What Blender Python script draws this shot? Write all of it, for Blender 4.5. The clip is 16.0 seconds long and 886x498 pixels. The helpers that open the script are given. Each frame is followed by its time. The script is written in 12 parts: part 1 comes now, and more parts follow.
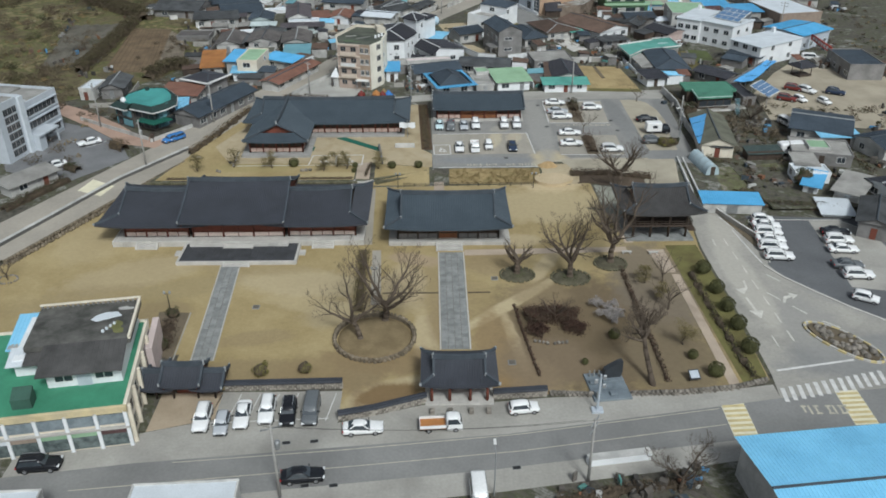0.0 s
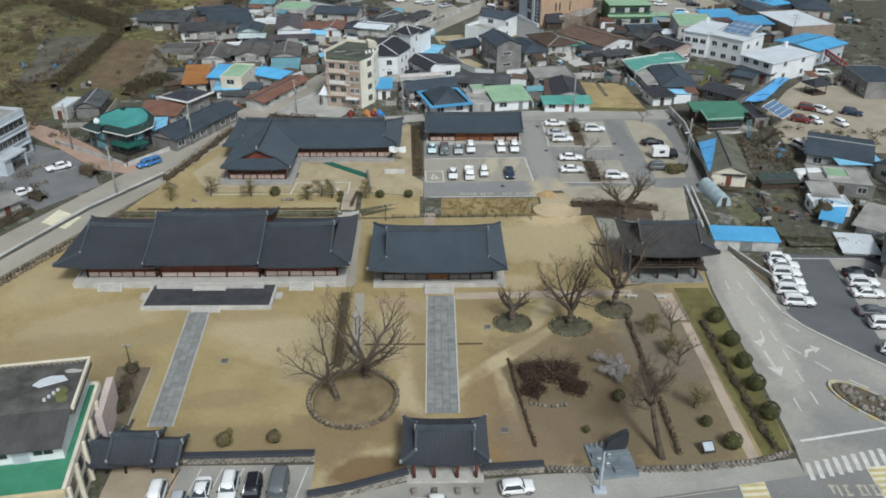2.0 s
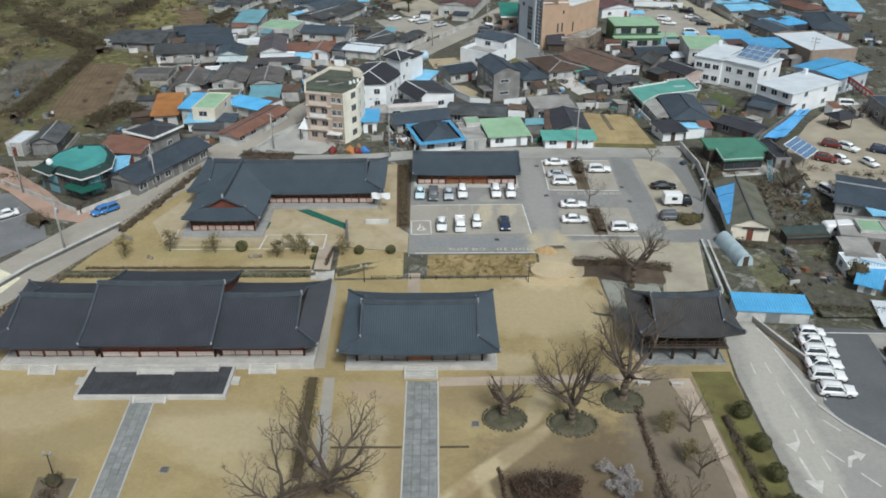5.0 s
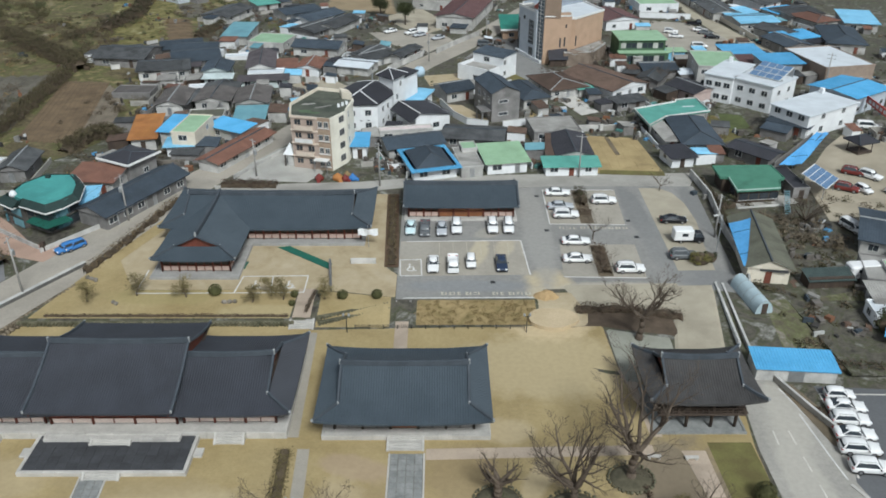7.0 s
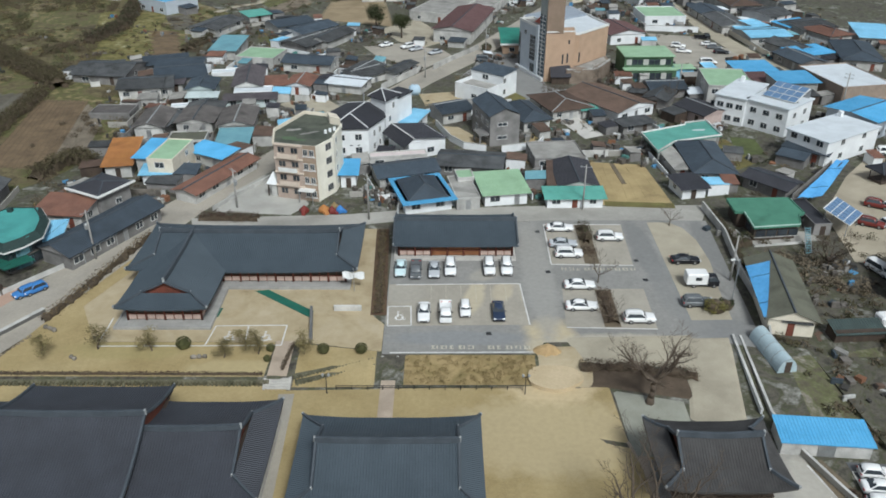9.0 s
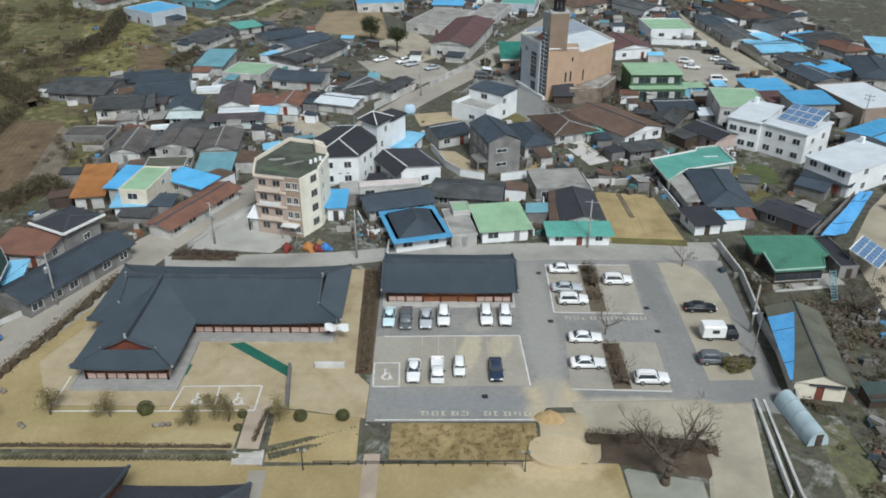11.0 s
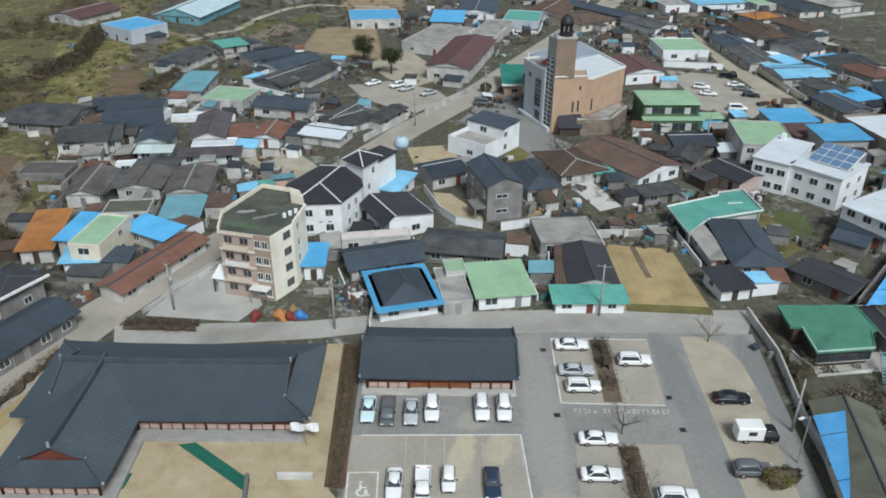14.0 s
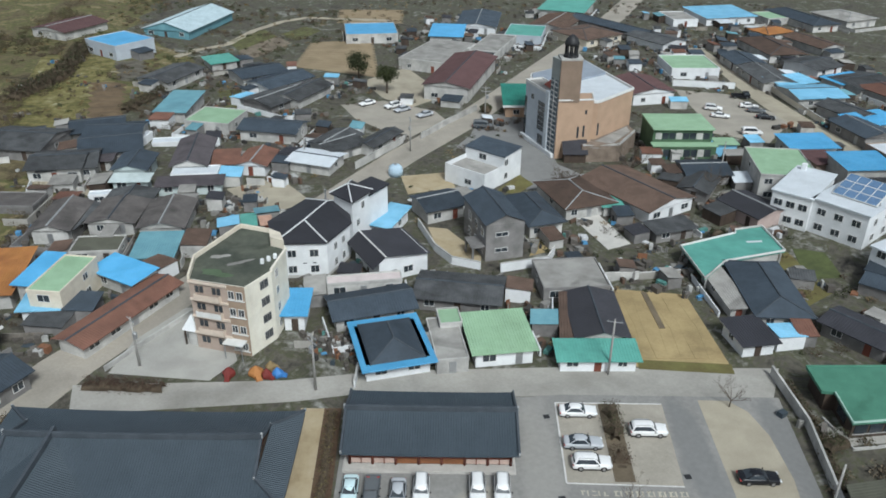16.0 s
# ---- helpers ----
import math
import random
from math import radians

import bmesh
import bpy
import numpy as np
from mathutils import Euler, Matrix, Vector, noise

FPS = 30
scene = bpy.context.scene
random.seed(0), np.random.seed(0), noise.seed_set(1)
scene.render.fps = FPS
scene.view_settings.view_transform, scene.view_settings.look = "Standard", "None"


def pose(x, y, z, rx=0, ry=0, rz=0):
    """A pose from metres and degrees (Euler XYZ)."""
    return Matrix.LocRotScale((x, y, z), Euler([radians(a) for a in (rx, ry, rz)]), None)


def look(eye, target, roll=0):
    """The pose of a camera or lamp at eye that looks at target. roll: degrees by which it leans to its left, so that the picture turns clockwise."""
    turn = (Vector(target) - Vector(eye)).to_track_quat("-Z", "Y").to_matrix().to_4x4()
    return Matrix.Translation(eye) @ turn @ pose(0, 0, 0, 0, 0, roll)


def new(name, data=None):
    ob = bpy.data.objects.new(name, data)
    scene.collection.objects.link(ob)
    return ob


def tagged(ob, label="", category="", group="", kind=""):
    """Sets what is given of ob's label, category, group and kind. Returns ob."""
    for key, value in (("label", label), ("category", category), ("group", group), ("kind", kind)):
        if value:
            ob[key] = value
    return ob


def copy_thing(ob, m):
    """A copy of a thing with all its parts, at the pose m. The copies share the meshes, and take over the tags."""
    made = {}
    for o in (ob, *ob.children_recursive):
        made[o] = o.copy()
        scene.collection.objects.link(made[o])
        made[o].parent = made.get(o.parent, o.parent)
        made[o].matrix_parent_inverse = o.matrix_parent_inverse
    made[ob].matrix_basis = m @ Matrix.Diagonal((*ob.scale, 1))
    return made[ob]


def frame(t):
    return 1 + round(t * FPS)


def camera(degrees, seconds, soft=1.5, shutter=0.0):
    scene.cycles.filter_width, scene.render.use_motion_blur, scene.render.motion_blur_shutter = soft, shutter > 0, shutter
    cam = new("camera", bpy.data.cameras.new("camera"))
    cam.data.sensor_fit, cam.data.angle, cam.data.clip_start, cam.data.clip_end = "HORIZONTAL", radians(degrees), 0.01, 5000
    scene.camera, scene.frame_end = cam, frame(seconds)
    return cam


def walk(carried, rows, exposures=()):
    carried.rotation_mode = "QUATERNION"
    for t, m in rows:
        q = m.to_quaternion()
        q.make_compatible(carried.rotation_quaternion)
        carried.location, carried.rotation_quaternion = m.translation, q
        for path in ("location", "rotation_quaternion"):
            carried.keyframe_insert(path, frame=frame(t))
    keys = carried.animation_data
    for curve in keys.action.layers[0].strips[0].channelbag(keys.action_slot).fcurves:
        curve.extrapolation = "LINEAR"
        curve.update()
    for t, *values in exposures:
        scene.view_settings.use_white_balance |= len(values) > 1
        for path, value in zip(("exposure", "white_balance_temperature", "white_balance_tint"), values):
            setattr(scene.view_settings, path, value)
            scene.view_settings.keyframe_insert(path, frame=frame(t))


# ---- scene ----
cam = camera(58.0, 16.0, soft=1.78)
PATH = [
    (0, (-0.904, 1.384, 64.67), (-0.876, 3.124, 63.683), 0.0),
    (0.5, (-0.275, 4.605, 64.674), (-0.247, 6.343, 63.685), -0.0),
    (1, (0.282, 7.731, 64.694), (0.307, 9.47, 63.707), -0.0),
    (1.5, (0.779, 10.703, 64.76), (0.803, 12.444, 63.775), 0.0),
    (2, (1.22, 13.622, 64.876), (1.243, 15.364, 63.892), 0.1),
    (2.5, (1.643, 16.579, 64.99), (1.666, 18.321, 64.008), 0.1),
    (3, (2.129, 19.631, 65.094), (2.151, 21.375, 64.114), 0.1),
    (3.5, (2.612, 22.708, 65.173), (2.633, 24.452, 64.194), 0.1),
    (4, (3.058, 25.825, 65.242), (3.078, 27.57, 64.264), 0.1),
    (6.5, (5.527, 41.575, 65.715), (5.539, 43.324, 64.744), 0.2),
    (7, (5.997, 44.612, 65.752), (6.006, 46.361, 64.783), 0.1),
    (7.5, (6.438, 47.769, 65.826), (6.445, 49.519, 64.859), 0.1),
    (8, (6.766, 50.864, 65.974), (6.772, 52.615, 65.008), 0.1),
    (8.5, (7.071, 54.031, 66.108), (7.077, 55.783, 65.143), 0.1),
    (9, (7.497, 57.215, 66.23), (7.502, 58.967, 65.266), 0.2),
    (11.5, (8.902, 73.317, 66.868), (8.905, 75.072, 65.909), 0.4),
    (12, (9.172, 76.563, 66.941), (9.174, 78.318, 65.983), 0.5),
    (12.5, (9.437, 79.876, 67.031), (9.438, 81.631, 66.073), 0.5),
    (13, (9.684, 83.195, 67.086), (9.684, 84.952, 66.13), 0.5),
    (13.5, (9.956, 86.499, 67.115), (9.956, 88.257, 66.161), 0.6),
    (14, (10.225, 89.785, 67.181), (10.224, 91.543, 66.228), 0.6),
    (14.5, (10.506, 93.008, 67.265), (10.503, 94.768, 66.315), 0.6),
    (15, (10.79, 96.258, 67.327), (10.786, 98.019, 66.379), 0.6),
    (15.5, (11.048, 99.522, 67.383), (11.043, 101.284, 66.438), 0.7),
    (16, (11.335, 102.715, 67.413), (11.329, 104.479, 66.471), 0.7),
]
walk(cam, [(t, look(eye, target, roll)) for t, eye, target, roll in PATH],
     exposures=[(0.0, 0.19, 6080, 3.8), (4.0, 0.31, 6080, 3.8), (8.0, 0.34, 6080, 3.8), (16.0, 0.32, 6000, 3.8)])

# ---- world and light: a bright overcast day, the sun behind thin cloud ----
world = bpy.data.worlds.new("overcast_sky")
scene.world = world
world.use_nodes = True
wn, wl = world.node_tree.nodes, world.node_tree.links
wn.clear()
sky = wn.new("ShaderNodeTexSky")
sky.sky_type, sky.sun_disc = "NISHITA", False
sky.sun_elevation, sky.sun_rotation = radians(48), radians(160)
sky.air_density, sky.dust_density, sky.ozone_density = 1.0, 3.0, 1.0
grey = wn.new("ShaderNodeHueSaturation")
grey.inputs["Saturation"].default_value = 0.35
back = wn.new("ShaderNodeBackground")
back.inputs["Strength"].default_value = 0.079
wout = wn.new("ShaderNodeOutputWorld")
wl.new(sky.outputs[0], grey.inputs["Color"])
wl.new(grey.outputs[0], back.inputs["Color"])
wl.new(back.outputs[0], wout.inputs["Surface"])
sun = new("sun", bpy.data.lights.new("sun", "SUN"))
sun.data.energy, sun.data.angle, sun.data.color = 2.2, radians(14), (1.0, 0.98, 0.95)
sun.matrix_world = look((40, -60, 120), (0, 40, 0))

# ---- materials ----
MATS = {}


def mat(name, c1, c2=None, scale=0.6, rough=0.85, metal=0.0, bump=0.3, fine=6.0, vary=0.0, spec=0.32, stain=0.0, stretch=(1, 1, 1)):
    """A weathered surface: two colours mixed by broad noise, fine grain over it, relief, and a shade of its own for each object."""
    if name in MATS:
        return MATS[name]
    m = bpy.data.materials.new(name)
    m.use_nodes = True
    n, l = m.node_tree.nodes, m.node_tree.links
    n.clear()
    out, bsdf, geo = n.new("ShaderNodeOutputMaterial"), n.new("ShaderNodeBsdfPrincipled"), n.new("ShaderNodeNewGeometry")
    mapping = n.new("ShaderNodeMapping")
    mapping.inputs["Scale"].default_value = stretch
    l.new(geo.outputs["Position"], mapping.inputs["Vector"])
    broad, grain = n.new("ShaderNodeTexNoise"), n.new("ShaderNodeTexNoise")
    broad.inputs["Scale"].default_value, broad.inputs["Detail"].default_value, broad.inputs["Roughness"].default_value = scale, 5, 0.62
    grain.inputs["Scale"].default_value, grain.inputs["Detail"].default_value = fine, 3
    for tex in (broad, grain):
        l.new(mapping.outputs[0], tex.inputs["Vector"])
    ramp = n.new("ShaderNodeValToRGB")
    c2 = c2 or tuple(min(1, k * 0.72) for k in c1)
    ramp.color_ramp.elements[0].position, ramp.color_ramp.elements[1].position = 0.36, 0.64
    ramp.color_ramp.elements[0].color, ramp.color_ramp.elements[1].color = (*c2, 1), (*c1, 1)
    l.new(broad.outputs["Fac"], ramp.inputs["Fac"])
    mul = n.new("ShaderNodeMix")
    mul.data_type, mul.blend_type = "RGBA", "MULTIPLY"
    mul.inputs[0].default_value = 1.0
    lev = n.new("ShaderNodeMapRange")
    lev.inputs["From Min"].default_value, lev.inputs["From Max"].default_value = 0.3, 0.7
    lev.inputs["To Min"].default_value, lev.inputs["To Max"].default_value = 0.92, 1.05
    l.new(grain.outputs["Fac"], lev.inputs["Value"])
    l.new(ramp.outputs[0], mul.inputs[6])
    l.new(lev.outputs[0], mul.inputs[7])
    col = mul.outputs[2]
    if stain:
        spots = n.new("ShaderNodeTexNoise")
        spots.inputs["Scale"].default_value, spots.inputs["Detail"].default_value, spots.inputs["Distortion"].default_value = scale * 0.45, 6, 1.2
        l.new(geo.outputs["Position"], spots.inputs["Vector"])
        cut = n.new("ShaderNodeMapRange")
        cut.inputs["From Min"].default_value, cut.inputs["From Max"].default_value = 0.52, 0.66
        cut.inputs["To Min"].default_value, cut.inputs["To Max"].default_value = 1.0, 1.0 - stain
        l.new(spots.outputs["Fac"], cut.inputs["Value"])
        dirt = n.new("ShaderNodeMix")
        dirt.data_type, dirt.blend_type = "RGBA", "MULTIPLY"
        dirt.inputs[0].default_value = 1.0
        l.new(col, dirt.inputs[6])
        l.new(cut.outputs[0], dirt.inputs[7])
        col = dirt.outputs[2]
    if vary:
        info, hsv, rng = n.new("ShaderNodeObjectInfo"), n.new("ShaderNodeHueSaturation"), n.new("ShaderNodeMapRange")
        rng.inputs["To Min"].default_value, rng.inputs["To Max"].default_value = 1 - vary, 1 + vary
        l.new(info.outputs["Random"], rng.inputs["Value"])
        l.new(rng.outputs[0], hsv.inputs["Value"])
        l.new(col, hsv.inputs["Color"])
        col = hsv.outputs[0]
    l.new(col, bsdf.inputs["Base Color"])
    bsdf.inputs["Roughness"].default_value, bsdf.inputs["Metallic"].default_value = rough, metal
    bsdf.inputs["Specular IOR Level"].default_value = spec
    if bump:
        bmp = n.new("ShaderNodeBump")
        bmp.inputs["Strength"].default_value, bmp.inputs["Distance"].default_value = bump, 0.05
        l.new(grain.outputs["Fac"], bmp.inputs["Height"])
        l.new(bmp.outputs[0], bsdf.inputs["Normal"])
    l.new(bsdf.outputs[0], out.inputs["Surface"])
    MATS[name] = m
    return m


def patchy(name, c1, c2, spots, scale=0.11, fine=4.0, frac=0.34):
    """Ground of two mixed colours with soft-edged patches of another colour on it: centre, half sizes, turn, colour and
    cover of each.
    """
    m = mat(name, c1, c2, scale, 0.95, bump=0.22, fine=fine, stain=0.12)
    n, l = m.node_tree.nodes, m.node_tree.links
    bsdf = [q for q in n if q.type == "BSDF_PRINCIPLED"][0]
    geo = n.new("ShaderNodeNewGeometry")
    rag = n.new("ShaderNodeTexNoise")
    rag.inputs["Scale"].default_value, rag.inputs["Detail"].default_value, rag.inputs["Roughness"].default_value = 0.45, 7, 0.65
    l.new(geo.outputs["Position"], rag.inputs["Vector"])
    col = bsdf.inputs["Base Color"].links[0].from_socket
    for x, y, rx, ry, yaw, c, cover in spots:
        mp, ln, ad, rg, mx = n.new("ShaderNodeMapping"), n.new("ShaderNodeVectorMath"), n.new("ShaderNodeMath"), n.new("ShaderNodeMapRange"), n.new("ShaderNodeMix")
        mp.vector_type = "TEXTURE"
        mp.inputs["Location"].default_value, mp.inputs["Rotation"].default_value, mp.inputs["Scale"].default_value = (x, y, 0), (0, 0, radians(yaw)), (rx, ry, 1000)
        ln.operation, ad.operation = "LENGTH", "MULTIPLY_ADD"
        l.new(geo.outputs["Position"], mp.inputs["Vector"])
        l.new(mp.outputs[0], ln.inputs[0])
        l.new(rag.outputs["Fac"], ad.inputs[0])
        ad.inputs[1].default_value = frac * 3.2
        l.new(ln.outputs["Value"], ad.inputs[2])
        rg.inputs["From Min"].default_value, rg.inputs["From Max"].default_value = 1.28 + frac * 0.4, 1.62 + frac * 0.7
        rg.inputs["To Min"].default_value, rg.inputs["To Max"].default_value = cover, 0.0
        l.new(ad.outputs[0], rg.inputs["Value"])
        mx.data_type = "RGBA"
        l.new(rg.outputs[0], mx.inputs[0])
        l.new(col, mx.inputs[6])
        mx.inputs[7].default_value = (*c, 1)
        col = mx.outputs[2]
    grain = n.new("ShaderNodeTexNoise")
    grain.inputs["Scale"].default_value, grain.inputs["Detail"].default_value = 1.6, 6
    l.new(geo.outputs["Position"], grain.inputs["Vector"])
    lv, mul = n.new("ShaderNodeMapRange"), n.new("ShaderNodeMix")
    lv.inputs["From Min"].default_value, lv.inputs["From Max"].default_value, lv.inputs["To Min"].default_value, lv.inputs["To Max"].default_value = 0.3, 0.7, 0.94, 1.05
    mul.data_type, mul.blend_type = "RGBA", "MULTIPLY"
    mul.inputs[0].default_value = 1.0
    l.new(grain.outputs["Fac"], lv.inputs["Value"])
    l.new(col, mul.inputs[6])
    l.new(lv.outputs[0], mul.inputs[7])
    l.new(mul.outputs[2], bsdf.inputs["Base Color"])
    return m


def mottled(name, stops, scale, fine, warp=1.5, part_dark=0.66):
    """Ground of many kinds lying side by side: colours by a warped broad noise, broken up by a finer one."""
    m = mat(name, (0.5, 0.5, 0.5), (0.5, 0.5, 0.5), scale, 0.95, bump=0.6, fine=fine)
    n, l = m.node_tree.nodes, m.node_tree.links
    bsdf = [q for q in n if q.type == "BSDF_PRINCIPLED"][0]
    geo, big, small, add, ramp = n.new("ShaderNodeNewGeometry"), n.new("ShaderNodeTexNoise"), n.new("ShaderNodeTexNoise"), n.new("ShaderNodeMath"), n.new("ShaderNodeValToRGB")
    big.inputs["Scale"].default_value, big.inputs["Detail"].default_value, big.inputs["Roughness"].default_value, big.inputs["Distortion"].default_value = scale, 8, 0.68, warp
    small.inputs["Scale"].default_value, small.inputs["Detail"].default_value, small.inputs["Roughness"].default_value = fine, 5, 0.7
    for q in (big, small):
        l.new(geo.outputs["Position"], q.inputs["Vector"])
    add.operation = "MULTIPLY_ADD"
    l.new(small.outputs["Fac"], add.inputs[0])
    add.inputs[1].default_value = 0.3
    l.new(big.outputs["Fac"], add.inputs[2])
    e = ramp.color_ramp.elements
    e[0].position, e[0].color = stops[0][0], (*stops[0][1], 1)
    e[1].position, e[1].color = stops[-1][0], (*stops[-1][1], 1)
    for p, c in stops[1:-1]:
        e.new(p).color = (*c, 1)
    l.new(add.outputs[0], ramp.inputs["Fac"])
    lv, mul = n.new("ShaderNodeMapRange"), n.new("ShaderNodeMix")
    lv.inputs["From Min"].default_value, lv.inputs["From Max"].default_value, lv.inputs["To Min"].default_value, lv.inputs["To Max"].default_value = 0.3, 0.7, part_dark, 2.0 - part_dark - 0.06
    mul.data_type, mul.blend_type = "RGBA", "MULTIPLY"
    mul.inputs[0].default_value = 1.0
    l.new(small.outputs["Fac"], lv.inputs["Value"])
    l.new(ramp.outputs[0], mul.inputs[6])
    l.new(lv.outputs[0], mul.inputs[7])
    l.new(mul.outputs[2], bsdf.inputs["Base Color"])
    return m


# ground
SOIL = mat("bare soil", (0.19, 0.15, 0.105), (0.11, 0.09, 0.062), 0.12, 0.95, bump=0.5, fine=2.5, stain=0.3)
LAWN = patchy("dry winter lawn", (0.385, 0.305, 0.16), (0.30, 0.23, 0.11), [
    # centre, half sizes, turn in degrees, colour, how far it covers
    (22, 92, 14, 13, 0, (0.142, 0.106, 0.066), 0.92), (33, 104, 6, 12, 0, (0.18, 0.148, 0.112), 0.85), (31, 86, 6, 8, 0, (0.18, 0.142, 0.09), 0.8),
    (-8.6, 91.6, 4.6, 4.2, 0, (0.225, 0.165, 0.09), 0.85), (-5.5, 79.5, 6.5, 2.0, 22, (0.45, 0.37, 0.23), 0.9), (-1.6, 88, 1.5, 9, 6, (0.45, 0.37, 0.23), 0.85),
    (10, 98.5, 9.5, 1.1, 42, (0.46, 0.38, 0.235), 0.95), (17, 110, 5.5, 1.2, 62, (0.43, 0.35, 0.22), 0.8), (10.2, 90, 0.8, 7.5, 8, (0.42, 0.34, 0.21), 0.8), (-20, 105, 10, 3.6, -8, (0.43, 0.355, 0.225), 0.75),
    (-14, 97, 5, 3, 20, (0.43, 0.355, 0.225), 0.6), (-47, 108, 10, 4, 25, (0.41, 0.335, 0.21), 0.6), (20, 131, 11, 6.5, 0, (0.42, 0.345, 0.21), 0.8), (22, 141, 6, 4, 0, (0.5, 0.4, 0.25), 0.9),
    # browns beside the gatehouse and old trees' ring are shade painted into the lawn
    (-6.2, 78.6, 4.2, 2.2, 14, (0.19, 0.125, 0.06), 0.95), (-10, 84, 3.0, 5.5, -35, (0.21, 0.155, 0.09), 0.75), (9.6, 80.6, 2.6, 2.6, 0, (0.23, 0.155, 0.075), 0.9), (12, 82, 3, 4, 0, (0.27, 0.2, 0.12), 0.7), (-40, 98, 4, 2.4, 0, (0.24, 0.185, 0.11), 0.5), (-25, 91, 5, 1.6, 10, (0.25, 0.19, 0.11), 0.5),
    (-24, 84, 9, 2.2, 0, (0.25, 0.19, 0.105), 0.7), (-18, 99, 7, 2.0, -15, (0.44, 0.36, 0.215), 0.6), (-52, 101, 9, 3.0, 15, (0.27, 0.21, 0.115), 0.5), (-58, 118, 5, 6, 25, (0.42, 0.34, 0.2), 0.6), (6, 100, 2.0, 5, 0, (0.3, 0.23, 0.12), 0.5), (7.4, 88, 2.6, 8, 0, (0.27, 0.19, 0.1), 0.7), (14, 85, 6, 5, 0, (0.2, 0.15, 0.098), 0.7), (-16, 84, 5, 3, 15, (0.25, 0.185, 0.1), 0.6),
    (-3.6, 112, 4.2, 1.7, -20, (0.36, 0.275, 0.185), 0.8), (-4, 85.5, 4, 2.4, 25, (0.23, 0.165, 0.09), 0.8), (1.2, 95, 2.6, 6, 0, (0.26, 0.195, 0.11), 0.7), (-1.5, 104, 6, 5, 0, (0.29, 0.225, 0.125), 0.6), (-11, 85.5, 4.5, 1.6, -20, (0.24, 0.175, 0.095), 0.7), (8.6, 111, 4, 4, 0, (0.27, 0.205, 0.12), 0.6), (15, 101.5, 4, 3, 0, (0.25, 0.19, 0.11), 0.6), (-38, 104, 7, 2.6, 20, (0.3, 0.24, 0.13), 0.6), (-30, 110, 9, 2, -6, (0.31, 0.245, 0.135), 0.6), (-5, 104, 3, 6, 0, (0.43, 0.35, 0.22), 0.7), (14, 118, 3, 2, 0, (0.44, 0.36, 0.23), 0.7), (-36, 147, 8, 2.0, 0, (0.31, 0.26, 0.12), 0.6), (-20, 143, 6, 1.6, 0, (0.42, 0.35, 0.2), 0.6)])
SCRUB = mottled("dry scrub ground", [(0.42, (0.0308, 0.0266, 0.0156)), (0.52, (0.084, 0.07, 0.039)), (0.6, (0.133, 0.1092, 0.0585)), (0.66, (0.0868, 0.0924, 0.0338)), (0.74, (0.189, 0.154, 0.078)), (0.84, (0.224, 0.203, 0.1495))], 0.05, 0.55)
YARDS = mottled("mottled village yards", [(0.42, (0.0266, 0.025, 0.022)), (0.52, (0.0665, 0.061, 0.05)), (0.62, (0.09975, 0.092, 0.074)), (0.68, (0.0665, 0.07, 0.038)), (0.74, (0.1283, 0.122, 0.104)), (0.86, (0.285, 0.29, 0.265))], 0.11, 0.9)
SANDY = mottled("sandy court", [(0.45, (0.31, 0.245, 0.15)), (0.62, (0.39, 0.32, 0.205)), (0.8, (0.43, 0.36, 0.25))], 0.1, 0.5, part_dark=0.92)
BANKGRASS = mottled("green and straw bank grass", [(0.45, (0.17, 0.135, 0.06)), (0.6, (0.25, 0.19, 0.09)), (0.78, (0.33, 0.25, 0.13))], 0.16, 0.8, part_dark=0.88)
MOSSY = mottled("mossy yellow-green slope", [(0.45, (0.046, 0.0432, 0.0198)), (0.58, (0.1035, 0.096, 0.0352)), (0.7, (0.1667, 0.1464, 0.055)), (0.8, (0.2185, 0.198, 0.099)), (0.86, (0.345, 0.336, 0.242))], 0.09, 0.7)
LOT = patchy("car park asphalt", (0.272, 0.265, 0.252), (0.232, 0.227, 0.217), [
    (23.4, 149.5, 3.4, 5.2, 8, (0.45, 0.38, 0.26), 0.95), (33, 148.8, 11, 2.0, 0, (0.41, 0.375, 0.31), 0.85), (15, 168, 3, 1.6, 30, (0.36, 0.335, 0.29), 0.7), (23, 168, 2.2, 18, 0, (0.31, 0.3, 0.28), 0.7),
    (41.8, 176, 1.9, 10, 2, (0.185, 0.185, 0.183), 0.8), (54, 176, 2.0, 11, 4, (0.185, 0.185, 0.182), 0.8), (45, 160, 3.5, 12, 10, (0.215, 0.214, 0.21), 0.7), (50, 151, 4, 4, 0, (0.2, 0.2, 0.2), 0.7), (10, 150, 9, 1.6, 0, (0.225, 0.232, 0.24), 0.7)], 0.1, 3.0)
BAYS = patchy("block-paved bays", (0.37, 0.34, 0.29), (0.32, 0.295, 0.25), [
    (12.6, 161, 1.4, 4.4, -12, (0.47, 0.41, 0.3), 0.8), (17, 162.5, 1.4, 2.6, -15, (0.45, 0.39, 0.29), 0.7), (29, 157, 5, 4, 0, (0.3, 0.28, 0.245), 0.6), (2, 161.5, 3, 2.5, 0, (0.33, 0.31, 0.27), 0.6)], 0.15, 5.0)
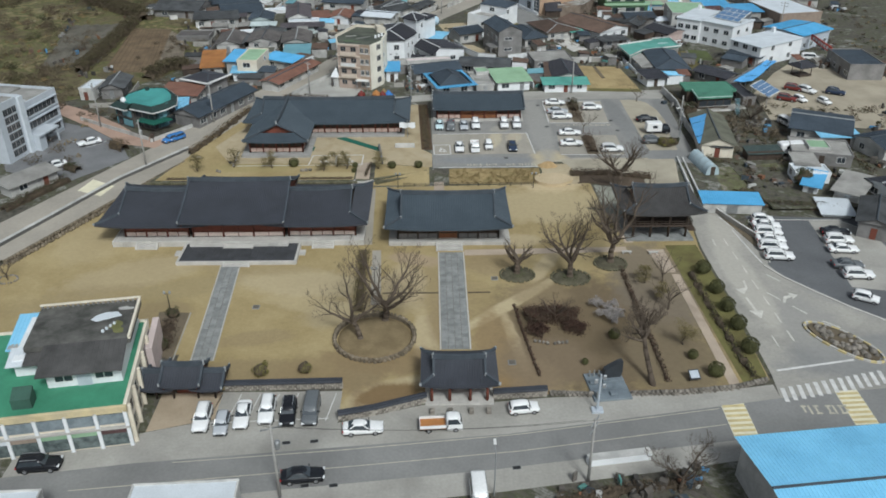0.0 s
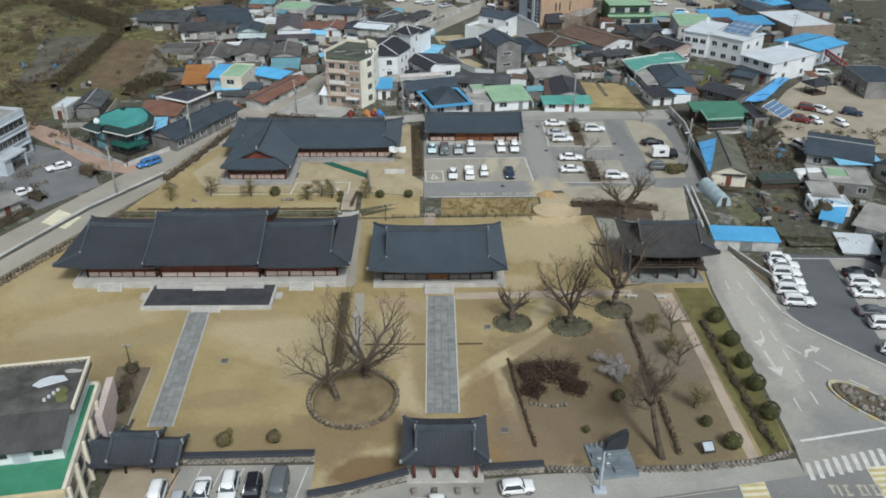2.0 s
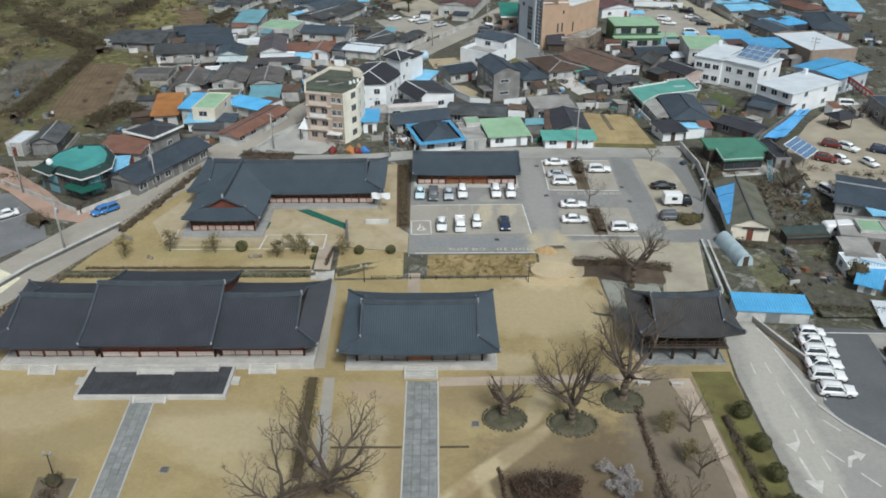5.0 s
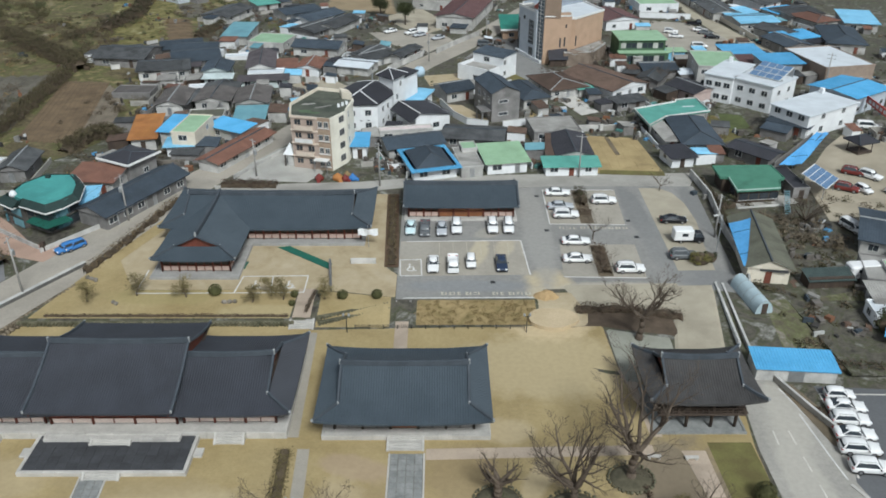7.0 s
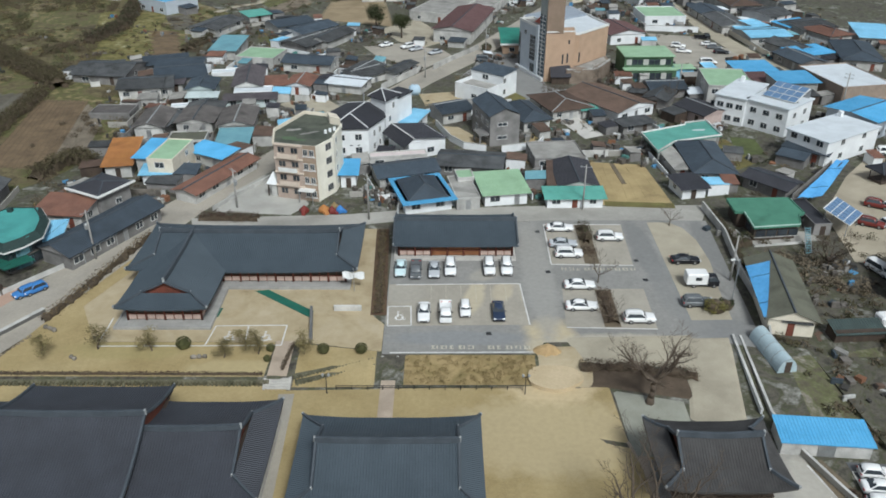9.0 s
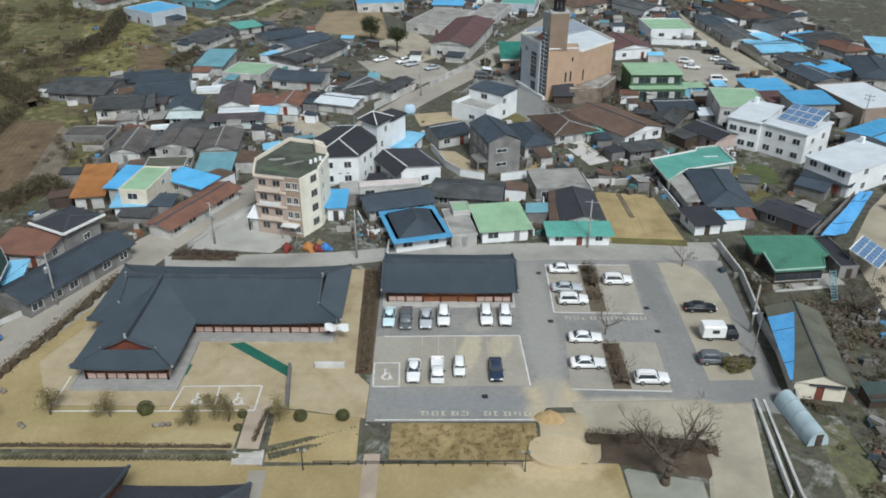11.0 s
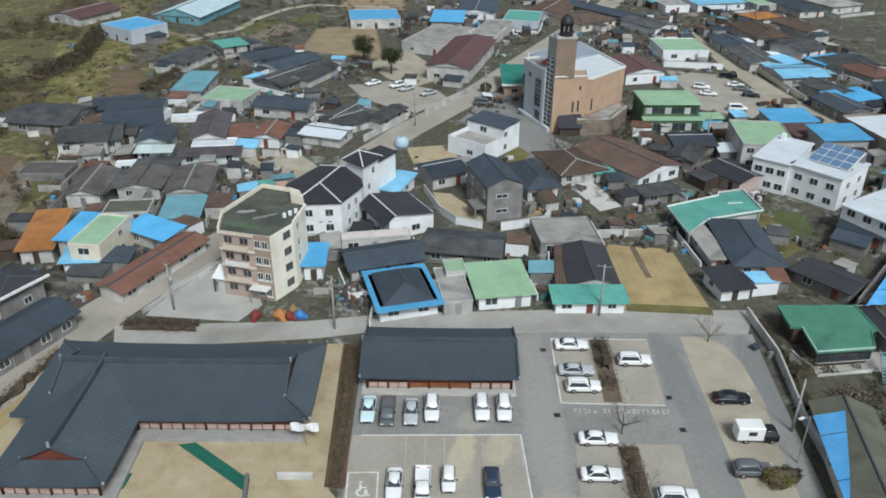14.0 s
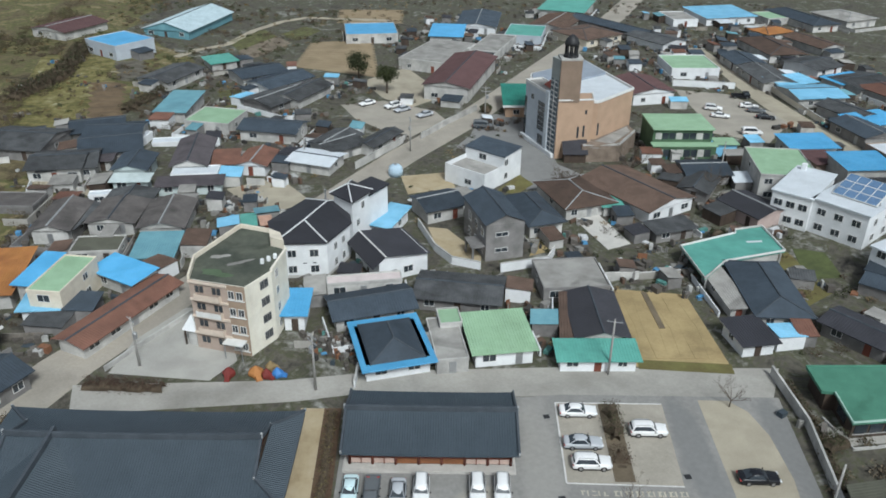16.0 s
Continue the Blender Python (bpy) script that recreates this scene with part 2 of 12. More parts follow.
ROADEAST = patchy("pale worn side road", (0.37, 0.352, 0.318), (0.3, 0.287, 0.262), [
    (58, 86, 12, 4, 8, (0.22, 0.22, 0.218), 0.8), (52, 93, 4, 7, 0, (0.28, 0.272, 0.258), 0.7), (47, 106, 2.2, 13, 0, (0.43, 0.405, 0.36), 0.8), (63, 97, 9, 2.4, -40, (0.27, 0.265, 0.255), 0.7),
    (72, 86, 8, 3, 10, (0.42, 0.4, 0.36), 0.7), (49, 121, 2, 6, 0, (0.42, 0.395, 0.35), 0.8)], 0.13, 3.0)
DRYBRUSH = mat("pale dry brush", (0.19, 0.155, 0.11), (0.12, 0.098, 0.07), 0.9, 0.95, bump=0.0)
GRASS = mat("green weedy grass", (0.16, 0.15, 0.055), (0.115, 0.098, 0.04), 0.3, 0.95, bump=0.5, fine=4)
ASPHALT = mat("worn asphalt", (0.243, 0.24, 0.233), (0.193, 0.191, 0.187), 0.1, 0.9, bump=0.25, fine=3, stain=0.15)
DARKASPHALT = mat("new dark asphalt", (0.135, 0.138, 0.145), (0.105, 0.108, 0.115), 0.12, 0.9, bump=0.2, fine=3, stain=0.1)
CONCRETE = mat("grey concrete paving", (0.38, 0.365, 0.335), (0.3, 0.287, 0.26), 0.12, 0.9, bump=0.2, fine=3, stain=0.2)
PAVER = mat("beige block paving", (0.37, 0.34, 0.29), (0.31, 0.285, 0.245), 0.15, 0.9, bump=0.2, fine=5, stain=0.15)
PINKPAVER = mat("pinkish clay paving", (0.46, 0.375, 0.295), (0.38, 0.31, 0.245), 0.25, 0.9, bump=0.25, fine=5, stain=0.2)
SAND = mat("loose sandy earth", (0.52, 0.42, 0.28), (0.45, 0.36, 0.23), 0.2, 0.95, bump=0.3, fine=4)
FLAG = mat("grey stone flags", (0.275, 0.28, 0.272), (0.205, 0.212, 0.208), 0.9, 0.85, bump=0.4, fine=4, vary=0.09, stain=0.15)
GRANITE = mat("pale granite", (0.50, 0.48, 0.45), (0.40, 0.385, 0.36), 0.5, 0.8, bump=0.2, fine=5, vary=0.08)
DARKSTONE = mat("dark slate paving", (0.06, 0.062, 0.068), (0.045, 0.046, 0.05), 0.5, 0.75, bump=0.2, fine=4, vary=0.1)
RUBBLE = mat("rough field stone", (0.26, 0.235, 0.205), (0.15, 0.135, 0.115), 0.8, 0.9, bump=0.6, fine=3, vary=0.3)
EARTHSTONE = mat("brown field stone", (0.2, 0.165, 0.12), (0.115, 0.093, 0.066), 0.8, 0.92, bump=0.6, fine=3, vary=0.3)
MOSSTONE = mat("mossy field stone", (0.135, 0.125, 0.085), (0.082, 0.08, 0.05), 0.8, 0.95, bump=0.6, fine=3, vary=0.25)
WHITELINE = mat("white road paint", (0.68, 0.67, 0.65), (0.5, 0.49, 0.48), 0.8, 0.8, bump=0.1)
YELLOWLINE = mat("yellow road paint", (0.6, 0.5, 0.26), (0.46, 0.38, 0.2), 0.8, 0.8, bump=0.1)
# traditional buildings
TILE = mat("blue-grey clay roof tile", (0.058, 0.075, 0.092), (0.048, 0.063, 0.078), 0.3, 0.62, bump=0.35, fine=5)
TILEDARK = mat("charcoal clay roof tile", (0.047, 0.051, 0.063), (0.038, 0.041, 0.05), 0.3, 0.6, bump=0.35, fine=5)
TILEOLD = mat("old brown-grey roof tile", (0.062, 0.06, 0.06), (0.042, 0.04, 0.04), 0.4, 0.7, bump=0.4, fine=5, stain=0.2)
RIDGE = mat("ridge tile with lime mortar", (0.07, 0.082, 0.097), (0.05, 0.06, 0.072), 0.6, 0.7, bump=0.4)
LIME = mat("white lime ridge end", (0.34, 0.35, 0.355), (0.25, 0.26, 0.265), 0.8, 0.8)
REDWOOD = mat("red-brown painted timber", (0.19, 0.06, 0.04), (0.13, 0.045, 0.03), 0.8, 0.7, bump=0.3, stretch=(1, 1, 0.2))
DARKWOOD = mat("dark weathered timber", (0.075, 0.055, 0.042), (0.05, 0.037, 0.03), 0.8, 0.75, bump=0.3, stretch=(1, 1, 0.2))
PALEPLASTER = mat("pale pinkish plaster", (0.68, 0.57, 0.51), (0.6, 0.49, 0.44), 0.6, 0.9, bump=0.15)
PLASTER = mat("pinkish lime plaster", (0.56, 0.42, 0.36), (0.48, 0.36, 0.31), 0.6, 0.9, bump=0.15)
CREAM = mat("cream wall paint", (0.72, 0.66, 0.55), (0.62, 0.56, 0.46), 0.4, 0.85, bump=0.12, stain=0.12)
WHITE = mat("white wall paint", (0.77, 0.785, 0.8), (0.67, 0.685, 0.7), 0.35, 0.8, bump=0.1, stain=0.08)
GREYWALL = mat("grey render", (0.25, 0.24, 0.235), (0.17, 0.165, 0.16), 0.4, 0.85, bump=0.15, vary=0.15, stain=0.15)
PALEWALL = mat("pale grey render", (0.54, 0.53, 0.51), (0.36, 0.355, 0.34), 0.35, 0.85, bump=0.15, vary=0.12, stain=0.2)
BRICKTAN = mat("tan brick cladding", (0.46, 0.32, 0.225), (0.4, 0.28, 0.195), 0.4, 0.85, bump=0.2, fine=8)
BRICKBROWN = mat("brown brick cladding", (0.33, 0.26, 0.21), (0.26, 0.205, 0.165), 0.5, 0.85, bump=0.2, fine=8)
BLUEGREY = mat("blue-grey cladding panel", (0.48, 0.52, 0.57), (0.41, 0.45, 0.5), 0.3, 0.5, bump=0.05)
GLASS = mat("dark window glass", (0.05, 0.06, 0.07), (0.03, 0.037, 0.045), 0.5, 0.12, bump=0.0, spec=0.8)
FRAMEW = mat("white window frame", (0.7, 0.7, 0.69), (0.62, 0.62, 0.6), 0.8, 0.6, bump=0.05)
# village roofs
R_SLATE = mat("dark slate-grey roof", (0.053, 0.069, 0.089), (0.039, 0.051, 0.066), 0.35, 0.7, bump=0.4, fine=4, vary=0.25, stain=0.15)
R_BLACK = mat("black ribbed metal roof", (0.042, 0.042, 0.05), (0.032, 0.032, 0.038), 0.3, 0.55, bump=0.3, fine=3, vary=0.15)
R_GREY = mat("weathered grey cement roof", (0.086, 0.09, 0.094), (0.05, 0.052, 0.055), 0.35, 0.9, bump=0.5, fine=3, vary=0.25, stain=0.3)
R_BROWN = mat("brown cement tile roof", (0.12, 0.08, 0.062), (0.085, 0.058, 0.045), 0.35, 0.85, bump=0.45, fine=4, vary=0.2, stain=0.2)
R_RED = mat("rust-red metal roof", (0.2, 0.1, 0.072), (0.145, 0.075, 0.055), 0.3, 0.7, bump=0.3, fine=4, vary=0.2, stain=0.2)
R_MAROON = mat("maroon roof sheet", (0.115, 0.065, 0.065), (0.09, 0.05, 0.05), 0.3, 0.7, bump=0.3, vary=0.1)
R_ORANGE = mat("orange-brown rusted sheet", (0.42, 0.19, 0.06), (0.33, 0.14, 0.05), 0.3, 0.75, bump=0.3, stain=0.2)
R_BLUE = mat("bright blue painted metal", (0.12, 0.40, 0.68), (0.09, 0.33, 0.58), 0.25, 0.5, bump=0.2, fine=3, vary=0.12, stain=0.08)
R_SKY = mat("faded pale blue metal", (0.26, 0.55, 0.76), (0.2, 0.46, 0.66), 0.3, 0.55, bump=0.2, vary=0.12, stain=0.12)
R_TEAL = mat("faded teal metal sheet", (0.16, 0.32, 0.37), (0.12, 0.26, 0.31), 0.3, 0.6, bump=0.2, vary=0.15, stain=0.15)
R_TURQ = mat("turquoise waterproof paint", (0.135, 0.385, 0.325), (0.105, 0.315, 0.265), 0.3, 0.6, bump=0.15, vary=0.08, stain=0.12)
R_GREEN = mat("green waterproof paint", (0.075, 0.29, 0.175), (0.06, 0.235, 0.14), 0.3, 0.6, bump=0.15, vary=0.08, stain=0.15)
R_LIME = mat("pale green painted deck", (0.315, 0.475, 0.315), (0.265, 0.405, 0.26), 0.3, 0.6, bump=0.15, vary=0.08, stain=0.12)
R_WHITE = mat("white painted deck", (0.62, 0.66, 0.7), (0.54, 0.575, 0.61), 0.3, 0.6, bump=0.1, stain=0.05)
R_JADE = mat("dull jade-green roof paint", (0.085, 0.23, 0.16), (0.066, 0.185, 0.128), 0.3, 0.65, bump=0.15, stain=0.2)
# cell blue is paled to hold the sky's reflection in its base colour
PANEL = mat("blue solar cells", (0.13, 0.22, 0.36), (0.11, 0.185, 0.31), 1.0, 0.2, bump=0.0, spec=0.7)
mat("pale jade trim", (0.4, 0.56, 0.49), (0.32, 0.46, 0.4), 0.5, 0.7, bump=0.1)
STEEL = mat("galvanised steel", (0.42, 0.43, 0.44), (0.34, 0.35, 0.36), 0.6, 0.45, metal=0.6, bump=0.05)
POLE = mat("weathered concrete pole", (0.36, 0.35, 0.33), (0.28, 0.27, 0.26), 0.6, 0.9, bump=0.2)
BLACKIRON = mat("black painted iron", (0.03, 0.03, 0.032), (0.022, 0.022, 0.024), 0.6, 0.5, bump=0.05)
GREENTARP = mat("dark green matting", (0.02, 0.12, 0.085), (0.015, 0.09, 0.065), 0.6, 0.9, bump=0.4)
BLUETARP = mat("sagging blue tarpaulin", (0.13, 0.4, 0.74), (0.09, 0.32, 0.64), 0.4, 0.55, bump=0.5, fine=2)
POLYFILM = mat("milky greenhouse film", (0.46, 0.56, 0.6), (0.36, 0.45, 0.49), 0.4, 0.4, bump=0.2)
# plants
BARK = mat("grey-brown bark", (0.128, 0.1, 0.076), (0.078, 0.06, 0.046), 0.9, 0.95, bump=0.6, fine=5, vary=0.12)
TWIG = mat("dry twigs", (0.105, 0.08, 0.055), (0.065, 0.05, 0.035), 0.9, 0.95, bump=0.3, vary=0.15)
SCRUBTWIG = mat("dry brown scrub twigs", (0.135, 0.105, 0.07), (0.085, 0.066, 0.044), 0.5, 0.95, bump=0.0)
SCRUBLEAF = mat("olive-brown scrub leaves", (0.105, 0.092, 0.047), (0.06, 0.054, 0.028), 0.5, 0.9, bump=0.0, vary=0.1)
LEAF = mat("evergreen leaves", (0.062, 0.07, 0.028), (0.032, 0.04, 0.016), 1.2, 0.7, bump=0.0, vary=0.2)
PINELEAF = mat("pine needles", (0.22, 0.18, 0.085), (0.135, 0.115, 0.052), 1.2, 0.8, bump=0.0, vary=0.15)
REDLEAF = mat("red-brown shrub leaves", (0.078, 0.043, 0.03), (0.05, 0.028, 0.02), 1.2, 0.85, bump=0.0, vary=0.15)
STRAW = mat("yellow-green thin leaves", (0.2, 0.18, 0.06), (0.13, 0.12, 0.04), 1.2, 0.85, bump=0.0, vary=0.15)
DRYLEAF = mat("straw-coloured dead growth", (0.27, 0.2, 0.1), (0.18, 0.13, 0.065), 0.9, 0.95, bump=0.0, vary=0.2)
OLIVE = mat("olive-brown clipped leaves", (0.15, 0.125, 0.055), (0.105, 0.085, 0.04), 1.2, 0.85, bump=0.0)
BALL = mat("olive clipped leaves", (0.1, 0.1, 0.04), (0.06, 0.062, 0.024), 1.2, 0.8, bump=0.0, vary=0.15)
BLOSSOM = mat("pale blossom", (0.4, 0.37, 0.36), (0.28, 0.255, 0.24), 1.2, 0.8, bump=0.0)
# vehicles
TYRE = mat("black tyre rubber", (0.02, 0.02, 0.02), (0.015, 0.015, 0.015), 2, 0.9)
RIM = mat("silver wheel rim", (0.5, 0.5, 0.52), (0.4, 0.4, 0.42), 2, 0.35, metal=0.8, bump=0.0)
LAMP = mat("clear headlamp", (0.75, 0.76, 0.78), (0.65, 0.66, 0.68), 2, 0.15, bump=0.0)
TAIL = mat("red tail lamp", (0.4, 0.02, 0.02), (0.3, 0.015, 0.015), 2, 0.2, bump=0.0)
PAINTS = {}
for pname, pc in (("white", (0.8, 0.8, 0.8)), ("silver", (0.45, 0.47, 0.5)), ("grey", (0.13, 0.14, 0.15)), ("black", (0.015, 0.016, 0.02)),
                  ("navy", (0.03, 0.045, 0.085)), ("blue", (0.06, 0.2, 0.5)), ("red", (0.17, 0.035, 0.03)), ("mint", (0.6, 0.75, 0.78)), ("teal", (0.05, 0.1, 0.13))):
    PAINTS[pname] = mat(pname + " car paint", pc, tuple(0.93 * k for k in pc), 0.5, 0.25, bump=0.0)


# ---- mesh building ----
class Geo:
    """Vertices and faces of one mesh."""

    def __init__(self):
        self.v, self.f = [], []

    def add(self, verts, faces):
        o = len(self.v)
        self.v += [tuple(p) for p in verts]
        self.f += [tuple(i + o for i in f) for f in faces]
        return self

    def hexa(self, b, t):
        """A block between four points below and four above, both counter-clockwise from above."""
        return self.add(list(b) + list(t), [(3, 2, 1, 0), (4, 5, 6, 7), (0, 1, 5, 4), (1, 2, 6, 5), (2, 3, 7, 6), (3, 0, 4, 7)])

    def box(self, x0, x1, y0, y1, z0, z1, ch=0.0):
        if not ch:
            return self.hexa([(x0, y0, z0), (x1, y0, z0), (x1, y1, z0), (x0, y1, z0)], [(x0, y0, z1), (x1, y0, z1), (x1, y1, z1), (x0, y1, z1)])
        c = ch
        ring = lambda d, z: [(x0 + d + c, y0 + d, z), (x1 - d - c, y0 + d, z), (x1 - d, y0 + d + c, z), (x1 - d, y1 - d - c, z),
                             (x1 - d - c, y1 - d, z), (x0 + d + c, y1 - d, z), (x0 + d, y1 - d - c, z), (x0 + d, y0 + d + c, z)]
        v = ring(0, z0) + ring(0, z1 - c) + ring(c, z1)
        f = [tuple(range(7, -1, -1)), tuple(range(16, 24))]
        for k in (0, 8):
            f += [(k + i, k + (i + 1) % 8, k + 8 + (i + 1) % 8, k + 8 + i) for i in range(8)]
        return self.add(v, f)

    def prism(self, pts, z0, z1):
        n = len(pts)
        area = sum(pts[i][0] * pts[(i + 1) % n][1] - pts[(i + 1) % n][0] * pts[i][1] for i in range(n))
        pts = list(pts) if area > 0 else list(pts)[::-1]
        v = [(x, y, z0) for x, y in pts] + [(x, y, z1) for x, y in pts]
        return self.add(v, [tuple(range(n - 1, -1, -1)), tuple(range(n, 2 * n))] + [(i, (i + 1) % n, n + (i + 1) % n, n + i) for i in range(n)])

    def tube(self, a, b, r0, r1, n=6, caps=True):
        a, b = Vector(a), Vector(b)
        q = (b - a).to_track_quat("Z", "Y")
        ring = lambda p, r: [p + q @ Vector((r * math.cos(2 * math.pi * i / n), r * math.sin(2 * math.pi * i / n), 0)) for i in range(n)]
        f = [(i, (i + 1) % n, n + (i + 1) % n, n + i) for i in range(n)]
        if caps:
            f += [tuple(range(n - 1, -1, -1)), tuple(range(n, 2 * n))]
        return self.add(ring(a, r0) + ring(b, r1), f)

    def lathe(self, profile, n=10, cx=0, cy=0):
        v = [(cx + r * math.cos(2 * math.pi * i / n), cy + r * math.sin(2 * math.pi * i / n), z) for r, z in profile for i in range(n)]
        f = [(k * n + i, k * n + (i + 1) % n, (k + 1) * n + (i + 1) % n, (k + 1) * n + i) for k in range(len(profile) - 1) for i in range(n)]
        return self.add(v, f + [tuple(range(n - 1, -1, -1)), tuple(range((len(profile) - 1) * n, len(profile) * n))])

    def beam(self, pts, w, h, lift=0.0):
        """A bar of width w and height h laid along a line of points."""
        rows = []
        for i, p in enumerate(pts):
            p = Vector(p)
            d = Vector(pts[min(i + 1, len(pts) - 1)]) - Vector(pts[max(i - 1, 0)])
            s = Vector((-d.y, d.x, 0))
            s = s.normalized() * (w / 2) if s.length > 1e-6 else Vector((w / 2, 0, 0))
            rows.append([p - s + Vector((0, 0, lift)), p + s + Vector((0, 0, lift)), p + s * 0.75 + Vector((0, 0, lift + h)), p - s * 0.75 + Vector((0, 0, lift + h))])
        v, f = [q for r in rows for q in r], [(0, 1, 2, 3)]
        for k in range(len(rows) - 1):
            o = 4 * k
            f += [(o + i, o + 4 + i, o + 4 + (i + 1) % 4, o + (i + 1) % 4) for i in range(4)]
        o = 4 * (len(rows) - 1)
        return self.add(v, f + [(o + 3, o + 2, o + 1, o)])

    def grid(self, rows):
        n = len(rows[0])
        f = [(k * n + i, k * n + i + 1, (k + 1) * n + i + 1, (k + 1) * n + i) for k in range(len(rows) - 1) for i in range(n - 1)]
        return self.add([p for r in rows for p in r], f)

    def mesh(self, name, material, smooth=False):
        me = bpy.data.meshes.new(name)
        me.from_pydata(self.v, [], self.f)
        me.validate()
        me.materials.append(material)
        if smooth:
            me.polygons.foreach_set("use_smooth", [True] * len(me.polygons))
        return me


def part(name, g, material, parent, label="", smooth=False, at=None):
    """Links a Geo (or a mesh made before) as one mesh object under a thing or a part."""
    me = g if isinstance(g, bpy.types.Mesh) else g.mesh(name, material, smooth)
    ob = new(name, me)
    ob.parent = parent
    if at is not None:
        ob.matrix_basis = at
    return tagged(ob, label)


def thing(name, x, y, z, yaw, label, category, group=""):
    ob = new(name)
    ob.empty_display_size = 0.5
    ob.matrix_basis = pose(x, y, z, 0, 0, yaw)
    return tagged(ob, label, category, group)


def solo(name, g, material, label, category="", kind="", smooth=False, group="", at=None):
    ob = new(name, g.mesh(name, material, smooth))
    if at is not None:
        ob.matrix_basis = at
    return tagged(ob, label, category, group, kind)


def smooth01(a, b, x):
    t = min(1.0, max(0.0, (x - a) / (b - a)))
    return t * t * (3 - 2 * t)


# ---- ground ----
UP = 0.8


def west_edge(y):
    """The line of the stone wall below the west road."""
    return -69.3 + (y - 111.3) * 0.46


def bank(x):
    """Where the step up to the northern terrace starts and ends."""
    if x < -12.5:
        return 140.6, 141.0
    if x < -2:
        return 139.5, 144.0
    return 140.5, 146.0


def ground_z(x, y):
    a, b = bank(x)
    n = smooth01(a, b, y)
    e = smooth01(126, 150, y)
    k = smooth01(24, 30, x)
    n = n * (1 - k) + e * k
    w = smooth01(0.0, 0.6, west_edge(y) - x) if y > 92 else 0.0
    rise = 2.5 * smooth01(-45, -95, x) * smooth01(200, 260, y) if x < -45 else 0.0
    return UP * max(n, w) + rise


def ground_sheet():
    """One sheet of earth out to the horizon, finer round the compound."""
    def lines(spans):
        out = []
        for a, b, s in spans:
            k = max(1, round((b - a) / s))
            out += [a + (b - a) * i / k for i in range(k)]
        return out + [spans[-1][1]]
    xs = lines([(-3000, -300, 900), (-300, -90, 10), (-90, -46, 1), (-46, 30, 2), (30, 60, 2), (60, 300, 12), (300, 3000, 900)])
    ys = lines([(-3000, -60, 980), (-60, 60, 20), (60, 92, 4), (92, 139, 1), (139, 147, 0.4), (147, 160, 1.5), (160, 270, 5), (270, 560, 20), (560, 4000, 1150)])
    g = Geo()
    g.grid([[(x, y, ground_z(x, y)) for x in xs] for y in ys])
    solo("ground", g, YARDS, "bare brown winter earth with patches of dry grass", kind="structure")


def sheet(name, pts, z, material, label, thick=0.12):
    g = Geo()
    g.prism(pts, z - thick, z)
    return solo(name, g, material, label, kind="structure")


def strip(name, pts, w, z, material, label, thick=0.1, parent=None):
    """A band of even width along a line of points."""
    rows = []
    for i, (x, y) in enumerate(pts):
        x0, y0 = pts[max(i - 1, 0)]
        x1, y1 = pts[min(i + 1, len(pts) - 1)]
        d = math.hypot(x1 - x0, y1 - y0)
        nx, ny = -(y1 - y0) / d * w / 2, (x1 - x0) / d * w / 2
        rows.append(((x + nx, y + ny), (x - nx, y - ny)))
    g = Geo()
    g.prism([r[1] for r in rows] + [r[0] for r in rows][::-1], z - thick, z)
    if parent:
        return part(name, g, material, parent)
    return solo(name, g, material, label, kind="structure")


def blob(cx, cy, rx, ry, n=28, rough=0.12, seed=0, yaw=0.0):
    r = random.Random(seed)
    ph = [r.uniform(0, 6.28) for _ in range(3)]
    out = []
    for i in range(n):
        a = 2 * math.pi * i / n
        k = 1 + rough * (math.sin(2 * a + ph[0]) + 0.7 * math.sin(3 * a + ph[1]) + 0.5 * math.sin(5 * a + ph[2]))
        px, py = rx * k * math.cos(a), ry * k * math.sin(a)
        out.append((cx + px * math.cos(yaw) - py * math.sin(yaw), cy + px * math.sin(yaw) + py * math.cos(yaw)))
    return out


ground_sheet()
# the compound's lawn with its earth patches and painted-in shade
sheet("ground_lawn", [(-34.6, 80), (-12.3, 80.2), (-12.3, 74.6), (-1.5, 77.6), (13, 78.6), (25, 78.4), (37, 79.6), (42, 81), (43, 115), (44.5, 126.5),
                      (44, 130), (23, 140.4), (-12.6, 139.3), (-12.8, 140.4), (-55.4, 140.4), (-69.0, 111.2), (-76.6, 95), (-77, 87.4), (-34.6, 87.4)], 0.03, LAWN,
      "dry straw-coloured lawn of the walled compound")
sheet("ground_worn.002", [(4.4, 113.2), (4.4, 115), (31, 115.6), (31, 114.0)], 0.044, PINKPAVER, "pale clay path before the halls")
sheet("ground_grass_strip", [(37.6, 116), (42.8, 116), (42.9, 100), (41.8, 81.2), (38.4, 80.2), (37.9, 100)], 0.044, GRASS, "green grass strip beside the road")
sheet("path_clay", [(36.3, 106.8), (37.5, 106.8), (37.9, 80), (36.5, 80)], 0.07, PINKPAVER, "pinkish clay garden path with stone edge")
sheet("path_clay.001", [(34.2, 114.6), (37.0, 114.6), (37.2, 107.4), (35.2, 107.4)], 0.07, PINKPAVER, "pinkish clay garden path with stone edge")
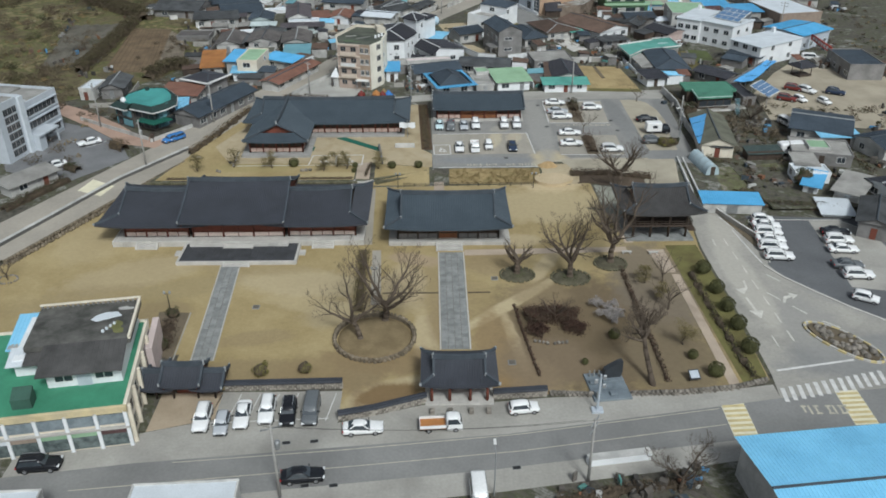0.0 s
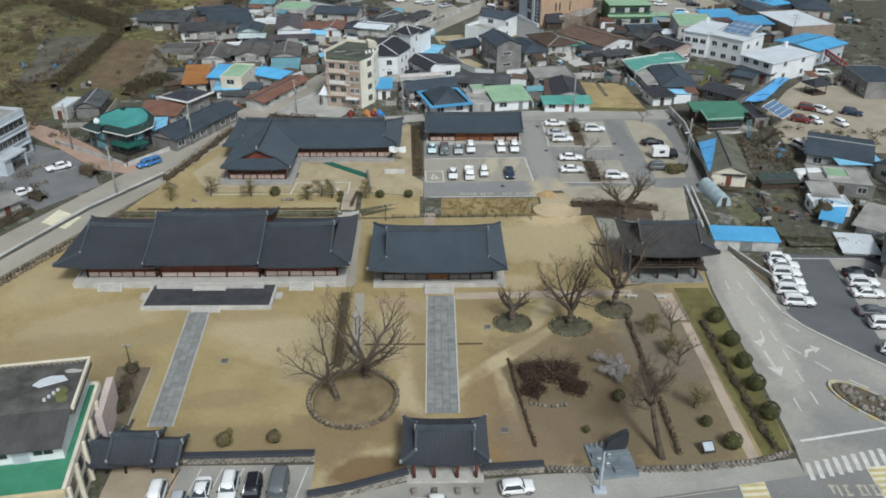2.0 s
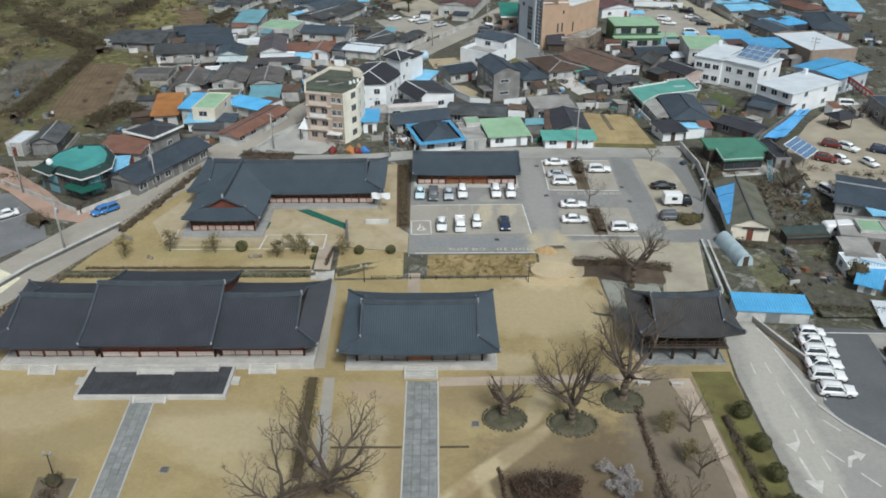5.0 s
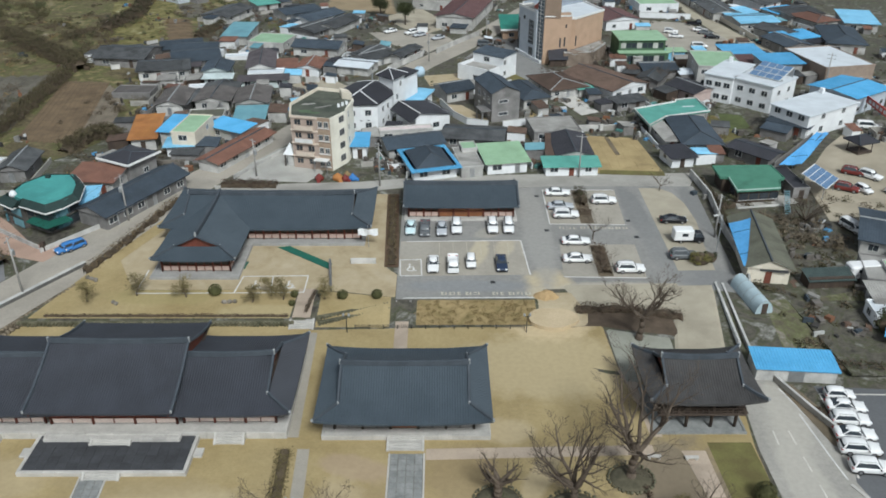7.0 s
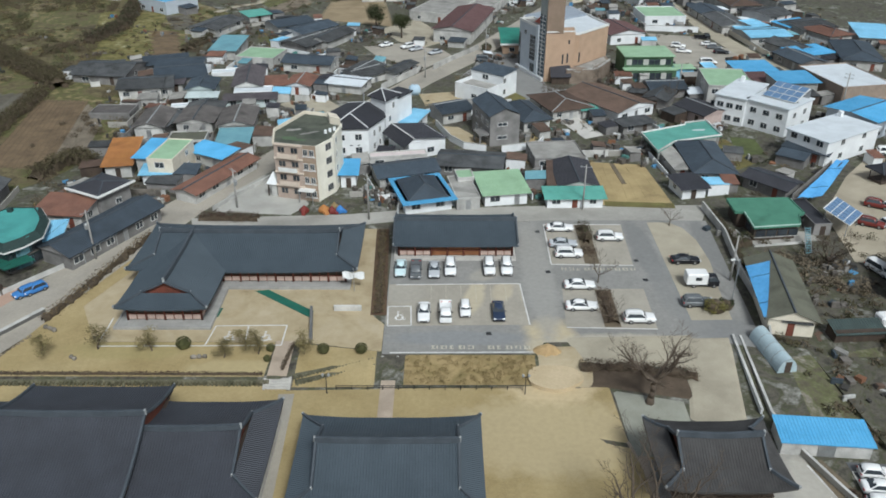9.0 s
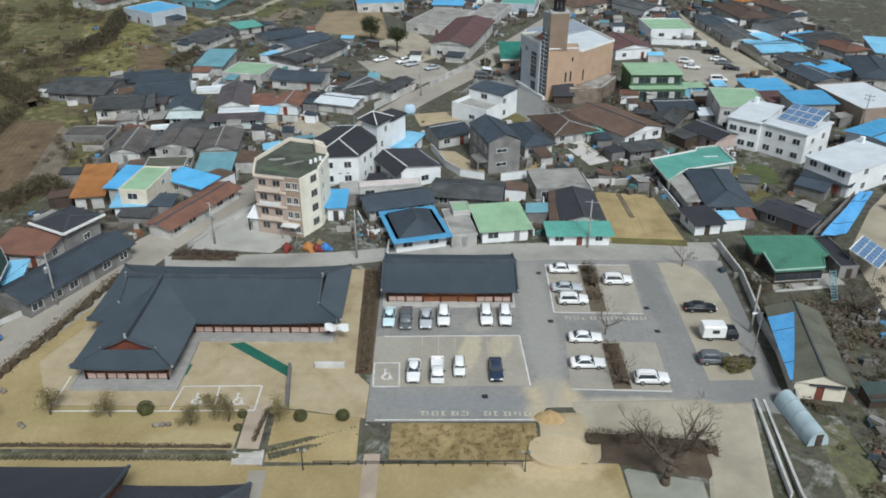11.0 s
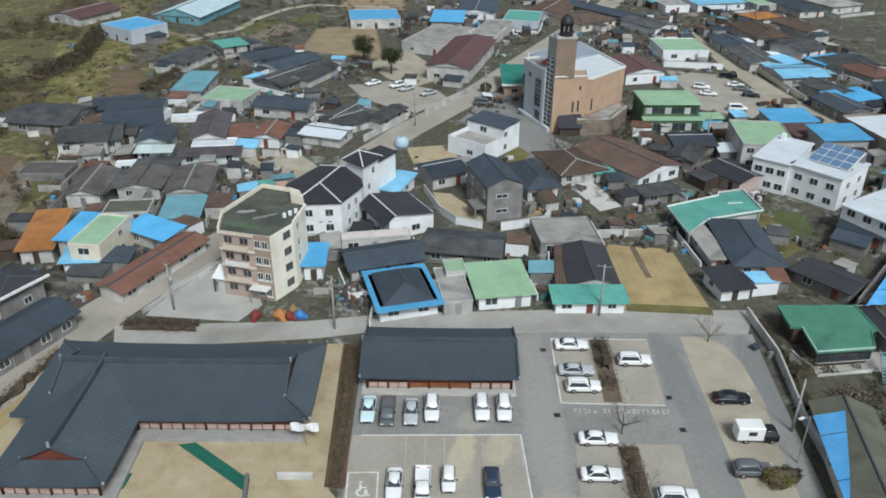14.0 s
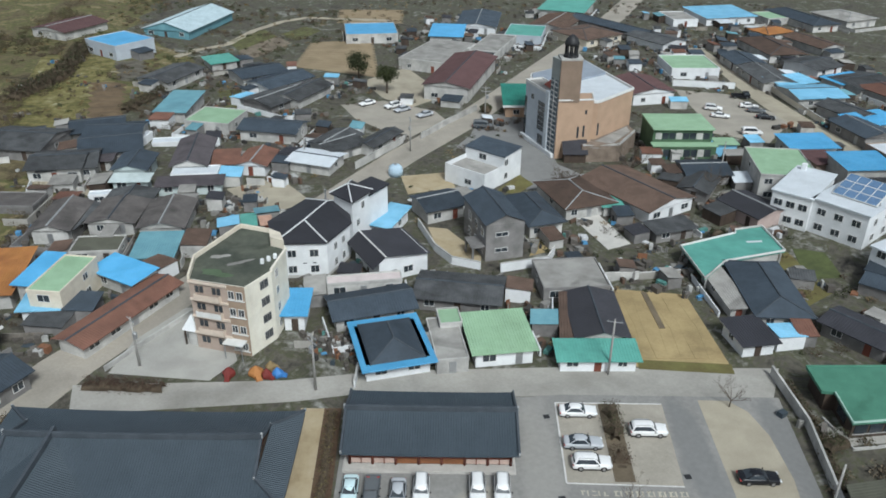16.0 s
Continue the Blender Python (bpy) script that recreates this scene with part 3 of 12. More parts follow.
# street, shoulders and side roads
sheet("road", [(-140, 52), (-48, 59.8), (-17, 63.4), (5.5, 65.9), (25, 68.8), (34.6, 70.2), (60, 71.4), (140, 74), (140, 82), (60, 79.6), (42, 77.4), (34, 76.0),
               (8, 71.6), (-12, 69.7), (-34, 67.6), (-48, 65.6), (-140, 58)], 0.02, ASPHALT, "worn grey asphalt street with pale shoulders")
sheet("pavement", [(-48, 65.6), (-34, 67.6), (-12, 69.7), (8, 71.6), (34, 76.0), (42, 77.4), (42, 80), (37, 79.2), (13, 77.9), (6.5, 77.2), (-1.5, 77.0), (-12.2, 73.8),
                   (-12.2, 79.6), (-27, 79.6), (-27, 74.6), (-34.5, 72.5), (-48, 68.6)], 0.035, CONCRETE, "pale worn concrete shoulder beside the street")
sheet("pavement.001", [(-60, 55), (-48, 56.0), (-17, 60), (5.5, 62.6), (25, 65.5), (34, 67), (34.6, 70.2), (25, 68.8), (5.5, 65.9), (-17, 63.4), (-48, 59.8)], 0.03, CONCRETE,
      "pale worn concrete shoulder beside the street")
sheet("ground_yard", [(-34.5, 72.6), (-27, 74.7), (-27, 79.6), (-34.5, 79.6)], 0.05, mat("brown earth yard", (0.4, 0.325, 0.24), (0.33, 0.265, 0.19), 0.2, 0.95, bump=0.4),
      "brown earth yard before the small gate")
sheet("road_east", [(42, 77.4), (60, 79.6), (140, 82), (140, 92), (84, 88), (73, 95), (63, 104), (57, 110.5), (53, 118), (50.6, 124.5), (49.6, 131), (44.8, 131), (44.6, 126), (43.4, 115), (43.2, 100), (42.6, 82)],
      0.025, ROADEAST, "pale worn asphalt side road with arrows")
sheet("road_car_park", [(54.5, 126.5), (73, 125), (140, 122), (140, 92.4), (84, 88.6), (74, 89.4), (64.6, 92.6), (59.8, 97.4), (56.6, 101.4), (53.2, 106), (52.4, 109.6), (54.0, 114), (54.6, 119)], 0.03, DARKASPHALT, "dark asphalt car park beside the road")
sheet("road_west", [(-160, 82), (-160, 60), (-103, 60), (-85, 98), (-68.5, 112.0), (-50.6, 151), (-36.5, 190.5), (-27, 210), (-7, 247), (5, 270), (17, 290), (31, 318), (56, 370), (80, 420), (120, 520),
                    (112, 522), (72, 424), (49, 374), (24, 322), (11, 296), (-2, 274), (-14, 250), (-33, 214), (-44.5, 193), (-58, 160), (-78, 118), (-100, 98)], UP + 0.02,
      mat("pale concrete lane", (0.38, 0.345, 0.295), (0.31, 0.285, 0.245), 0.1, 0.9, bump=0.2, fine=3, stain=0.15), "pale concrete village road")
sheet("road_north", [(-36, 181.5), (-8, 184.8), (2, 187), (22, 186.5), (27, 187), (55, 187), (58, 193.5), (27, 193.0), (3, 191.6), (-10, 189.2), (-38, 187.5)], UP + 0.03, CONCRETE,
      "pale concrete lane behind the halls")
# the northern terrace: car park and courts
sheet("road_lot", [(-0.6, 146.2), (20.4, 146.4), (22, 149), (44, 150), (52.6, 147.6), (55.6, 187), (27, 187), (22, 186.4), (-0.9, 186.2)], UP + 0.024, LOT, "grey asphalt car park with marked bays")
sheet("pavement_bays", [(-0.5, 153.0), (20.4, 153.4), (19.8, 164.9), (-0.6, 164.5)], UP + 0.04, BAYS, "beige block-paved parking bays")
sheet("pavement_bays.001", [(25.6, 170.8), (39.0, 170.5), (39.8, 185.4), (25.9, 185.4)], UP + 0.04, BAYS, "beige block-paved parking bays")
sheet("pavement_bays.002", [(25.6, 152.6), (38.7, 152.2), (39.1, 163.3), (26.4, 163.4)], UP + 0.04, BAYS, "beige block-paved parking bays")
sheet("pavement_bays.003", [(44.2, 154.6), (50.2, 154.8), (50.8, 163), (52.0, 172), (51.8, 179.5), (50.6, 184), (48.6, 186.2), (44.7, 186.2)], UP + 0.04,
      mat("pale sandy paving", (0.40, 0.36, 0.28), (0.33, 0.295, 0.23), 0.2, 0.9, bump=0.2, stain=0.15), "pale sandy parking bays with a kerb")


def drape(name, quad, material, label, lift=0.03, step=1.5, rows=0, ridge=0.0, kind="structure"):
    """A sheet laid over the ground between four corners, with furrows along its first side if rows is given."""
    a, b, c, d = (Vector(q) for q in quad)
    nu = max(2, round(max((b - a).length, (c - d).length) / step))
    nv = rows * 2 if rows else max(2, round(max((d - a).length, (c - b).length) / step))
    out = []
    for j in range(nv + 1):
        p, q = a.lerp(d, j / nv), b.lerp(c, j / nv)
        out.append([])
        for i in range(nu + 1):
            e = p.lerp(q, i / nu)
            rim = i in (0, nu) or j in (0, nv)
            out[-1].append((e.x, e.y, ground_z(e.x, e.y) + (-0.05 if rim else lift + (ridge if rows and j % 2 else 0.0))))
    g = Geo().grid(out)
    return solo(name, g, material, label, kind=kind)


drape("ground_bank", [(2.2, 140.2), (20.6, 140.2), (20.8, 146.5), (2.2, 146.5)], BANKGRASS, "green and straw-coloured grass bank below the car park", 0.05, 0.8)
drape("ground_bank_west", [(-12.4, 139.6), (-0.8, 139.6), (-0.8, 147.2), (-12.4, 149.2)], LAWN, "tan grass bank above the lawn", 0.03, 0.8)
drape("ground_court_west", [(-51.4, 150.4), (-35.0, 148.4), (-32.0, 183.0), (-41.0, 184.0)], SANDY, "sandy ground beside the long hall", 0.012, 1.5)
drape("ground_sand", [(20.4, 139.5), (28.5, 139.5), (27.6, 148.6), (20.4, 148.2)], SANDY, "pale sandy earth at the corner of the court", 0.06, 0.8)
drape("ground_gravel_court", [(29.8, 126.6), (38.6, 127.0), (38.8, 137.0), (29.4, 139.4)], mat("grey-green gravel", (0.3, 0.3, 0.255), (0.24, 0.24, 0.2), 0.3, 0.95, bump=0.3), "grey-green gravel behind the pavilion", 0.05, 0.8)
drape("ground_court_lawn", [(22.0, 131.0), (30.4, 129.0), (29.6, 140.0), (22.0, 140.6)], LAWN, "tan lawn at the corner of the court", 0.045, 0.8)
g = Geo().lathe([(1.7, 0.0), (1.35, 0.35), (0.8, 0.75), (0.2, 0.95)], 14)
g.v = [(x * 1.2 + 0.2 * math.sin(7 * y), y * 0.8 + 0.15 * math.sin(5 * x), z * (1 + 0.15 * math.sin(3 * x + 2 * y))) for x, y, z in g.v]
solo("earth_heap", g, mat("orange-brown heaped earth", (0.46, 0.33, 0.17), (0.36, 0.25, 0.13), 0.6, 0.95, bump=0.5), "small heap of orange-brown earth", "heap", at=pose(22.2, 147.0, UP - 0.05))
drape("ground_tree_bank", [(26.6, 139.8), (41.0, 136.6), (39.6, 143.2), (28.0, 144.2)], mat("dark leafy soil", (0.12, 0.09, 0.065), (0.075, 0.056, 0.04), 0.3, 0.95, bump=0.7, fine=2), "dark leaf-covered bank round the big tree", 0.1, 0.8)
PALELANE = mat("pale sandy paving", (0.43, 0.39, 0.31), (0.36, 0.325, 0.26), 0.2, 0.9, bump=0.2, stain=0.15)
drape("pavement_lane", [(38.2, 133.8), (44.6, 128.0), (48.6, 150.6), (42.0, 150.2)], PALELANE, "pale concrete ramp up to the car park", 0.12, 0.8)
drape("pavement_lane", [(26.6, 144.4), (43.0, 142.8), (43.4, 151.2), (24.6, 150.4)], PALELANE, "pale concrete lane along the bank", 0.09, 0.8)


def west_margin(y):
    """How far east the scrub of the hillside reaches."""
    pts = ((100, -104), (128, -100), (150, -98), (182, -96), (200, -74), (215, -68), (250, -66), (300, -70), (345, -66), (380, -98), (440, -106), (520, -120))
    for (y0, x0), (y1, x1) in zip(pts, pts[1:]):
        if y <= y1:
            return x0 + (x1 - x0) * (y - y0) / (y1 - y0)
    return -120


g = Geo()
g.grid([[(west_margin(y) + 1.5 * math.sin(y * 0.31) - (0 if k == 0 else 3 * 1.22 ** k), y, 0) for k in range(28, -1, -1)] for y in range(100, 521, 5)])
g.v = [(x, y, ground_z(x, y) + 0.03) for x, y, z in g.v]
solo("ground_scrub", g, SCRUB, "overgrown hillside with dry brown scrub", kind="structure")
FURROW = mat("tilled red-brown earth", (0.165, 0.118, 0.072), (0.115, 0.083, 0.052), 0.3, 0.95, bump=0.6, fine=2, stain=0.2)
drape("ground_ploughed", [(-88, 210), (-91.5, 249), (-80, 249.5), (-73, 208)], FURROW, "tilled red-brown field with faint furrows", 0.1, 3, 11, 0.14)
drape("ground_ploughed", [(-75, 213), (-80, 248), (-73, 240), (-69, 220)], mat("grey-brown garden earth", (0.2, 0.17, 0.13), (0.14, 0.115, 0.088), 0.3, 0.95, bump=0.6, fine=2, stain=0.2), "grey-brown vegetable plot on the slope", 0.13, 3, 5, 0.15)
drape("ground_terrace", [(-106, 214), (-112, 252), (-94, 254), (-91, 214)], mat("grey terraced garden", (0.14, 0.128, 0.105), (0.085, 0.077, 0.06), 0.25, 0.95, bump=0.6, fine=1.5, stain=0.3), "grey terraced plots on the slope", 0.1, 3, 6, 0.3)
drape("ground_slope", [(-94, 276), (-74, 280), (-88, 345), (-114, 345)], MOSSY, "mossy yellow-green slope with pale stones", 0.1, 3)
GREENROWS = mat("dark vegetable rows", (0.115, 0.12, 0.05), (0.075, 0.07, 0.038), 0.5, 0.95, bump=0.6, fine=2, stain=0.2)
drape("ground_beds", [(-63, 371), (-54.5, 393), (-48, 384), (-57, 361)], GREENROWS, "green vegetable rows beside the curved lane", 0.1, 3, 6, 0.3)
drape("ground_beds", [(-57, 361), (-48, 384), (-41.5, 374.5), (-51, 351)], MATS["grey-brown garden earth"], "bare garden rows beside the curved lane", 0.1, 3, 6, 0.3)
drape("ground_beds", [(-48, 386), (-41, 400), (-34, 394), (-40.5, 376)], GREENROWS, "green vegetable rows beside the field", 0.1, 3, 5, 0.3)
drape("ground_beds", [(-89, 339), (-80.4, 343.5), (-72, 323), (-80.8, 319)], MATS["grey terraced garden"], "grey-green garden plot on the slope", 0.1, 3, 5, 0.25)
drape("ground_beds", [(-53, 318), (-43.7, 324.8), (-39.5, 305.5), (-47.6, 302.3)], GREENROWS, "green garden plot among the houses", 0.08, 3, 5, 0.2)
drape("ground_beds", [(-89, 318), (-77.2, 319.9), (-69.2, 293.5), (-76.9, 288.3)], FURROW, "dark bare garden plot on the slope", 0.1, 3, 7, 0.25)
drape("ground_tilled", [(-36.5, 375.7), (-13.8, 381), (-7.3, 333), (-37.7, 345)], mat("bare tilled field", (0.3, 0.235, 0.15), (0.24, 0.185, 0.115), 0.15, 0.95, bump=0.5, stain=0.12), "bare tan field beside the blue-roofed shed", 0.05, 4, 14, 0.08)
drape("ground_tilled", [(-34.4, 430), (-5.4, 431), (-4.3, 406), (-31.6, 404.6)], MATS["bare tilled field"], "bare tan field beyond the lane", 0.05, 4, 10, 0.1)
sheet("pavement_yard", [(-13.6, 330), (-1.3, 345.4), (11, 317.2), (2.1, 306.9), (-6, 314)], UP + 0.06, PALELANE, "pale concrete yard beside the round trees")


def lane(name, pts, w, material, label, lift=0.12):
    """A lane of even width that follows the ground."""
    rows = []
    for (x0, y0), (x1, y1) in zip(pts, pts[1:]):
        L = math.hypot(x1 - x0, y1 - y0)
        nx, ny = -(y1 - y0) / L, (x1 - x0) / L
        n = max(1, round(L / 3))
        for k in range(n):
            x, y = x0 + (x1 - x0) * k / n, y0 + (y1 - y0) * k / n
            rows.append([(x + nx * w * f, y + ny * w * f, ground_z(x, y) + (lift if abs(f) < 0.5 else lift - 0.1)) for f in (-0.55, -0.48, 0, 0.48, 0.55)])
    solo(name, Geo().grid([r[::-1] for r in rows]), material, label, kind="structure")


lane("path_lane", [(-73, 348), (-69.1, 358.3), (-62, 367.5), (-57.8, 389), (-50.7, 405.9), (-42.6, 413.5), (-32.4, 412), (-8, 410)], 2.6, PALELANE, "pale curved concrete lane", 0.25)
lane("path_lane", [(-72, 252), (-64, 249.5), (-56, 247), (-50, 250)], 2.4, PALELANE, "short pale lane between the houses", 0.15)
drape("ground_rough", [(52.6, 131.8), (72, 130), (72, 150), (54, 146)], mottled("weedy rubble plot", [(0.42, (0.055, 0.048, 0.035)), (0.55, (0.12, 0.105, 0.075)), (0.66, (0.115, 0.12, 0.055)), (0.76, (0.2, 0.18, 0.145)), (0.86, (0.33, 0.31, 0.27))], 0.14, 0.9), "weedy plot with rubble and bare beds", 0.08, 2)

sheet("ground_court", [(-26, 163.2), (-6.9, 163.2), (-6.9, 183.5), (-3.0, 183.5), (-2.4, 155.5), (-0.7, 153.4), (-0.7, 146.8), (-12.2, 149.0), (-41, 149.0), (-38, 155), (-26, 155)], UP + 0.02,
      SANDY, "sandy forecourt of the long hall")
sheet("ground_garden_upper", [(-53.6, 141.2), (-15.8, 141.2), (-15.6, 148.9), (-41, 148.9), (-46, 158), (-41, 172), (-41.5, 178), (-44.5, 170), (-50.0, 153.5)], UP + 0.03, LAWN, "dry lawn of the upper garden with small trees")
sheet("path_upper", [(-15.4, 141.4), (-12.8, 141.4), (-12.9, 149.2), (-15.5, 149.2)], UP + 0.05, PINKPAVER, "pinkish clay garden path")
sheet("ground_planting", [(-2.9, 155.8), (-0.5, 155.8), (-1.7, 183.5), (-3.9, 183.5)], UP + 0.06, mat("dark planting soil", (0.12, 0.078, 0.05), (0.08, 0.05, 0.033), 0.4, 0.95, bump=0.7, fine=2), "dark planting strip between the halls")
sheet("ground_mound", blob(22.6, 141.6, 3.5, 2.7, 30, 0.05, 4), 0.62, SAND, "pale sandy earth heap at the corner of the court", 0.66)
sheet("ground_cream_patch", [(-66.6, 137), (-65.6, 142), (-60.5, 138.9), (-61.5, 134.5)], UP + 0.04, mat("cream road paint", (0.74, 0.69, 0.52), (0.64, 0.6, 0.45), 0.6, 0.85), "cream painted patch on the road")
# village grounds
sheet("ground_gravel", [(-34.3, 190.2), (-20.2, 188.9), (-17.5, 193.5), (-22.8, 207), (-28.6, 207), (-33.5, 198)], UP + 0.05, mat("pale gravel yard", (0.42, 0.41, 0.38), (0.35, 0.34, 0.315), 0.2, 0.95, bump=0.3, stain=0.1), "pale gravel yard beside the flats")
sheet("ground_plot", [(37.4, 193.5), (51.5, 192.5), (50.0, 213), (36.8, 214.6)], UP + 0.05, mat("mown straw plot", (0.40, 0.31, 0.16), (0.31, 0.235, 0.12), 0.2, 0.95, bump=0.5, fine=3, stain=0.2), "straw-coloured vegetable plot with bare beds")


# ---- markings ----
def marking(pts, w, z, material, label):
    strip("road_marking", pts, w, z, material, label, 0.012)


FADED = mat("faded yellow-white road paint", (0.52, 0.48, 0.38), (0.38, 0.36, 0.3), 0.8, 0.85, bump=0.1)
LW = "white painted parking line"
for a, b in (((-0.2, 153.0), (3.2, 153.1)), ((3.2, 153.1), (3.0, 158.2)), ((3.0, 158.2), (-0.4, 158.1)), ((-0.4, 158.1), (-0.2, 153.0)), ((0.5, 164.4), (19.8, 164.8)), ((19.9, 164.8), (20.4, 153.4)),
             ((0.5, 146.5), (20.2, 146.7)), ((25.6, 171), (25.9, 185.3)), ((25.6, 170.9), (39, 170.6)), ((25.9, 185.3), (39.7, 185.3)), ((25.7, 152.7), (38.7, 152.3)),
             ((-25.3, 148.0), (-14.7, 148.2)), ((-25.3, 148.0), (-24.9, 152.9)), ((-14.7, 148.2), (-14.7, 153.1)), ((-24.9, 152.9), (-14.7, 153.1)), ((-19.8, 148.1), (-20.2, 153.0)),
             ((-40.2, 147.9), (-25.3, 148.0)), ((-40.4, 154.9), (-40.2, 147.9))):
    marking([a, b], 0.2, UP + 0.056, WHITELINE, LW)
for i in range(7):
    marking([(6.0 + 2.3 * i, 159.2), (6.0 + 2.3 * i, 164.3)], 0.07, UP + 0.054, FADED, "faint parking line")


def lettering(x, y, n, w, h, z, material, label, seed=1):
    """A row of worn painted characters that cannot be read, as plain bars."""
    r = random.Random(seed)
    g = Geo()
    for i in range(n):
        x0 = x + i * w * 1.25
        for bx0, bx1, by0, by1 in ((0, 0.55, 0.8, 1.0), (0.1, 0.3, 0.2, 0.8), (0.7, 0.9, 0.0, 1.0), (0.0, 0.6, 0.0, 0.18)):
            if r.random() < 0.85:
                g.box(x0 + bx0 * w, x0 + bx1 * w, y + by0 * h, y + by1 * h, z - 0.01, z)
    solo("road_lettering", g, material, label, kind="structure")


def wheel_symbol(x, y, z):
    """The seated figure on a wheel that marks a bay, as one painted sheet of bars."""
    g = Geo()
    for i in range(9):
        a = radians(150 + 30 * i)
        u, v = x + 0.55 * math.cos(a), y + 0.5 + 0.55 * math.sin(a)
        g.box(u - 0.15, u + 0.15, v - 0.13, v + 0.13, z - 0.01, z)
    for x0, x1, y0, y1 in ((-0.35, -0.1, 0.7, 1.7), (-0.1, 0.5, 1.1, 1.3), (0.3, 0.55, 0.1, 0.75), (0.55, 0.95, 0.0, 0.2), (-0.38, -0.08, 1.85, 2.15)):
        g.box(x + x0, x + x1, y + y0, y + y1, z - 0.01, z + 0.002)
    solo("road_symbol", g, WHITELINE, "white painted wheelchair symbol on the bay", kind="structure")


for x, y in ((-22.4, 149.4), (-17.2, 149.4), (1.4, 154.6)):
    wheel_symbol(x, y, UP + 0.062)
for x, y, sd in ((6.2, 147.4, 3), (14.0, 147.4, 4), (27.0, 169.0, 5), (33.2, 169.0, 6)):
    lettering(x, y, 5, 1.0, 0.8, UP + 0.044, FADED, "faded painted lettering on asphalt", sd)
# street bays before the wall
for i in range(7):
    x = -27.2 + 2.35 * i
    marking([(x - 0.6, 74.2), (x + 0.2, 79.2)], 0.12, 0.05, WHITELINE, LW)
marking([(-27.6, 74.0), (-13.4, 74.6)], 0.12, 0.05, WHITELINE, LW)
marking([(-30, 67.6), (-11, 69.3), (9, 71.5), (33.8, 75.6)], 0.1, 0.03, FADED, "worn road edge line")
marking([(-40, 63.6), (-11, 66.6), (9, 68.8), (33.8, 72.8)], 0.1, 0.03, FADED, "worn centre line")
for i in range(13):
    x = 42.6 + 1.15 * i
    y = 77.9 + 0.235 * (x - 42.6)
    marking([(x, y - 1.2), (x + 0.3, y + 1.4)], 0.55, 0.045, WHITELINE, "white zebra crossing bar")
marking([(43.6, 82.8), (54.6, 84.9)], 0.35, 0.045, WHITELINE, "white stop line")
for x0 in (34.1, 49.1):
    for i in range(7):
        y = 70.8 + 0.86 * i + 0.14 * (x0 - 34.1)
        marking([(x0 + 0.03 * i, y), (x0 + 2.75 + 0.03 * i, y + 0.15)], 0.42, 0.045, YELLOWLINE, "yellow hatched speed table")
    sheet("road_speed_table", [(x0 - 0.1, 70.3 + 0.14 * (x0 - 34)), (x0 + 2.8, 70.5 + 0.14 * (x0 - 34)), (x0 + 3.0, 76.7 + 0.14 * (x0 - 34)), (x0 + 0.1, 76.5 + 0.14 * (x0 - 34))], 0.032,
          mat("cream road paint", (0.5, 0.47, 0.38), (0.42, 0.39, 0.31), 0.6, 0.85), "cream painted speed table across the street")
lettering(43.8, 74.4, 4, 1.2, 1.6, 0.04, FADED, "faded white lettering on asphalt", 9)
for pts in ([(50.5, 121), (51.2, 113.5), (51.6, 110)], [(49.8, 126), (51.6, 119.5)]):
    marking(pts, 0.22, 0.05, WHITELINE, "white line along the road edge")
WORNWHITE = mat("worn white road paint", (0.62, 0.6, 0.55), (0.48, 0.465, 0.425), 0.9, 0.85, bump=0.1)
ARROW = "worn arrow painted on the road"
g = Geo().prism([(45.45, 100.2), (45.75, 100.2), (46.0, 96.6), (46.9, 96.6), (45.9, 94.6), (44.8, 96.6), (45.6, 96.6)], 0.03, 0.045)
solo("road_marking", g, WORNWHITE, ARROW, kind="structure")
g = Geo().prism([(50.5, 98.6), (50.9, 98.6), (51.5, 99.7), (52.4, 100.1), (52.4, 99.6), (53.5, 100.6), (52.3, 101.3), (52.3, 100.7), (51.2, 100.2)], 0.03, 0.045)
solo("road_marking", g, WORNWHITE, "worn turning arrow painted on the road", kind="structure")
g = Geo().prism([(46.7, 104.8), (47.0, 104.8), (46.7, 102.6), (45.6, 101.0), (44.8, 102.4), (45.4, 102.4), (46.4, 102.8)], 0.03, 0.045)
solo("road_marking", g, WORNWHITE, "worn turning arrow painted on the road", kind="structure")
strip("kerb_line", [(51.6, 109.2), (52.6, 107.2), (53.4, 105.6), (56.6, 101.3), (59.8, 97.3), (64.6, 92.5), (74, 89.3), (84, 88.5)], 0.42, 0.14, GRANITE, "pale kerb round the dark car park", 0.14)
sheet("pavement_lot_pad", [(65.0, 124.4), (70.2, 124.4), (74.0, 119.0), (74.0, 100.0), (62.6, 102.7), (63.7, 111.4)], 0.042, CONCRETE, "pale concrete pad under parked cars")
marking([(52.9, 110.2), (53.9, 114.4), (54.6, 124.9), (70.4, 124.5), (74.5, 118.6)], 0.24, 0.05, WORNWHITE, "worn white line round the car park")


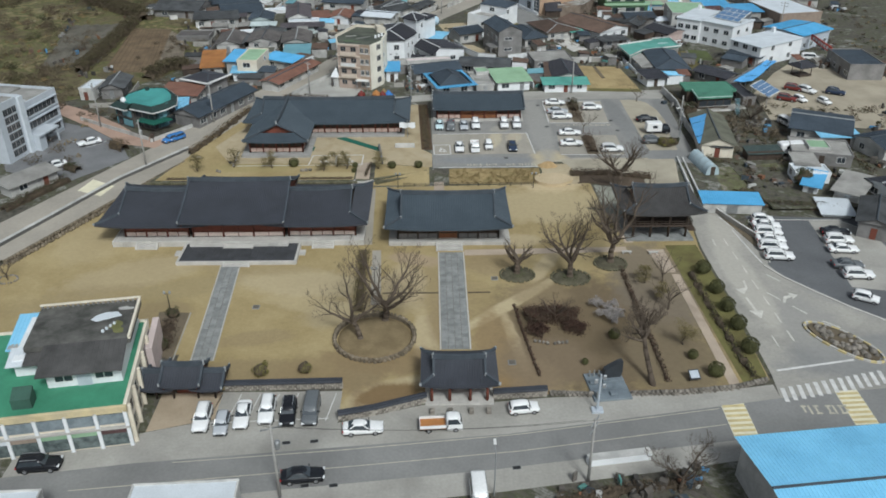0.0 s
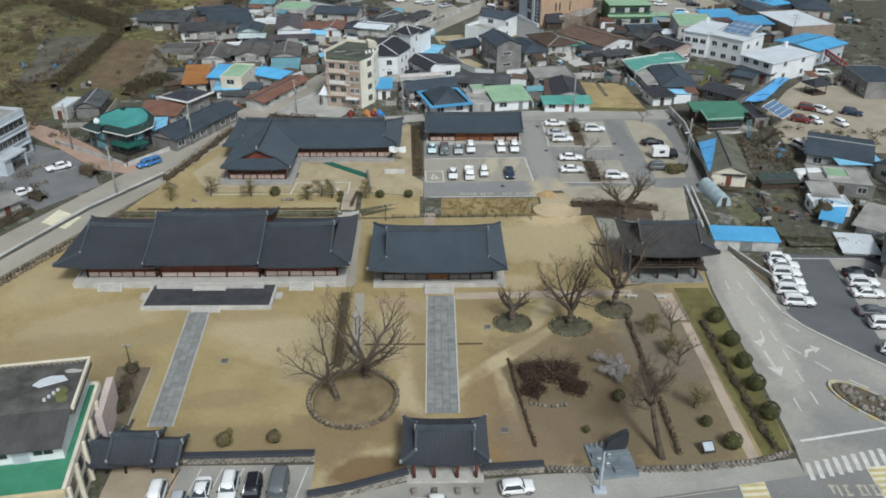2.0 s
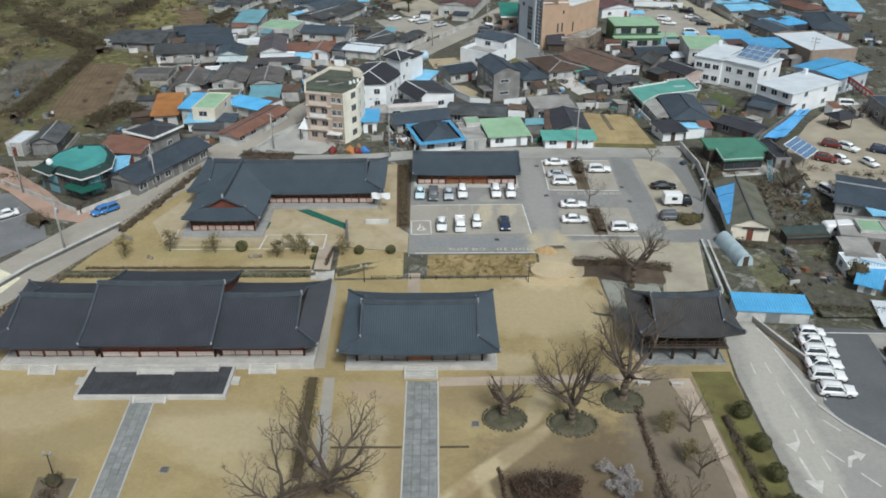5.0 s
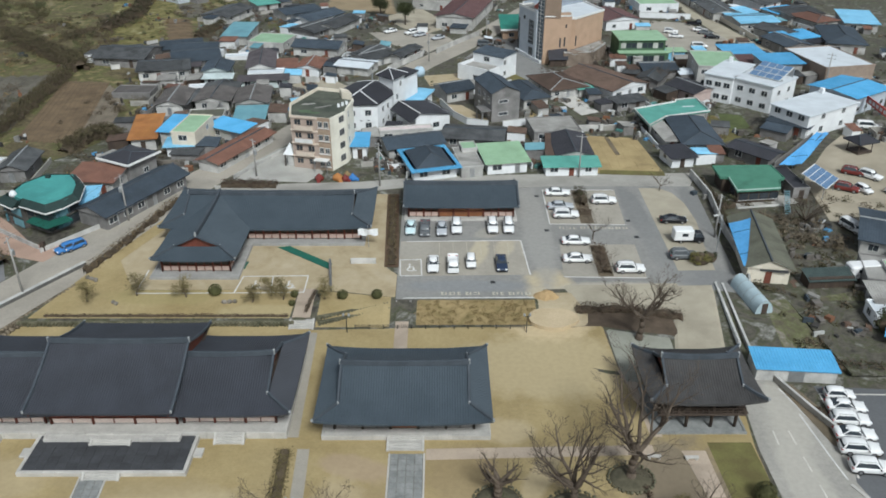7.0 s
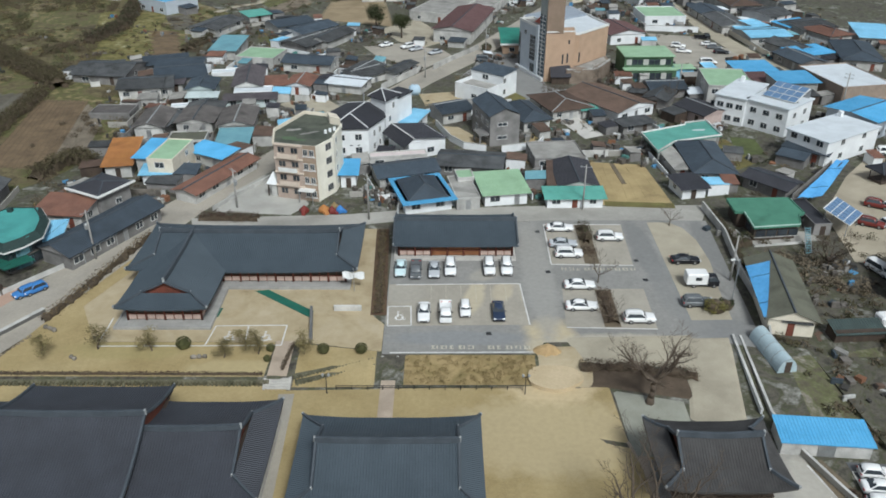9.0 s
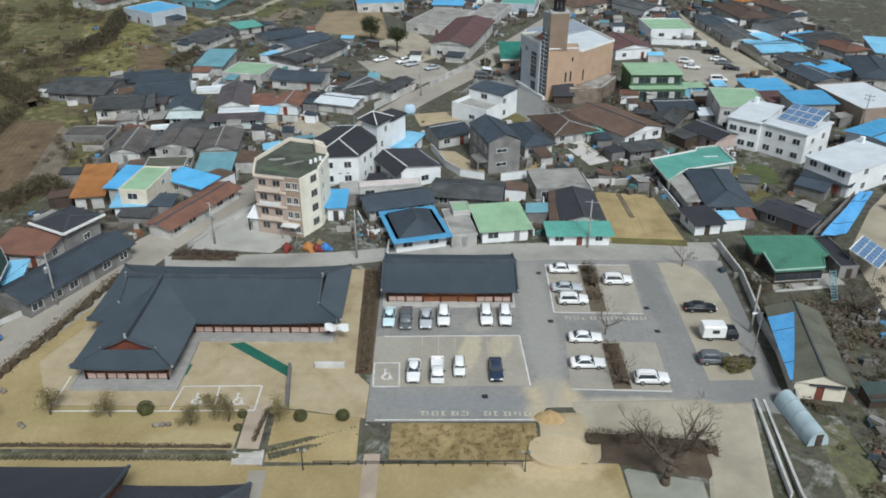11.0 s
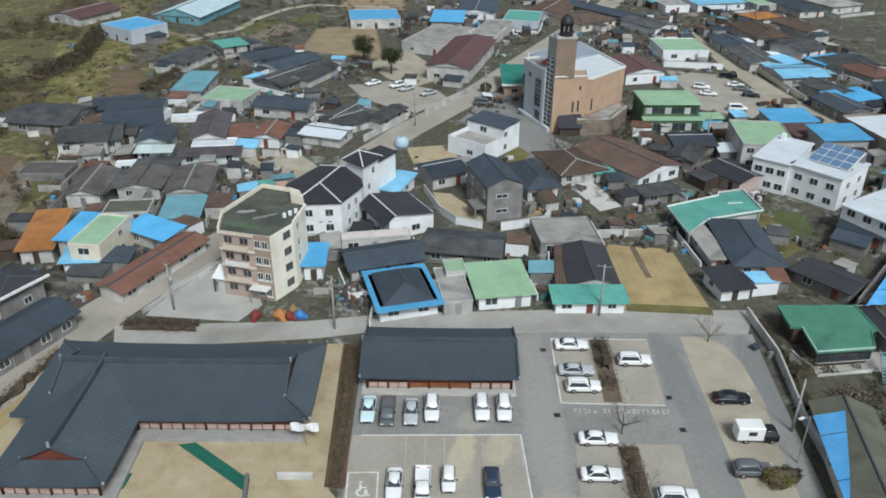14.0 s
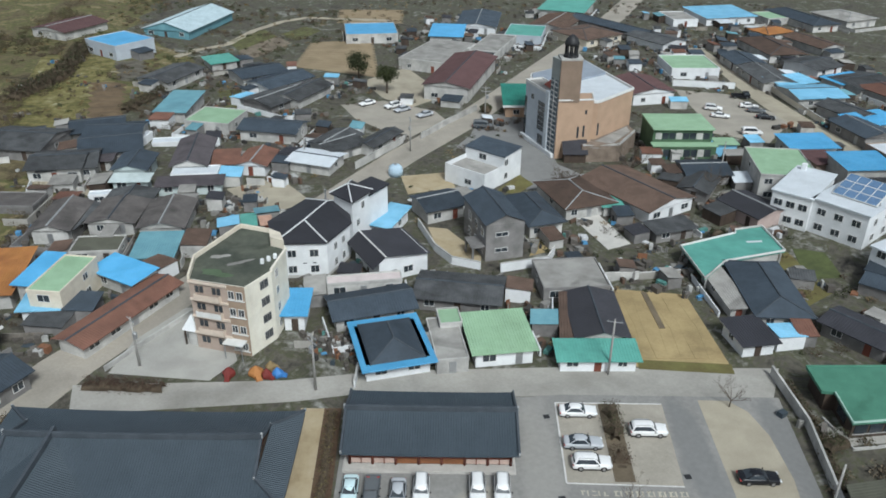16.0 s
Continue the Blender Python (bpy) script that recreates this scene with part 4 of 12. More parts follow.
for line in (((48.0, 119), (48.3, 97), (48.4, 86)), ((46.2, 119), (45.8, 113)), ((48.6, 102.2), (53.6, 94.5), (58, 90.4)), ((50.4, 107.4), (54.4, 101.4)), ((45.8, 91.4), (45.8, 85))):
    for a, b in zip(line, line[1:]):
        L = math.hypot(b[0] - a[0], b[1] - a[1])
        for k in range(max(1, int(L / 4.4))):
            f0, f1 = (k * 4.4 + 1) / L, (k * 4.4 + 3.4) / L
            marking([(a[0] + (b[0] - a[0]) * f0, a[1] + (b[1] - a[1]) * f0), (a[0] + (b[0] - a[0]) * f1, a[1] + (b[1] - a[1]) * f1)], 0.2, 0.045, WORNWHITE, "worn white lane dash")


# ---- flagged paths ----
def flag_path(x0, x1, y0, y1, sx, sy, skew=0.0, seed=1):
    """A path of separate stone flags between two pale kerbs; skew moves its far end sideways."""
    base = sheet("path_stone", [(x0, y0), (x1, y0), (x1 + skew, y1), (x0 + skew, y1)], 0.05, mat("grey joint grit", (0.2, 0.195, 0.18), (0.15, 0.147, 0.135), 0.8, 0.95, bump=0.4), "grey stone-flagged path with pale kerbs")
    r = random.Random(seed)
    nx, ny = round((x1 - x0) / sx), round((y1 - y0) / sy)
    meshes = []
    for k in range(5):
        w, d = (x1 - x0) / nx - 0.035 - 0.012 * k, (y1 - y0) / ny - 0.035 - 0.012 * k
        h = 0.03 + 0.012 * k
        meshes.append(Geo().hexa([(0, 0, 0), (w, 0, 0), (w, d, 0), (0, d, 0)], [(0.02, 0.02, h), (w - 0.02, 0.02, h), (w - 0.02, d - 0.02, h), (0.02, d - 0.02, h)]).mesh("flagstone", FLAG))
    for j in range(ny):
        for i in range(nx):
            f = j / ny
            part("flagstone", meshes[r.randrange(5)], FLAG, base, at=pose(x0 + skew * f + (x1 - x0) * i / nx + 0.025, y0 + (y1 - y0) * f, 0.045))
    for side in (x0 - 0.12, x1 + 0.12):
        strip("kerb", [(side, y0), (side + skew, y1)], 0.2, 0.11, GRANITE, "", 0.12, base)


flag_path(0.3, 4.1, 88.0, 114.2, 0.95, 0.9, 0.0, 1)
flag_path(-32.6, -29.9, 86.0, 110.6, 0.9, 0.9, -1.5, 2)


# ---- traditional tiled halls ----
def tiled_roof(hall, W, D, ze, H, ug, tile, lift=0.5, sag=0.3, hip=True, red=True, ends=(True, True)):
    """Curved tiled roof over an eave W x D at height ze, H high, ridge along x. With hip, the ends have a low hip under a gable set in by ug."""
    hw, hd = W / 2, D / 2

    def prof(v):
        s = max(0.0, min(1.0, v / hd))
        return H * (0.62 * s + 0.38 * s * s)

    def up(x, y):
        a = max(0.0, abs(x) / hw - 0.35) / 0.65
        return lift * a * a * (0.35 + 0.65 * (abs(y) / hd) ** 2) + lift * 0.45 * max(0.0, (abs(y) / hd - 0.5) / 0.5) ** 2 * a

    def sweep(v, n):
        return [v * i / n for i in range(n + 1)]

    ribs = []
    k = int(W / 0.3)
    for i in range(k):
        x = -hw + W * i / k
        ribs += [(x, 0.0), (x + 0.5 * W / k, 0.0), (x + 0.75 * W / k, 0.055)]
    ribs.append((hw, 0.0))
    for sgn in (-1, 1):
        cols = []
        for x, r in ribs:
            u = hw - abs(x)
            end = ends[0] if x < 0 else ends[1]
            vmax = hd if (not hip or u >= ug or not end) else max(0.02, u)
            cols.append([(x, sgn * (hd - v), ze + prof(v) + up(x, hd - v) + r) for v in sweep(vmax, 9)])
        g = Geo().grid(cols if sgn < 0 else cols[::-1])
        cols2 = [[(c[0][0], c[0][1], c[0][2]), (c[0][0], c[0][1] + sgn * 0.01, c[0][2] - 0.28)] for c in cols]
        g.grid(cols2[::-1] if sgn < 0 else cols2)
        part("roof_slope", g, tile, hall)
    for sgn, end in ((-1, ends[0]), (1, ends[1])):
        if not end:
            continue
        if hip:
            kk = int(D / 0.3)
            rows = []
            for i in range(kk):
                y = -hd + D * i / kk
                rows += [(y, 0.0), (y + 0.5 * D / kk, 0.0), (y + 0.75 * D / kk, 0.055)]
            rows.append((hd, 0.0))
            cols = []
            for y, r in rows:
                umax = max(0.02, min(ug, hd - abs(y)))
                cols.append([(sgn * (hw - u), y, ze + prof(u) + up(hw - u, y) + r) for u in sweep(umax, 5)])
            g = Geo().grid(cols[::-1] if sgn < 0 else cols)
            cols2 = [[c[0], (c[0][0] + sgn * 0.01, c[0][1], c[0][2] - 0.28)] for c in cols]
            g.grid(cols2 if sgn < 0 else cols2[::-1])
            part("roof_slope", g, tile, hall)
        xg = sgn * (hw - (ug if hip else 0.0))
        xi = xg - sgn * 0.55
        zb = prof(ug) if hip else 0.0
        vb = ug if hip else 0.0
        n = 8
        top = [(xi, -(hd - v), ze + prof(v) - 0.22) for v in [vb + (hd - vb) * i / n for i in range(n + 1)]]
        top += [(xi, -p[1], p[2]) for p in top[-2::-1]]
        low = [(xi, p[1], ze + zb - 0.5) for p in top]
        part("gable", Geo().grid([low, top] if sgn > 0 else [top, low]), REDWOOD if red else DARKWOOD, hall, "red-painted timber gable")
        n = 7
        for s2 in (-1, 1):
            pts = [(xg - sgn * 0.1, s2 * (hd - v), ze + prof(v) + up(xg, hd - v)) for v in [hd - (hd - vb) * i / n for i in range(n + 1)]]
            part("descending_ridge", Geo().beam(pts, 0.34, 0.32), RIDGE, hall)
            part("ridge_end", Geo().box(pts[-1][0] - 0.12, pts[-1][0] + 0.12, pts[-1][1] - 0.12, pts[-1][1] + 0.12, pts[-1][2], pts[-1][2] + 0.34, 0.05), LIME, hall, "white lime ridge end")
            if hip:
                pts = [(sgn * (hw - u), s2 * (hd - u), ze + prof(u) + up(hw - u, hd - u)) for u in [ug * (1 - i / n) for i in range(n + 1)]]
                part("hip_ridge", Geo().beam(pts, 0.32, 0.3), RIDGE, hall)
                e = pts[-1]
                part("ridge_end", Geo().box(e[0] - 0.14, e[0] + 0.14, e[1] - 0.14, e[1] + 0.14, e[2], e[2] + 0.32, 0.04), LIME, hall, "white lime ridge end")
    L = [hw - (ug if hip and e else 0.0) for e in ends]
    pts = [(-L[0] + (L[0] + L[1]) * i / 16, 0, ze + H - 0.1 + sag * (2 * i / 16 - 1) ** 2 + up(0, 0)) for i in range(17)]
    part("ridge", Geo().beam(pts, 0.45, 0.62), RIDGE, hall)
    for p, e in ((pts[0], ends[0]), (pts[-1], ends[1])):
        if e:
            part("ridge_end", Geo().box(p[0] - 0.12, p[0] + 0.12, -0.17, 0.17, p[2], p[2] + 0.72, 0.05), LIME, hall, "white lime ridge end")
    # boarded underside that follows the lifted eaves
    rows = [[(-hw + 0.15 + (W - 0.3) * i / 24, -hd + 0.15 + (D - 0.3) * j / 12, 0) for i in range(25)] for j in range(13)]
    rows = [[(x, y, ze - 0.3 + up(x, y) * 0.9) for x, y, _ in r] for r in rows]
    part("soffit", Geo().grid([r[::-1] for r in rows]), DARKWOOD, hall)


def hall_body(hall, x0, x1, y0, y1, z0, z1, bays, side_bays=3, wood=REDWOOD, front="panels", wall=PLASTER, open_front=(), low=0.95, lattice=None):
    """Timber frame: posts, sills and lintels with plaster panels, doors and windows between them, on all four sides."""
    post = Geo().lathe([(0.17, z0), (0.16, z1)], 8).mesh("post", wood, True)
    part("wall", Geo().box(x0 + 0.12, x1 - 0.12, y0 + 0.12, y1 - 0.12, z0, z1), DARKWOOD, hall, "dark timber inner wall")

    def side(ax, a0, a1, c, out, n, fr):
        for i in range(n + 1):
            a = a0 + (a1 - a0) * i / n
            p = (a, c) if ax == "x" else (c, a)
            part("post", post, wood, hall, at=pose(p[0], p[1], 0))
        def slab(b0, b1, d0, d1, q0, q1):
            lo, hi = sorted((c + out * d0, c + out * d1))
            return Geo().box(b0, b1, lo, hi, q0, q1) if ax == "x" else Geo().box(lo, hi, b0, b1, q0, q1)
        part("lintel", slab(a0, a1, -0.08, 0.1, z1 - 0.32, z1 - 0.02), wood, hall)
        part("sill", slab(a0, a1, -0.08, 0.08, z0 + (low if fr else 0.95), z0 + (low if fr else 0.95) + 0.13), wood, hall)
        for i in range(n):
            b0, b1 = a0 + (a1 - a0) * i / n + 0.17, a0 + (a1 - a0) * (i + 1) / n - 0.17
            if fr and i in open_front:
                part("door", slab(b0, b1, -0.1, -0.04, z0 + 0.05, z1 - 0.34), mat("orange-brown timber doors", (0.26, 0.11, 0.05), (0.2, 0.085, 0.04), 0.8, 0.7), hall, "orange-brown timber doors")
                continue
            m = (b0 + b1) / 2
            for c0, c1 in ((b0, m - 0.05), (m + 0.05, b1)):
                part("panel", slab(c0, c1, -0.1, -0.03, z0 + 0.12, z0 + (low if fr else 0.95) - 0.03), wall, hall)
                part("window", slab(c0 + 0.05, c1 - 0.05, -0.1, -0.02, z0 + (low if fr else 0.95) + 0.17, z1 - 0.4), (lattice or DARKWOOD) if fr else wall, hall, "latticed timber window")
            part("stud", slab(m - 0.06, m + 0.06, -0.06, 0.05, z0 + 0.05, z1 - 0.3), wood, hall)
    side("x", x0, x1, y0, -1, bays, True)
    side("x", x0, x1, y1, 1, bays, False)
    side("y", y0, y1, x0, -1, side_bays, False)
    side("y", y0, y1, x1, 1, side_bays, False)


def stone_base(hall, x0, x1, y0, y1, z0, z1, name="stone_base", block=1.6, material=GRANITE):
    """A platform of dressed blocks under a paved top."""
    part(name, Geo().box(x0 + 0.08, x1 - 0.08, y0 + 0.08, y1 - 0.08, z0, z1 - 0.1), material, hall)
    def run(a0, a1):
        n = max(1, round((a1 - a0) / block))
        return [(a0 + (a1 - a0) * i / n + 0.015, a0 + (a1 - a0) * (i + 1) / n - 0.015) for i in range(n)]
    for y, d in ((y0, 1), (y1 - 0.3, 1)):
        for a, b in run(x0, x1):
            part("stone_block", Geo().box(a, b, y, y + 0.3, z0, z1, 0.02), material, hall)
    for x in (x0, x1 - 0.3):
        for a, b in run(y0 + 0.3, y1 - 0.3):
            part("stone_block", Geo().box(x, x + 0.3, a, b, z0, z1, 0.02), material, hall)


def steps(hall, xc, w, yf, z0, z1, n, depth=0.32):
    """A flight that climbs towards +y and ends at yf, with side cheeks."""
    for i in range(n):
        z = z0 + (z1 - z0) * (i + 1) / (n + 1)
        part("step", Geo().box(xc - w / 2, xc + w / 2, yf - depth * (n - i), yf, z0, z, 0.015), GRANITE, hall)
    for s in (-1, 1):
        x = xc + s * (w / 2 + 0.16)
        y0 = yf - depth * n - 0.1
        part("step_cheek", Geo().hexa([(x - 0.15, y0, z0), (x + 0.15, y0, z0), (x + 0.15, yf, z0), (x - 0.15, yf, z0)],
                                      [(x - 0.15, y0, z0 + 0.2), (x + 0.15, y0, z0 + 0.2), (x + 0.15, yf, z1 + 0.02), (x - 0.15, yf, z1 + 0.02)]), GRANITE, hall)


def main_hall():
    """Three joined halls on one platform: a tall middle hall between two lower wings."""
    h = thing("main_hall", -33, 125.0, 0, 0, "long three-part hall with charcoal tiled roofs on a granite platform", "hall")
    stone_base(h, -20.4, 20.9, -8.2, 8.3, 0, 1.0)
    stone_base(h, -7.4, 8.6, -9.3, -8.21, 0, 1.0, name="stone_front")
    hall_body(h, -18.6, -8.2, -6.4, 4.6, 1.0, 3.8, 3, wall=PALEPLASTER, low=0.85, lattice=REDWOOD)
    hall_body(h, 8.4, 19.4, -6.4, 4.6, 1.0, 3.8, 3, wall=PALEPLASTER, low=0.85, lattice=REDWOOD)
    hall_body(h, -7.4, 7.6, -6.6, 6.0, 1.0, 4.5, 3, wall=PALEPLASTER, low=0.85, lattice=REDWOOD)
    for xc in (-14.6, 14.2):
        steps(h, xc, 3.0, -8.2, 0, 1.0, 3)
    steps(h, 0.6, 4.2, -9.3, 0.62, 1.0, 2)
    wing = part("wing_west", Geo().box(-18.4, -8.4, -5.6, 4.4, 3.6, 3.85), DARKWOOD, h)
    wing2 = part("wing_east", Geo().box(8.6, 19.2, -5.6, 4.4, 3.6, 3.85), DARKWOOD, h)
    wing.matrix_basis = wing2.matrix_basis = pose(0, 0, 0)
    return h


def roof_on(x, y, yaw, hall, *a, **k):
    """A roof built about its own middle and laid on the hall there."""
    before = set(hall.children)
    tiled_roof(hall, *a, **k)
    m = pose(x, y, 0, 0, 0, yaw)
    for ob in hall.children:
        if ob not in before:
            ob.matrix_basis = m @ ob.matrix_basis


MAIN = main_hall()
roof_on(-13.2, -0.7, 0, MAIN, 18.4, 16.0, 3.95, 2.75, 3.0, TILEDARK, lift=0.3, ends=(True, False))
roof_on(13.15, -0.7, 0, MAIN, 17.1, 16.0, 3.95, 2.75, 3.0, TILEDARK, lift=0.3, ends=(False, True))
roof_on(-0.3, 0.0, 0, MAIN, 17.2, 18.4, 4.7, 3.45, 0.0, TILEDARK, hip=False, lift=0.1, sag=0.2)

# dark paved terrace before the main hall
TERR = thing("stone_terrace", -31.9, 113.9, 0, 0, "low terrace paved with dark slate and edged with granite", "terrace")
part("paving_bed", Geo().box(-9.2, 9.2, -2.9, 2.95, 0, 0.5), DARKSTONE, TERR)
for j in range(5):
    for i in range(15):
        part("paving_slab", Geo().box(-9.1 + i * 1.213 + 0.015, -9.1 + (i + 1) * 1.213 - 0.015, -2.75 + j * 1.12 + 0.015, -2.75 + (j + 1) * 1.12 - 0.015, 0.5, 0.56 + 0.004 * ((i * 7 + j * 3) % 4)), DARKSTONE, TERR)
for a, b, c, d in ((-9.5, 9.5, -3.2, -2.8), (-9.5, -9.1, -2.8, 2.95), (9.1, 9.5, -2.8, 2.95)):
    n = round(max(b - a, d - c) / 1.5)
    for i in range(n):
        if b - a > d - c:
            g = Geo().box(a + (b - a) * i / n + 0.01, a + (b - a) * (i + 1) / n - 0.01, c, d, 0, 0.62, 0.02)
        else:
            g = Geo().box(a, b, c + (d - c) * i / n + 0.01, c + (d - c) * (i + 1) / n - 0.01, 0, 0.62, 0.02)
        part("edge_stone", g, GRANITE, TERR)
steps(TERR, 0.1, 3.6, -3.2, 0, 0.62, 2)
for s in (-1, 1):
    part("side_step", Geo().box(s * 10.0 - 0.5, s * 10.0 + 0.5, -0.3, 1.1, 0, 0.32, 0.03), GRANITE, TERR)


def middle_hall():
    h = thing("middle_hall", 1.8, 122.4, 0, 0, "wide hall with a blue-grey tiled roof on grey stone base", "hall")
    stone_base(h, -9.8, 10.3, -5.9, 5.8, 0, 0.7)
    hall_body(h, -8.3, 8.3, -4.6, 4.6, 0.7, 3.6, 5, 3, wood=DARKWOOD, wall=GREYWALL, open_front=(2,))
    steps(h, 0.2, 3.8, -5.9, 0, 0.7, 4, 0.45)
    tiled_roof(h, 20.8, 14.7, 3.75, 2.95, 2.6, TILE, lift=0.32, sag=0.2)
    return h


middle_hall()


def long_hall():
    """L-shaped hall: a long range with a wing that runs forward to a gabled front."""
    h = thing("long_hall", -23.2, 171.6, UP, 0, "L-shaped hall with blue-grey tiled roofs and red timber walls", "hall")
    APRON = mat("grey granite apron", (0.34, 0.335, 0.32), (0.27, 0.265, 0.255), 0.5, 0.85, bump=0.2, fine=5, vary=0.08)
    stone_base(h, -16.4, 16.6, -8.7, 7.2, 0, 0.45, material=APRON)
    hall_body(h, -3.4, 15.8, -6.9, 6.0, 0.45, 2.95, 7)
    hall_body(h, -14.6, -3.9, -17.7, 6.0, 0.45, 2.95, 4, 6)
    stone_base(h, -16.2, -2.2, -19.7, -8.71, 0, 0.45, material=APRON)
    roof_on(0.0, -0.5, 0, h, 35.6, 15.6, 3.0, 2.75, 3.4, TILE, lift=0.3)
    roof_on(-9.1, -9.4, 90, h, 19.6, 13.2, 3.05, 2.65, 3.0, TILE, lift=0.3, ends=(True, False))
    return h


long_hall()


def row_hall():
    h = thing("row_hall", 9.9, 178.3, UP, 0, "low hall with a blue-grey tiled roof and red timber bays", "hall")
    stone_base(h, -10.2, 10.0, -6.2, 5.0, 0, 0.35)
    hall_body(h, -9.4, 9.4, -5.0, 4.2, 0.35, 2.75, 7, 3, wall=PLASTER, open_front=(2, 3, 4))
    roof_on(0.0, -0.35, 0, h, 20.7, 11.5, 2.75, 1.85, 0.0, TILE, lift=0.1, sag=0.12, hip=False)
    return h


row_hall()


def pavilion():
    """Two-storey open pavilion on tall posts."""
    h = thing("open_pavilion", 37.2, 122.0, 0, 0, "two-storey timber pavilion with an old brown-grey tiled roof", "pavilion")
    stone_base(h, -5.6, 5.6, -4.6, 4.6, 0, 0.3, material=FLAG)
    post = Geo().lathe([(0.22, 0.3), (0.2, 5.4)], 8).mesh("post", DARKWOOD, True)
    for x in (-4.4, -1.5, 1.5, 4.4):
        for y in (-3.4, 0, 3.4):
            part("post", post, DARKWOOD, h, at=pose(x, y, 0))
    part("floor_deck", Geo().box(-5.2, 5.2, -4.1, 4.1, 2.45, 2.7, 0.03), DARKWOOD, h)
    for k in range(2):
        for y in (-4.0, 4.0):
            part("rail", Geo().box(-5.1, 5.1, y - 0.05, y + 0.05, 3.0 + 0.42 * k, 3.1 + 0.42 * k), DARKWOOD, h)
        for x in (-5.1, 5.1):
            part("rail", Geo().box(x - 0.05, x + 0.05, -4.0, 4.0, 3.0 + 0.42 * k, 3.1 + 0.42 * k), DARKWOOD, h)
    for i in range(15):
        x = -5.0 + 10.0 * i / 14
        for y in (-4.0, 4.0):
            part("baluster", Geo().box(x - 0.04, x + 0.04, y - 0.04, y + 0.04, 2.7, 3.45), DARKWOOD, h)
    for y in (-3.4, 3.4):
        part("lintel", Geo().box(-4.6, 4.6, y - 0.12, y + 0.12, 4.95, 5.3), DARKWOOD, h)
    for x in (-4.4, 4.4):
        part("lintel", Geo().box(x - 0.12, x + 0.12, -3.4, 3.4, 4.95, 5.3), DARKWOOD, h)
    part("stair", Geo().hexa([(5.2, -1, 0), (7.0, -1, 0), (7.0, 0.4, 0), (5.2, 0.4, 0)], [(5.2, -1, 2.6), (7.0, -1, 0.2), (7.0, 0.4, 0.2), (5.2, 0.4, 2.6)]), DARKWOOD, h)
    tiled_roof(h, 13.6, 10.8, 5.3, 2.6, 2.2, TILEOLD, lift=0.42)
    return h


pavilion()


def gatehouse():
    h = thing("gatehouse", 2.35, 80.0, 0, 0, "three-bay gatehouse with a dark blue-grey tiled roof", "gate")
    stone_base(h, -4.2, 4.2, -3.3, 3.0, 0, 0.25)
    post = Geo().lathe([(0.2, 0.25), (0.18, 3.2)], 8).mesh("post", REDWOOD, True)
    for x in (-3.4, -1.2, 1.3, 3.4):
        for y in (-2.6, 0.0, 2.4):
            part("post", post, REDWOOD, h, at=pose(x, y, 0))
        part("post_stone", Geo().box(x - 0.24, x + 0.34, -5.0, -4.4, 0, 0.7, 0.08), RUBBLE, h, "squat stone before the gate")
    for x in (-2.4, 0.0, 2.4):
        for s in (-1, 1):
            part("door_leaf", Geo().box(x + (0.02 if s > 0 else -1.0), x + (1.0 if s > 0 else -0.02), -0.06, 0.06, 0.3, 2.7, 0.02), REDWOOD, h, "red-brown timber door leaf")
    for y in (-2.6, 0.0, 2.4):
        part("lintel", Geo().box(-3.8, 3.8, y - 0.12, y + 0.12, 2.8, 3.1), REDWOOD, h)
    tiled_roof(h, 9.5, 7.2, 3.1, 1.6, 1.5, TILEDARK, lift=0.22, sag=0.14)
    return h


gatehouse()


def small_gate():
    """A raised middle roof between two lower ones."""
    h = thing("small_gate", -31.3, 79.5, 0, 0, "small gate with three charcoal tiled roofs", "gate")
    post = Geo().lathe([(0.16, 0.0), (0.15, 2.7)], 8).mesh("post", DARKWOOD, True)
    for x in (-3.6, -1.5, 1.5, 3.6):
        for y in (-0.9, 0.9):
            part("post", post, DARKWOOD, h, at=pose(x, y, 0))
    for x0, x1 in ((-3.6, -1.6), (1.6, 3.6)):
        part("side_wall", Geo().box(x0, x1, -0.15, 0.15, 0, 2.2), RUBBLE, h)
    for s in (-1, 1):
        part("door_leaf", Geo().box(0.02 if s > 0 else -1.35, 1.35 if s > 0 else -0.02, -0.06, 0.06, 0.1, 2.5), REDWOOD, h)
    roof_on(-3.0, 0, 0, h, 4.0, 4.6, 2.3, 1.1, 0, TILEDARK, hip=False, lift=0.15, sag=0.1, ends=(True, False))
    roof_on(3.0, 0, 0, h, 4.0, 4.6, 2.3, 1.1, 0, TILEDARK, hip=False, lift=0.15, sag=0.1, ends=(False, True))
    roof_on(0, 0, 0, h, 5.0, 5.2, 3.0, 1.4, 0, TILEDARK, hip=False, lift=0.2, sag=0.15)
    return h


small_gate()


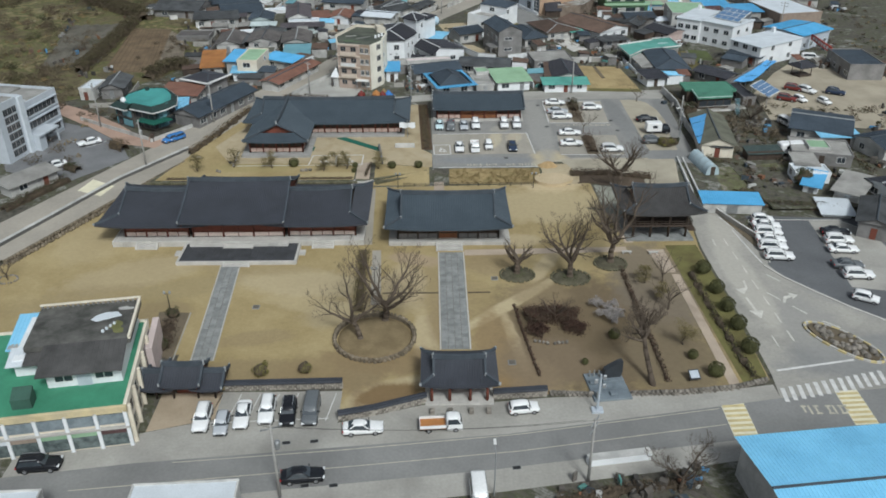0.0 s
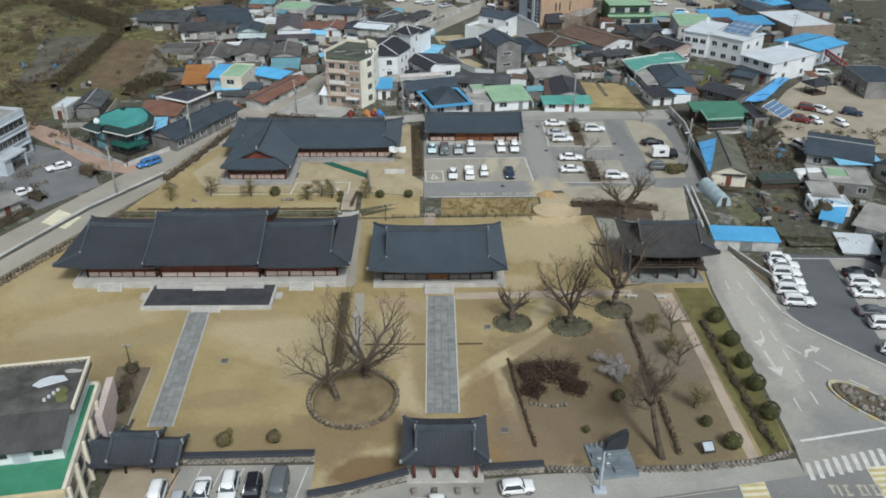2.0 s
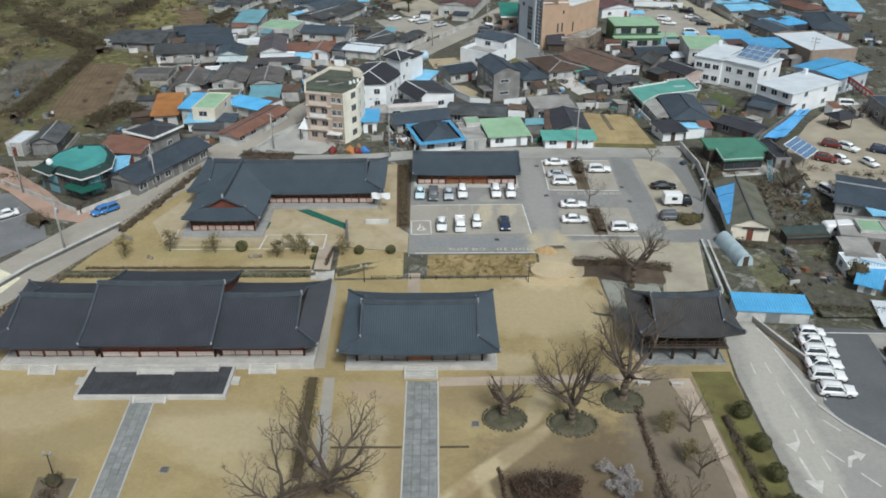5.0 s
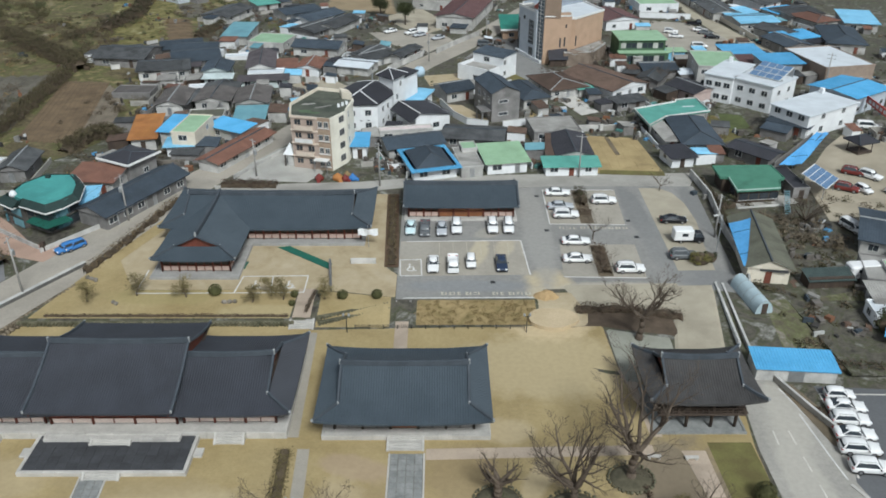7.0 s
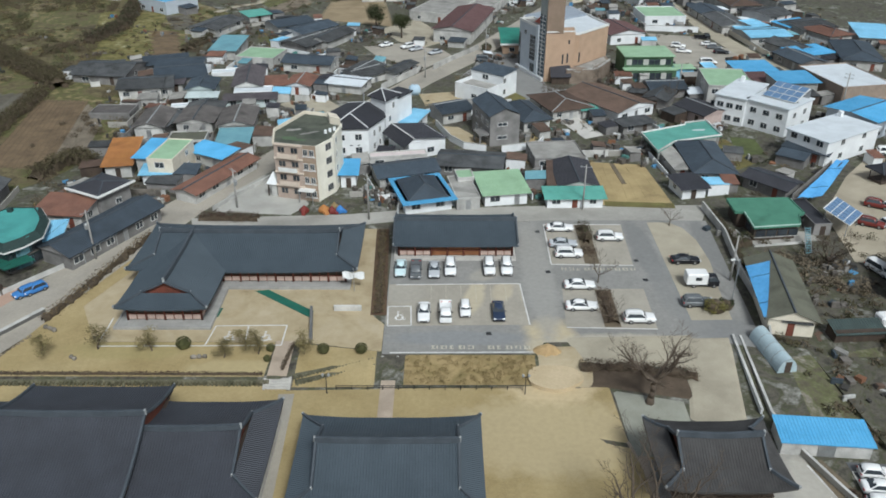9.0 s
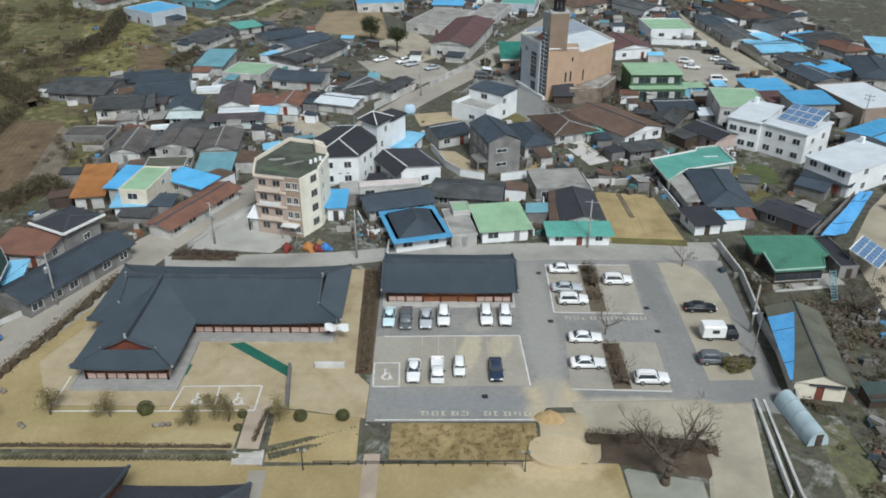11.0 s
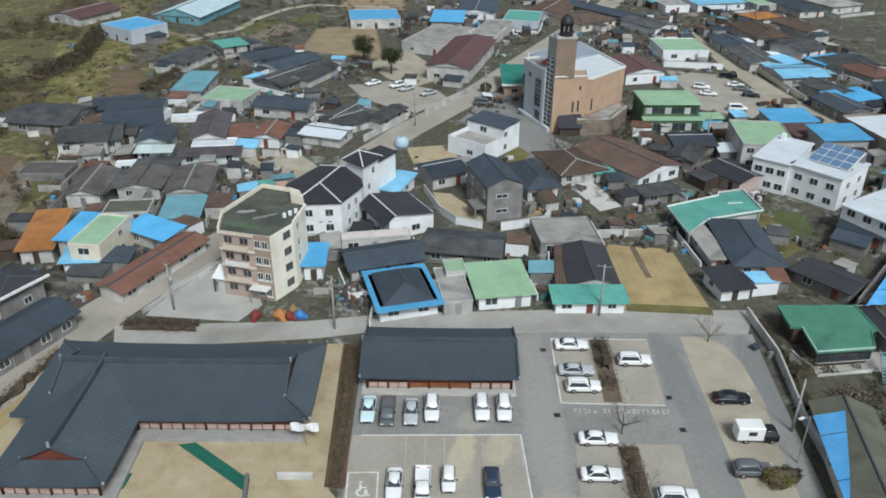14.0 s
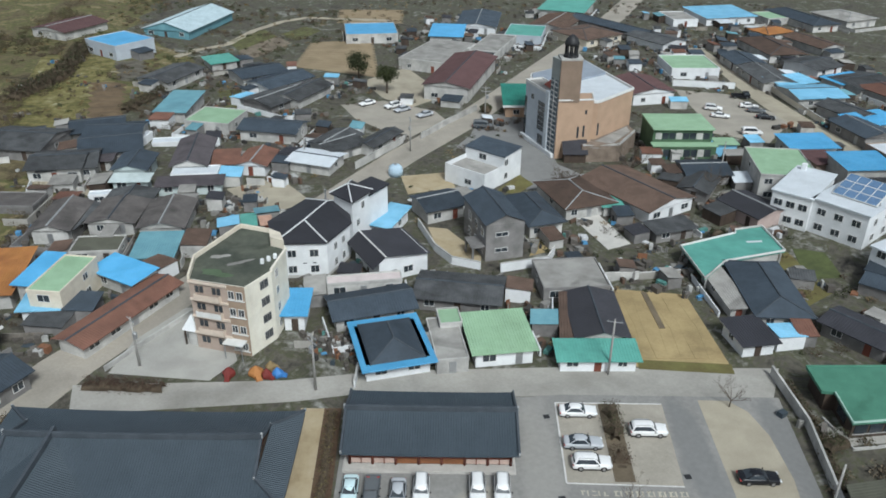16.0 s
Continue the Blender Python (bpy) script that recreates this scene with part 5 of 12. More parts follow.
# ---- walls round the compound ----
def tile_wall(name, pts, h, z=0.0, label="low rubble wall capped with dark tiles"):
    """A rubble wall of separate stones under a little tiled roof."""
    w = thing(name, pts[0][0], pts[0][1], z, 0, label, "wall")
    ox, oy = pts[0]
    r = random.Random(int(abs(ox * 7 + oy)))
    stones = [Geo().box(-0.26, 0.26, -0.05, 0.05, 0, 0.24 + 0.03 * k, 0.03).mesh("stone", RUBBLE) for k in range(4)]
    for (ax, ay), (bx, by) in zip(pts, pts[1:]):
        L = math.hypot(bx - ax, by - ay)
        yaw = math.degrees(math.atan2(by - ay, bx - ax))
        m = pose(ax - ox, ay - oy, 0, 0, 0, yaw)
        part("wall_core", Geo().box(0, L, -0.2, 0.2, 0, h), mat("wall mortar", (0.42, 0.39, 0.34), (0.34, 0.31, 0.27), 0.6, 0.9, bump=0.3), w, at=m)
        part("wall_cap", Geo().beam([(0, 0, h), (L, 0, h)], 0.95, 0.28).beam([(0, 0, h + 0.26), (L, 0, h + 0.26)], 0.28, 0.16), TILEDARK, w, "dark tiled wall cap", at=m)
        for row in range(int(h / 0.34)):
            for i in range(int(L / 0.62)):
                x = 0.35 + i * 0.62 + (0.3 if row % 2 else 0) + r.uniform(-0.05, 0.05)
                if x < L - 0.3:
                    part("stone", stones[r.randrange(4)], RUBBLE, w, at=m @ pose(x, -0.2, 0.04 + row * 0.34, 0, r.uniform(-4, 4), 0))
    return w


tile_wall("compound_wall", [(-26.8, 80.0), (-12.2, 80.3)], 1.1)
tile_wall("compound_wall", [(-12.2, 74.2), (-8, 75.2), (-1.7, 77.4)], 1.1)
tile_wall("compound_wall", [(6.5, 77.9), (13.2, 78.4)], 1.1)


def stone_bank(name, pts, h, z, label, size=0.55, seed=1, depth=0.4, material=None):
    """A dry-laid bank or edging of rough stones, one object each, up to about three hundred."""
    w = thing(name, pts[0][0], pts[0][1], z, 0, label, "stone wall")
    ox, oy = pts[0]
    material = material or RUBBLE
    r = random.Random(seed)
    kinds = []
    for k in range(6):
        a, b, c = size * r.uniform(0.4, 0.62), size * r.uniform(0.3, 0.45), size * r.uniform(0.3, 0.42)
        g = Geo()
        g.lathe([(a * 0.75, -c), (a, -c * 0.2), (a * 0.85, c * 0.6), (a * 0.45, c)], 6)
        g.v = [(x * r.uniform(0.85, 1.15), y * b / a * r.uniform(0.85, 1.15), q) for x, y, q in g.v]
        kinds.append(g.mesh("stone", material, True))
    rows = max(1, round(h / (size * 0.62)))
    for (ax, ay), (bx, by) in zip(pts, pts[1:]):
        L = math.hypot(bx - ax, by - ay)
        yaw = math.degrees(math.atan2(by - ay, bx - ax))
        m = pose(ax - ox, ay - oy, 0, 0, 0, yaw)
        if rows > 1:
            part("wall_core", Geo().box(0, L, -depth / 2, depth / 2, 0, h - 0.1), material, w, at=m)
        for row in range(rows):
            for i in range(max(1, int(L / (size * 0.92)))):
                part("stone", kinds[r.randrange(6)], material, w, at=m @ pose((i + 0.5 + 0.4 * (row % 2)) * size * 0.92, -depth / 2 * (rows > 1) + r.uniform(-0.05, 0.05), size * 0.3 + row * size * 0.62, r.uniform(-15, 15), r.uniform(-15, 15), r.uniform(0, 360)))
    return w


def ring(cx, cy, rx, ry, n=22, a0=0.0, a1=6.2832):
    return [(cx + rx * math.cos(a0 + (a1 - a0) * i / n), cy + ry * math.sin(a0 + (a1 - a0) * i / n)) for i in range(n + 1)]


# ---- village houses ----
R_CONC = mat("bare concrete deck", (0.34, 0.33, 0.31), (0.25, 0.24, 0.225), 0.3, 0.9, bump=0.2, vary=0.15, stain=0.3)
R_PINK = mat("pinkish white deck", (0.66, 0.58, 0.57), (0.55, 0.48, 0.47), 0.4, 0.8, bump=0.1, stain=0.15)
R_OLIVE = mat("olive-grey cement roof", (0.13, 0.13, 0.10), (0.10, 0.1, 0.078), 0.3, 0.9, bump=0.4, stain=0.2)
WIN = {}


def window_at(parent, m, w, h, frame_mat=None):
    """A framed window with its pane, set 4 cm proud of the wall at m, facing its -y."""
    fm = frame_mat or FRAMEW
    key = (round(w, 2), round(h, 2), fm.name)
    if key not in WIN:
        g = Geo()
        for x0, x1, z0, z1 in ((-w / 2, w / 2, -0.07, 0), (-w / 2, w / 2, h, h + 0.07), (-w / 2 - 0.07, -w / 2, -0.07, h + 0.07), (w / 2, w / 2 + 0.07, -0.07, h + 0.07), (-0.03, 0.03, 0, h)):
            g.box(x0, x1, -0.07, 0.05, z0, z1)
        WIN[key] = (g.mesh("window", fm), Geo().box(-w / 2, w / 2, -0.03, 0.05, 0, h).mesh("pane", GLASS))
    ob = part("window", WIN[key][0], fm, parent, at=m)
    part("pane", WIN[key][1], GLASS, ob)
    return ob


def window_part(parent, face, a, z, w, h, half, frame_mat=None):
    """A window in a wall of a block. face: f, b, l or r; a: along the wall; half: the block's half sizes."""
    hw, hd = half
    m = {"f": pose(a, -hd, z), "b": pose(a, hd, z, 0, 0, 180), "l": pose(-hw, a, z, 0, 0, -90), "r": pose(hw, a, z, 0, 0, 90)}[face]
    return window_at(parent, m, w, h, frame_mat)


def on_edge(a, b, along, z, out=0.0):
    """Place on the wall from a to b of a plan drawn counter-clockwise: metres along it, height, metres proud; -y looks outward."""
    L = math.hypot(b[0] - a[0], b[1] - a[1])
    ux, uy = (b[0] - a[0]) / L, (b[1] - a[1]) / L
    return pose(a[0] + ux * along + uy * out, a[1] + uy * along - ux * out, z, 0, 0, math.degrees(math.atan2(uy, ux)))


def ribbed(g, x0, x1, a, b, pitch=0.42, rib=0.05):
    """Sloping sheet with raised seams from the line y, z = a up to y, z = b, over x0 to x1, with its edge turned down."""
    n = max(2, round((x1 - x0) / pitch))
    cols = []
    for i in range(n):
        x = x0 + (x1 - x0) * i / n
        p = (x1 - x0) / n
        cols += [(x, 0), (x + p * 0.6, 0), (x + p * 0.8, rib)]
    cols.append((x1, 0))
    rows = [[(x, a[0], a[1] - 0.16) for x, r in cols], [(x, a[0], a[1] + r) for x, r in cols], [(x, (a[0] + b[0]) / 2, (a[1] + b[1]) / 2 + r) for x, r in cols], [(x, b[0], b[1] + r) for x, r in cols]]
    g.grid(rows if a[0] < b[0] else [r[::-1] for r in rows])
    return g


def roof_parts(ob, W, D, z, kind, rise, roof, wall, skirt=None, pale=False):
    """The roof of a house over eaves W x D at height z, ridge along the longer side."""
    m = pose(0, 0, 0)
    if D > W * 1.1 and kind in ("gable", "hip", "skirt"):
        W, D, m = D, W, pose(0, 0, 0, 0, 0, 90)
    hw, hd = W / 2, D / 2
    cap = LIME if pale else RIDGE
    if kind == "gable":
        for s in (-1, 1):
            part("roof", ribbed(Geo(), -hw, hw, (s * hd, z), (0, z + rise)), roof, ob, at=m)
        for x in (-hw + 0.45, hw - 0.45):
            tri = Geo().add([(x - 0.08, -hd + 0.4, z - 0.1), (x + 0.08, -hd + 0.4, z - 0.1), (x + 0.08, hd - 0.4, z - 0.1), (x - 0.08, hd - 0.4, z - 0.1), (x - 0.08, 0, z + rise - 0.12), (x + 0.08, 0, z + rise - 0.12)],
                            [(0, 3, 2, 1), (0, 1, 5, 4), (2, 3, 4, 5), (0, 4, 3), (1, 2, 5)])
            part("gable", tri, wall, ob, at=m)
        part("ridge", Geo().beam([(-hw, 0, z + rise - 0.02), (hw, 0, z + rise - 0.02)], 0.3, 0.16), cap, ob, at=m)
    elif kind in ("hip", "skirt"):
        if kind == "skirt":
            part("eaves_slab", Geo().box(-hw, hw, -hd, hd, z - 0.2, z, 0.04), skirt, ob, "bright painted eaves slab", at=m)
            hw, hd = hw - 1.35, hd - 1.35
        r = max(0.3, hw - hd * 0.75)
        zs = z + 0.02
        g = Geo().add([(-hw, -hd, zs), (hw, -hd, zs), (hw, hd, zs), (-hw, hd, zs), (-r, 0, zs + rise), (r, 0, zs + rise), (-hw, -hd, zs - 0.18), (hw, -hd, zs - 0.18), (hw, hd, zs - 0.18), (-hw, hd, zs - 0.18)],
                      [(0, 1, 5, 4), (1, 2, 5), (2, 3, 4, 5), (3, 0, 4), (0, 6, 7, 1), (1, 7, 8, 2), (2, 8, 9, 3), (3, 9, 6, 0), (9, 8, 7, 6)])
        part("roof", g, roof, ob, at=m)
        part("ridge", Geo().beam([(-r, 0, zs + rise), (r, 0, zs + rise)], 0.28, 0.16), cap, ob, at=m)
        for a, b in (((-hw, -hd), -r), ((hw, -hd), r), ((hw, hd), r), ((-hw, hd), -r)):
            part("hip_ridge", Geo().beam([(a[0], a[1], zs), (b, 0, zs + rise)], 0.24, 0.12), cap, ob, at=m)
    elif kind == "shed":
        part("roof", ribbed(Geo(), -hw, hw, (-hd, z), (hd, z + rise)), roof, ob)
        part("upper_wall", Geo().hexa([(-hw + 0.35, -hd + 0.35, z - 0.25), (hw - 0.35, -hd + 0.35, z - 0.25), (hw - 0.35, hd - 0.3, z - 0.25), (-hw + 0.35, hd - 0.3, z - 0.25)],
                                      [(-hw + 0.35, -hd + 0.35, z - 0.03), (hw - 0.35, -hd + 0.35, z - 0.03), (hw - 0.35, hd - 0.3, z + rise - 0.06), (-hw + 0.35, hd - 0.3, z + rise - 0.06)]), wall, ob)
    else:
        part("roof", Geo().box(-hw, hw, -hd, hd, z - 0.2, z, 0.02), roof, ob)
        pm = FRAMEW if kind == "rim" else wall
        for x0, x1, y0, y1 in ((-hw - 0.02, hw + 0.02, -hd - 0.02, -hd + 0.16), (-hw - 0.02, hw + 0.02, hd - 0.16, hd + 0.02), (-hw - 0.02, -hw + 0.16, -hd + 0.16, hd - 0.16), (hw - 0.16, hw + 0.02, -hd + 0.16, hd - 0.16)):
            part("parapet", Geo().box(x0, x1, y0, y1, z - 0.3, z + 0.22, 0.03), pm, ob)


PLACED = []


def house(x, y, yaw, W, D, h, kind, rise, wall, roof, label, skirt=None, windows=True):
    z0 = ground_z(x, y)
    PLACED.append((x, y, yaw, W, D, h))
    ob = thing("house", x, y, z0, yaw, label, "house")
    r = random.Random(int(x * 13 + y * 7))
    over = 0.7 if kind not in ("flat", "rim") else 0.06
    hw, hd = W / 2 - over, D / 2 - over
    part("wall", Geo().box(-hw, hw, -hd, hd, -0.3, h - 0.12), wall, ob)
    roof_parts(ob, W, D, h, kind, rise, roof, wall, skirt, pale=r.random() < 0.3)
    if not windows or h < 1.8:
        return ob
    floors = 2 if h > 5 else 1
    for f in range(floors):
        zf = f * h / floors
        n = max(1, int(2 * hw / (3.2 if y < 260 else 5.0)))
        for i in range(n):
            a = -hw + 2 * hw * (i + 0.5) / n + r.uniform(-0.2, 0.2)
            if f == 0 and i == n // 2:
                part("door", Geo().box(a - 0.5, a + 0.5, -hd - 0.05, -hd + 0.05, 0, 2.05, 0.01), r.choice((DARKWOOD, STEEL, REDWOOD)), ob)
            else:
                window_part(ob, "f", a, zf + 0.9, r.choice((1.2, 1.5, 1.8)), 1.1, (hw, hd))
        if hd > 2 and y < 300:
            window_part(ob, "l" if x > 10 else "r", r.uniform(-0.3, 0.3) * hd, zf + 0.95, 1.2, 1.0, (hw, hd))
    return ob


sheet("ground_village", [(-58, 190), (-36, 188.5), (60, 193.6), (58, 150), (60, 128), (140, 128), (210, 300), (230, 470), (-60, 470), (-80, 330), (-72, 240)], UP + 0.012,
      YARDS, "mottled earth and concrete yards between the houses", 0.3)
house(0.1, 205.7, 18.4, 13.2, 7.7, 2.4, "gable", 1.2, PALEWALL, R_SLATE, "low house with a dark slate-grey gabled roof and pale rendered walls")
house(-1.5, 212.4, 10.0, 11.9, 2.7, 2.6, "flat", 0.0, PALEWALL, R_PINK, "small house with a pinkish-white flat roof and pale rendered walls")
house(-10.8, 204.1, 1.5, 4.3, 7.2, 3.0, "shed", 0.5, WHITE, R_BLUE, "small house with a bright blue metal low sloping roof and white")
house(19.0, 197.7, 9.4, 9.5, 10.2, 2.6, "shed", 0.5, WHITE, R_LIME, "low house with a pale green painted low sloping roof and white")
house(11.7, 196.5, 9.6, 4.5, 10.5, 2.3, "flat", 0.0, PALEWALL, R_CONC, "small house with a bare concrete flat roof and pale rendered walls")
house(12.0, 201.1, 9.2, 3.3, 4.1, 3.0, "flat", 0.0, PALEWALL, R_LIME, "small house with a pale green painted flat roof and pale rendered")
house(33.7, 203.0, 1.4, 8.2, 13.1, 2.5, "gable", 1.0, PALEWALL, R_BLACK, "low house with a black ribbed metal gabled roof and pale rendered")
house(32.5, 194.0, 1.4, 11.8, 5.0, 2.2, "shed", 0.4, WHITE, R_TURQ, "small house with a turquoise painted low sloping roof and white walls")
house(29.4, 202.8, -5.8, 2.2, 12.5, 2.3, "shed", 0.4, PALEWALL, R_BROWN, "small house with a brown low sloping roof and pale rendered walls")
house(13.7, 210.4, -8.0, 14.0, 9.0, 2.4, "gable", 0.9, GREYWALL, R_GREY, "low house with a weathered grey gabled roof and grey walls")
house(31.6, 215.3, 6.2, 10.7, 9.5, 2.4, "flat", 0.0, GREYWALL, R_CONC, "low house with a bare concrete flat roof and grey walls")
house(62.0, 211.2, -1.0, 9.2, 17.4, 2.6, "hip", 1.6, PALEWALL, R_SLATE, "low house with a dark slate-grey hipped roof and pale rendered walls")
house(55.6, 212.0, 6.0, 3.8, 13.0, 2.2, "shed", 0.3, PALEWALL, R_CONC, "low house with a bare concrete low sloping roof and pale rendered")
house(55.4, 199.3, 11.0, 6.2, 7.2, 2.3, "shed", 0.3, WHITE, R_BLACK, "small house with a dark low sloping roof and white walls")
PLACED.append((65.7, 184.9, 8.4, 12.5, 11.5, 2.8))


def jade_house():
    """Low dark house under a flat jade-green deck with a notched corner, pale edges and an outside steel stair."""
    cx, cy = 65.7, 184.9
    ob = thing("green_roofed_house", cx, cy, UP, 0, "low dark timber house with a notched jade-green roof deck", "house")
    loc = lambda pts: [(x - cx, y - cy) for x, y in pts]
    deck = loc([(59.8, 190.0), (59.7, 184.7), (61.3, 184.5), (61.0, 178.6), (69.4, 179.7), (70.7, 183.7), (71.8, 184.1), (71.4, 190.3)])
    trim = mat("pale jade trim", (0.42, 0.55, 0.48), (0.35, 0.47, 0.4), 0.5, 0.7)
    part("roof", Geo().prism(deck, 2.6, 3.0), R_JADE, ob, "jade-green painted roof deck")
    for k, (a, b) in enumerate(zip(deck, deck[1:] + deck[:1])):
        part("parapet", Geo().beam([(*a, 2.98), (*b, 2.98)], 0.22, 0.18), trim if k in (2, 3) else R_JADE, ob)
    body = [(x * 0.9, y * 0.9) for x, y in deck]
    part("wall", Geo().prism(body, -0.2, 2.6), DARKWOOD, ob, "dark timber wall")
    A, B = body[3], body[4]
    for q in range(4):
        part("window", Geo().box(-0.85, 0.85, -0.08, 0.05, 0.7, 2.0), GLASS, ob, "dark glazed front of the house", at=on_edge(A, B, 1.2 + 2.0 * q, 0))
        part("sill", Geo().box(-0.95, 0.95, -0.12, 0.05, 0.58, 0.7), PALEWALL, ob, at=on_edge(A, B, 1.2 + 2.0 * q, 0))
    part("window", Geo().box(-1.2, 1.2, -0.08, 0.05, 0.7, 2.0), GLASS, ob, at=on_edge(body[2], body[3], 2.2, 0))
    part("kerb", Geo().beam([(-6.0, -2.0, -0.1), (-4.6, -7.8, -0.1), (4.6, -6.4, -0.1)], 0.35, 0.45), PALEWALL, ob, "pale kerb before the house")
    top, foot = (70.6 - cx, 179.5 - cy), (69.4 - cx, 174.6 - cy)
    stair = part("stair", Geo().beam([(top[0] - 0.5, top[1], 2.5), (foot[0] - 0.5, foot[1], -0.1)], 0.08, 0.22).beam([(top[0] + 0.5, top[1], 2.5), (foot[0] + 0.5, foot[1], -0.1)], 0.08, 0.22), STEEL, ob, "outside steel stair")
    for i in range(11):
        f = (i + 0.5) / 11
        x, y, z = top[0] + (foot[0] - top[0]) * f, top[1] + (foot[1] - top[1]) * f, 2.6 * (1 - f)
        part("tread", Geo().box(x - 0.48, x + 0.48, y - 0.14, y + 0.14, z - 0.02, z + 0.05), R_TEAL, stair)
    return ob


jade_house()
house(73.9, 186.6, 4.0, 3.2, 10.5, 2.1, "flat", 0.0, GREYWALL, R_BLACK, "low store with a dark flat roof beside the green-roofed house")
house(72.2, 200.4, -50.0, 10.4, 7.0, 2.4, "gable", 0.7, GREYWALL, R_BLACK, "low house with a black ribbed metal gabled roof and grey walls")
house(86.5, 217.6, -38.3, 10.0, 7.9, 2.6, "shed", 0.5, GREYWALL, R_SLATE, "low house with a dark slate-grey low sloping roof and grey walls")
house(1.2, 235.2, -21.0, 4.6, 9.6, 2.6, "shed", 0.4, WHITE, R_SKY, "small house with a pale blue metal low sloping roof and white")
house(9.7, 242.0, 28.1, 9.0, 8.4, 2.8, "gable", 1.2, PALEWALL, R_SLATE, "low house with a dark slate-grey gabled roof and pale rendered walls")
house(27.6, 238.9, 18.9, 7.8, 13.9, 2.8, "hip", 1.5, PALEWALL, R_SLATE, "low house with a dark slate-grey hipped roof and pale rendered walls")
house(36.7, 247.5, 19.8, 11.5, 14.4, 2.6, "hip", 1.4, PALEWALL, R_BROWN, "low house with a brown hipped roof and pale rendered walls")
house(49.2, 249.4, 34.3, 13.3, 19.9, 2.8, "gable", 1.4, WHITE, R_BROWN, "low house with a brown gabled roof and white walls")
house(70.0, 242.0, -60.0, 10.6, 8.6, 2.8, "gable", 1.0, mat("dusty pink render", (0.5, 0.4, 0.37), (0.42, 0.33, 0.3), 0.4, 0.9, stain=0.15), R_BLACK, "low house with a black gabled roof and pinkish walls")
house(65.7, 261.0, 5.3, 10.3, 9.0, 2.6, "gable", 1.0, GREYWALL, R_SLATE, "low house with a dark slate-grey gabled roof and grey walls")
house(62.8, 253.2, -30.2, 6.8, 10.1, 2.4, "gable", 0.9, GREYWALL, R_GREY, "low house with a weathered grey gabled roof and grey walls")
house(52.2, 233.6, 19.6, 9.0, 5.0, 2.3, "shed", 0.3, GREYWALL, R_GREY, "low house with a weathered grey sloping roof and grey walls")
house(65.0, 319.2, 13.6, 13.1, 16.3, 3.3, "gable", 1.3, WHITE, R_MAROON, "low house with a maroon gabled roof and white walls")
TEALH = house(32.0, 306.5, 0.0, 13.0, 15.0, 3.1, "shed", 1.6, BRICKTAN, mat("teal-green sheet roof", (0.04, 0.22, 0.17), (0.03, 0.175, 0.135), 0.3, 0.6, bump=0.2, stain=0.15), "low house with a teal-green sloping roof and tan brick walls")
part("fascia", Geo().beam([(-6.6, -7.55, 2.85), (6.6, -7.55, 2.85)], 0.3, 0.5), FRAMEW, TEALH, "white eaves board")
house(15.3, 328.8, -15.1, 13.6, 35.5, 4.2, "gable", 1.3, PALEWALL, R_MAROON, "taller house with a maroon gabled roof and pale rendered walls")
house(8.3, 353.4, -22.7, 14.9, 26.8, 3.3, "flat", 0.0, PALEWALL, R_CONC, "low house with a bare concrete flat roof and pale rendered walls")
house(-15.7, 383.4, 8.5, 17.7, 17.1, 3.1, "flat", 0.0, PALEWALL, R_BLUE, "low house with a bright blue metal flat roof and pale rendered")
house(11.1, 382.6, -4.5, 12.0, 17.7, 3.0, "shed", 0.4, PALEWALL, R_BLUE, "low house with a bright blue metal low sloping roof and pale")
house(22.6, 402.9, -6.9, 15.1, 26.0, 2.8, "gable", 1.1, WHITE, R_SLATE, "low house with a dark slate-grey gabled roof and white walls")
house(38.2, 384.3, -11.6, 12.7, 16.9, 3.0, "flat", 0.0, BLUEGREY, R_TURQ, "low house with a turquoise painted flat roof and blue-grey clad walls")
house(26.2, 366.1, -19.3, 9.3, 23.1, 3.0, "flat", 0.0, PALEWALL, R_CONC, "low house with a bare concrete flat roof and pale rendered walls")
house(57.6, 423.9, -19.3, 18.5, 23.1, 4.0, "shed", 0.5, PALEWALL, R_TURQ, "taller house with a turquoise painted low sloping roof and pale rendered")
house(52.6, 405.2, -26.1, 14.5, 29.8, 2.6, "gable", 1.1, PALEWALL, R_BROWN, "low house with a brown gabled roof and pale rendered walls")
house(59.6, 384.2, 35.7, 18.0, 18.2, 2.8, "hip", 1.4, CREAM, R_BROWN, "low house with a brown hipped roof and cream walls")
house(70.5, 396.2, 37.5, 8.9, 36.3, 2.8, "gable", 1.1, GREYWALL, R_SLATE, "low house with a dark slate-grey gabled roof and grey walls")
house(82.4, 378.4, 33.6, 12.2, 18.3, 2.6, "gable", 1.0, WHITE, R_GREY, "low house with a weathered grey gabled roof and white walls")
house(84.4, 344.7, 2.8, 14.4, 15.6, 3.1, "flat", 0.0, WHITE, R_LIME, "low house with a pale green painted flat roof and white walls")
house(116.0, 419.6, 13.9, 21.8, 19.0, 3.0, "shed", 0.6, WHITE, R_SKY, "low house with a pale blue metal low sloping roof and white")
house(98.7, 413.7, 9.1, 9.8, 14.6, 2.6, "flat", 0.0, WHITE, R_CONC, "low house with a bare concrete flat roof and white walls")
house(137.2, 417.6, 15.0, 14.7, 12.1, 2.6, "flat", 0.0, PALEWALL, R_LIME, "low house with a pale green painted flat roof and pale rendered")
house(126.1, 391.5, 26.4, 13.0, 10.4, 2.6, "hip", 1.2, PALEWALL, R_ORANGE, "low house with a orange-brown rusted hipped roof and pale rendered walls")
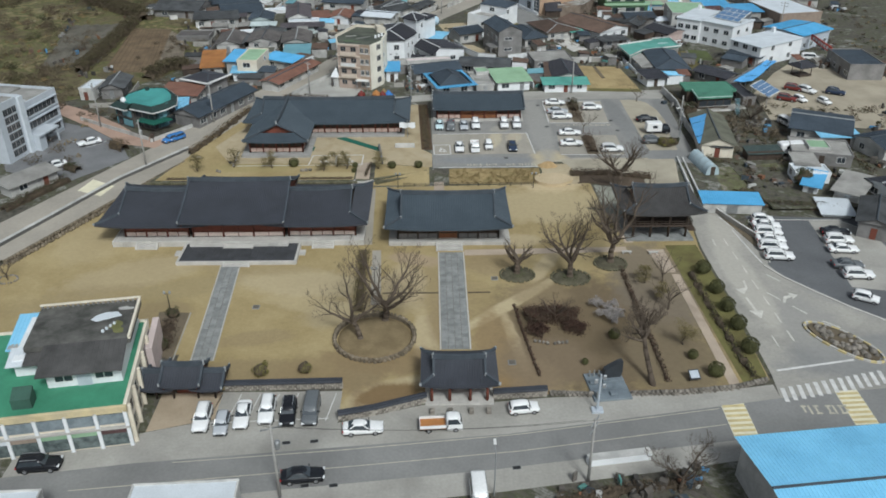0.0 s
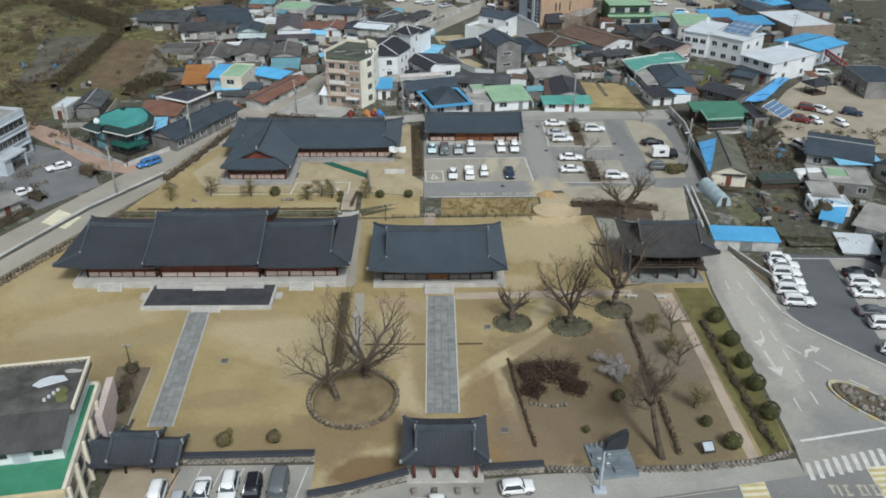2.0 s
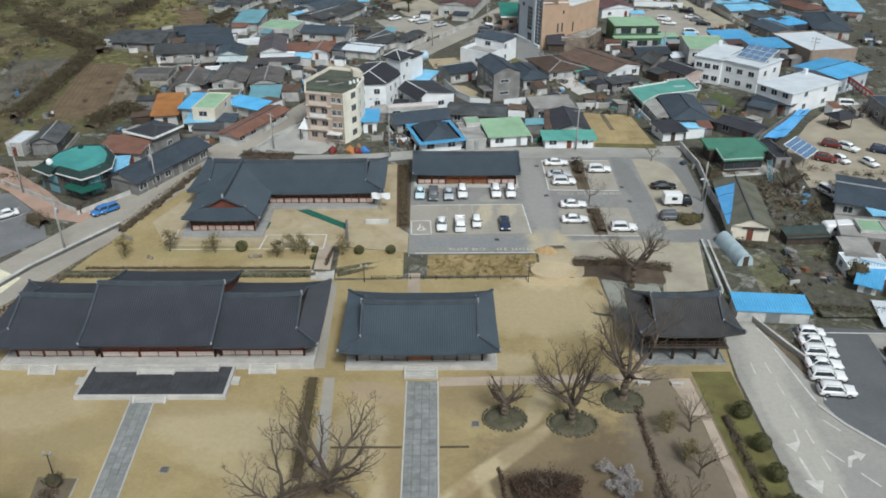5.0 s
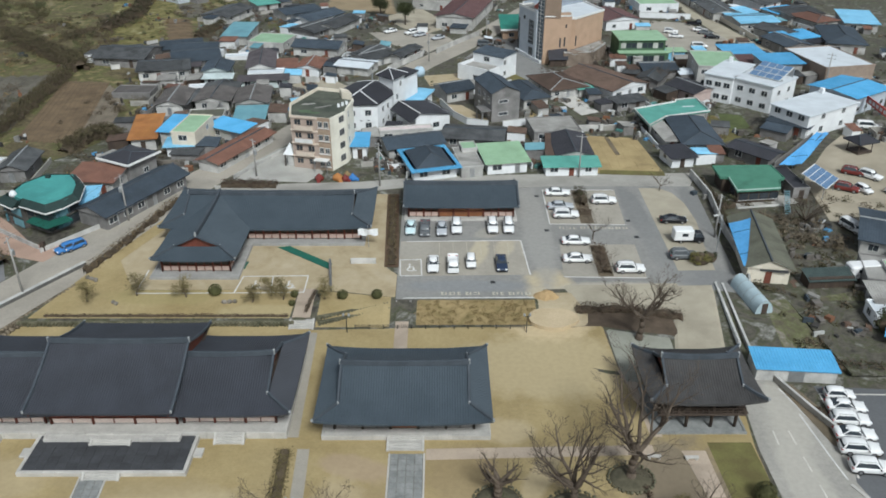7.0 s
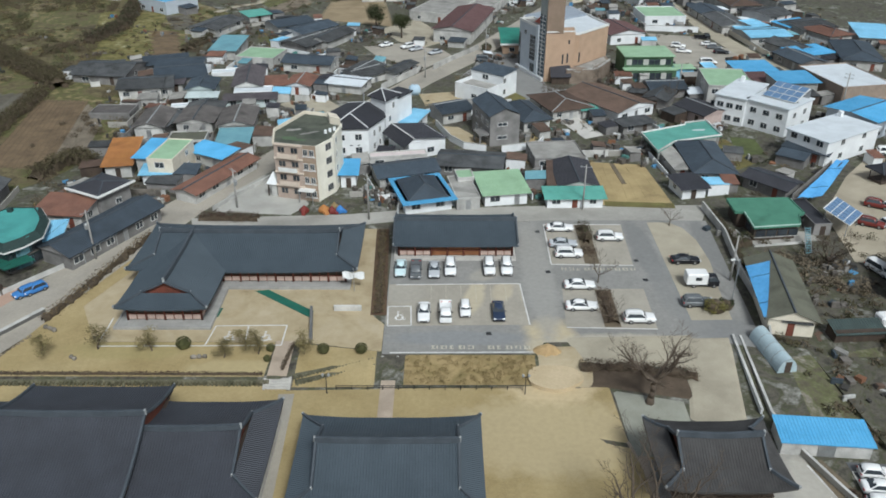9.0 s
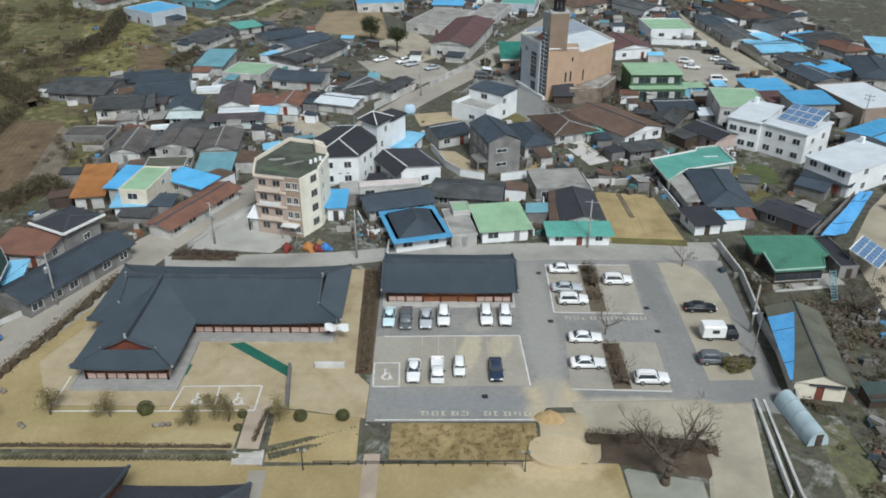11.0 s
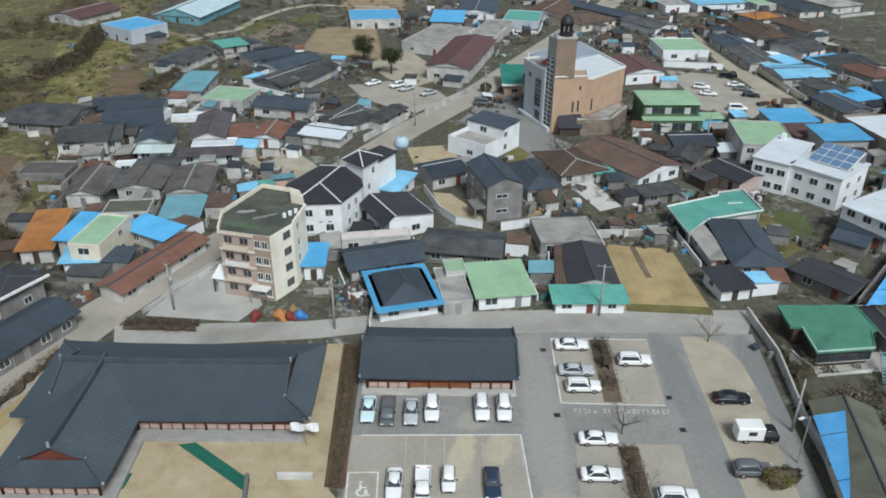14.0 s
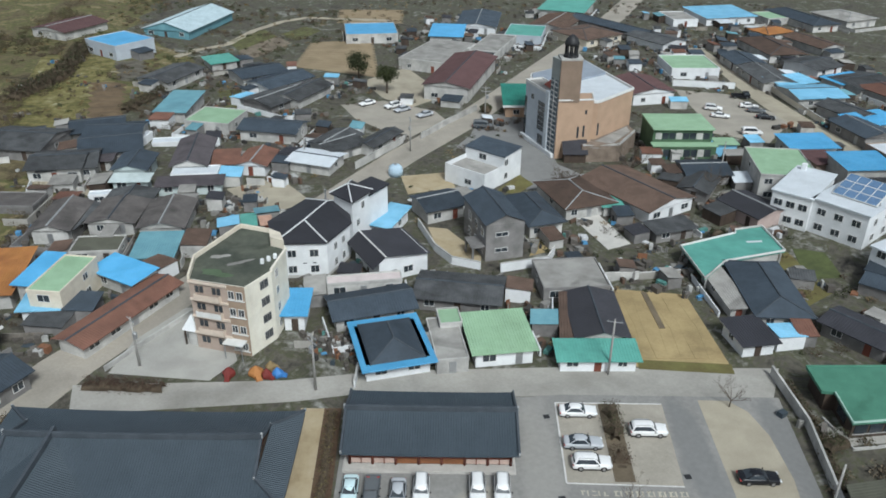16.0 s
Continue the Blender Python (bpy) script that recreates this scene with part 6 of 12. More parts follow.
house(103.3, 351.4, -84.5, 14.1, 10.6, 2.6, "gable", 1.0, PALEWALL, R_SLATE, "low house with a dark slate-grey gabled roof and pale rendered walls")
house(104.8, 334.2, -85.4, 19.0, 10.7, 2.6, "gable", 1.0, PALEWALL, R_GREY, "low house with a weathered grey gabled roof and pale rendered walls")
house(109.5, 328.3, 21.6, 13.5, 8.7, 2.6, "shed", 0.4, PALEWALL, R_SKY, "low house with a pale blue metal low sloping roof and pale")
house(111.0, 316.7, 8.3, 14.6, 12.8, 2.8, "gable", 0.9, PALEWALL, R_SKY, "low house with a pale blue metal gabled roof and pale rendered")
house(126.4, 330.4, 27.0, 13.6, 8.2, 2.6, "shed", 0.4, PALEWALL, R_BLUE, "low house with a bright blue metal low sloping roof and pale")
house(117.8, 367.9, 8.9, 13.5, 23.5, 2.8, "hip", 1.6, PALEWALL, R_BROWN, "low house with a brown hipped roof and pale rendered walls")
house(123.5, 347.2, 32.1, 12.8, 13.5, 2.6, "gable", 1.0, WHITE, R_GREY, "low house with a weathered grey gabled roof and white walls")
house(145.7, 414.4, 16.4, 12.2, 29.7, 2.8, "hip", 1.4, PALEWALL, R_SLATE, "low house with a dark slate-grey hipped roof and pale rendered walls")
house(162.9, 416.8, 24.2, 16.3, 18.5, 3.0, "hip", 1.4, PALEWALL, R_CONC, "low house with a bare concrete hipped roof and pale rendered walls")
house(135.1, 375.9, 19.6, 10.4, 19.6, 2.6, "gable", 1.1, PALEWALL, R_BROWN, "low house with a brown gabled roof and pale rendered walls")
house(129.5, 329.1, 23.4, 15.1, 15.4, 2.6, "gable", 1.1, PALEWALL, R_GREY, "low house with a weathered grey gabled roof and pale rendered walls")
house(111.7, 287.4, -76.1, 13.9, 9.8, 2.8, "gable", 1.0, GREYWALL, R_SLATE, "low house with a dark slate-grey gabled roof and grey walls")
house(116.7, 294.0, 21.6, 13.7, 8.8, 2.8, "shed", 0.5, PALEWALL, R_BLUE, "low house with a bright blue metal low sloping roof and pale")
house(80.2, 257.2, -6.0, 11.4, 15.4, 5.6, "flat", 0.0, PALEWALL, R_LIME, "taller house with a pale green painted flat roof and pale rendered")
house(93.6, 276.2, 5.5, 11.9, 8.9, 3.1, "shed", 0.5, PALEWALL, R_BLUE, "low house with a bright blue metal low sloping roof and pale")
house(93.2, 268.1, 12.9, 6.9, 8.3, 2.6, "shed", 0.4, BRICKBROWN, R_MAROON, "small house with a maroon low sloping roof and brown walls")
house(98.9, 260.9, 5.0, 11.5, 9.5, 4.5, "shed", 0.5, PALEWALL, R_BLUE, "taller house with a bright blue metal low sloping roof and pale")
house(-36.8, 203.0, 65.5, 20.4, 6.2, 2.2, "gable", 0.7, PALEWALL, R_RED, "long low house with a rust-red gabled roof and pale walls")
house(-47.1, 208.1, -6.0, 5.3, 11.0, 5.2, "flat", 0.0, CREAM, R_LIME, "small house with a pale green painted flat roof and cream walls")
house(-52.4, 211.4, -6.0, 3.8, 10.2, 4.0, "shed", 0.4, PALEWALL, R_BLUE, "small house with a bright blue metal low sloping roof and pale")
house(-40.2, 213.6, -29.0, 10.4, 5.8, 2.8, "shed", 0.5, PALEWALL, R_BLUE, "small house with a bright blue metal low sloping roof and pale")
house(-58.6, 212.4, 10.0, 6.4, 15.0, 2.8, "shed", 0.5, PALEWALL, R_ORANGE, "low house with a orange-brown rusted low sloping roof and pale rendered")
house(-48.9, 204.6, 4.6, 6.8, 5.7, 2.4, "shed", 0.3, WHITE, R_SKY, "small house with a pale blue metal low sloping roof and white")
EAVED = house(-55.9, 193.3, -28.2, 8.4, 8.4, 4.0, "hip", 1.0, GREYWALL, R_BLACK, "taller house with a black hipped roof and white eaves")
part("fascia", Geo().beam([(-4.3, -4.3, 3.95), (4.3, -4.3, 3.95)], 0.4, 0.34), FRAMEW, EAVED, "white painted eaves board")
part("fascia", Geo().beam([(4.3, -4.3, 3.95), (4.3, 4.3, 3.95)], 0.4, 0.34), FRAMEW, EAVED, "white painted eaves board")
house(-50.4, 179.1, 64.1, 21.5, 7.9, 2.8, "gable", 1.4, GREYWALL, R_SLATE, "low house with a dark slate-grey gabled roof and grey walls")
house(-57.6, 177.1, 11.0, 3.2, 7.2, 2.8, "shed", 0.4, WHITE, R_SKY, "small house with a pale blue metal low sloping roof and white")
house(-59.9, 186.9, -5.9, 10.0, 7.8, 2.8, "shed", 0.7, PALEWALL, R_RED, "low house with a rust-red metal low sloping roof and pale rendered")
house(-83.2, 191.5, -5.8, 3.5, 7.0, 2.8, "flat", 0.0, PALEWALL, R_WHITE, "small house with a white flat roof and pale rendered walls")
house(-76.0, 138.7, 55.7, 10.8, 5.0, 2.3, "shed", 0.4, PALEWALL, R_CONC, "small house with a bare concrete low sloping roof and pale rendered")
PALETEAL = mat("pale teal render", (0.55, 0.62, 0.62), (0.47, 0.54, 0.54), 0.4, 0.85, stain=0.12)
R_TAUPE = mat("weathered taupe cement roof", (0.115, 0.104, 0.1), (0.075, 0.069, 0.067), 0.35, 0.9, bump=0.5, fine=3, vary=0.15, stain=0.3)
R_PLUM = mat("dark plum-grey roof", (0.1, 0.088, 0.095), (0.07, 0.062, 0.068), 0.35, 0.8, bump=0.4, fine=4, stain=0.2)
house(-68.8, 256.7, 8.0, 11.6, 11.0, 3.0, "gable", 1.1, PALEWALL, R_GREY, "low house with a weathered grey gabled roof and pale windowed front")
house(-54.0, 258.4, 4.0, 7.8, 10.0, 3.0, "gable", 1.0, PALETEAL, R_SLATE, "low house with a blue-slate gabled roof and pale teal walls")
house(-52.3, 251.3, 4.0, 8.2, 4.0, 2.4, "shed", 0.3, PALETEAL, PALETEAL, "pale teal sheet porch before the slate-roofed house")
house(-43.4, 264.6, 8.0, 8.2, 17.0, 3.1, "gable", 1.4, PALEWALL, R_PLUM, "low house with a dark plum-grey gabled roof and pale walls")
house(-40.2, 250.6, 8.0, 13.6, 4.6, 2.3, "shed", 0.4, PALETEAL, R_PLUM, "low front range with a plum-grey sloping roof and pale teal doors")
house(-40.4, 255.4, 6.0, 9.4, 4.6, 2.7, "flat", 0.0, WHITE, R_WHITE, "white flat-roofed lean-to between the plum-grey roofs")
house(-36.0, 263.2, 9.0, 6.0, 8.0, 2.5, "shed", 0.5, PALEWALL, R_RED, "small house with a rust-red metal roof and pale walls")
house(-50.6, 277.4, 11.0, 12.0, 3.4, 1.0, "flat", 0.0, WHITE, R_WHITE, "low white concrete terrace behind the yards")
house(-59.4, 272.6, -8.0, 2.0, 14.6, 1.6, "flat", 0.0, WHITE, R_WHITE, "long low white store along the yard")
house(-64.6, 277.0, 6.0, 13.2, 10.6, 2.8, "gable", 1.1, PALEWALL, R_SLATE, "low house with a blue-slate gabled roof and pale walls")
house(-62.2, 264.8, 8.6, 4.8, 12.6, 2.4, "shed", 0.5, PALEWALL, R_PLUM, "narrow range with a dark sloping roof beside the yard")
house(-58.3, 232.6, 3.0, 7.6, 13.0, 2.8, "gable", 1.1, PALEWALL, R_TAUPE, "low house with a weathered taupe gabled roof and white gable edge")
house(-49.2, 235.7, 2.5, 9.4, 10.8, 2.6, "gable", 1.0, PALEWALL, R_TAUPE, "low house with a weathered taupe gabled roof and pale walls")
house(-39.6, 234.5, 5.0, 8.8, 12.8, 2.9, "gable", 1.1, PALEWALL, R_TAUPE, "low house with a weathered taupe gabled roof and pale gable")
house(-37.9, 223.0, 5.0, 7.6, 9.0, 2.3, "shed", 0.5, PALEWALL, R_TEAL, "small house with a faded teal low sloping roof and pale walls")
house(-48.4, 223.8, 6.0, 8.2, 5.8, 2.0, "flat", 0.0, PALEWALL, R_OLIVE, "low store with an olive-grey flat roof")
house(-70.6, 240.4, 0.0, 9.6, 6.4, 1.5, "flat", 0.0, GREYWALL, R_TAUPE, "low store with a weathered taupe flat roof and grey walls")
house(-53.0, 245.2, 12.0, 10.4, 2.2, 2.0, "flat", 0.0, WHITE, R_WHITE, "narrow white flat-roofed passage between the yards")
house(-29.5, 263.6, -5.0, 7.2, 10.0, 2.5, "gable", 1.0, WHITE, R_RED, "small house with a rust-red gabled roof and a white front")
house(-29.8, 283.3, -11.0, 15.0, 9.4, 2.8, "gable", 1.2, PALEWALL, R_SLATE, "long low house with a blue-slate gabled roof and pale walls")
house(-21.6, 233.9, 19.0, 2.4, 3.6, 2.0, "shed", 0.2, PALEWALL, mat("faded salmon sheet", (0.52, 0.33, 0.25), (0.44, 0.28, 0.21), 0.4, 0.8, stain=0.15), "small hut with a faded salmon sheet roof")
house(-24.6, 233.4, 15.0, 3.0, 4.8, 2.2, "shed", 0.3, PALEWALL, R_TURQ, "small hut with a faded turquoise sheet roof")
sheet("pavement_yard", [(-33.5, 252.0), (-24.0, 258.6), (-15.4, 246.6), (-24.0, 239.6)], UP + 0.075, PALELANE, "pale concrete yard beside the lane")
house(-16.9, 264.5, -18.4, 10.9, 8.6, 2.4, "gable", 0.6, PALEWALL, R_WHITE, "low house with a white gabled roof and pale rendered walls")
house(-45.1, 289.9, -12.1, 11.5, 10.9, 2.8, "flat", 0.0, PALEWALL, R_LIME, "low house with a pale green painted flat roof and pale rendered")
house(-56.7, 299.0, -1.9, 8.6, 16.4, 2.8, "shed", 0.6, PALEWALL, R_TEAL, "low house with a faded teal low sloping roof and pale rendered")
house(-27.5, 312.4, -24.5, 8.5, 17.4, 2.6, "gable", 1.1, PALEWALL, R_GREY, "low house with a weathered grey gabled roof and pale rendered walls")
house(-35.7, 322.4, -37.4, 10.7, 17.3, 2.6, "gable", 1.1, WHITE, R_SLATE, "low house with a dark slate-grey gabled roof and white walls")
house(-90.1, 349.9, -35.7, 15.5, 13.8, 4.2, "flat", 0.0, BLUEGREY, R_BLUE, "taller house with a bright blue metal flat roof and blue-grey clad")
house(-115.9, 374.0, -24.1, 15.7, 19.8, 2.8, "gable", 1.3, PALEWALL, R_MAROON, "low house with a maroon gabled roof and pale rendered walls")
house(-13.4, 273.8, 44.6, 10.4, 10.2, 2.4, "gable", 0.7, PALEWALL, R_GREY, "low house with a weathered grey gabled roof and pale rendered walls")
house(-4.1, 277.2, 61.3, 12.9, 5.3, 2.4, "gable", 0.6, PALEWALL, R_GREY, "low house with a weathered grey gabled roof and pale rendered walls")
house(-13.9, 276.4, -25.9, 8.3, 11.0, 2.4, "gable", 0.9, PALEWALL, R_GREY, "low house with a weathered grey gabled roof and pale rendered walls")
house(58.2, 159.0, -8.8, 7.7, 18.0, 2.8, "gable", 1.5, CREAM, R_OLIVE, "low house with a olive-grey gabled roof and cream walls")
house(71.8, 144.3, -7.4, 4.9, 5.8, 2.3, "shed", 0.4, PALEWALL, R_CONC, "small house with a bare concrete low sloping roof and pale rendered")
house(58.4, 154.0, -12.5, 4.2, 7.5, 2.4, "shed", 0.4, CREAM, R_GREY, "small house with a weathered grey low sloping roof and cream walls")
house(112.8, 261.7, 11.5, 14.7, 19.7, 5.0, "flat", 0.0, BRICKBROWN, R_WHITE, "taller house with a white flat roof and brown walls")
house(107.4, 236.5, 33.9, 15.2, 13.6, 4.5, "gable", 0.6, BLUEGREY, R_BLUE, "taller house with a bright blue metal gabled roof and blue-grey clad")
house(132.8, 318.9, 20.6, 10.6, 14.2, 2.8, "hip", 1.2, PALEWALL, R_RED, "low house with a rust-red metal hipped roof and pale rendered walls")
house(130.7, 293.5, -13.6, 11.9, 23.1, 3.0, "hip", 1.6, PALEWALL, R_SLATE, "low house with a dark slate-grey hipped roof and pale rendered walls")
house(147.2, 318.4, -13.6, 11.5, 19.1, 2.8, "shed", 0.5, PALEWALL, R_SKY, "low house with a pale blue metal low sloping roof and pale")
house(111.3, 207.8, -92.3, 14.7, 9.0, 4.0, "flat", 0.0, GREYWALL, R_SLATE, "taller house with a dark slate-grey flat roof and grey walls")
house(114.3, 301.7, 25.2, 9.2, 13.9, 2.6, "gable", 1.1, PALEWALL, R_GREY, "low house with a weathered grey gabled roof and pale rendered walls")
house(111.9, 288.4, -94.4, 14.7, 5.4, 2.6, "shed", 0.4, PALEWALL, R_GREY, "low house with a weathered grey low sloping roof and pale rendered")
house(43.0, 243.4, 8.0, 4.6, 4.4, 2.3, "shed", 0.3, PALEWALL, R_TURQ, "small house with a turquoise low sloping roof and pale walls")
house(83.3, 163.4, -25.2, 12.6, 13.4, 2.8, "gable", 1.2, PALEWALL, R_SLATE, "low house with a dark slate-grey gabled roof and pale rendered walls")
house(92.4, 152.9, -69.7, 9.1, 10.7, 2.8, "gable", 1.2, PALEWALL, R_SLATE, "low house with a dark slate-grey gabled roof and pale rendered walls")
house(83.9, 157.2, -0.9, 8.9, 4.8, 2.6, "shed", 0.3, PALEWALL, R_SKY, "small house with a pale blue metal low sloping roof and pale")
house(77.4, 150.4, -15.4, 11.4, 8.2, 2.4, "flat", 0.0, GREYWALL, R_CONC, "low house with a bare concrete flat roof and grey walls")
house(76.9, 150.6, -9.2, 4.1, 4.4, 2.8, "flat", 0.0, PALEWALL, R_LIME, "small house with a pale green painted flat roof and pale rendered")
house(71.3, 140.3, -5.4, 6.6, 4.4, 2.3, "flat", 0.0, WHITE, R_WHITE, "small house with a white flat roof and white walls")
house(70.6, 136.6, -31.2, 3.9, 7.7, 2.1, "shed", 0.4, WHITE, R_BLUE, "small house with a bright blue metal low sloping roof and white")
house(76.9, 134.0, -39.0, 5.7, 10.1, 2.3, "shed", 0.4, PALEWALL, R_CONC, "small house with a bare concrete low sloping roof and pale rendered")
house(70.9, 127.8, -9.2, 6.1, 6.2, 0.9, "shed", 0.4, WHITE, R_WHITE, "small house with a white low sloping roof and white walls")
house(75.1, 121.7, -29.4, 6.3, 11.2, 3.0, "gable", 1.0, GREYWALL, R_GREY, "low house with a weathered grey gabled roof and grey walls")
house(86.1, 132.7, -76.9, 8.7, 11.9, 2.8, "gable", 1.0, WHITE, R_BLACK, "low house with a black ribbed metal gabled roof and white walls")
house(-81.2, 267.7, -6.2, 15.6, 14.2, 2.6, "gable", 1.5, GREYWALL, R_GREY, "low house with a weathered grey gabled roof and grey walls")
house(-67.3, 258.2, 15.6, 11.9, 11.8, 2.6, "gable", 1.3, PALEWALL, R_GREY, "low house with a weathered grey gabled roof and pale rendered walls")
house(-62.9, 269.2, 19.1, 13.6, 13.1, 2.6, "gable", 1.5, GREYWALL, R_SLATE, "low house with a dark slate-grey gabled roof and grey walls")
house(-57.7, 233.7, -3.8, 8.0, 11.4, 2.4, "gable", 1.0, GREYWALL, R_GREY, "low house with a weathered grey gabled roof and grey walls")
house(-49.2, 239.9, 2.5, 9.4, 12.7, 2.4, "gable", 1.0, PALEWALL, R_GREY, "low house with a weathered grey gabled roof and pale rendered walls")
house(-78.2, 193.6, 5.2, 6.4, 10.6, 2.6, "gable", 1.2, GREYWALL, R_GREY, "low house with a weathered grey gabled roof and grey walls")
house(-66.8, 324.3, 70.7, 17.4, 11.2, 2.4, "gable", 1.0, PALEWALL, R_GREY, "low house with a weathered grey gabled roof and pale rendered walls")
house(-57.7, 342.5, 33.8, 9.0, 9.1, 2.3, "shed", 0.3, PALEWALL, R_TURQ, "low house with a turquoise painted low sloping roof and pale rendered")
house(-44.1, 331.5, 38.5, 14.9, 11.1, 2.4, "gable", 1.0, PALEWALL, R_SLATE, "low house with a dark slate-grey gabled roof and pale rendered walls")
house(-33.7, 307.8, 56.5, 16.1, 11.6, 2.4, "gable", 1.0, GREYWALL, R_GREY, "low house with a weathered grey gabled roof and grey walls")
house(-79.5, 386.9, -12.5, 17.9, 33.2, 2.6, "gable", 2.6, R_TEAL, POLYFILM, "low house with a milky film gabled roof and teal netted walls")
house(-69.7, 279.4, 20.1, 12.4, 10.5, 2.6, "gable", 1.2, GREYWALL, R_SLATE, "low house with a dark slate-grey gabled roof and grey walls")
house(-82.6, 270.5, 25.8, 9.4, 8.9, 2.4, "gable", 1.0, GREYWALL, R_GREY, "low house with a weathered grey gabled roof and grey walls")


# ---- larger buildings ----
def frame_of(A, B, C):
    """Middle, yaw and size of a block from two corners of its front and one of its back."""
    w = math.hypot(B[0] - A[0], B[1] - A[1])
    ux, uy = (B[0] - A[0]) / w, (B[1] - A[1]) / w
    d = (C[0] - A[0]) * -uy + (C[1] - A[1]) * ux
    return (A[0] + B[0]) / 2 - uy * d / 2, (A[1] + B[1]) / 2 + ux * d / 2, math.degrees(math.atan2(uy, ux)), w, d


def flats():
    """Four-storey flats on a seven-sided plan: banded brick front with balconies, cream side walls, a mossy roof behind parapets."""
    cx, cy = -18.4, 203.0
    ob = thing("apartment_building", cx, cy, UP, 0, "four-storey flats with banded brown brick front and cream side", "apartment building")
    P = [(x - cx, y - cy) for x, y in ((-23.7, 196.7), (-15.6, 194.6), (-12.9, 199.2), (-12.0, 205.4), (-15.4, 211.0), (-20.2, 212.6), (-24.5, 202.4))]
    H = 11.2
    CR = mat("pale cream render", (0.82, 0.79, 0.69), (0.73, 0.69, 0.59), 0.35, 0.85, bump=0.1, stain=0.12)
    part("wall", Geo().prism(P, -0.3, H), CR, ob, "cream painted wall")
    inner = [(x * 0.97, y * 0.97) for x, y in P]
    part("roof", Geo().prism(inner, H - 0.05, H + 0.06), mat("mossy patched roof deck", (0.105, 0.112, 0.088), (0.06, 0.068, 0.055), 0.28, 0.92, bump=0.4, fine=2.5, stain=0.35), ob, "mossy dark roof deck")
    part("roof_patch", Geo().prism(blob(0.6, -1.5, 1.7, 0.45, 18, 0.2, 4, 0.5), H + 0.06, H + 0.075), R_CONC, ob, "pale worn patch of screed")
    part("roof_patch", Geo().prism(blob(-2.6, 0.2, 1.2, 0.6, 18, 0.25, 7, 0.3), H + 0.06, H + 0.075), R_CONC, ob)
    part("roof_patch", Geo().prism(blob(-2.0, -4.6, 2.2, 0.9, 18, 0.25, 9, -0.2), H + 0.06, H + 0.07), mat("green roof moss", (0.1, 0.14, 0.085), (0.075, 0.11, 0.062), 0.5, 0.95), ob, "green moss at the roof edge")
    for k, (a, b) in enumerate(zip(P, P[1:] + P[:1])):
        if k in (2, 3, 4, 5, 6):
            part("parapet", Geo().beam([(*a, H - 0.1), (*b, H - 0.1)], 0.4, 0.75 if k > 3 else 0.5), CREAM if k > 3 else CR, ob)
    part("stair_head", Geo().prism([(4.0, 3.6), (6.2, 2.6), (5.2, 5.2), (3.2, 6.6)], H, H + 1.5), CREAM, ob, "cream stair head on the roof")
    for k in range(3):
        part("water_tank", Geo().box(3.6 + 0.75 * k, 4.1 + 0.75 * k, -1.9 + 0.8 * k, -1.4 + 0.8 * k, H, H + 0.75, 0.06), WHITE, ob, "white roof tank")
    A, B = P[0], P[1]
    L = math.hypot(B[0] - A[0], B[1] - A[1])
    face = lambda name, x0, x1, y0, y1, z0, z1, m, label="": part(name, Geo().box(x0, x1, y0, y1, z0, z1), m, ob, label, at=on_edge(A, B, 0, 0))
    face("front_wall", 0.0, 5.7, -0.08, 0.1, 0.0, H, mat("pinkish tan brick", (0.44, 0.355, 0.3), (0.37, 0.295, 0.25), 0.5, 0.85, bump=0.2, fine=8), "pinkish tan brick front")
    face("front_wall", 5.7, L, -0.1, 0.1, 0.0, H, mat("warm ochre brick", (0.36, 0.275, 0.205), (0.305, 0.23, 0.17), 0.5, 0.85, bump=0.2, fine=8), "ochre brick bay")
    PINK = mat("pinkish cream band", (0.66, 0.56, 0.47), (0.58, 0.49, 0.41), 0.5, 0.85, bump=0.1, stain=0.1)
    TANFRAME = mat("tan window frame", (0.42, 0.34, 0.28), (0.36, 0.29, 0.24), 0.5, 0.7)
    for f in range(4):
        z = 0.3 + 2.75 * f
        face("band", -0.05, 5.75, -0.32, 0.05, z + 2.3, z + 2.62, PINK, "pinkish cream band between the storeys")
        if f:
            face("balcony", 0.9, 4.7, -0.75, -0.05, z - 0.1, z + 0.05, PINK)
            face("balcony_front", 0.9, 4.7, -0.78, -0.7, z + 0.02, z + 0.85, FRAMEW if f == 2 else PINK, "pale balcony front")
            for q in range(2):
                face("balcony_side", 0.9 + 3.72 * q, 0.98 + 3.72 * q, -0.72, -0.05, z + 0.02, z + 0.85, PINK)
        for a, ww in ((1.5, 1.3), (4.1, 1.3)):
            window_at(ob, on_edge(A, B, a, z + 0.85, 0.08), ww, 1.1, TANFRAME)
        for a in (6.3, 7.55):
            window_at(ob, on_edge(A, B, a, z + 0.7, 0.1), 0.8, 1.1)
        face("sill", 5.75, L - 0.1, -0.28, -0.08, z + 0.42, z + 0.52, FRAMEW)
        for e, spots in ((1, (3.3, 4.1)), (2, (1.8,)), (6, (2.0,)), (5, (3.0, 7.0))):
            for a in spots:
                window_at(ob, on_edge(P[e], P[(e + 1) % 7], a, z + 0.85, 0.0), 0.65 if e == 1 else 0.9, 1.15, GREYWALL if e == 1 else None)
    face("canopy", 4.9, 7.9, -1.7, 0.0, 2.5, 2.66, FRAMEW, "white entrance canopy")
    for x in (5.1, 7.7):
        face("canopy_post", x - 0.06, x + 0.06, -1.6, -1.48, 0.0, 2.5, STEEL)
    m = on_edge(A, B, 0, 0)
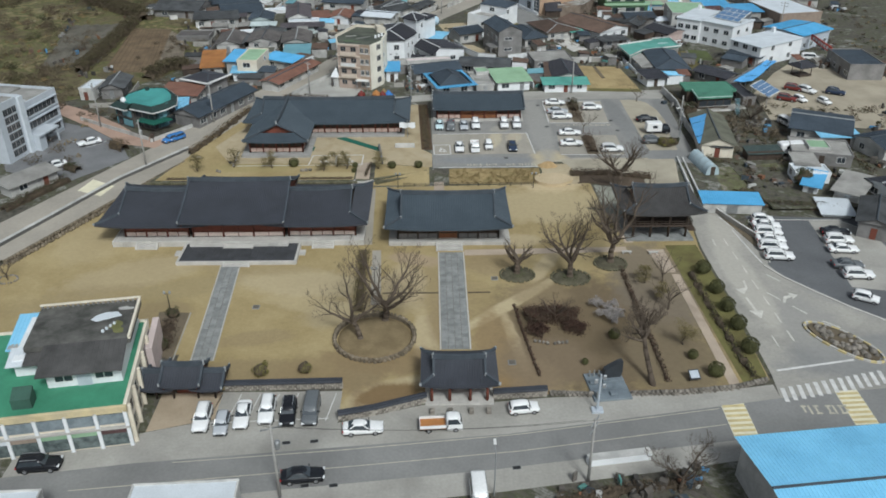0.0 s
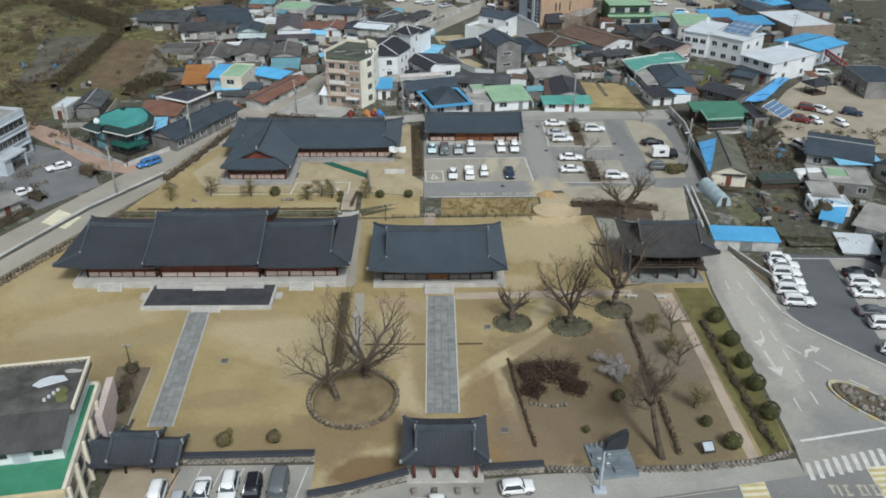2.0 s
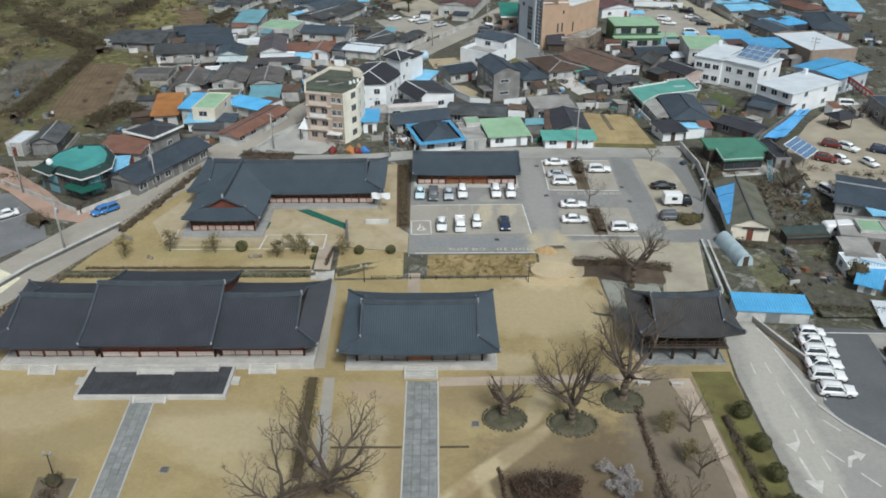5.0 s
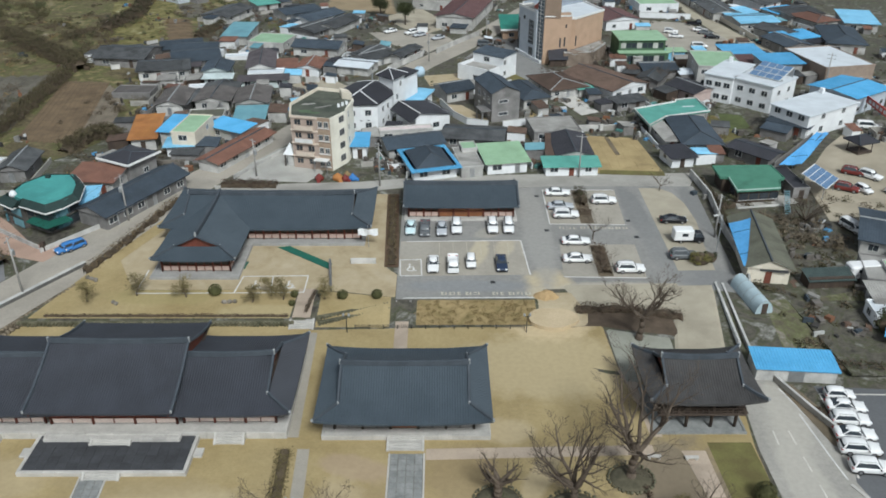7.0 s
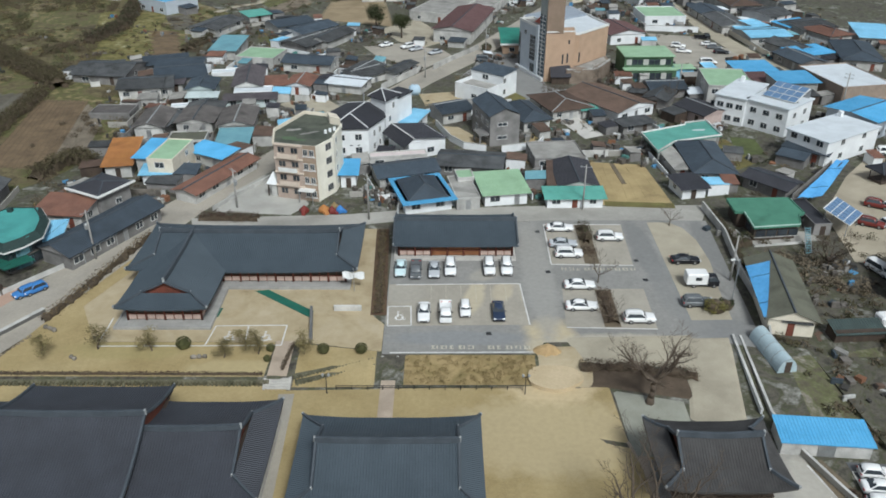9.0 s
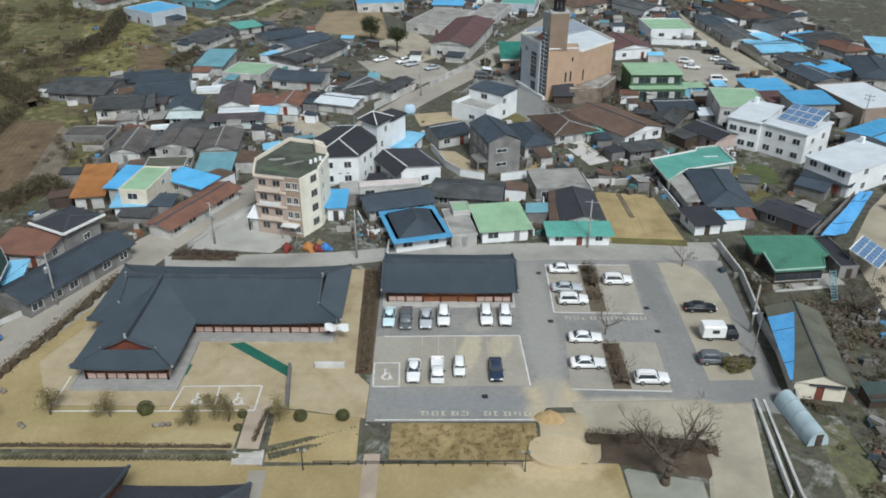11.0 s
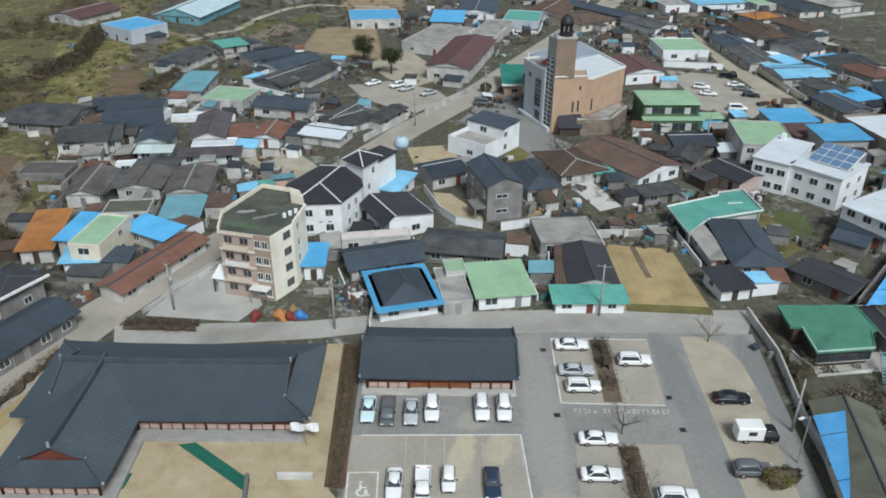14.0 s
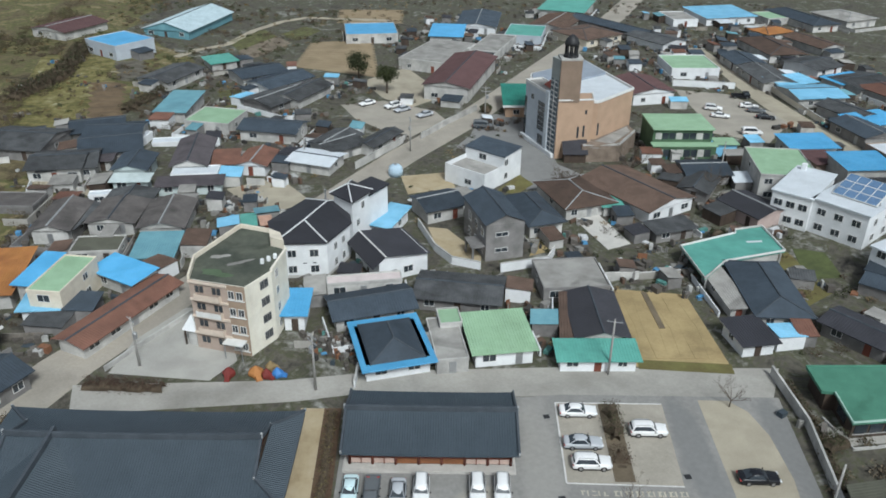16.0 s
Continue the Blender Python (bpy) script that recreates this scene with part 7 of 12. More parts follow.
    part("side_canopy", Geo().add([(-2.3, -0.2, 2.6), (0.0, -0.2, 2.6), (0.0, 2.0, 2.6), (-2.3, 2.0, 2.6), (-1.1, 0.9, 4.9)], [(0, 1, 4), (1, 2, 4), (2, 3, 4), (3, 0, 4), (3, 2, 1, 0)]), WHITE, ob, "white peaked canopy", at=m)
    part("side_post", Geo().box(-1.5, -0.3, 0.2, 1.4, 0, 2.6), PALEWALL, ob, at=m)
    part("side_leg", Geo().box(-2.1, -1.9, 0.0, 0.2, 0, 2.6), DARKWOOD, ob, at=m)


flats()


def hipped(ob, E, r1, r2, z, rise, material, cap, name="roof"):
    """A hipped roof over an eaves plan E: its first side and its last corner's side meet r1, the far end r2. Ridge and hips are pale."""
    n = len(E)
    v = [(*e, z) for e in E] + [(*r1, z + rise), (*r2, z + rise)] + [(*e, z - 0.22) for e in E]
    f = [(0, 1, n), (1, 2, 3, n + 1, n), (3, 4, n + 1), tuple([4] + ([5] if n > 5 else []) + [0, n, n + 1])]
    f += [(i, n + 2 + i, n + 2 + (i + 1) % n, (i + 1) % n) for i in range(n)] + [tuple(range(2 * n + 1, n + 1, -1))]
    part(name, Geo().add(v, f), material, ob)
    for a, b in ((E[0], r1), (E[1], r1), (r1, r2), (E[3], r2), (E[4], r2)):
        za, zb = (z + rise if a in (r1, r2) else z), z + rise
        part("ridge", Geo().beam([(*a, za), (*b, zb)], 0.26, 0.13), cap, ob)


def white_house():
    """White two-storey house on a skewed plan, with a taller stair block behind."""
    cx, cy = -10.6, 223.0
    loc = lambda pts: [(x - cx, y - cy) for x, y in pts]
    ob = thing("white_house", cx, cy, UP, 0, "large white two-storey house with charcoal hipped roofs", "house")
    P = loc([(-15.6, 216.4), (-7.9, 217.3), (-5.0, 224.3), (-6.6, 232.6), (-13.6, 233.0), (-18.2, 224.2)])
    part("wall", Geo().prism(P, -0.3, 6.55), WHITE, ob)
    E = loc([(-16.4, 216.0), (-7.8, 216.8), (-4.6, 224.2), (-6.3, 233.2), (-13.9, 233.6), (-18.9, 224.2)])
    r1, r2 = loc([(-12.2, 221.9), (-9.4, 229.6)])
    PALE = mat("pale ridge capping", (0.66, 0.67, 0.68), (0.54, 0.55, 0.56), 0.8, 0.7)
    hipped(ob, E, r1, r2, 6.6, 1.5, R_BLACK, PALE)
    for e, spots in ((0, (2.0, 5.6)), (1, (2.6, 5.2)), (5, (3.0, 6.0))):
        for f in range(2):
            for a in spots:
                window_at(ob, on_edge(P[e], P[(e + 1) % 6], a, 1.0 + 2.9 * f), 1.3 if e != 1 else 0.8, 1.2, None if (a, f) != (5.6, 1) else PALEWALL)
    part("plinth", Geo().prism([(x * 1.01, y * 1.01) for x, y in P], -0.2, 0.5), PALEWALL, ob)
    for a in (4.0, 5.6):
        part("vent", Geo().box(-0.3, 0.3, -0.06, 0.04, 0, 0.16), GLASS, ob, at=on_edge(P[0], P[1], a, 2.6))
    part("flue", Geo().lathe([(0.16, 6.6), (0.16, 9.0), (0.22, 9.05), (0.22, 9.3)], 8, 0.6, 8.6), STEEL, ob)
    cx, cy = -4.6, 232.0
    ob = thing("white_house_tower", cx, cy, UP, 0, "white three-storey stair block with charcoal roof", "house")
    P = loc([(-8.3, 230.2), (-4.8, 227.0), (-2.2, 231.8), (-5.8, 235.2)])
    part("wall", Geo().prism(P, -0.3, 9.3), WHITE, ob)
    E = loc([(-9.1, 230.2), (-4.7, 226.2), (-1.5, 231.9), (-5.9, 236.0)])
    top = loc([(-5.9, 231.3)])[0]
    part("roof", Geo().add([(*e, 9.35) for e in E] + [(*top, 10.7)] + [(*e, 9.15) for e in E], [(0, 1, 4), (1, 2, 4), (2, 3, 4), (3, 0, 4)] + [(i, 5 + i, 5 + (i + 1) % 4, (i + 1) % 4) for i in range(4)] + [(8, 7, 6, 5)]), R_BLACK, ob)
    for e in E:
        part("ridge", Geo().beam([(*e, 9.35), (*top, 10.7)], 0.24, 0.12), PALE, ob)
    for f in range(3):
        window_at(ob, on_edge(P[1], P[2], 1.6 if f < 2 else 3.2, 1.2 + 2.8 * f), 0.8, 1.2)
    part("side_wall", Geo().prism(loc([(-2.4, 231.6), (0.6, 236.6), (-2.6, 239.2), (-5.6, 235.0)]), -0.3, 8.3), WHITE, ob)
    part("side_roof", Geo().prism(loc([(-2.2, 231.2), (1.0, 236.6), (-2.6, 239.7), (-6.0, 235.0)]), 8.3, 8.55), R_BLACK, ob, "charcoal lower roof")


white_house()


def black_roofed_house():
    """White house under a black roof of two unequal slopes with a pale ridge."""
    cx, cy = 2.3, 221.6
    ob = thing("black_roofed_house", cx, cy, UP, 0, "white house with a lopsided black ribbed metal roof", "house")
    c, d = pose(0, 0, 0, 0, 0, 29.5), 5.4
    part("wall", Geo().box(-4.6, 4.2, -4.9, 4.9, -0.3, 3.7), WHITE, ob, at=c)
    rot = pose(0, 0, 0, 0, 0, 119.5)
    part("roof", ribbed(Geo(), -5.4, 5.4, (-4.7, 3.6), (3.6, 4.9), 0.5), R_BLACK, ob, at=rot)
    part("roof", ribbed(Geo(), -5.4, 5.4, (5.9, 3.2), (3.6, 4.9), 0.5), R_BLACK, ob, at=rot)
    part("ridge", Geo().beam([(-5.4, 3.6, 4.92), (5.4, 3.6, 4.92)], 0.26, 0.14), FRAMEW, ob, at=rot)
    part("gable", Geo().add([(-4.9, -4.2, 3.6), (-4.9, 5.0, 3.6), (-4.9, 3.6, 4.75), (-4.75, -4.2, 3.6), (-4.75, 5.0, 3.6), (-4.75, 3.6, 4.75)], [(0, 2, 1), (3, 4, 5), (0, 3, 5, 2), (2, 5, 4, 1), (1, 4, 3, 0)]), WHITE, ob, at=rot)
    window_at(ob, on_edge((-1.6, -6.5), (6.1, -2.2), 5.2, 1.0), 1.6, 1.1)
    part("door", Geo().box(-0.5, 0.5, -0.06, 0.05, 0, 2.0), STEEL, ob, at=on_edge((-1.6, -6.5), (6.1, -2.2), 2.6, 0))


black_roofed_house()


def grey_house():
    x, y, yaw, w, d = frame_of((18.2, 223.0), (24.8, 225.0), (14.6, 234.6))
    ob = thing("grey_house", x, y, UP, yaw, "two-storey grey rendered house with a slate gabled roof", "house")
    hw, hd = w / 2, d / 2
    part("wall", Geo().box(-hw, hw, -hd, hd, -0.3, 6.9), GREYWALL, ob)
    roof_parts(ob, w + 0.5, d + 0.5, 7.0, "gable", 1.6, R_SLATE, GREYWALL)
    for f in range(2):
        window_part(ob, "f", -0.6, 1.6 + 3.0 * f, 2.2, 0.7, (hw, hd))
        for a in (-hd + 2.0, -hd + 5.2, hd - 3.5):
            window_part(ob, "l", a, 1.0 + 3.1 * f, 1.3, 1.5, (hw, hd))
    part("porch", Geo().box(-hw - 2.4, -hw, -hd + 0.3, -hd + 4.6, 2.6, 2.85, 0.03), GREYWALL, ob)
    for a in (-hd + 0.5, -hd + 4.3):
        part("porch_post", Geo().box(-hw - 2.3, -hw - 1.95, a - 0.15, a + 0.15, 0, 2.6), GREYWALL, ob)


grey_house()


def turquoise_house():
    """A low house with an L-shaped painted deck, white-rimmed, open below at its front corner."""
    pts = [(51.7, 224.4), (62.8, 229.7), (63.2, 231.0), (68.4, 232.6), (69.2, 223.2), (57.8, 219.2), (52.8, 213.4)]
    cx, cy = 60.0, 223.6
    ob = thing("turquoise_house", cx, cy, UP, 0, "low house with a turquoise painted L-shaped flat roof", "house")
    loc = [(x - cx, y - cy) for x, y in pts][::-1]
    inner = [(x * 0.93, y * 0.93) for x, y in loc]
    part("roof", Geo().prism(loc, 2.5, 2.72), R_TURQ, ob, "turquoise painted deck")
    for k, a in enumerate(loc):
        b = loc[(k + 1) % len(loc)]
        part("parapet", Geo().beam([(a[0], a[1], 2.8), (b[0], b[1], 2.8)], 0.22, 0.3), FRAMEW if k % 3 else PALEWALL, ob)
    part("wall", Geo().prism([(x * 0.9, y * 0.9) for x, y in loc if x > -6.0], -0.3, 2.5), PALEWALL, ob)
    for x, y in inner:
        part("post", Geo().box(x - 0.15, x + 0.15, y - 0.15, y + 0.15, -0.2, 2.5), PALEWALL, ob)
    part("door", Geo().box(-3.4, -2.4, -4.95, -4.75, 0, 2.0), R_BROWN, ob)


turquoise_house()


def small_white():
    x, y, yaw, w, d = frame_of((11.0, 258.0), (19.0, 251.6), (23.4, 264.8))
    ob = thing("white_cottage", x, y, UP, yaw, "small white house with a roof terrace and grey roof", "house")
    hw, hd = w / 2, d / 2
    part("wall", Geo().box(-hw, hw, -hd, hd, -0.3, 3.1), WHITE, ob)
    part("terrace", Geo().box(-hw + 0.2, hw - 0.2, -hd + 0.2, 0.5, 3.1, 3.2), R_CONC, ob, "bare grey terrace deck")
    part("upper_wall", Geo().box(-hw, hw, 0.5, hd, 3.1, 5.8), WHITE, ob)
    part("roof", ribbed(Geo(), -hw - 0.2, hw + 0.2, (0.3, 5.85), (hd + 0.3, 6.4)), R_SLATE, ob)
    for x0, x1, y0, y1 in ((-hw, hw, -hd, -hd + 0.18), (-hw, -hw + 0.18, -hd, 0.5), (hw - 0.18, hw, -hd, 0.5)):
        part("parapet", Geo().box(x0, x1, y0, y1, 3.1, 4.1), WHITE, ob)
    window_part(ob, "f", 1.0, 1.0, 1.6, 1.0, (hw, hd))
    window_part(ob, "f", -0.5, 4.0, 1.8, 1.2, (hw, -0.45))
    for f in range(2):
        window_part(ob, "r", 1.0, 1.0 + 2.9 * f, 1.0, 1.2, (hw, hd))


small_white()


def church():
    """Church: a tan brick nave, a tall brick tower with a belfry and a blue-grey glazed front."""
    ob = thing("church", 35.2, 271.1, UP, 0, "tan brick church with a tall tower and blue-grey glazed front", "church")
    part("nave", Geo().prism([(2.2, 3.0), (9.6, 3.0), (19.4, 13.6), (11.5, 37.0), (-3.5, 24.0), (-4.4, 14.0)], -0.5, 12.2), BRICKTAN, ob, "tan brick nave")
    part("nave_roof", Geo().prism([(2.4, 3.3), (9.5, 3.3), (19.0, 13.7), (15.0, 25.5), (4.5, 17.0)], 12.2, 12.35), R_WHITE, ob, "white roof deck")
    part("nave_roof", Geo().prism([(2.4, 3.3), (4.5, 17.0), (15.0, 25.5), (11.3, 36.5), (-3.2, 23.8), (-4.1, 14.0)], 12.2, 12.9), mat("pale blue-grey metal roof", (0.3, 0.34, 0.4), (0.25, 0.285, 0.335), 0.3, 0.5, bump=0.1), ob, "pale blue-grey metal roof")
    for a, b in (((2.2, 3.0), (9.6, 3.0)), ((9.6, 3.0), (19.4, 13.6)), ((19.4, 13.6), (11.5, 37.0)), ((11.5, 37.0), (-3.5, 24.0)), ((-3.5, 24.0), (-4.4, 14.0))):
        part("parapet", Geo().beam([(a[0], a[1], 12.2), (b[0], b[1], 12.2)], 0.4, 0.55), FRAMEW, ob)
    part("front_step", Geo().prism([(0.3, 0.3), (8.2, 1.3), (8.6, 6.5), (0.4, 6.0)], -0.5, 13.4), BRICKTAN, ob, "tan brick front")
    part("tower", Geo().prism([(0.3, 0.3), (4.9, 0.7), (4.7, 4.6), (0.1, 4.2)], 13.0, 22.2), mat("brown-tan brick", (0.25, 0.185, 0.14), (0.21, 0.155, 0.115), 0.4, 0.85, bump=0.2, fine=8), ob, "brown brick tower")
    part("tower_cap", Geo().prism([(0.2, 0.2), (5.0, 0.6), (4.8, 4.7), (0.0, 4.3)], 22.2, 22.6), PALEWALL, ob)
    for i in range(8):
        a = math.pi * i / 4
        part("belfry_post", Geo().box(2.5 + 1.25 * math.cos(a) - 0.16, 2.5 + 1.25 * math.cos(a) + 0.16, 2.4 + 1.25 * math.sin(a) - 0.16, 2.4 + 1.25 * math.sin(a) + 0.16, 22.6, 25.2), BLACKIRON, ob)
    part("belfry_dome", Geo().lathe([(1.6, 25.1), (1.55, 25.7), (1.2, 26.5), (0.6, 27.1), (0.1, 27.4)], 12, 2.5, 2.4), BLACKIRON, ob, "dark domed belfry roof", smooth=True)
    part("belfry_base", Geo().lathe([(1.65, 22.55), (1.6, 23.1)], 12, 2.5, 2.4), BLACKIRON, ob)
    # glazed front, turned towards the yard
    m = pose(0.3, 0.5, 0, 0, 0, 112.0)
    L = 15.4
    part("front", Geo().box(5.2, L, -4.2, 0.0, -0.5, 13.6), BLUEGREY, ob, "blue-grey panelled front", at=m)
    part("front_core", Geo().box(0.4, 5.2, -4.0, -0.1, -0.5, 14.0), BLUEGREY, ob, at=m)
    part("stair_glass", Geo().box(0.5, 3.6, -0.2, 0.1, 0.9, 17.6), mat("blue-grey stair glazing", (0.11, 0.14, 0.165), (0.07, 0.09, 0.11), 1.2, 0.15, bump=0.0), ob, "tall strip of stair windows", at=m)
    part("tower_side", Geo().box(0.3, 3.8, -3.6, 0.04, 14.0, 22.2), mat("pale grey-green tower cladding", (0.34, 0.36, 0.35), (0.28, 0.3, 0.29), 0.5, 0.7), ob, "pale grey tower cladding", at=m)
    for k in range(16):
        part("glazing_bar", Geo().box(0.5, 3.6, 0.08, 0.18, 0.9 + 1.08 * k, 1.02 + 1.08 * k), FRAMEW, ob, at=m)
    part("glazing_post", Geo().box(2.0, 2.1, 0.08, 0.2, 0.9, 17.6), FRAMEW, ob, at=m)
    part("pilaster", Geo().box(3.6, 5.0, -0.3, 0.45, -0.3, 14.4), mat("pale panel strip", (0.62, 0.66, 0.7), (0.54, 0.58, 0.62), 0.4, 0.6), ob, "pale pilaster beside the stair windows", at=m)
    for k in range(6):
        for q in range(3):
            part("window", Geo().box(5.9 + 1.05 * q, 6.8 + 1.05 * q, -0.02, 0.07, 4.2 + 1.15 * k, 5.2 + 1.15 * k), GLASS, ob, at=m)
    part("window", Geo().box(6.0, 8.4, -0.02, 0.07, 0.9, 3.2), GLASS, ob, at=m)
    part("window", Geo().box(11.2, 12.4, -0.02, 0.07, 10.4, 11.5), GLASS, ob, at=m)
    for x0, x1, y0, y1 in ((5.0, L + 0.1, -0.1, 0.12), (5.0, L + 0.1, -4.3, -4.1), (L - 0.1, L + 0.12, -4.1, -0.1)):
        part("parapet", Geo().box(x0, x1, y0, y1, 13.5, 14.1), FRAMEW, ob, at=m)
    part("front_roof", Geo().box(5.2, L - 0.1, -4.1, -0.1, 13.6, 13.7), R_CONC, ob, at=m)
    part("edge_strip", Geo().box(L - 0.9, L + 0.06, -1.2, 0.06, 1.0, 10.2), GLASS, ob, "dark glazed corner", at=m)
    part("plinth", Geo().box(0.4, L + 0.7, -1.0, 0.6, -0.4, 0.9), WHITE, ob, "white entrance plinth", at=m)
    part("cross_panel", Geo().hexa([(4.0, -2.6, 13.7), (11.0, -2.6, 13.7), (11.0, -2.3, 13.7), (4.0, -2.3, 13.7)], [(4.0, -2.6, 18.4), (10.4, -2.6, 14.2), (10.4, -2.3, 14.2), (4.0, -2.3, 18.4)]),
         mat("salmon red panel", (0.5, 0.14, 0.1), (0.42, 0.12, 0.09), 0.6, 0.6), ob, "salmon-red sloping panel", at=m)
    for a, z0, z1 in ((4.9, 4.8, 7.4), (6.2, 5.0, 7.6), (6.4, 10.2, 11.2)):
        part("window", Geo().box(-0.22, 0.22, -0.06, 0.1, z0, z1), GLASS, ob, "narrow dark window", at=on_edge((0.3, 0.3), (8.2, 1.3), a, 0))
    part("window", Geo().box(-0.3, 0.3, -0.06, 0.1, 4.6, 7.4), GLASS, ob, "narrow dark window", at=on_edge((9.6, 3.0), (19.4, 13.6), 0.6, 0))
    part("front_step_cap", Geo().beam([(0.3, 0.35, 13.4), (8.2, 1.35, 13.4), (8.6, 6.4, 13.4)], 0.4, 0.3), FRAMEW, ob)
    part("annex", Geo().prism([(6.0, -1.6), (14.5, -1.0), (19.8, 8.0), (19.0, 13.0), (9.6, 3.0), (6.5, 2.6)], -0.5, 3.8), mat("stained brown stonework", (0.25, 0.2, 0.16), (0.16, 0.125, 0.1), 0.4, 0.95, bump=0.5, fine=3, stain=0.25), ob, "low brown stone annex")
    part("annex_roof", Geo().prism([(9.4, 1.6), (13.0, 0.2), (18.6, 8.2), (18.4, 11.6)], 3.8, 3.9), R_CONC, ob, "bare annex deck")
    part("annex_parapet", Geo().beam([(6.2, -1.4, 3.7), (9.4, -1.2, 3.2), (14.4, -0.8, 3.9), (19.5, 8.0, 3.9)], 0.35, 0.5), PALEWALL, ob, "pale annex parapet")
    part("lean_to", ribbed(Geo(), 1.8, 7.4, (-2.6, 2.2), (1.0, 4.4)), R_BLACK, ob, "dark lean-to roof")
    part("lean_to_wall", Geo().box(2.2, 7.0, -2.2, 0.9, -0.3, 2.3), DARKWOOD, ob)


church()
sheet("pavement_church", [(13.5, 278), (17, 286), (20, 301), (31, 303.5), (34, 284), (36, 268), (44, 258), (36, 252), (26, 255), (22, 266)], UP + 0.034, ASPHALT, "grey asphalt yard beside the church")


def green_office():
    x, y, yaw, w, d = frame_of((57.5, 273.4), (71.5, 273.8), (73.8, 284.8))
    ob = thing("green_office", x, y, UP, yaw, "two-storey green building with pale green roof decks", "office building")
    hw, hd = w / 2, d / 2
    wall = mat("deep green wall paint", (0.085, 0.15, 0.085), (0.06, 0.11, 0.062), 0.4, 0.8, stain=0.1)
    part("wall", Geo().box(-hw + 0.3, hw - 0.3, -hd + 0.6, hd, -0.3, 6.3), wall, ob)
    part("roof", Geo().box(-hw, hw, -hd, hd, 6.3, 6.6, 0.03), R_LIME, ob)
    part("lower_roof", Geo().box(-hw - 0.2, hw + 0.6, -hd - 2.0, -hd + 0.5, 3.1, 3.4, 0.03), R_LIME, ob)
    part("lower_wall", Geo().box(-hw, hw + 0.3, -hd - 1.7, -hd + 0.5, -0.3, 3.1), wall, ob)
    for z0, hh, dd in ((4.0, 1.5, 0.6), (0.7, 1.7, -1.7)):
        for i in range(8):
            x0 = -hw + 0.8 + i * (w - 1.6) / 8
            part("window", Geo().box(x0 + 0.06, x0 + (w - 1.6) / 8 - 0.06, -hd + dd - 0.06, -hd + dd + 0.05, z0, z0 + hh), GLASS if i % 3 else PALEWALL, ob, "green-framed glazing")
    part("side_roof", Geo().box(hw + 0.6, hw + 6.0, -hd - 0.5, -hd + 4.0, 3.0, 3.25, 0.03), R_LIME, ob)
    part("side_wall", Geo().box(hw + 0.3, hw + 5.6, -hd, -hd + 3.6, -0.3, 3.0), R_SKY, ob)


green_office()


def villa(A, B, C, h, panels, label):
    x, y, yaw, w, d = frame_of(A, B, C)
    ob = thing("villa", x, y, UP, yaw, label, "house")
    hw, hd = w / 2, d / 2
    part("wall", Geo().box(-hw, hw, -hd, hd, -0.3, h), WHITE, ob)
    part("roof", Geo().box(-hw - 0.3, hw + 0.3, -hd - 0.3, hd + 0.3, h, h + 0.3, 0.03), R_WHITE, ob)
    for f in range(2):
        for i in range(3):
            window_part(ob, "f", -hw + w * (i + 0.6) / 3.2, 0.9 + 3.0 * f, 1.5, 1.2, (hw, hd))
        for i in range(2):
            window_part(ob, "r", -hd + d * (i + 0.7) / 2.4, 0.9 + 3.0 * f, 1.2, 1.2, (hw, hd))
            window_part(ob, "l", -hd + d * (i + 0.7) / 2.4, 0.9 + 3.0 * f, 1.2, 1.2, (hw, hd))
    part("chimney", Geo().box(-hw + 1.0, -hw + 1.9, hd - 2, hd - 1.1, h + 0.3, h + 1.6, 0.04), WHITE, ob)
    if panels:
        arr = part("solar_rack", Geo().box(-hw + 1.4, hw - 0.6, -0.6, -0.4, h + 0.3, h + 0.9).box(-hw + 1.4, hw - 0.6, hd - 1.0, hd - 0.8, h + 0.3, h + 2.6), STEEL, ob)
        for j in range(3):
            for i in range(4):
                x0 = -hw + 1.4 + i * (w - 2.2) / 4
                y0, y1 = -1.6 + j * (hd + 0.8) / 3, -1.6 + (j + 1) * (hd + 0.8) / 3 - 0.25
                za, zb = h + 0.6 + 0.7 * j, h + 1.2 + 0.7 * j
                xe = x0 + (w - 2.2) / 4 - 0.16
                if not i:
                    part("panel_frame", Geo().hexa([(x0 - 0.12, y0 - 0.12, za - 0.1), (hw - 0.7, y0 - 0.12, za - 0.1), (hw - 0.7, y1 + 0.12, zb - 0.1), (x0 - 0.12, y1 + 0.12, zb - 0.1)], [(x0 - 0.12, y0 - 0.12, za - 0.03), (hw - 0.7, y0 - 0.12, za - 0.03), (hw - 0.7, y1 + 0.12, zb - 0.03), (x0 - 0.12, y1 + 0.12, zb - 0.03)]), FRAMEW, arr)
                part("solar_panel", Geo().hexa([(x0, y0, za), (xe, y0, za), (xe, y1, zb), (x0, y1, zb)], [(x0, y0, za + 0.05), (xe, y0, za + 0.05), (xe, y1, zb + 0.05), (x0, y1, zb + 0.05)]), PANEL, arr)


villa((78.7, 236.8), (85.5, 229.2), (87.0, 244.9), 6.5, True, "white two-storey villa with solar panels on its roof")
villa((72.6, 240.6), (78.2, 236.2), (82.7, 251.6), 6.5, False, "white two-storey villa with a flat roof")
villa((82.2, 220.6), (87.5, 212.2), (95.3, 233.2), 5.2, False, "white villa with a broad flat roof")


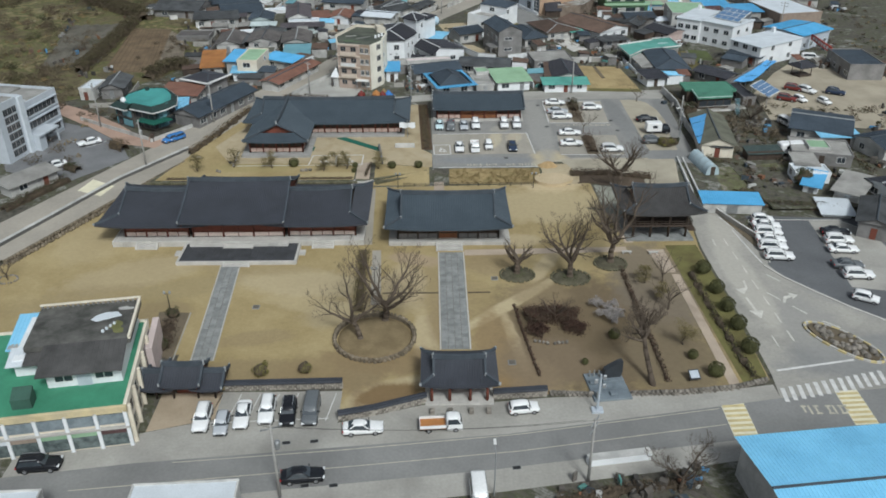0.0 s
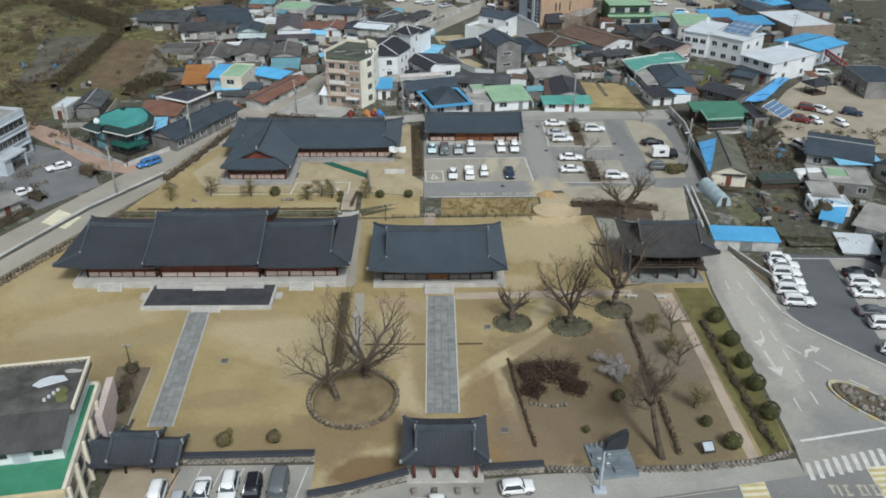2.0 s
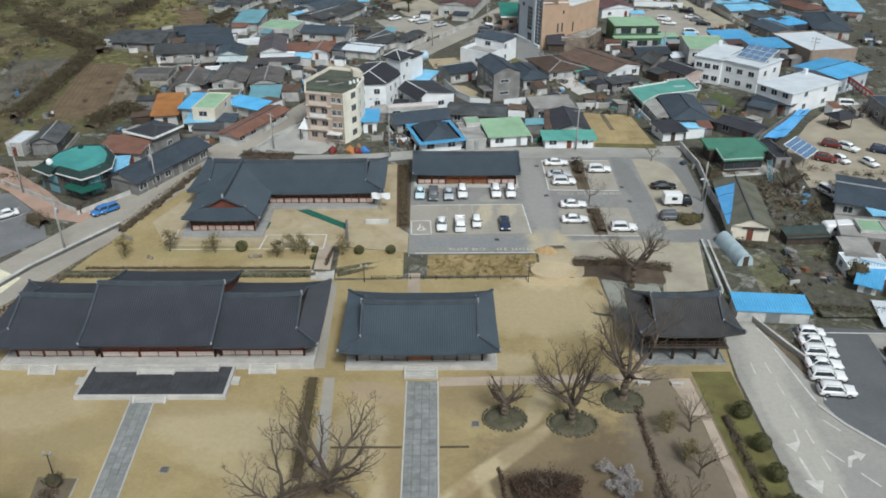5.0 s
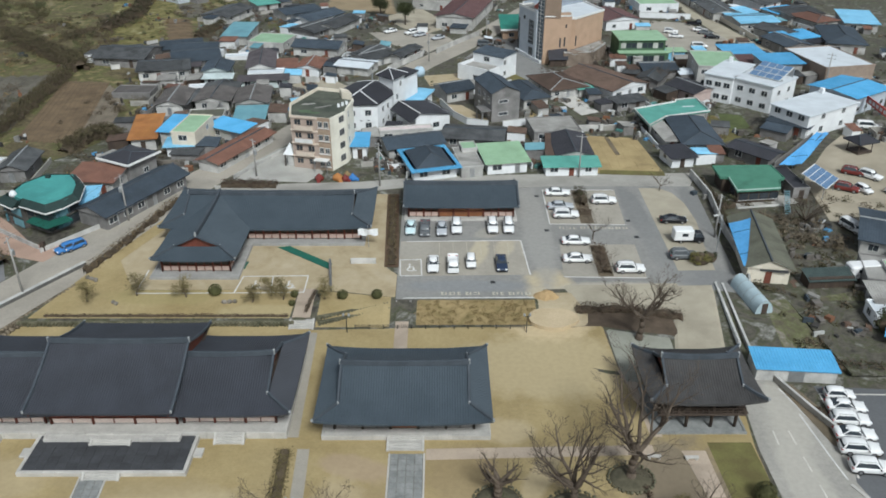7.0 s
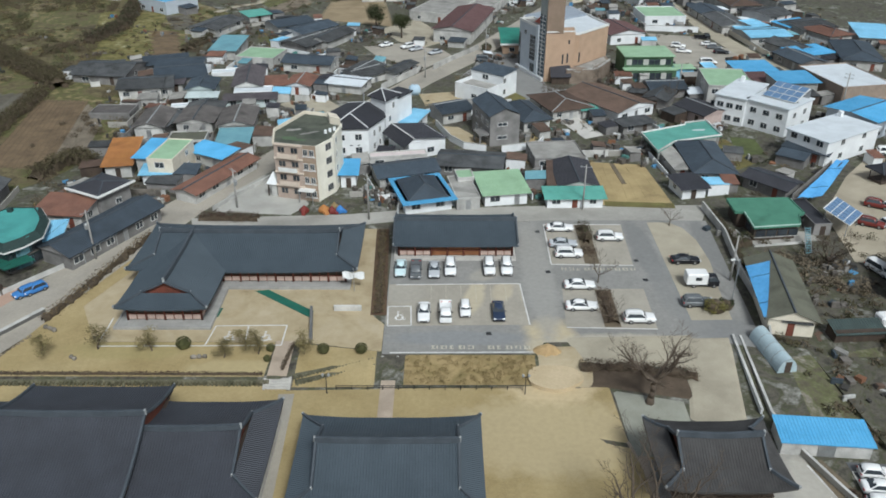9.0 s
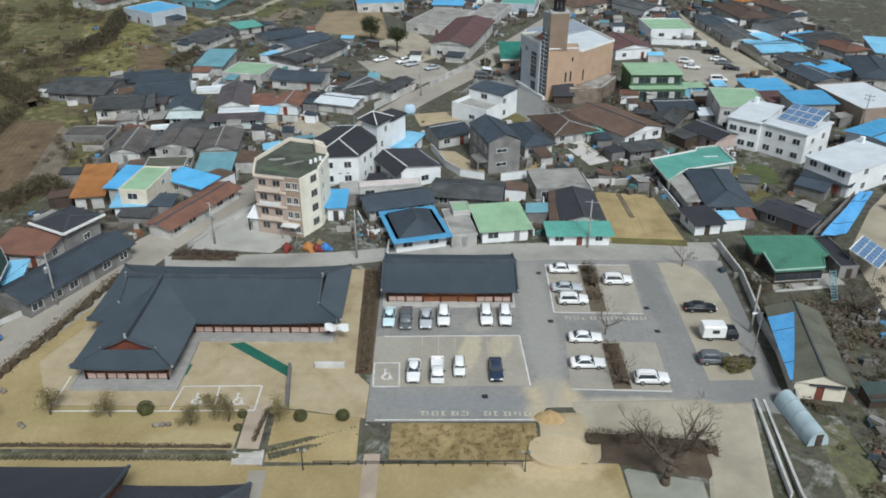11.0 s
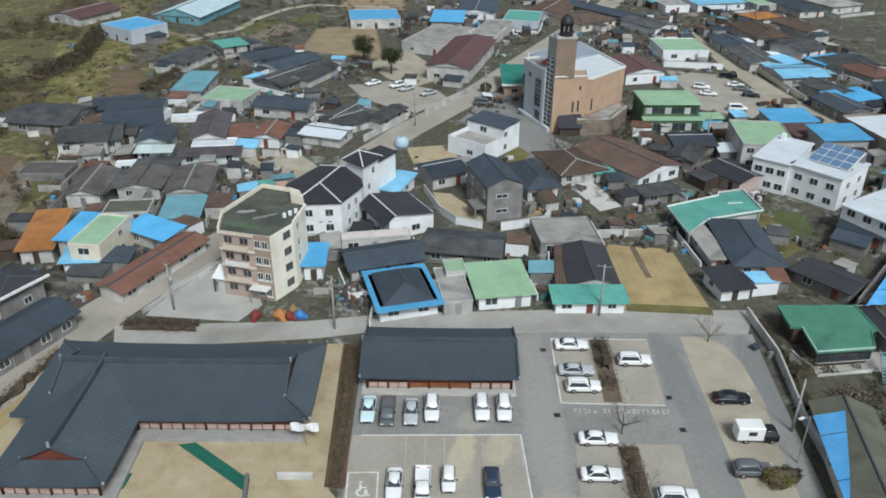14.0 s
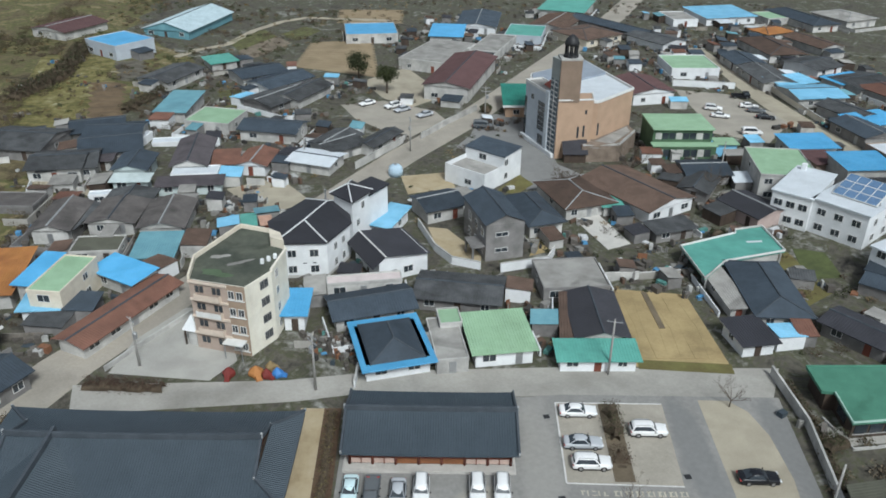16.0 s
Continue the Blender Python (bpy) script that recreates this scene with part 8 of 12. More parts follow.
def turquoise_cafe():
    """Low two-storey building with a turquoise roof terrace, ringed by a stepped dark tiled edge with a white gutter."""
    cx, cy = -63.5, 174.0
    ob = thing("turquoise_building", cx, cy, UP, 0, "two-storey building with a turquoise roof terrace and dark tiled edge", "shop building")
    loc = lambda pts: [(x - cx, y - cy) for x, y in pts]
    deck = loc([(-69.4, 172.4), (-66.6, 170.4), (-61.2, 167.4), (-58.6, 170.4), (-58.6, 174.6), (-61.8, 181.0), (-67.0, 180.8), (-69.0, 177.0)])
    edge = loc([(-71.6, 171.0), (-67.2, 168.0), (-66.7, 169.2), (-60.7, 166.1), (-58.6, 168.3), (-57.0, 171.6), (-58.4, 177.4), (-62.0, 182.4), (-67.4, 182.2), (-70.4, 177.4)])
    n = len(edge)
    part("wall", Geo().prism([(x * 0.84, y * 0.84) for x, y in edge], -0.3, 4.5), mat("dark stone-clad wall", (0.14, 0.13, 0.12), (0.09, 0.083, 0.077), 0.6, 0.9, bump=0.5), ob)
    part("terrace", Geo().prism(deck, 4.6, 5.3), mat("deep turquoise deck paint", (0.085, 0.33, 0.31), (0.068, 0.275, 0.26), 0.3, 0.7, bump=0.15, stain=0.15), ob, "turquoise painted terrace")
    DG = mat("dark green roof tile", (0.028, 0.05, 0.047), (0.02, 0.037, 0.034), 0.5, 0.7, bump=0.4)
    for k in range(n):
        a, b = edge[k], edge[(k + 1) % n]
        ia, ib = (a[0] * 0.8, a[1] * 0.8), (b[0] * 0.8, b[1] * 0.8)
        part("roof_edge", Geo().hexa([(*a, 4.35), (*b, 4.35), (*ib, 4.4), (*ia, 4.4)], [(*a, 4.6), (*b, 4.6), (*ib, 5.5), (*ia, 5.5)]), DG, ob, "dark tiled roof edge")
        part("gutter", Geo().beam([(*a, 4.32), (*b, 4.32)], 0.22, 0.22), FRAMEW, ob, "white gutter")
        for f in (0.25, 0.6, 0.92):
            p, q = (a[0] * 0.845, a[1] * 0.845), (b[0] * 0.845, b[1] * 0.845)
            L = math.hypot(q[0] - p[0], q[1] - p[1])
            if L < 2:
                continue
            for z in (0.5, 2.6):
                part("window", Geo().box(-0.75, 0.75, -0.08, 0.05, 0, 1.5), (MATS["faded teal metal sheet"] if (k + int(f * 10)) % 3 == 0 else GLASS), ob, at=on_edge(p, q, L * f, z))
                part("window_head", Geo().box(-0.85, 0.85, -0.12, 0.05, 1.5, 1.62), DG, ob, at=on_edge(p, q, L * f, z))
    part("canopy", Geo().prism(loc([(-65.0, 167.2), (-60.4, 164.6), (-57.2, 168.0), (-59.4, 169.6), (-61.0, 167.4), (-64.4, 169.4)]), 2.3, 2.5), mat("deep green canopy sheet", (0.02, 0.12, 0.09), (0.016, 0.095, 0.07), 0.4, 0.7), ob, "deep green canopy")
    part("roof_dome", Geo().lathe([(0.6, 5.0), (0.66, 5.4), (0.55, 5.8), (0.28, 6.1), (0.04, 6.2)], 12, -5.2, -2.0), WHITE, ob, "small white roof dome", smooth=True)
    part("roof_hatch", Geo().box(-2.6, -1.8, 5.0, 5.8, 5.3, 6.0, 0.05), DG, ob)
    for a, b in (((-60.2, 160.6), (-53.2, 170.2)), ((-80.0, 174.4), (-61.0, 161.8))):
        part("terrace_wall", Geo().beam([(a[0] - cx, a[1] - cy, -0.1), (b[0] - cx, b[1] - cy, -0.1)], 0.3, 0.9), PALEWALL, ob, "low pale garden wall")
    part("post", Geo().box(3.2, 3.9, -13.0, -12.2, 0, 1.7, 0.03), DARKWOOD, ob, "dark gate post")


turquoise_cafe()


def office_block():
    """Three-storey office block with ribbon windows under hoods, a taller stair bay at its end and a low porch."""
    x, y, yaw, w, d = frame_of((-84.6, 153.6), (-81.4, 168.6), (-95.0, 171.0))
    ob = thing("office_block", x, y, UP, yaw, "three-storey pale blue-grey office block with ribbon windows", "office building")
    hw, hd = w / 2, d / 2
    wall = mat("pale blue-grey render", (0.52, 0.555, 0.6), (0.44, 0.475, 0.515), 0.3, 0.8, stain=0.1)
    H = 9.0
    part("wall", Geo().box(-hw + 3.4, hw, -hd, hd, -0.3, H), wall, ob)
    part("stair_bay", Geo().box(-hw - 4.0, -hw + 3.4, -hd - 0.9, hd, -0.3, 11.4), wall, ob, "taller stair bay")
    part("roof", Geo().box(-hw + 3.4, hw - 0.3, -hd + 0.3, hd - 0.3, H, H + 0.08), R_CONC, ob)
    part("roof", Geo().box(-hw - 3.7, -hw + 3.1, -hd - 0.6, hd - 0.3, 11.4, 11.48), R_CONC, ob)
    part("roof_light", Geo().box(-hw + 3.6, -hw + 7.4, -hd + 1.4, 0.5, H + 0.08, H + 0.4, 0.03), R_WHITE, ob, "white roof sheet")
    part("roof_light", Geo().box(-hw + 8.4, hw - 1.0, 0.6, hd - 1, H + 0.08, H + 0.5, 0.03), R_CONC, ob)
    for x0, x1, y0, y1, z in ((-hw + 3.4, hw, -hd, -hd + 0.3, H), (-hw + 3.4, hw, hd - 0.3, hd, H), (hw - 0.3, hw, -hd + 0.3, hd - 0.3, H), (-hw - 4.0, -hw + 3.4, -hd - 0.9, -hd - 0.6, 11.4), (-hw + 3.1, -hw + 3.4, -hd - 0.6, hd, 11.4), (-hw - 4.0, -hw - 3.7, -hd - 0.6, hd, 11.4)):
        part("parapet", Geo().box(x0, x1, y0, y1, z, z + 0.6, 0.03), wall, ob)
    part("pilaster", Geo().box(-hw + 2.0, -hw + 3.4, -hd - 1.5, -hd - 0.9, -0.3, 11.9, 0.04), mat("pale panel strip", (0.62, 0.66, 0.7), (0.54, 0.58, 0.62), 0.4, 0.6), ob, "pale pilaster of the stair bay")
    for r in range(6):
        for c in range(3):
            window_part(ob, "f", -hw - 1.8 + 1.3 * c, 0.9 + 1.68 * r, 1.05, 1.2, (hw, hd + 0.9), GREYWALL)
    for f, z in enumerate((1.0, 3.9, 6.6)):
        for i in range(7):
            if f == 0 and i < 4:
                continue
            window_part(ob, "f", -hw + 5.2 + i * 1.42, z, 1.15, 1.3, (hw, hd), GREYWALL)
        part("hood", Geo().box(-hw + 4.3, hw - 0.4, -hd - 0.45, -hd, z + 1.6, z + 1.75), wall, ob, "projecting window hood")
        part("sill_band", Geo().box(-hw + 4.3, hw - 0.4, -hd - 0.22, -hd, z - 0.35, z - 0.2), wall, ob)
        for i in range(3):
            window_part(ob, "r", -hd + 2 + i * (d - 4) / 2, z, 1.5, 1.2, (hw, hd))
    part("porch", Geo().box(-hw + 3.4, -hw + 9.6, -hd - 3.2, -hd, 3.1, 3.5, 0.05), wall, ob, "low porch roof")
    part("porch_wall", Geo().box(-hw + 3.4, -hw + 5.4, -hd - 2.8, -hd, -0.2, 3.1), wall, ob)
    part("entrance_door", Geo().box(-hw + 5.6, -hw + 8.6, -hd - 0.2, -hd - 0.05, 0, 2.6), GLASS, ob)
    for i in range(2):
        part("porch_post", Geo().box(-hw + 9.1, -hw + 9.4, -hd - 3.0 + 2.4 * i, -hd - 2.7 + 2.4 * i, -0.2, 3.1), wall, ob)


office_block()
sheet("road_office_yard", [(-84, 146), (-70, 141), (-62, 152), (-66, 159.6), (-76, 169.4), (-90, 176), (-96, 168)], UP + 0.034, mat("dark office asphalt", (0.2, 0.2, 0.205), (0.155, 0.157, 0.162), 0.15, 0.9, bump=0.25, fine=3, stain=0.15), "dark grey asphalt office forecourt with bays")
sheet("pavement_red", [(-91, 187), (-87, 178.6), (-76, 169.5), (-66, 160), (-58.4, 157.5), (-56, 163), (-63, 163.6), (-70, 171), (-80, 180)], UP + 0.045, mat("red-tinted concrete lane", (0.42, 0.29, 0.225), (0.36, 0.25, 0.195), 0.2, 0.9, stain=0.15), "reddish concrete side lane")
for a, b in (((-78, 162.4), (-72.5, 158.2)), ((-72.5, 158.2), (-69.4, 161.6)), ((-75, 160.2), (-72, 163.8))):
    strip("road_marking", [a, b], 0.12, UP + 0.05, WHITELINE, "white parking line of the forecourt", 0.012)


def corner_shop():
    """Two-storey shop with a green roof deck and a rooftop dwelling set back on it."""
    ob = thing("corner_shop", -44.3, 76.3, 0, 9, "two-storey shop building with green deck and rooftop dwelling", "shop building")
    part("wall", Geo().box(-13.0, 8.2, -7.0, 9.9, -0.3, 5.4), CREAM, ob)
    part("deck", Geo().box(-13.0, 8.0, -6.9, 9.8, 5.4, 5.6), R_GREEN, ob, "bright green painted deck")
    YEL = mat("yellowed parapet paint", (0.6, 0.5, 0.3), (0.48, 0.41, 0.27), 0.5, 0.85, stain=0.2)
    for x0, x1, y0, y1, mm in ((-13.1, 8.3, -7.3, -6.9, YEL), (7.9, 8.3, -6.9, 9.9, CREAM), (-13.1, 8.3, 9.6, 10.0, CREAM)):
        part("parapet", Geo().box(x0, x1, y0, y1, 5.0, 5.85, 0.04), mm, ob)
    part("dwelling", Geo().box(-1.0, 7.2, -2.3, 9.6, 5.5, 8.2), WHITE, ob, "white rooftop dwelling")
    part("dwelling_side", Geo().box(-5.2, -1.0, 0.6, 9.6, 5.5, 7.9), WHITE, ob)
    DK = mat("blackened ribbed roof sheet", (0.095, 0.092, 0.09), (0.065, 0.063, 0.062), 0.4, 0.85, bump=0.4, stain=0.25)
    part("dwelling_roof", ribbed(Geo(), -1.7, 7.7, (-3.5, 8.1), (1.5, 8.95), 0.6), DK, ob, "dark grey ribbed roof")
    part("dwelling_gable", Geo().hexa([(6.9, -2.3, 8.0), (7.2, -2.3, 8.0), (7.2, 1.5, 8.0), (6.9, 1.5, 8.0)], [(6.9, -2.3, 8.2), (7.2, -2.3, 8.2), (7.2, 1.5, 8.86), (6.9, 1.5, 8.86)]), WHITE, ob)
    part("side_roof", ribbed(Geo(), -5.8, -3.9, (-0.2, 7.6), (2.9, 8.1), 0.6), R_WHITE, ob, "white sheet roof")
    part("side_roof", ribbed(Geo(), -3.88, -1.72, (-0.5, 7.75), (2.9, 8.25), 0.6), DK, ob, "dark sheet roof")
    MD = mat("blackened mossy deck", (0.135, 0.13, 0.12), (0.055, 0.055, 0.05), 0.35, 0.95, bump=0.4, stain=0.45)
    part("dwelling_deck", Geo().box(-4.0, 7.9, 1.5, 10.0, 8.2, 8.85), MD, ob, "blackened mossy roof deck")
    for i in range(20):
        part("baluster", Geo().box(-3.9 + 0.6 * i, -3.65 + 0.6 * i, 9.75, 9.95, 8.85, 9.25), GREYWALL, ob)
    part("roof_rail", Geo().box(-4.0, 8.0, 9.7, 10.0, 9.25, 9.4), CREAM, ob)
    part("roof_rail", Geo().box(7.7, 8.0, 1.4, 9.7, 8.85, 9.3), CREAM, ob)
    part("roof_sheet", Geo().prism([(2.6, 6.2), (3.4, 5.7), (6.2, 6.6), (5.6, 7.5), (4.2, 7.6), (3.2, 7.1)], 8.85, 8.92), R_WHITE, ob, "white sheet on the roof")
    part("roof_sheet", Geo().prism(blob(6.4, 8.2, 0.9, 0.35, 14, 0.15, 9), 8.85, 8.91), PALEWALL, ob)
    part("moss_patch", Geo().prism(blob(6.0, 4.2, 0.9, 1.1, 14, 0.3, 5), 8.85, 8.9), mat("yellow-green roof moss", (0.17, 0.17, 0.07), (0.12, 0.12, 0.05), 0.6, 0.95), ob, "yellow-green moss patch")
    for k in range(4):
        part("roof_clutter", Geo().box(4.4 + 0.35 * k, 4.7 + 0.35 * k, 3.2 + 0.5 * k, 3.5 + 0.5 * k, 8.85, 9.15, 0.03), R_WHITE, ob, "small pale box on the roof")
    for a in (0.9, 5.3):
        window_part(ob, "f", a, 6.4, 1.9, 0.8, (7, 2.3))
    part("door", Geo().box(2.3, 3.9, -2.42, -2.26, 5.6, 7.6, 0.02), BLUEGREY, ob)
    part("blue_shed", ribbed(Geo(), -6.9, -4.6, (3.6, 7.3), (10.6, 7.9)), R_SKY, ob, "faded blue lean-to roof")
    part("shed_wall", Geo().box(-6.7, -4.7, 3.8, 9.6, 5.5, 7.4), PALEWALL, ob)
    part("roof_box", Geo().add([(-4.0, -5.6, 5.6), (-1.9, -5.6, 5.6), (-1.9, -3.9, 5.6), (-4.0, -3.9, 5.6), (-4.0, -5.6, 6.9), (-1.9, -5.6, 6.9), (-1.9, -3.9, 7.5), (-4.0, -3.9, 7.5)], [(3, 2, 1, 0), (4, 5, 6, 7), (0, 1, 5, 4), (1, 2, 6, 5), (2, 3, 7, 6), (3, 0, 4, 7)]), mat("dark green painted box", (0.05, 0.11, 0.085), (0.04, 0.085, 0.065), 0.5, 0.7), ob, "dark green box on the deck")
    for i in range(7):
        x = -11.2 + 3.2 * i
        part("pier", Geo().box(x - 0.2, x + 0.2, -7.3, -6.95, 0, 5.2), WHITE, ob)
    part("ledge", Geo().box(-13.0, 8.2, -7.4, -7.0, 2.75, 3.0), GRANITE, ob)
    FAS = (R_ORANGE, R_WHITE, MATS["brown brick cladding"], R_LIME, R_LIME, R_MAROON)
    for i in range(6):
        x = -11.0 + 3.2 * i
        # grey in the shop glass colour stands in for reflections
        part("shop_window", Geo().box(x, x + 2.8, -7.14, -6.98, 0.3, 2.0), mat("grey shop glazing", (0.16, 0.19, 0.19), (0.06, 0.075, 0.075), 1.0, 0.2, bump=0.0), ob, "shop window")
        part("upper_window", Geo().box(x, x + 2.8, -7.14, -6.98, 3.4, 4.8), mat("pale upper glazing", (0.25, 0.29, 0.31), (0.16, 0.19, 0.21), 1.0, 0.2, bump=0.0), ob, "upper glazed strip")
        part("fascia", Geo().box(x, x + 2.8, -7.2, -7.0, 2.05, 2.7), FAS[i], ob, "plain coloured shop fascia")
    for i in range(5):
        y = -5.2 + 3.3 * i
        part("pier", Geo().box(8.2, 8.6, y - 1.5, y - 1.1, 0, 5.4), CREAM, ob)
        for z in (0.9, 3.4):
            part("side_opening", Geo().box(8.1, 8.26, y - 0.8, y + 1.4, z, z + 1.5), GLASS, ob)
    part("side_wall", Geo().box(8.3, 9.1, 5.4, 12.4, -0.2, 4.4), mat("pinkish plaster", (0.6, 0.5, 0.48), (0.5, 0.42, 0.4), 0.5, 0.9), ob)


corner_shop()
for k, (x, y, w, d, h) in enumerate(((-25.8, 56.5, 10.6, 8.4, 4.0), (-44.5, 55.5, 9.0, 8.4, 4.0))):
    house(x, y, 3, w, d, h, "flat", 0, PALEWALL, R_WHITE, "low roadside house with a white flat roof and pale walls")
house(45.6, 58.6, 6, 27, 16.5, 5.0, "gable", 0.9, PALEWALL, mat("bright cyan-blue sheet", (0.24, 0.58, 0.84), (0.2, 0.5, 0.75), 0.25, 0.5, bump=0.2, stain=0.06), "long roadside hall with a pale blue metal roof")


# ---- vehicles ----
def loft(g, stations):
    """Rings of equal length along a body, joined and closed."""
    n = len(stations[0])
    o = len(g.v)
    for s in stations:
        g.v += s
    for k in range(len(stations) - 1):
        for i in range(n):
            a, b = o + k * n + i, o + k * n + (i + 1) % n
            g.f.append((a, b, b + n, a + n))
    g.f.append(tuple(o + i for i in range(n - 1, -1, -1)))
    g.f.append(tuple(o + (len(stations) - 1) * n + i for i in range(n)))
    return g


def panel_on(q, inset, out):
    """A thin slab laid on the four-cornered face q, drawn in from its edges and standing proud of it."""
    q = [Vector(p) for p in q]
    c = sum(q, Vector()) / 4
    nrm = (q[1] - q[0]).cross(q[3] - q[0]).normalized()
    low = [p + (c - p) * inset for p in q]
    up = [p + nrm * out for p in low]
    return Geo().hexa([tuple(p - nrm * 0.02) for p in low], [tuple(p) for p in up])


WHEELS = {}


def add_wheels(ob, w, ya, yb, r):
    key = r
    if key not in WHEELS:
        WHEELS[key] = (Geo().lathe([(r * 0.6, -0.11), (r * 0.95, -0.11), (r, -0.07), (r, 0.07), (r * 0.95, 0.11), (r * 0.6, 0.11)], 14).mesh("wheel", TYRE, True),
                       Geo().lathe([(r * 0.55, -0.115), (r * 0.6, -0.12), (r * 0.6, 0.12), (r * 0.55, 0.115)], 10).mesh("rim", RIM))
    for x in (-w / 2 + 0.1, w / 2 - 0.1):
        for y in (ya, yb):
            wh = part("wheel", WHEELS[key][0], TYRE, ob, at=pose(x, y, r, 0, 90, 0))
            part("rim", WHEELS[key][1], RIM, wh)


def cabin(ob, paint, b, t, z0, z1):
    """Rounded glasshouse: b and t are (half width, front y, rear y) at its foot and top."""
    def ring(y, wf, wt, zt, flat):
        k = 0.02 if flat else 1.0
        return [(-wf, y, z0), (-wf + (wf - wt) * 0.55, y, z0 + (zt - z0) * 0.55 * k), (-wt, y, z0 + (zt - 0.09 - z0) * k), (-wt * 0.78, y, z0 + (zt - z0) * k), (0, y, z0 + (zt + 0.035 - z0) * k),
                (wt * 0.78, y, z0 + (zt - z0) * k), (wt, y, z0 + (zt - 0.09 - z0) * k), (wf - (wf - wt) * 0.55, y, z0 + (zt - z0) * 0.55 * k), (wf, y, z0)][::-1]
    mid = (t[1] + t[2]) / 2
    st = [ring(b[1], b[0] * 0.9, b[0] * 0.88, z1, True), ring(t[1] - 0.12, b[0], t[0] + 0.02, z1 - 0.07, False), ring(t[1] + 0.2, b[0], t[0], z1 - 0.01, False), ring(mid, b[0], t[0], z1 + 0.02, False),
          ring(t[2] - 0.2, b[0], t[0], z1 - 0.01, False), ring(t[2] + 0.1, b[0], t[0] + 0.01, z1 - 0.08, False), ring(b[2], b[0] * 0.9, b[0] * 0.88, z1, True)]
    part("cabin", loft(Geo(), st), paint, ob, smooth=True)
    B = [(-b[0], b[1], z0), (b[0], b[1], z0), (b[0], b[2], z0), (-b[0], b[2], z0)]
    T = [(-t[0], t[1], z1 - 0.05), (t[0], t[1], z1 - 0.05), (t[0], t[2], z1 - 0.05), (-t[0], t[2], z1 - 0.05)]
    part("windscreen", panel_on([B[0], B[1], T[1], T[0]], 0.09, 0.045), GLASS, ob, "dark tinted glass")
    part("rear_window", panel_on([B[2], B[3], T[3], T[2]], 0.14, 0.045), GLASS, ob, "dark tinted glass")
    part("side_window", panel_on([B[1], B[2], T[2], T[1]], 0.12, 0.03), GLASS, ob, "dark tinted glass")
    part("side_window", panel_on([B[3], B[0], T[0], T[3]], 0.12, 0.03), GLASS, ob, "dark tinted glass")


def lamps(ob, w, L, z):
    for s in (-1, 1):
        x = s * (w / 2 - 0.28)
        part("headlight", Geo().box(x - 0.2, x + 0.2, -L / 2 - 0.01, -L / 2 + 0.2, z - 0.08, z + 0.08, 0.02), LAMP, ob, "clear headlight")
        part("tail_light", Geo().box(x - 0.2, x + 0.2, L / 2 - 0.15, L / 2 + 0.01, z, z + 0.16, 0.02), TAIL, ob, "red tail light")
        part("mirror", Geo().box(s * w / 2 - 0.02 if s > 0 else -w / 2 - 0.18, w / 2 + 0.18 if s > 0 else -w / 2 + 0.02, -L * 0.16, -L * 0.16 + 0.12, 0.95, 1.1, 0.02), TYRE, ob)


def body_shell(ob, paint, w, L, hood, belt, low=0.22):
    """Lower body as a rounded loft from bumper to bumper; belt: heights along the length."""
    at = (-0.5, -0.485, -0.44, -0.2, 0.1, 0.36, 0.46, 0.49, 0.5)
    ys = (-0.5, -0.494, -0.478, -0.45, -0.4, -0.3, -0.18, 0.0, 0.18, 0.32, 0.41, 0.455, 0.482, 0.495, 0.5)
    ks = (0.66, 0.76, 0.86, 0.93, 0.97, 1.0, 1.0, 1.0, 1.0, 0.99, 0.97, 0.94, 0.88, 0.8, 0.7)
    st = []
    for y, k in zip(ys, ks):
        j = max(i for i in range(9) if at[i] <= y + 1e-9)
        z = belt[-1] if j == 8 else belt[j] + (belt[j + 1] - belt[j]) * (y - at[j]) / (at[j + 1] - at[j])
        h, tuck = w / 2 * k, 0.1 if abs(y) > 0.49 else 0.0
        st.append([(-h * 0.9, y * L, low + tuck), (h * 0.9, y * L, low + tuck), (h * 0.98, y * L, low + 0.2), (h, y * L, z - 0.34), (h * 0.98, y * L, z - 0.17), (h * 0.92, y * L, z - 0.05), (h * 0.74, y * L, z),
                   (0, y * L, z + 0.03), (-h * 0.74, y * L, z), (-h * 0.92, y * L, z - 0.05), (-h * 0.98, y * L, z - 0.17), (-h, y * L, z - 0.34), (-h * 0.98, y * L, low + 0.2)])
    part("body", loft(Geo(), st), paint, ob, smooth=True)
    part("sill", Geo().box(-w / 2 + 0.08, w / 2 - 0.08, -L * 0.46, L * 0.46, 0.16, 0.3), TYRE, ob)
    part("grille", Geo().box(-w * 0.3, w * 0.3, -L / 2 - 0.015, -L / 2 + 0.05, low + 0.12, low + 0.34, 0.02), TYRE, ob)


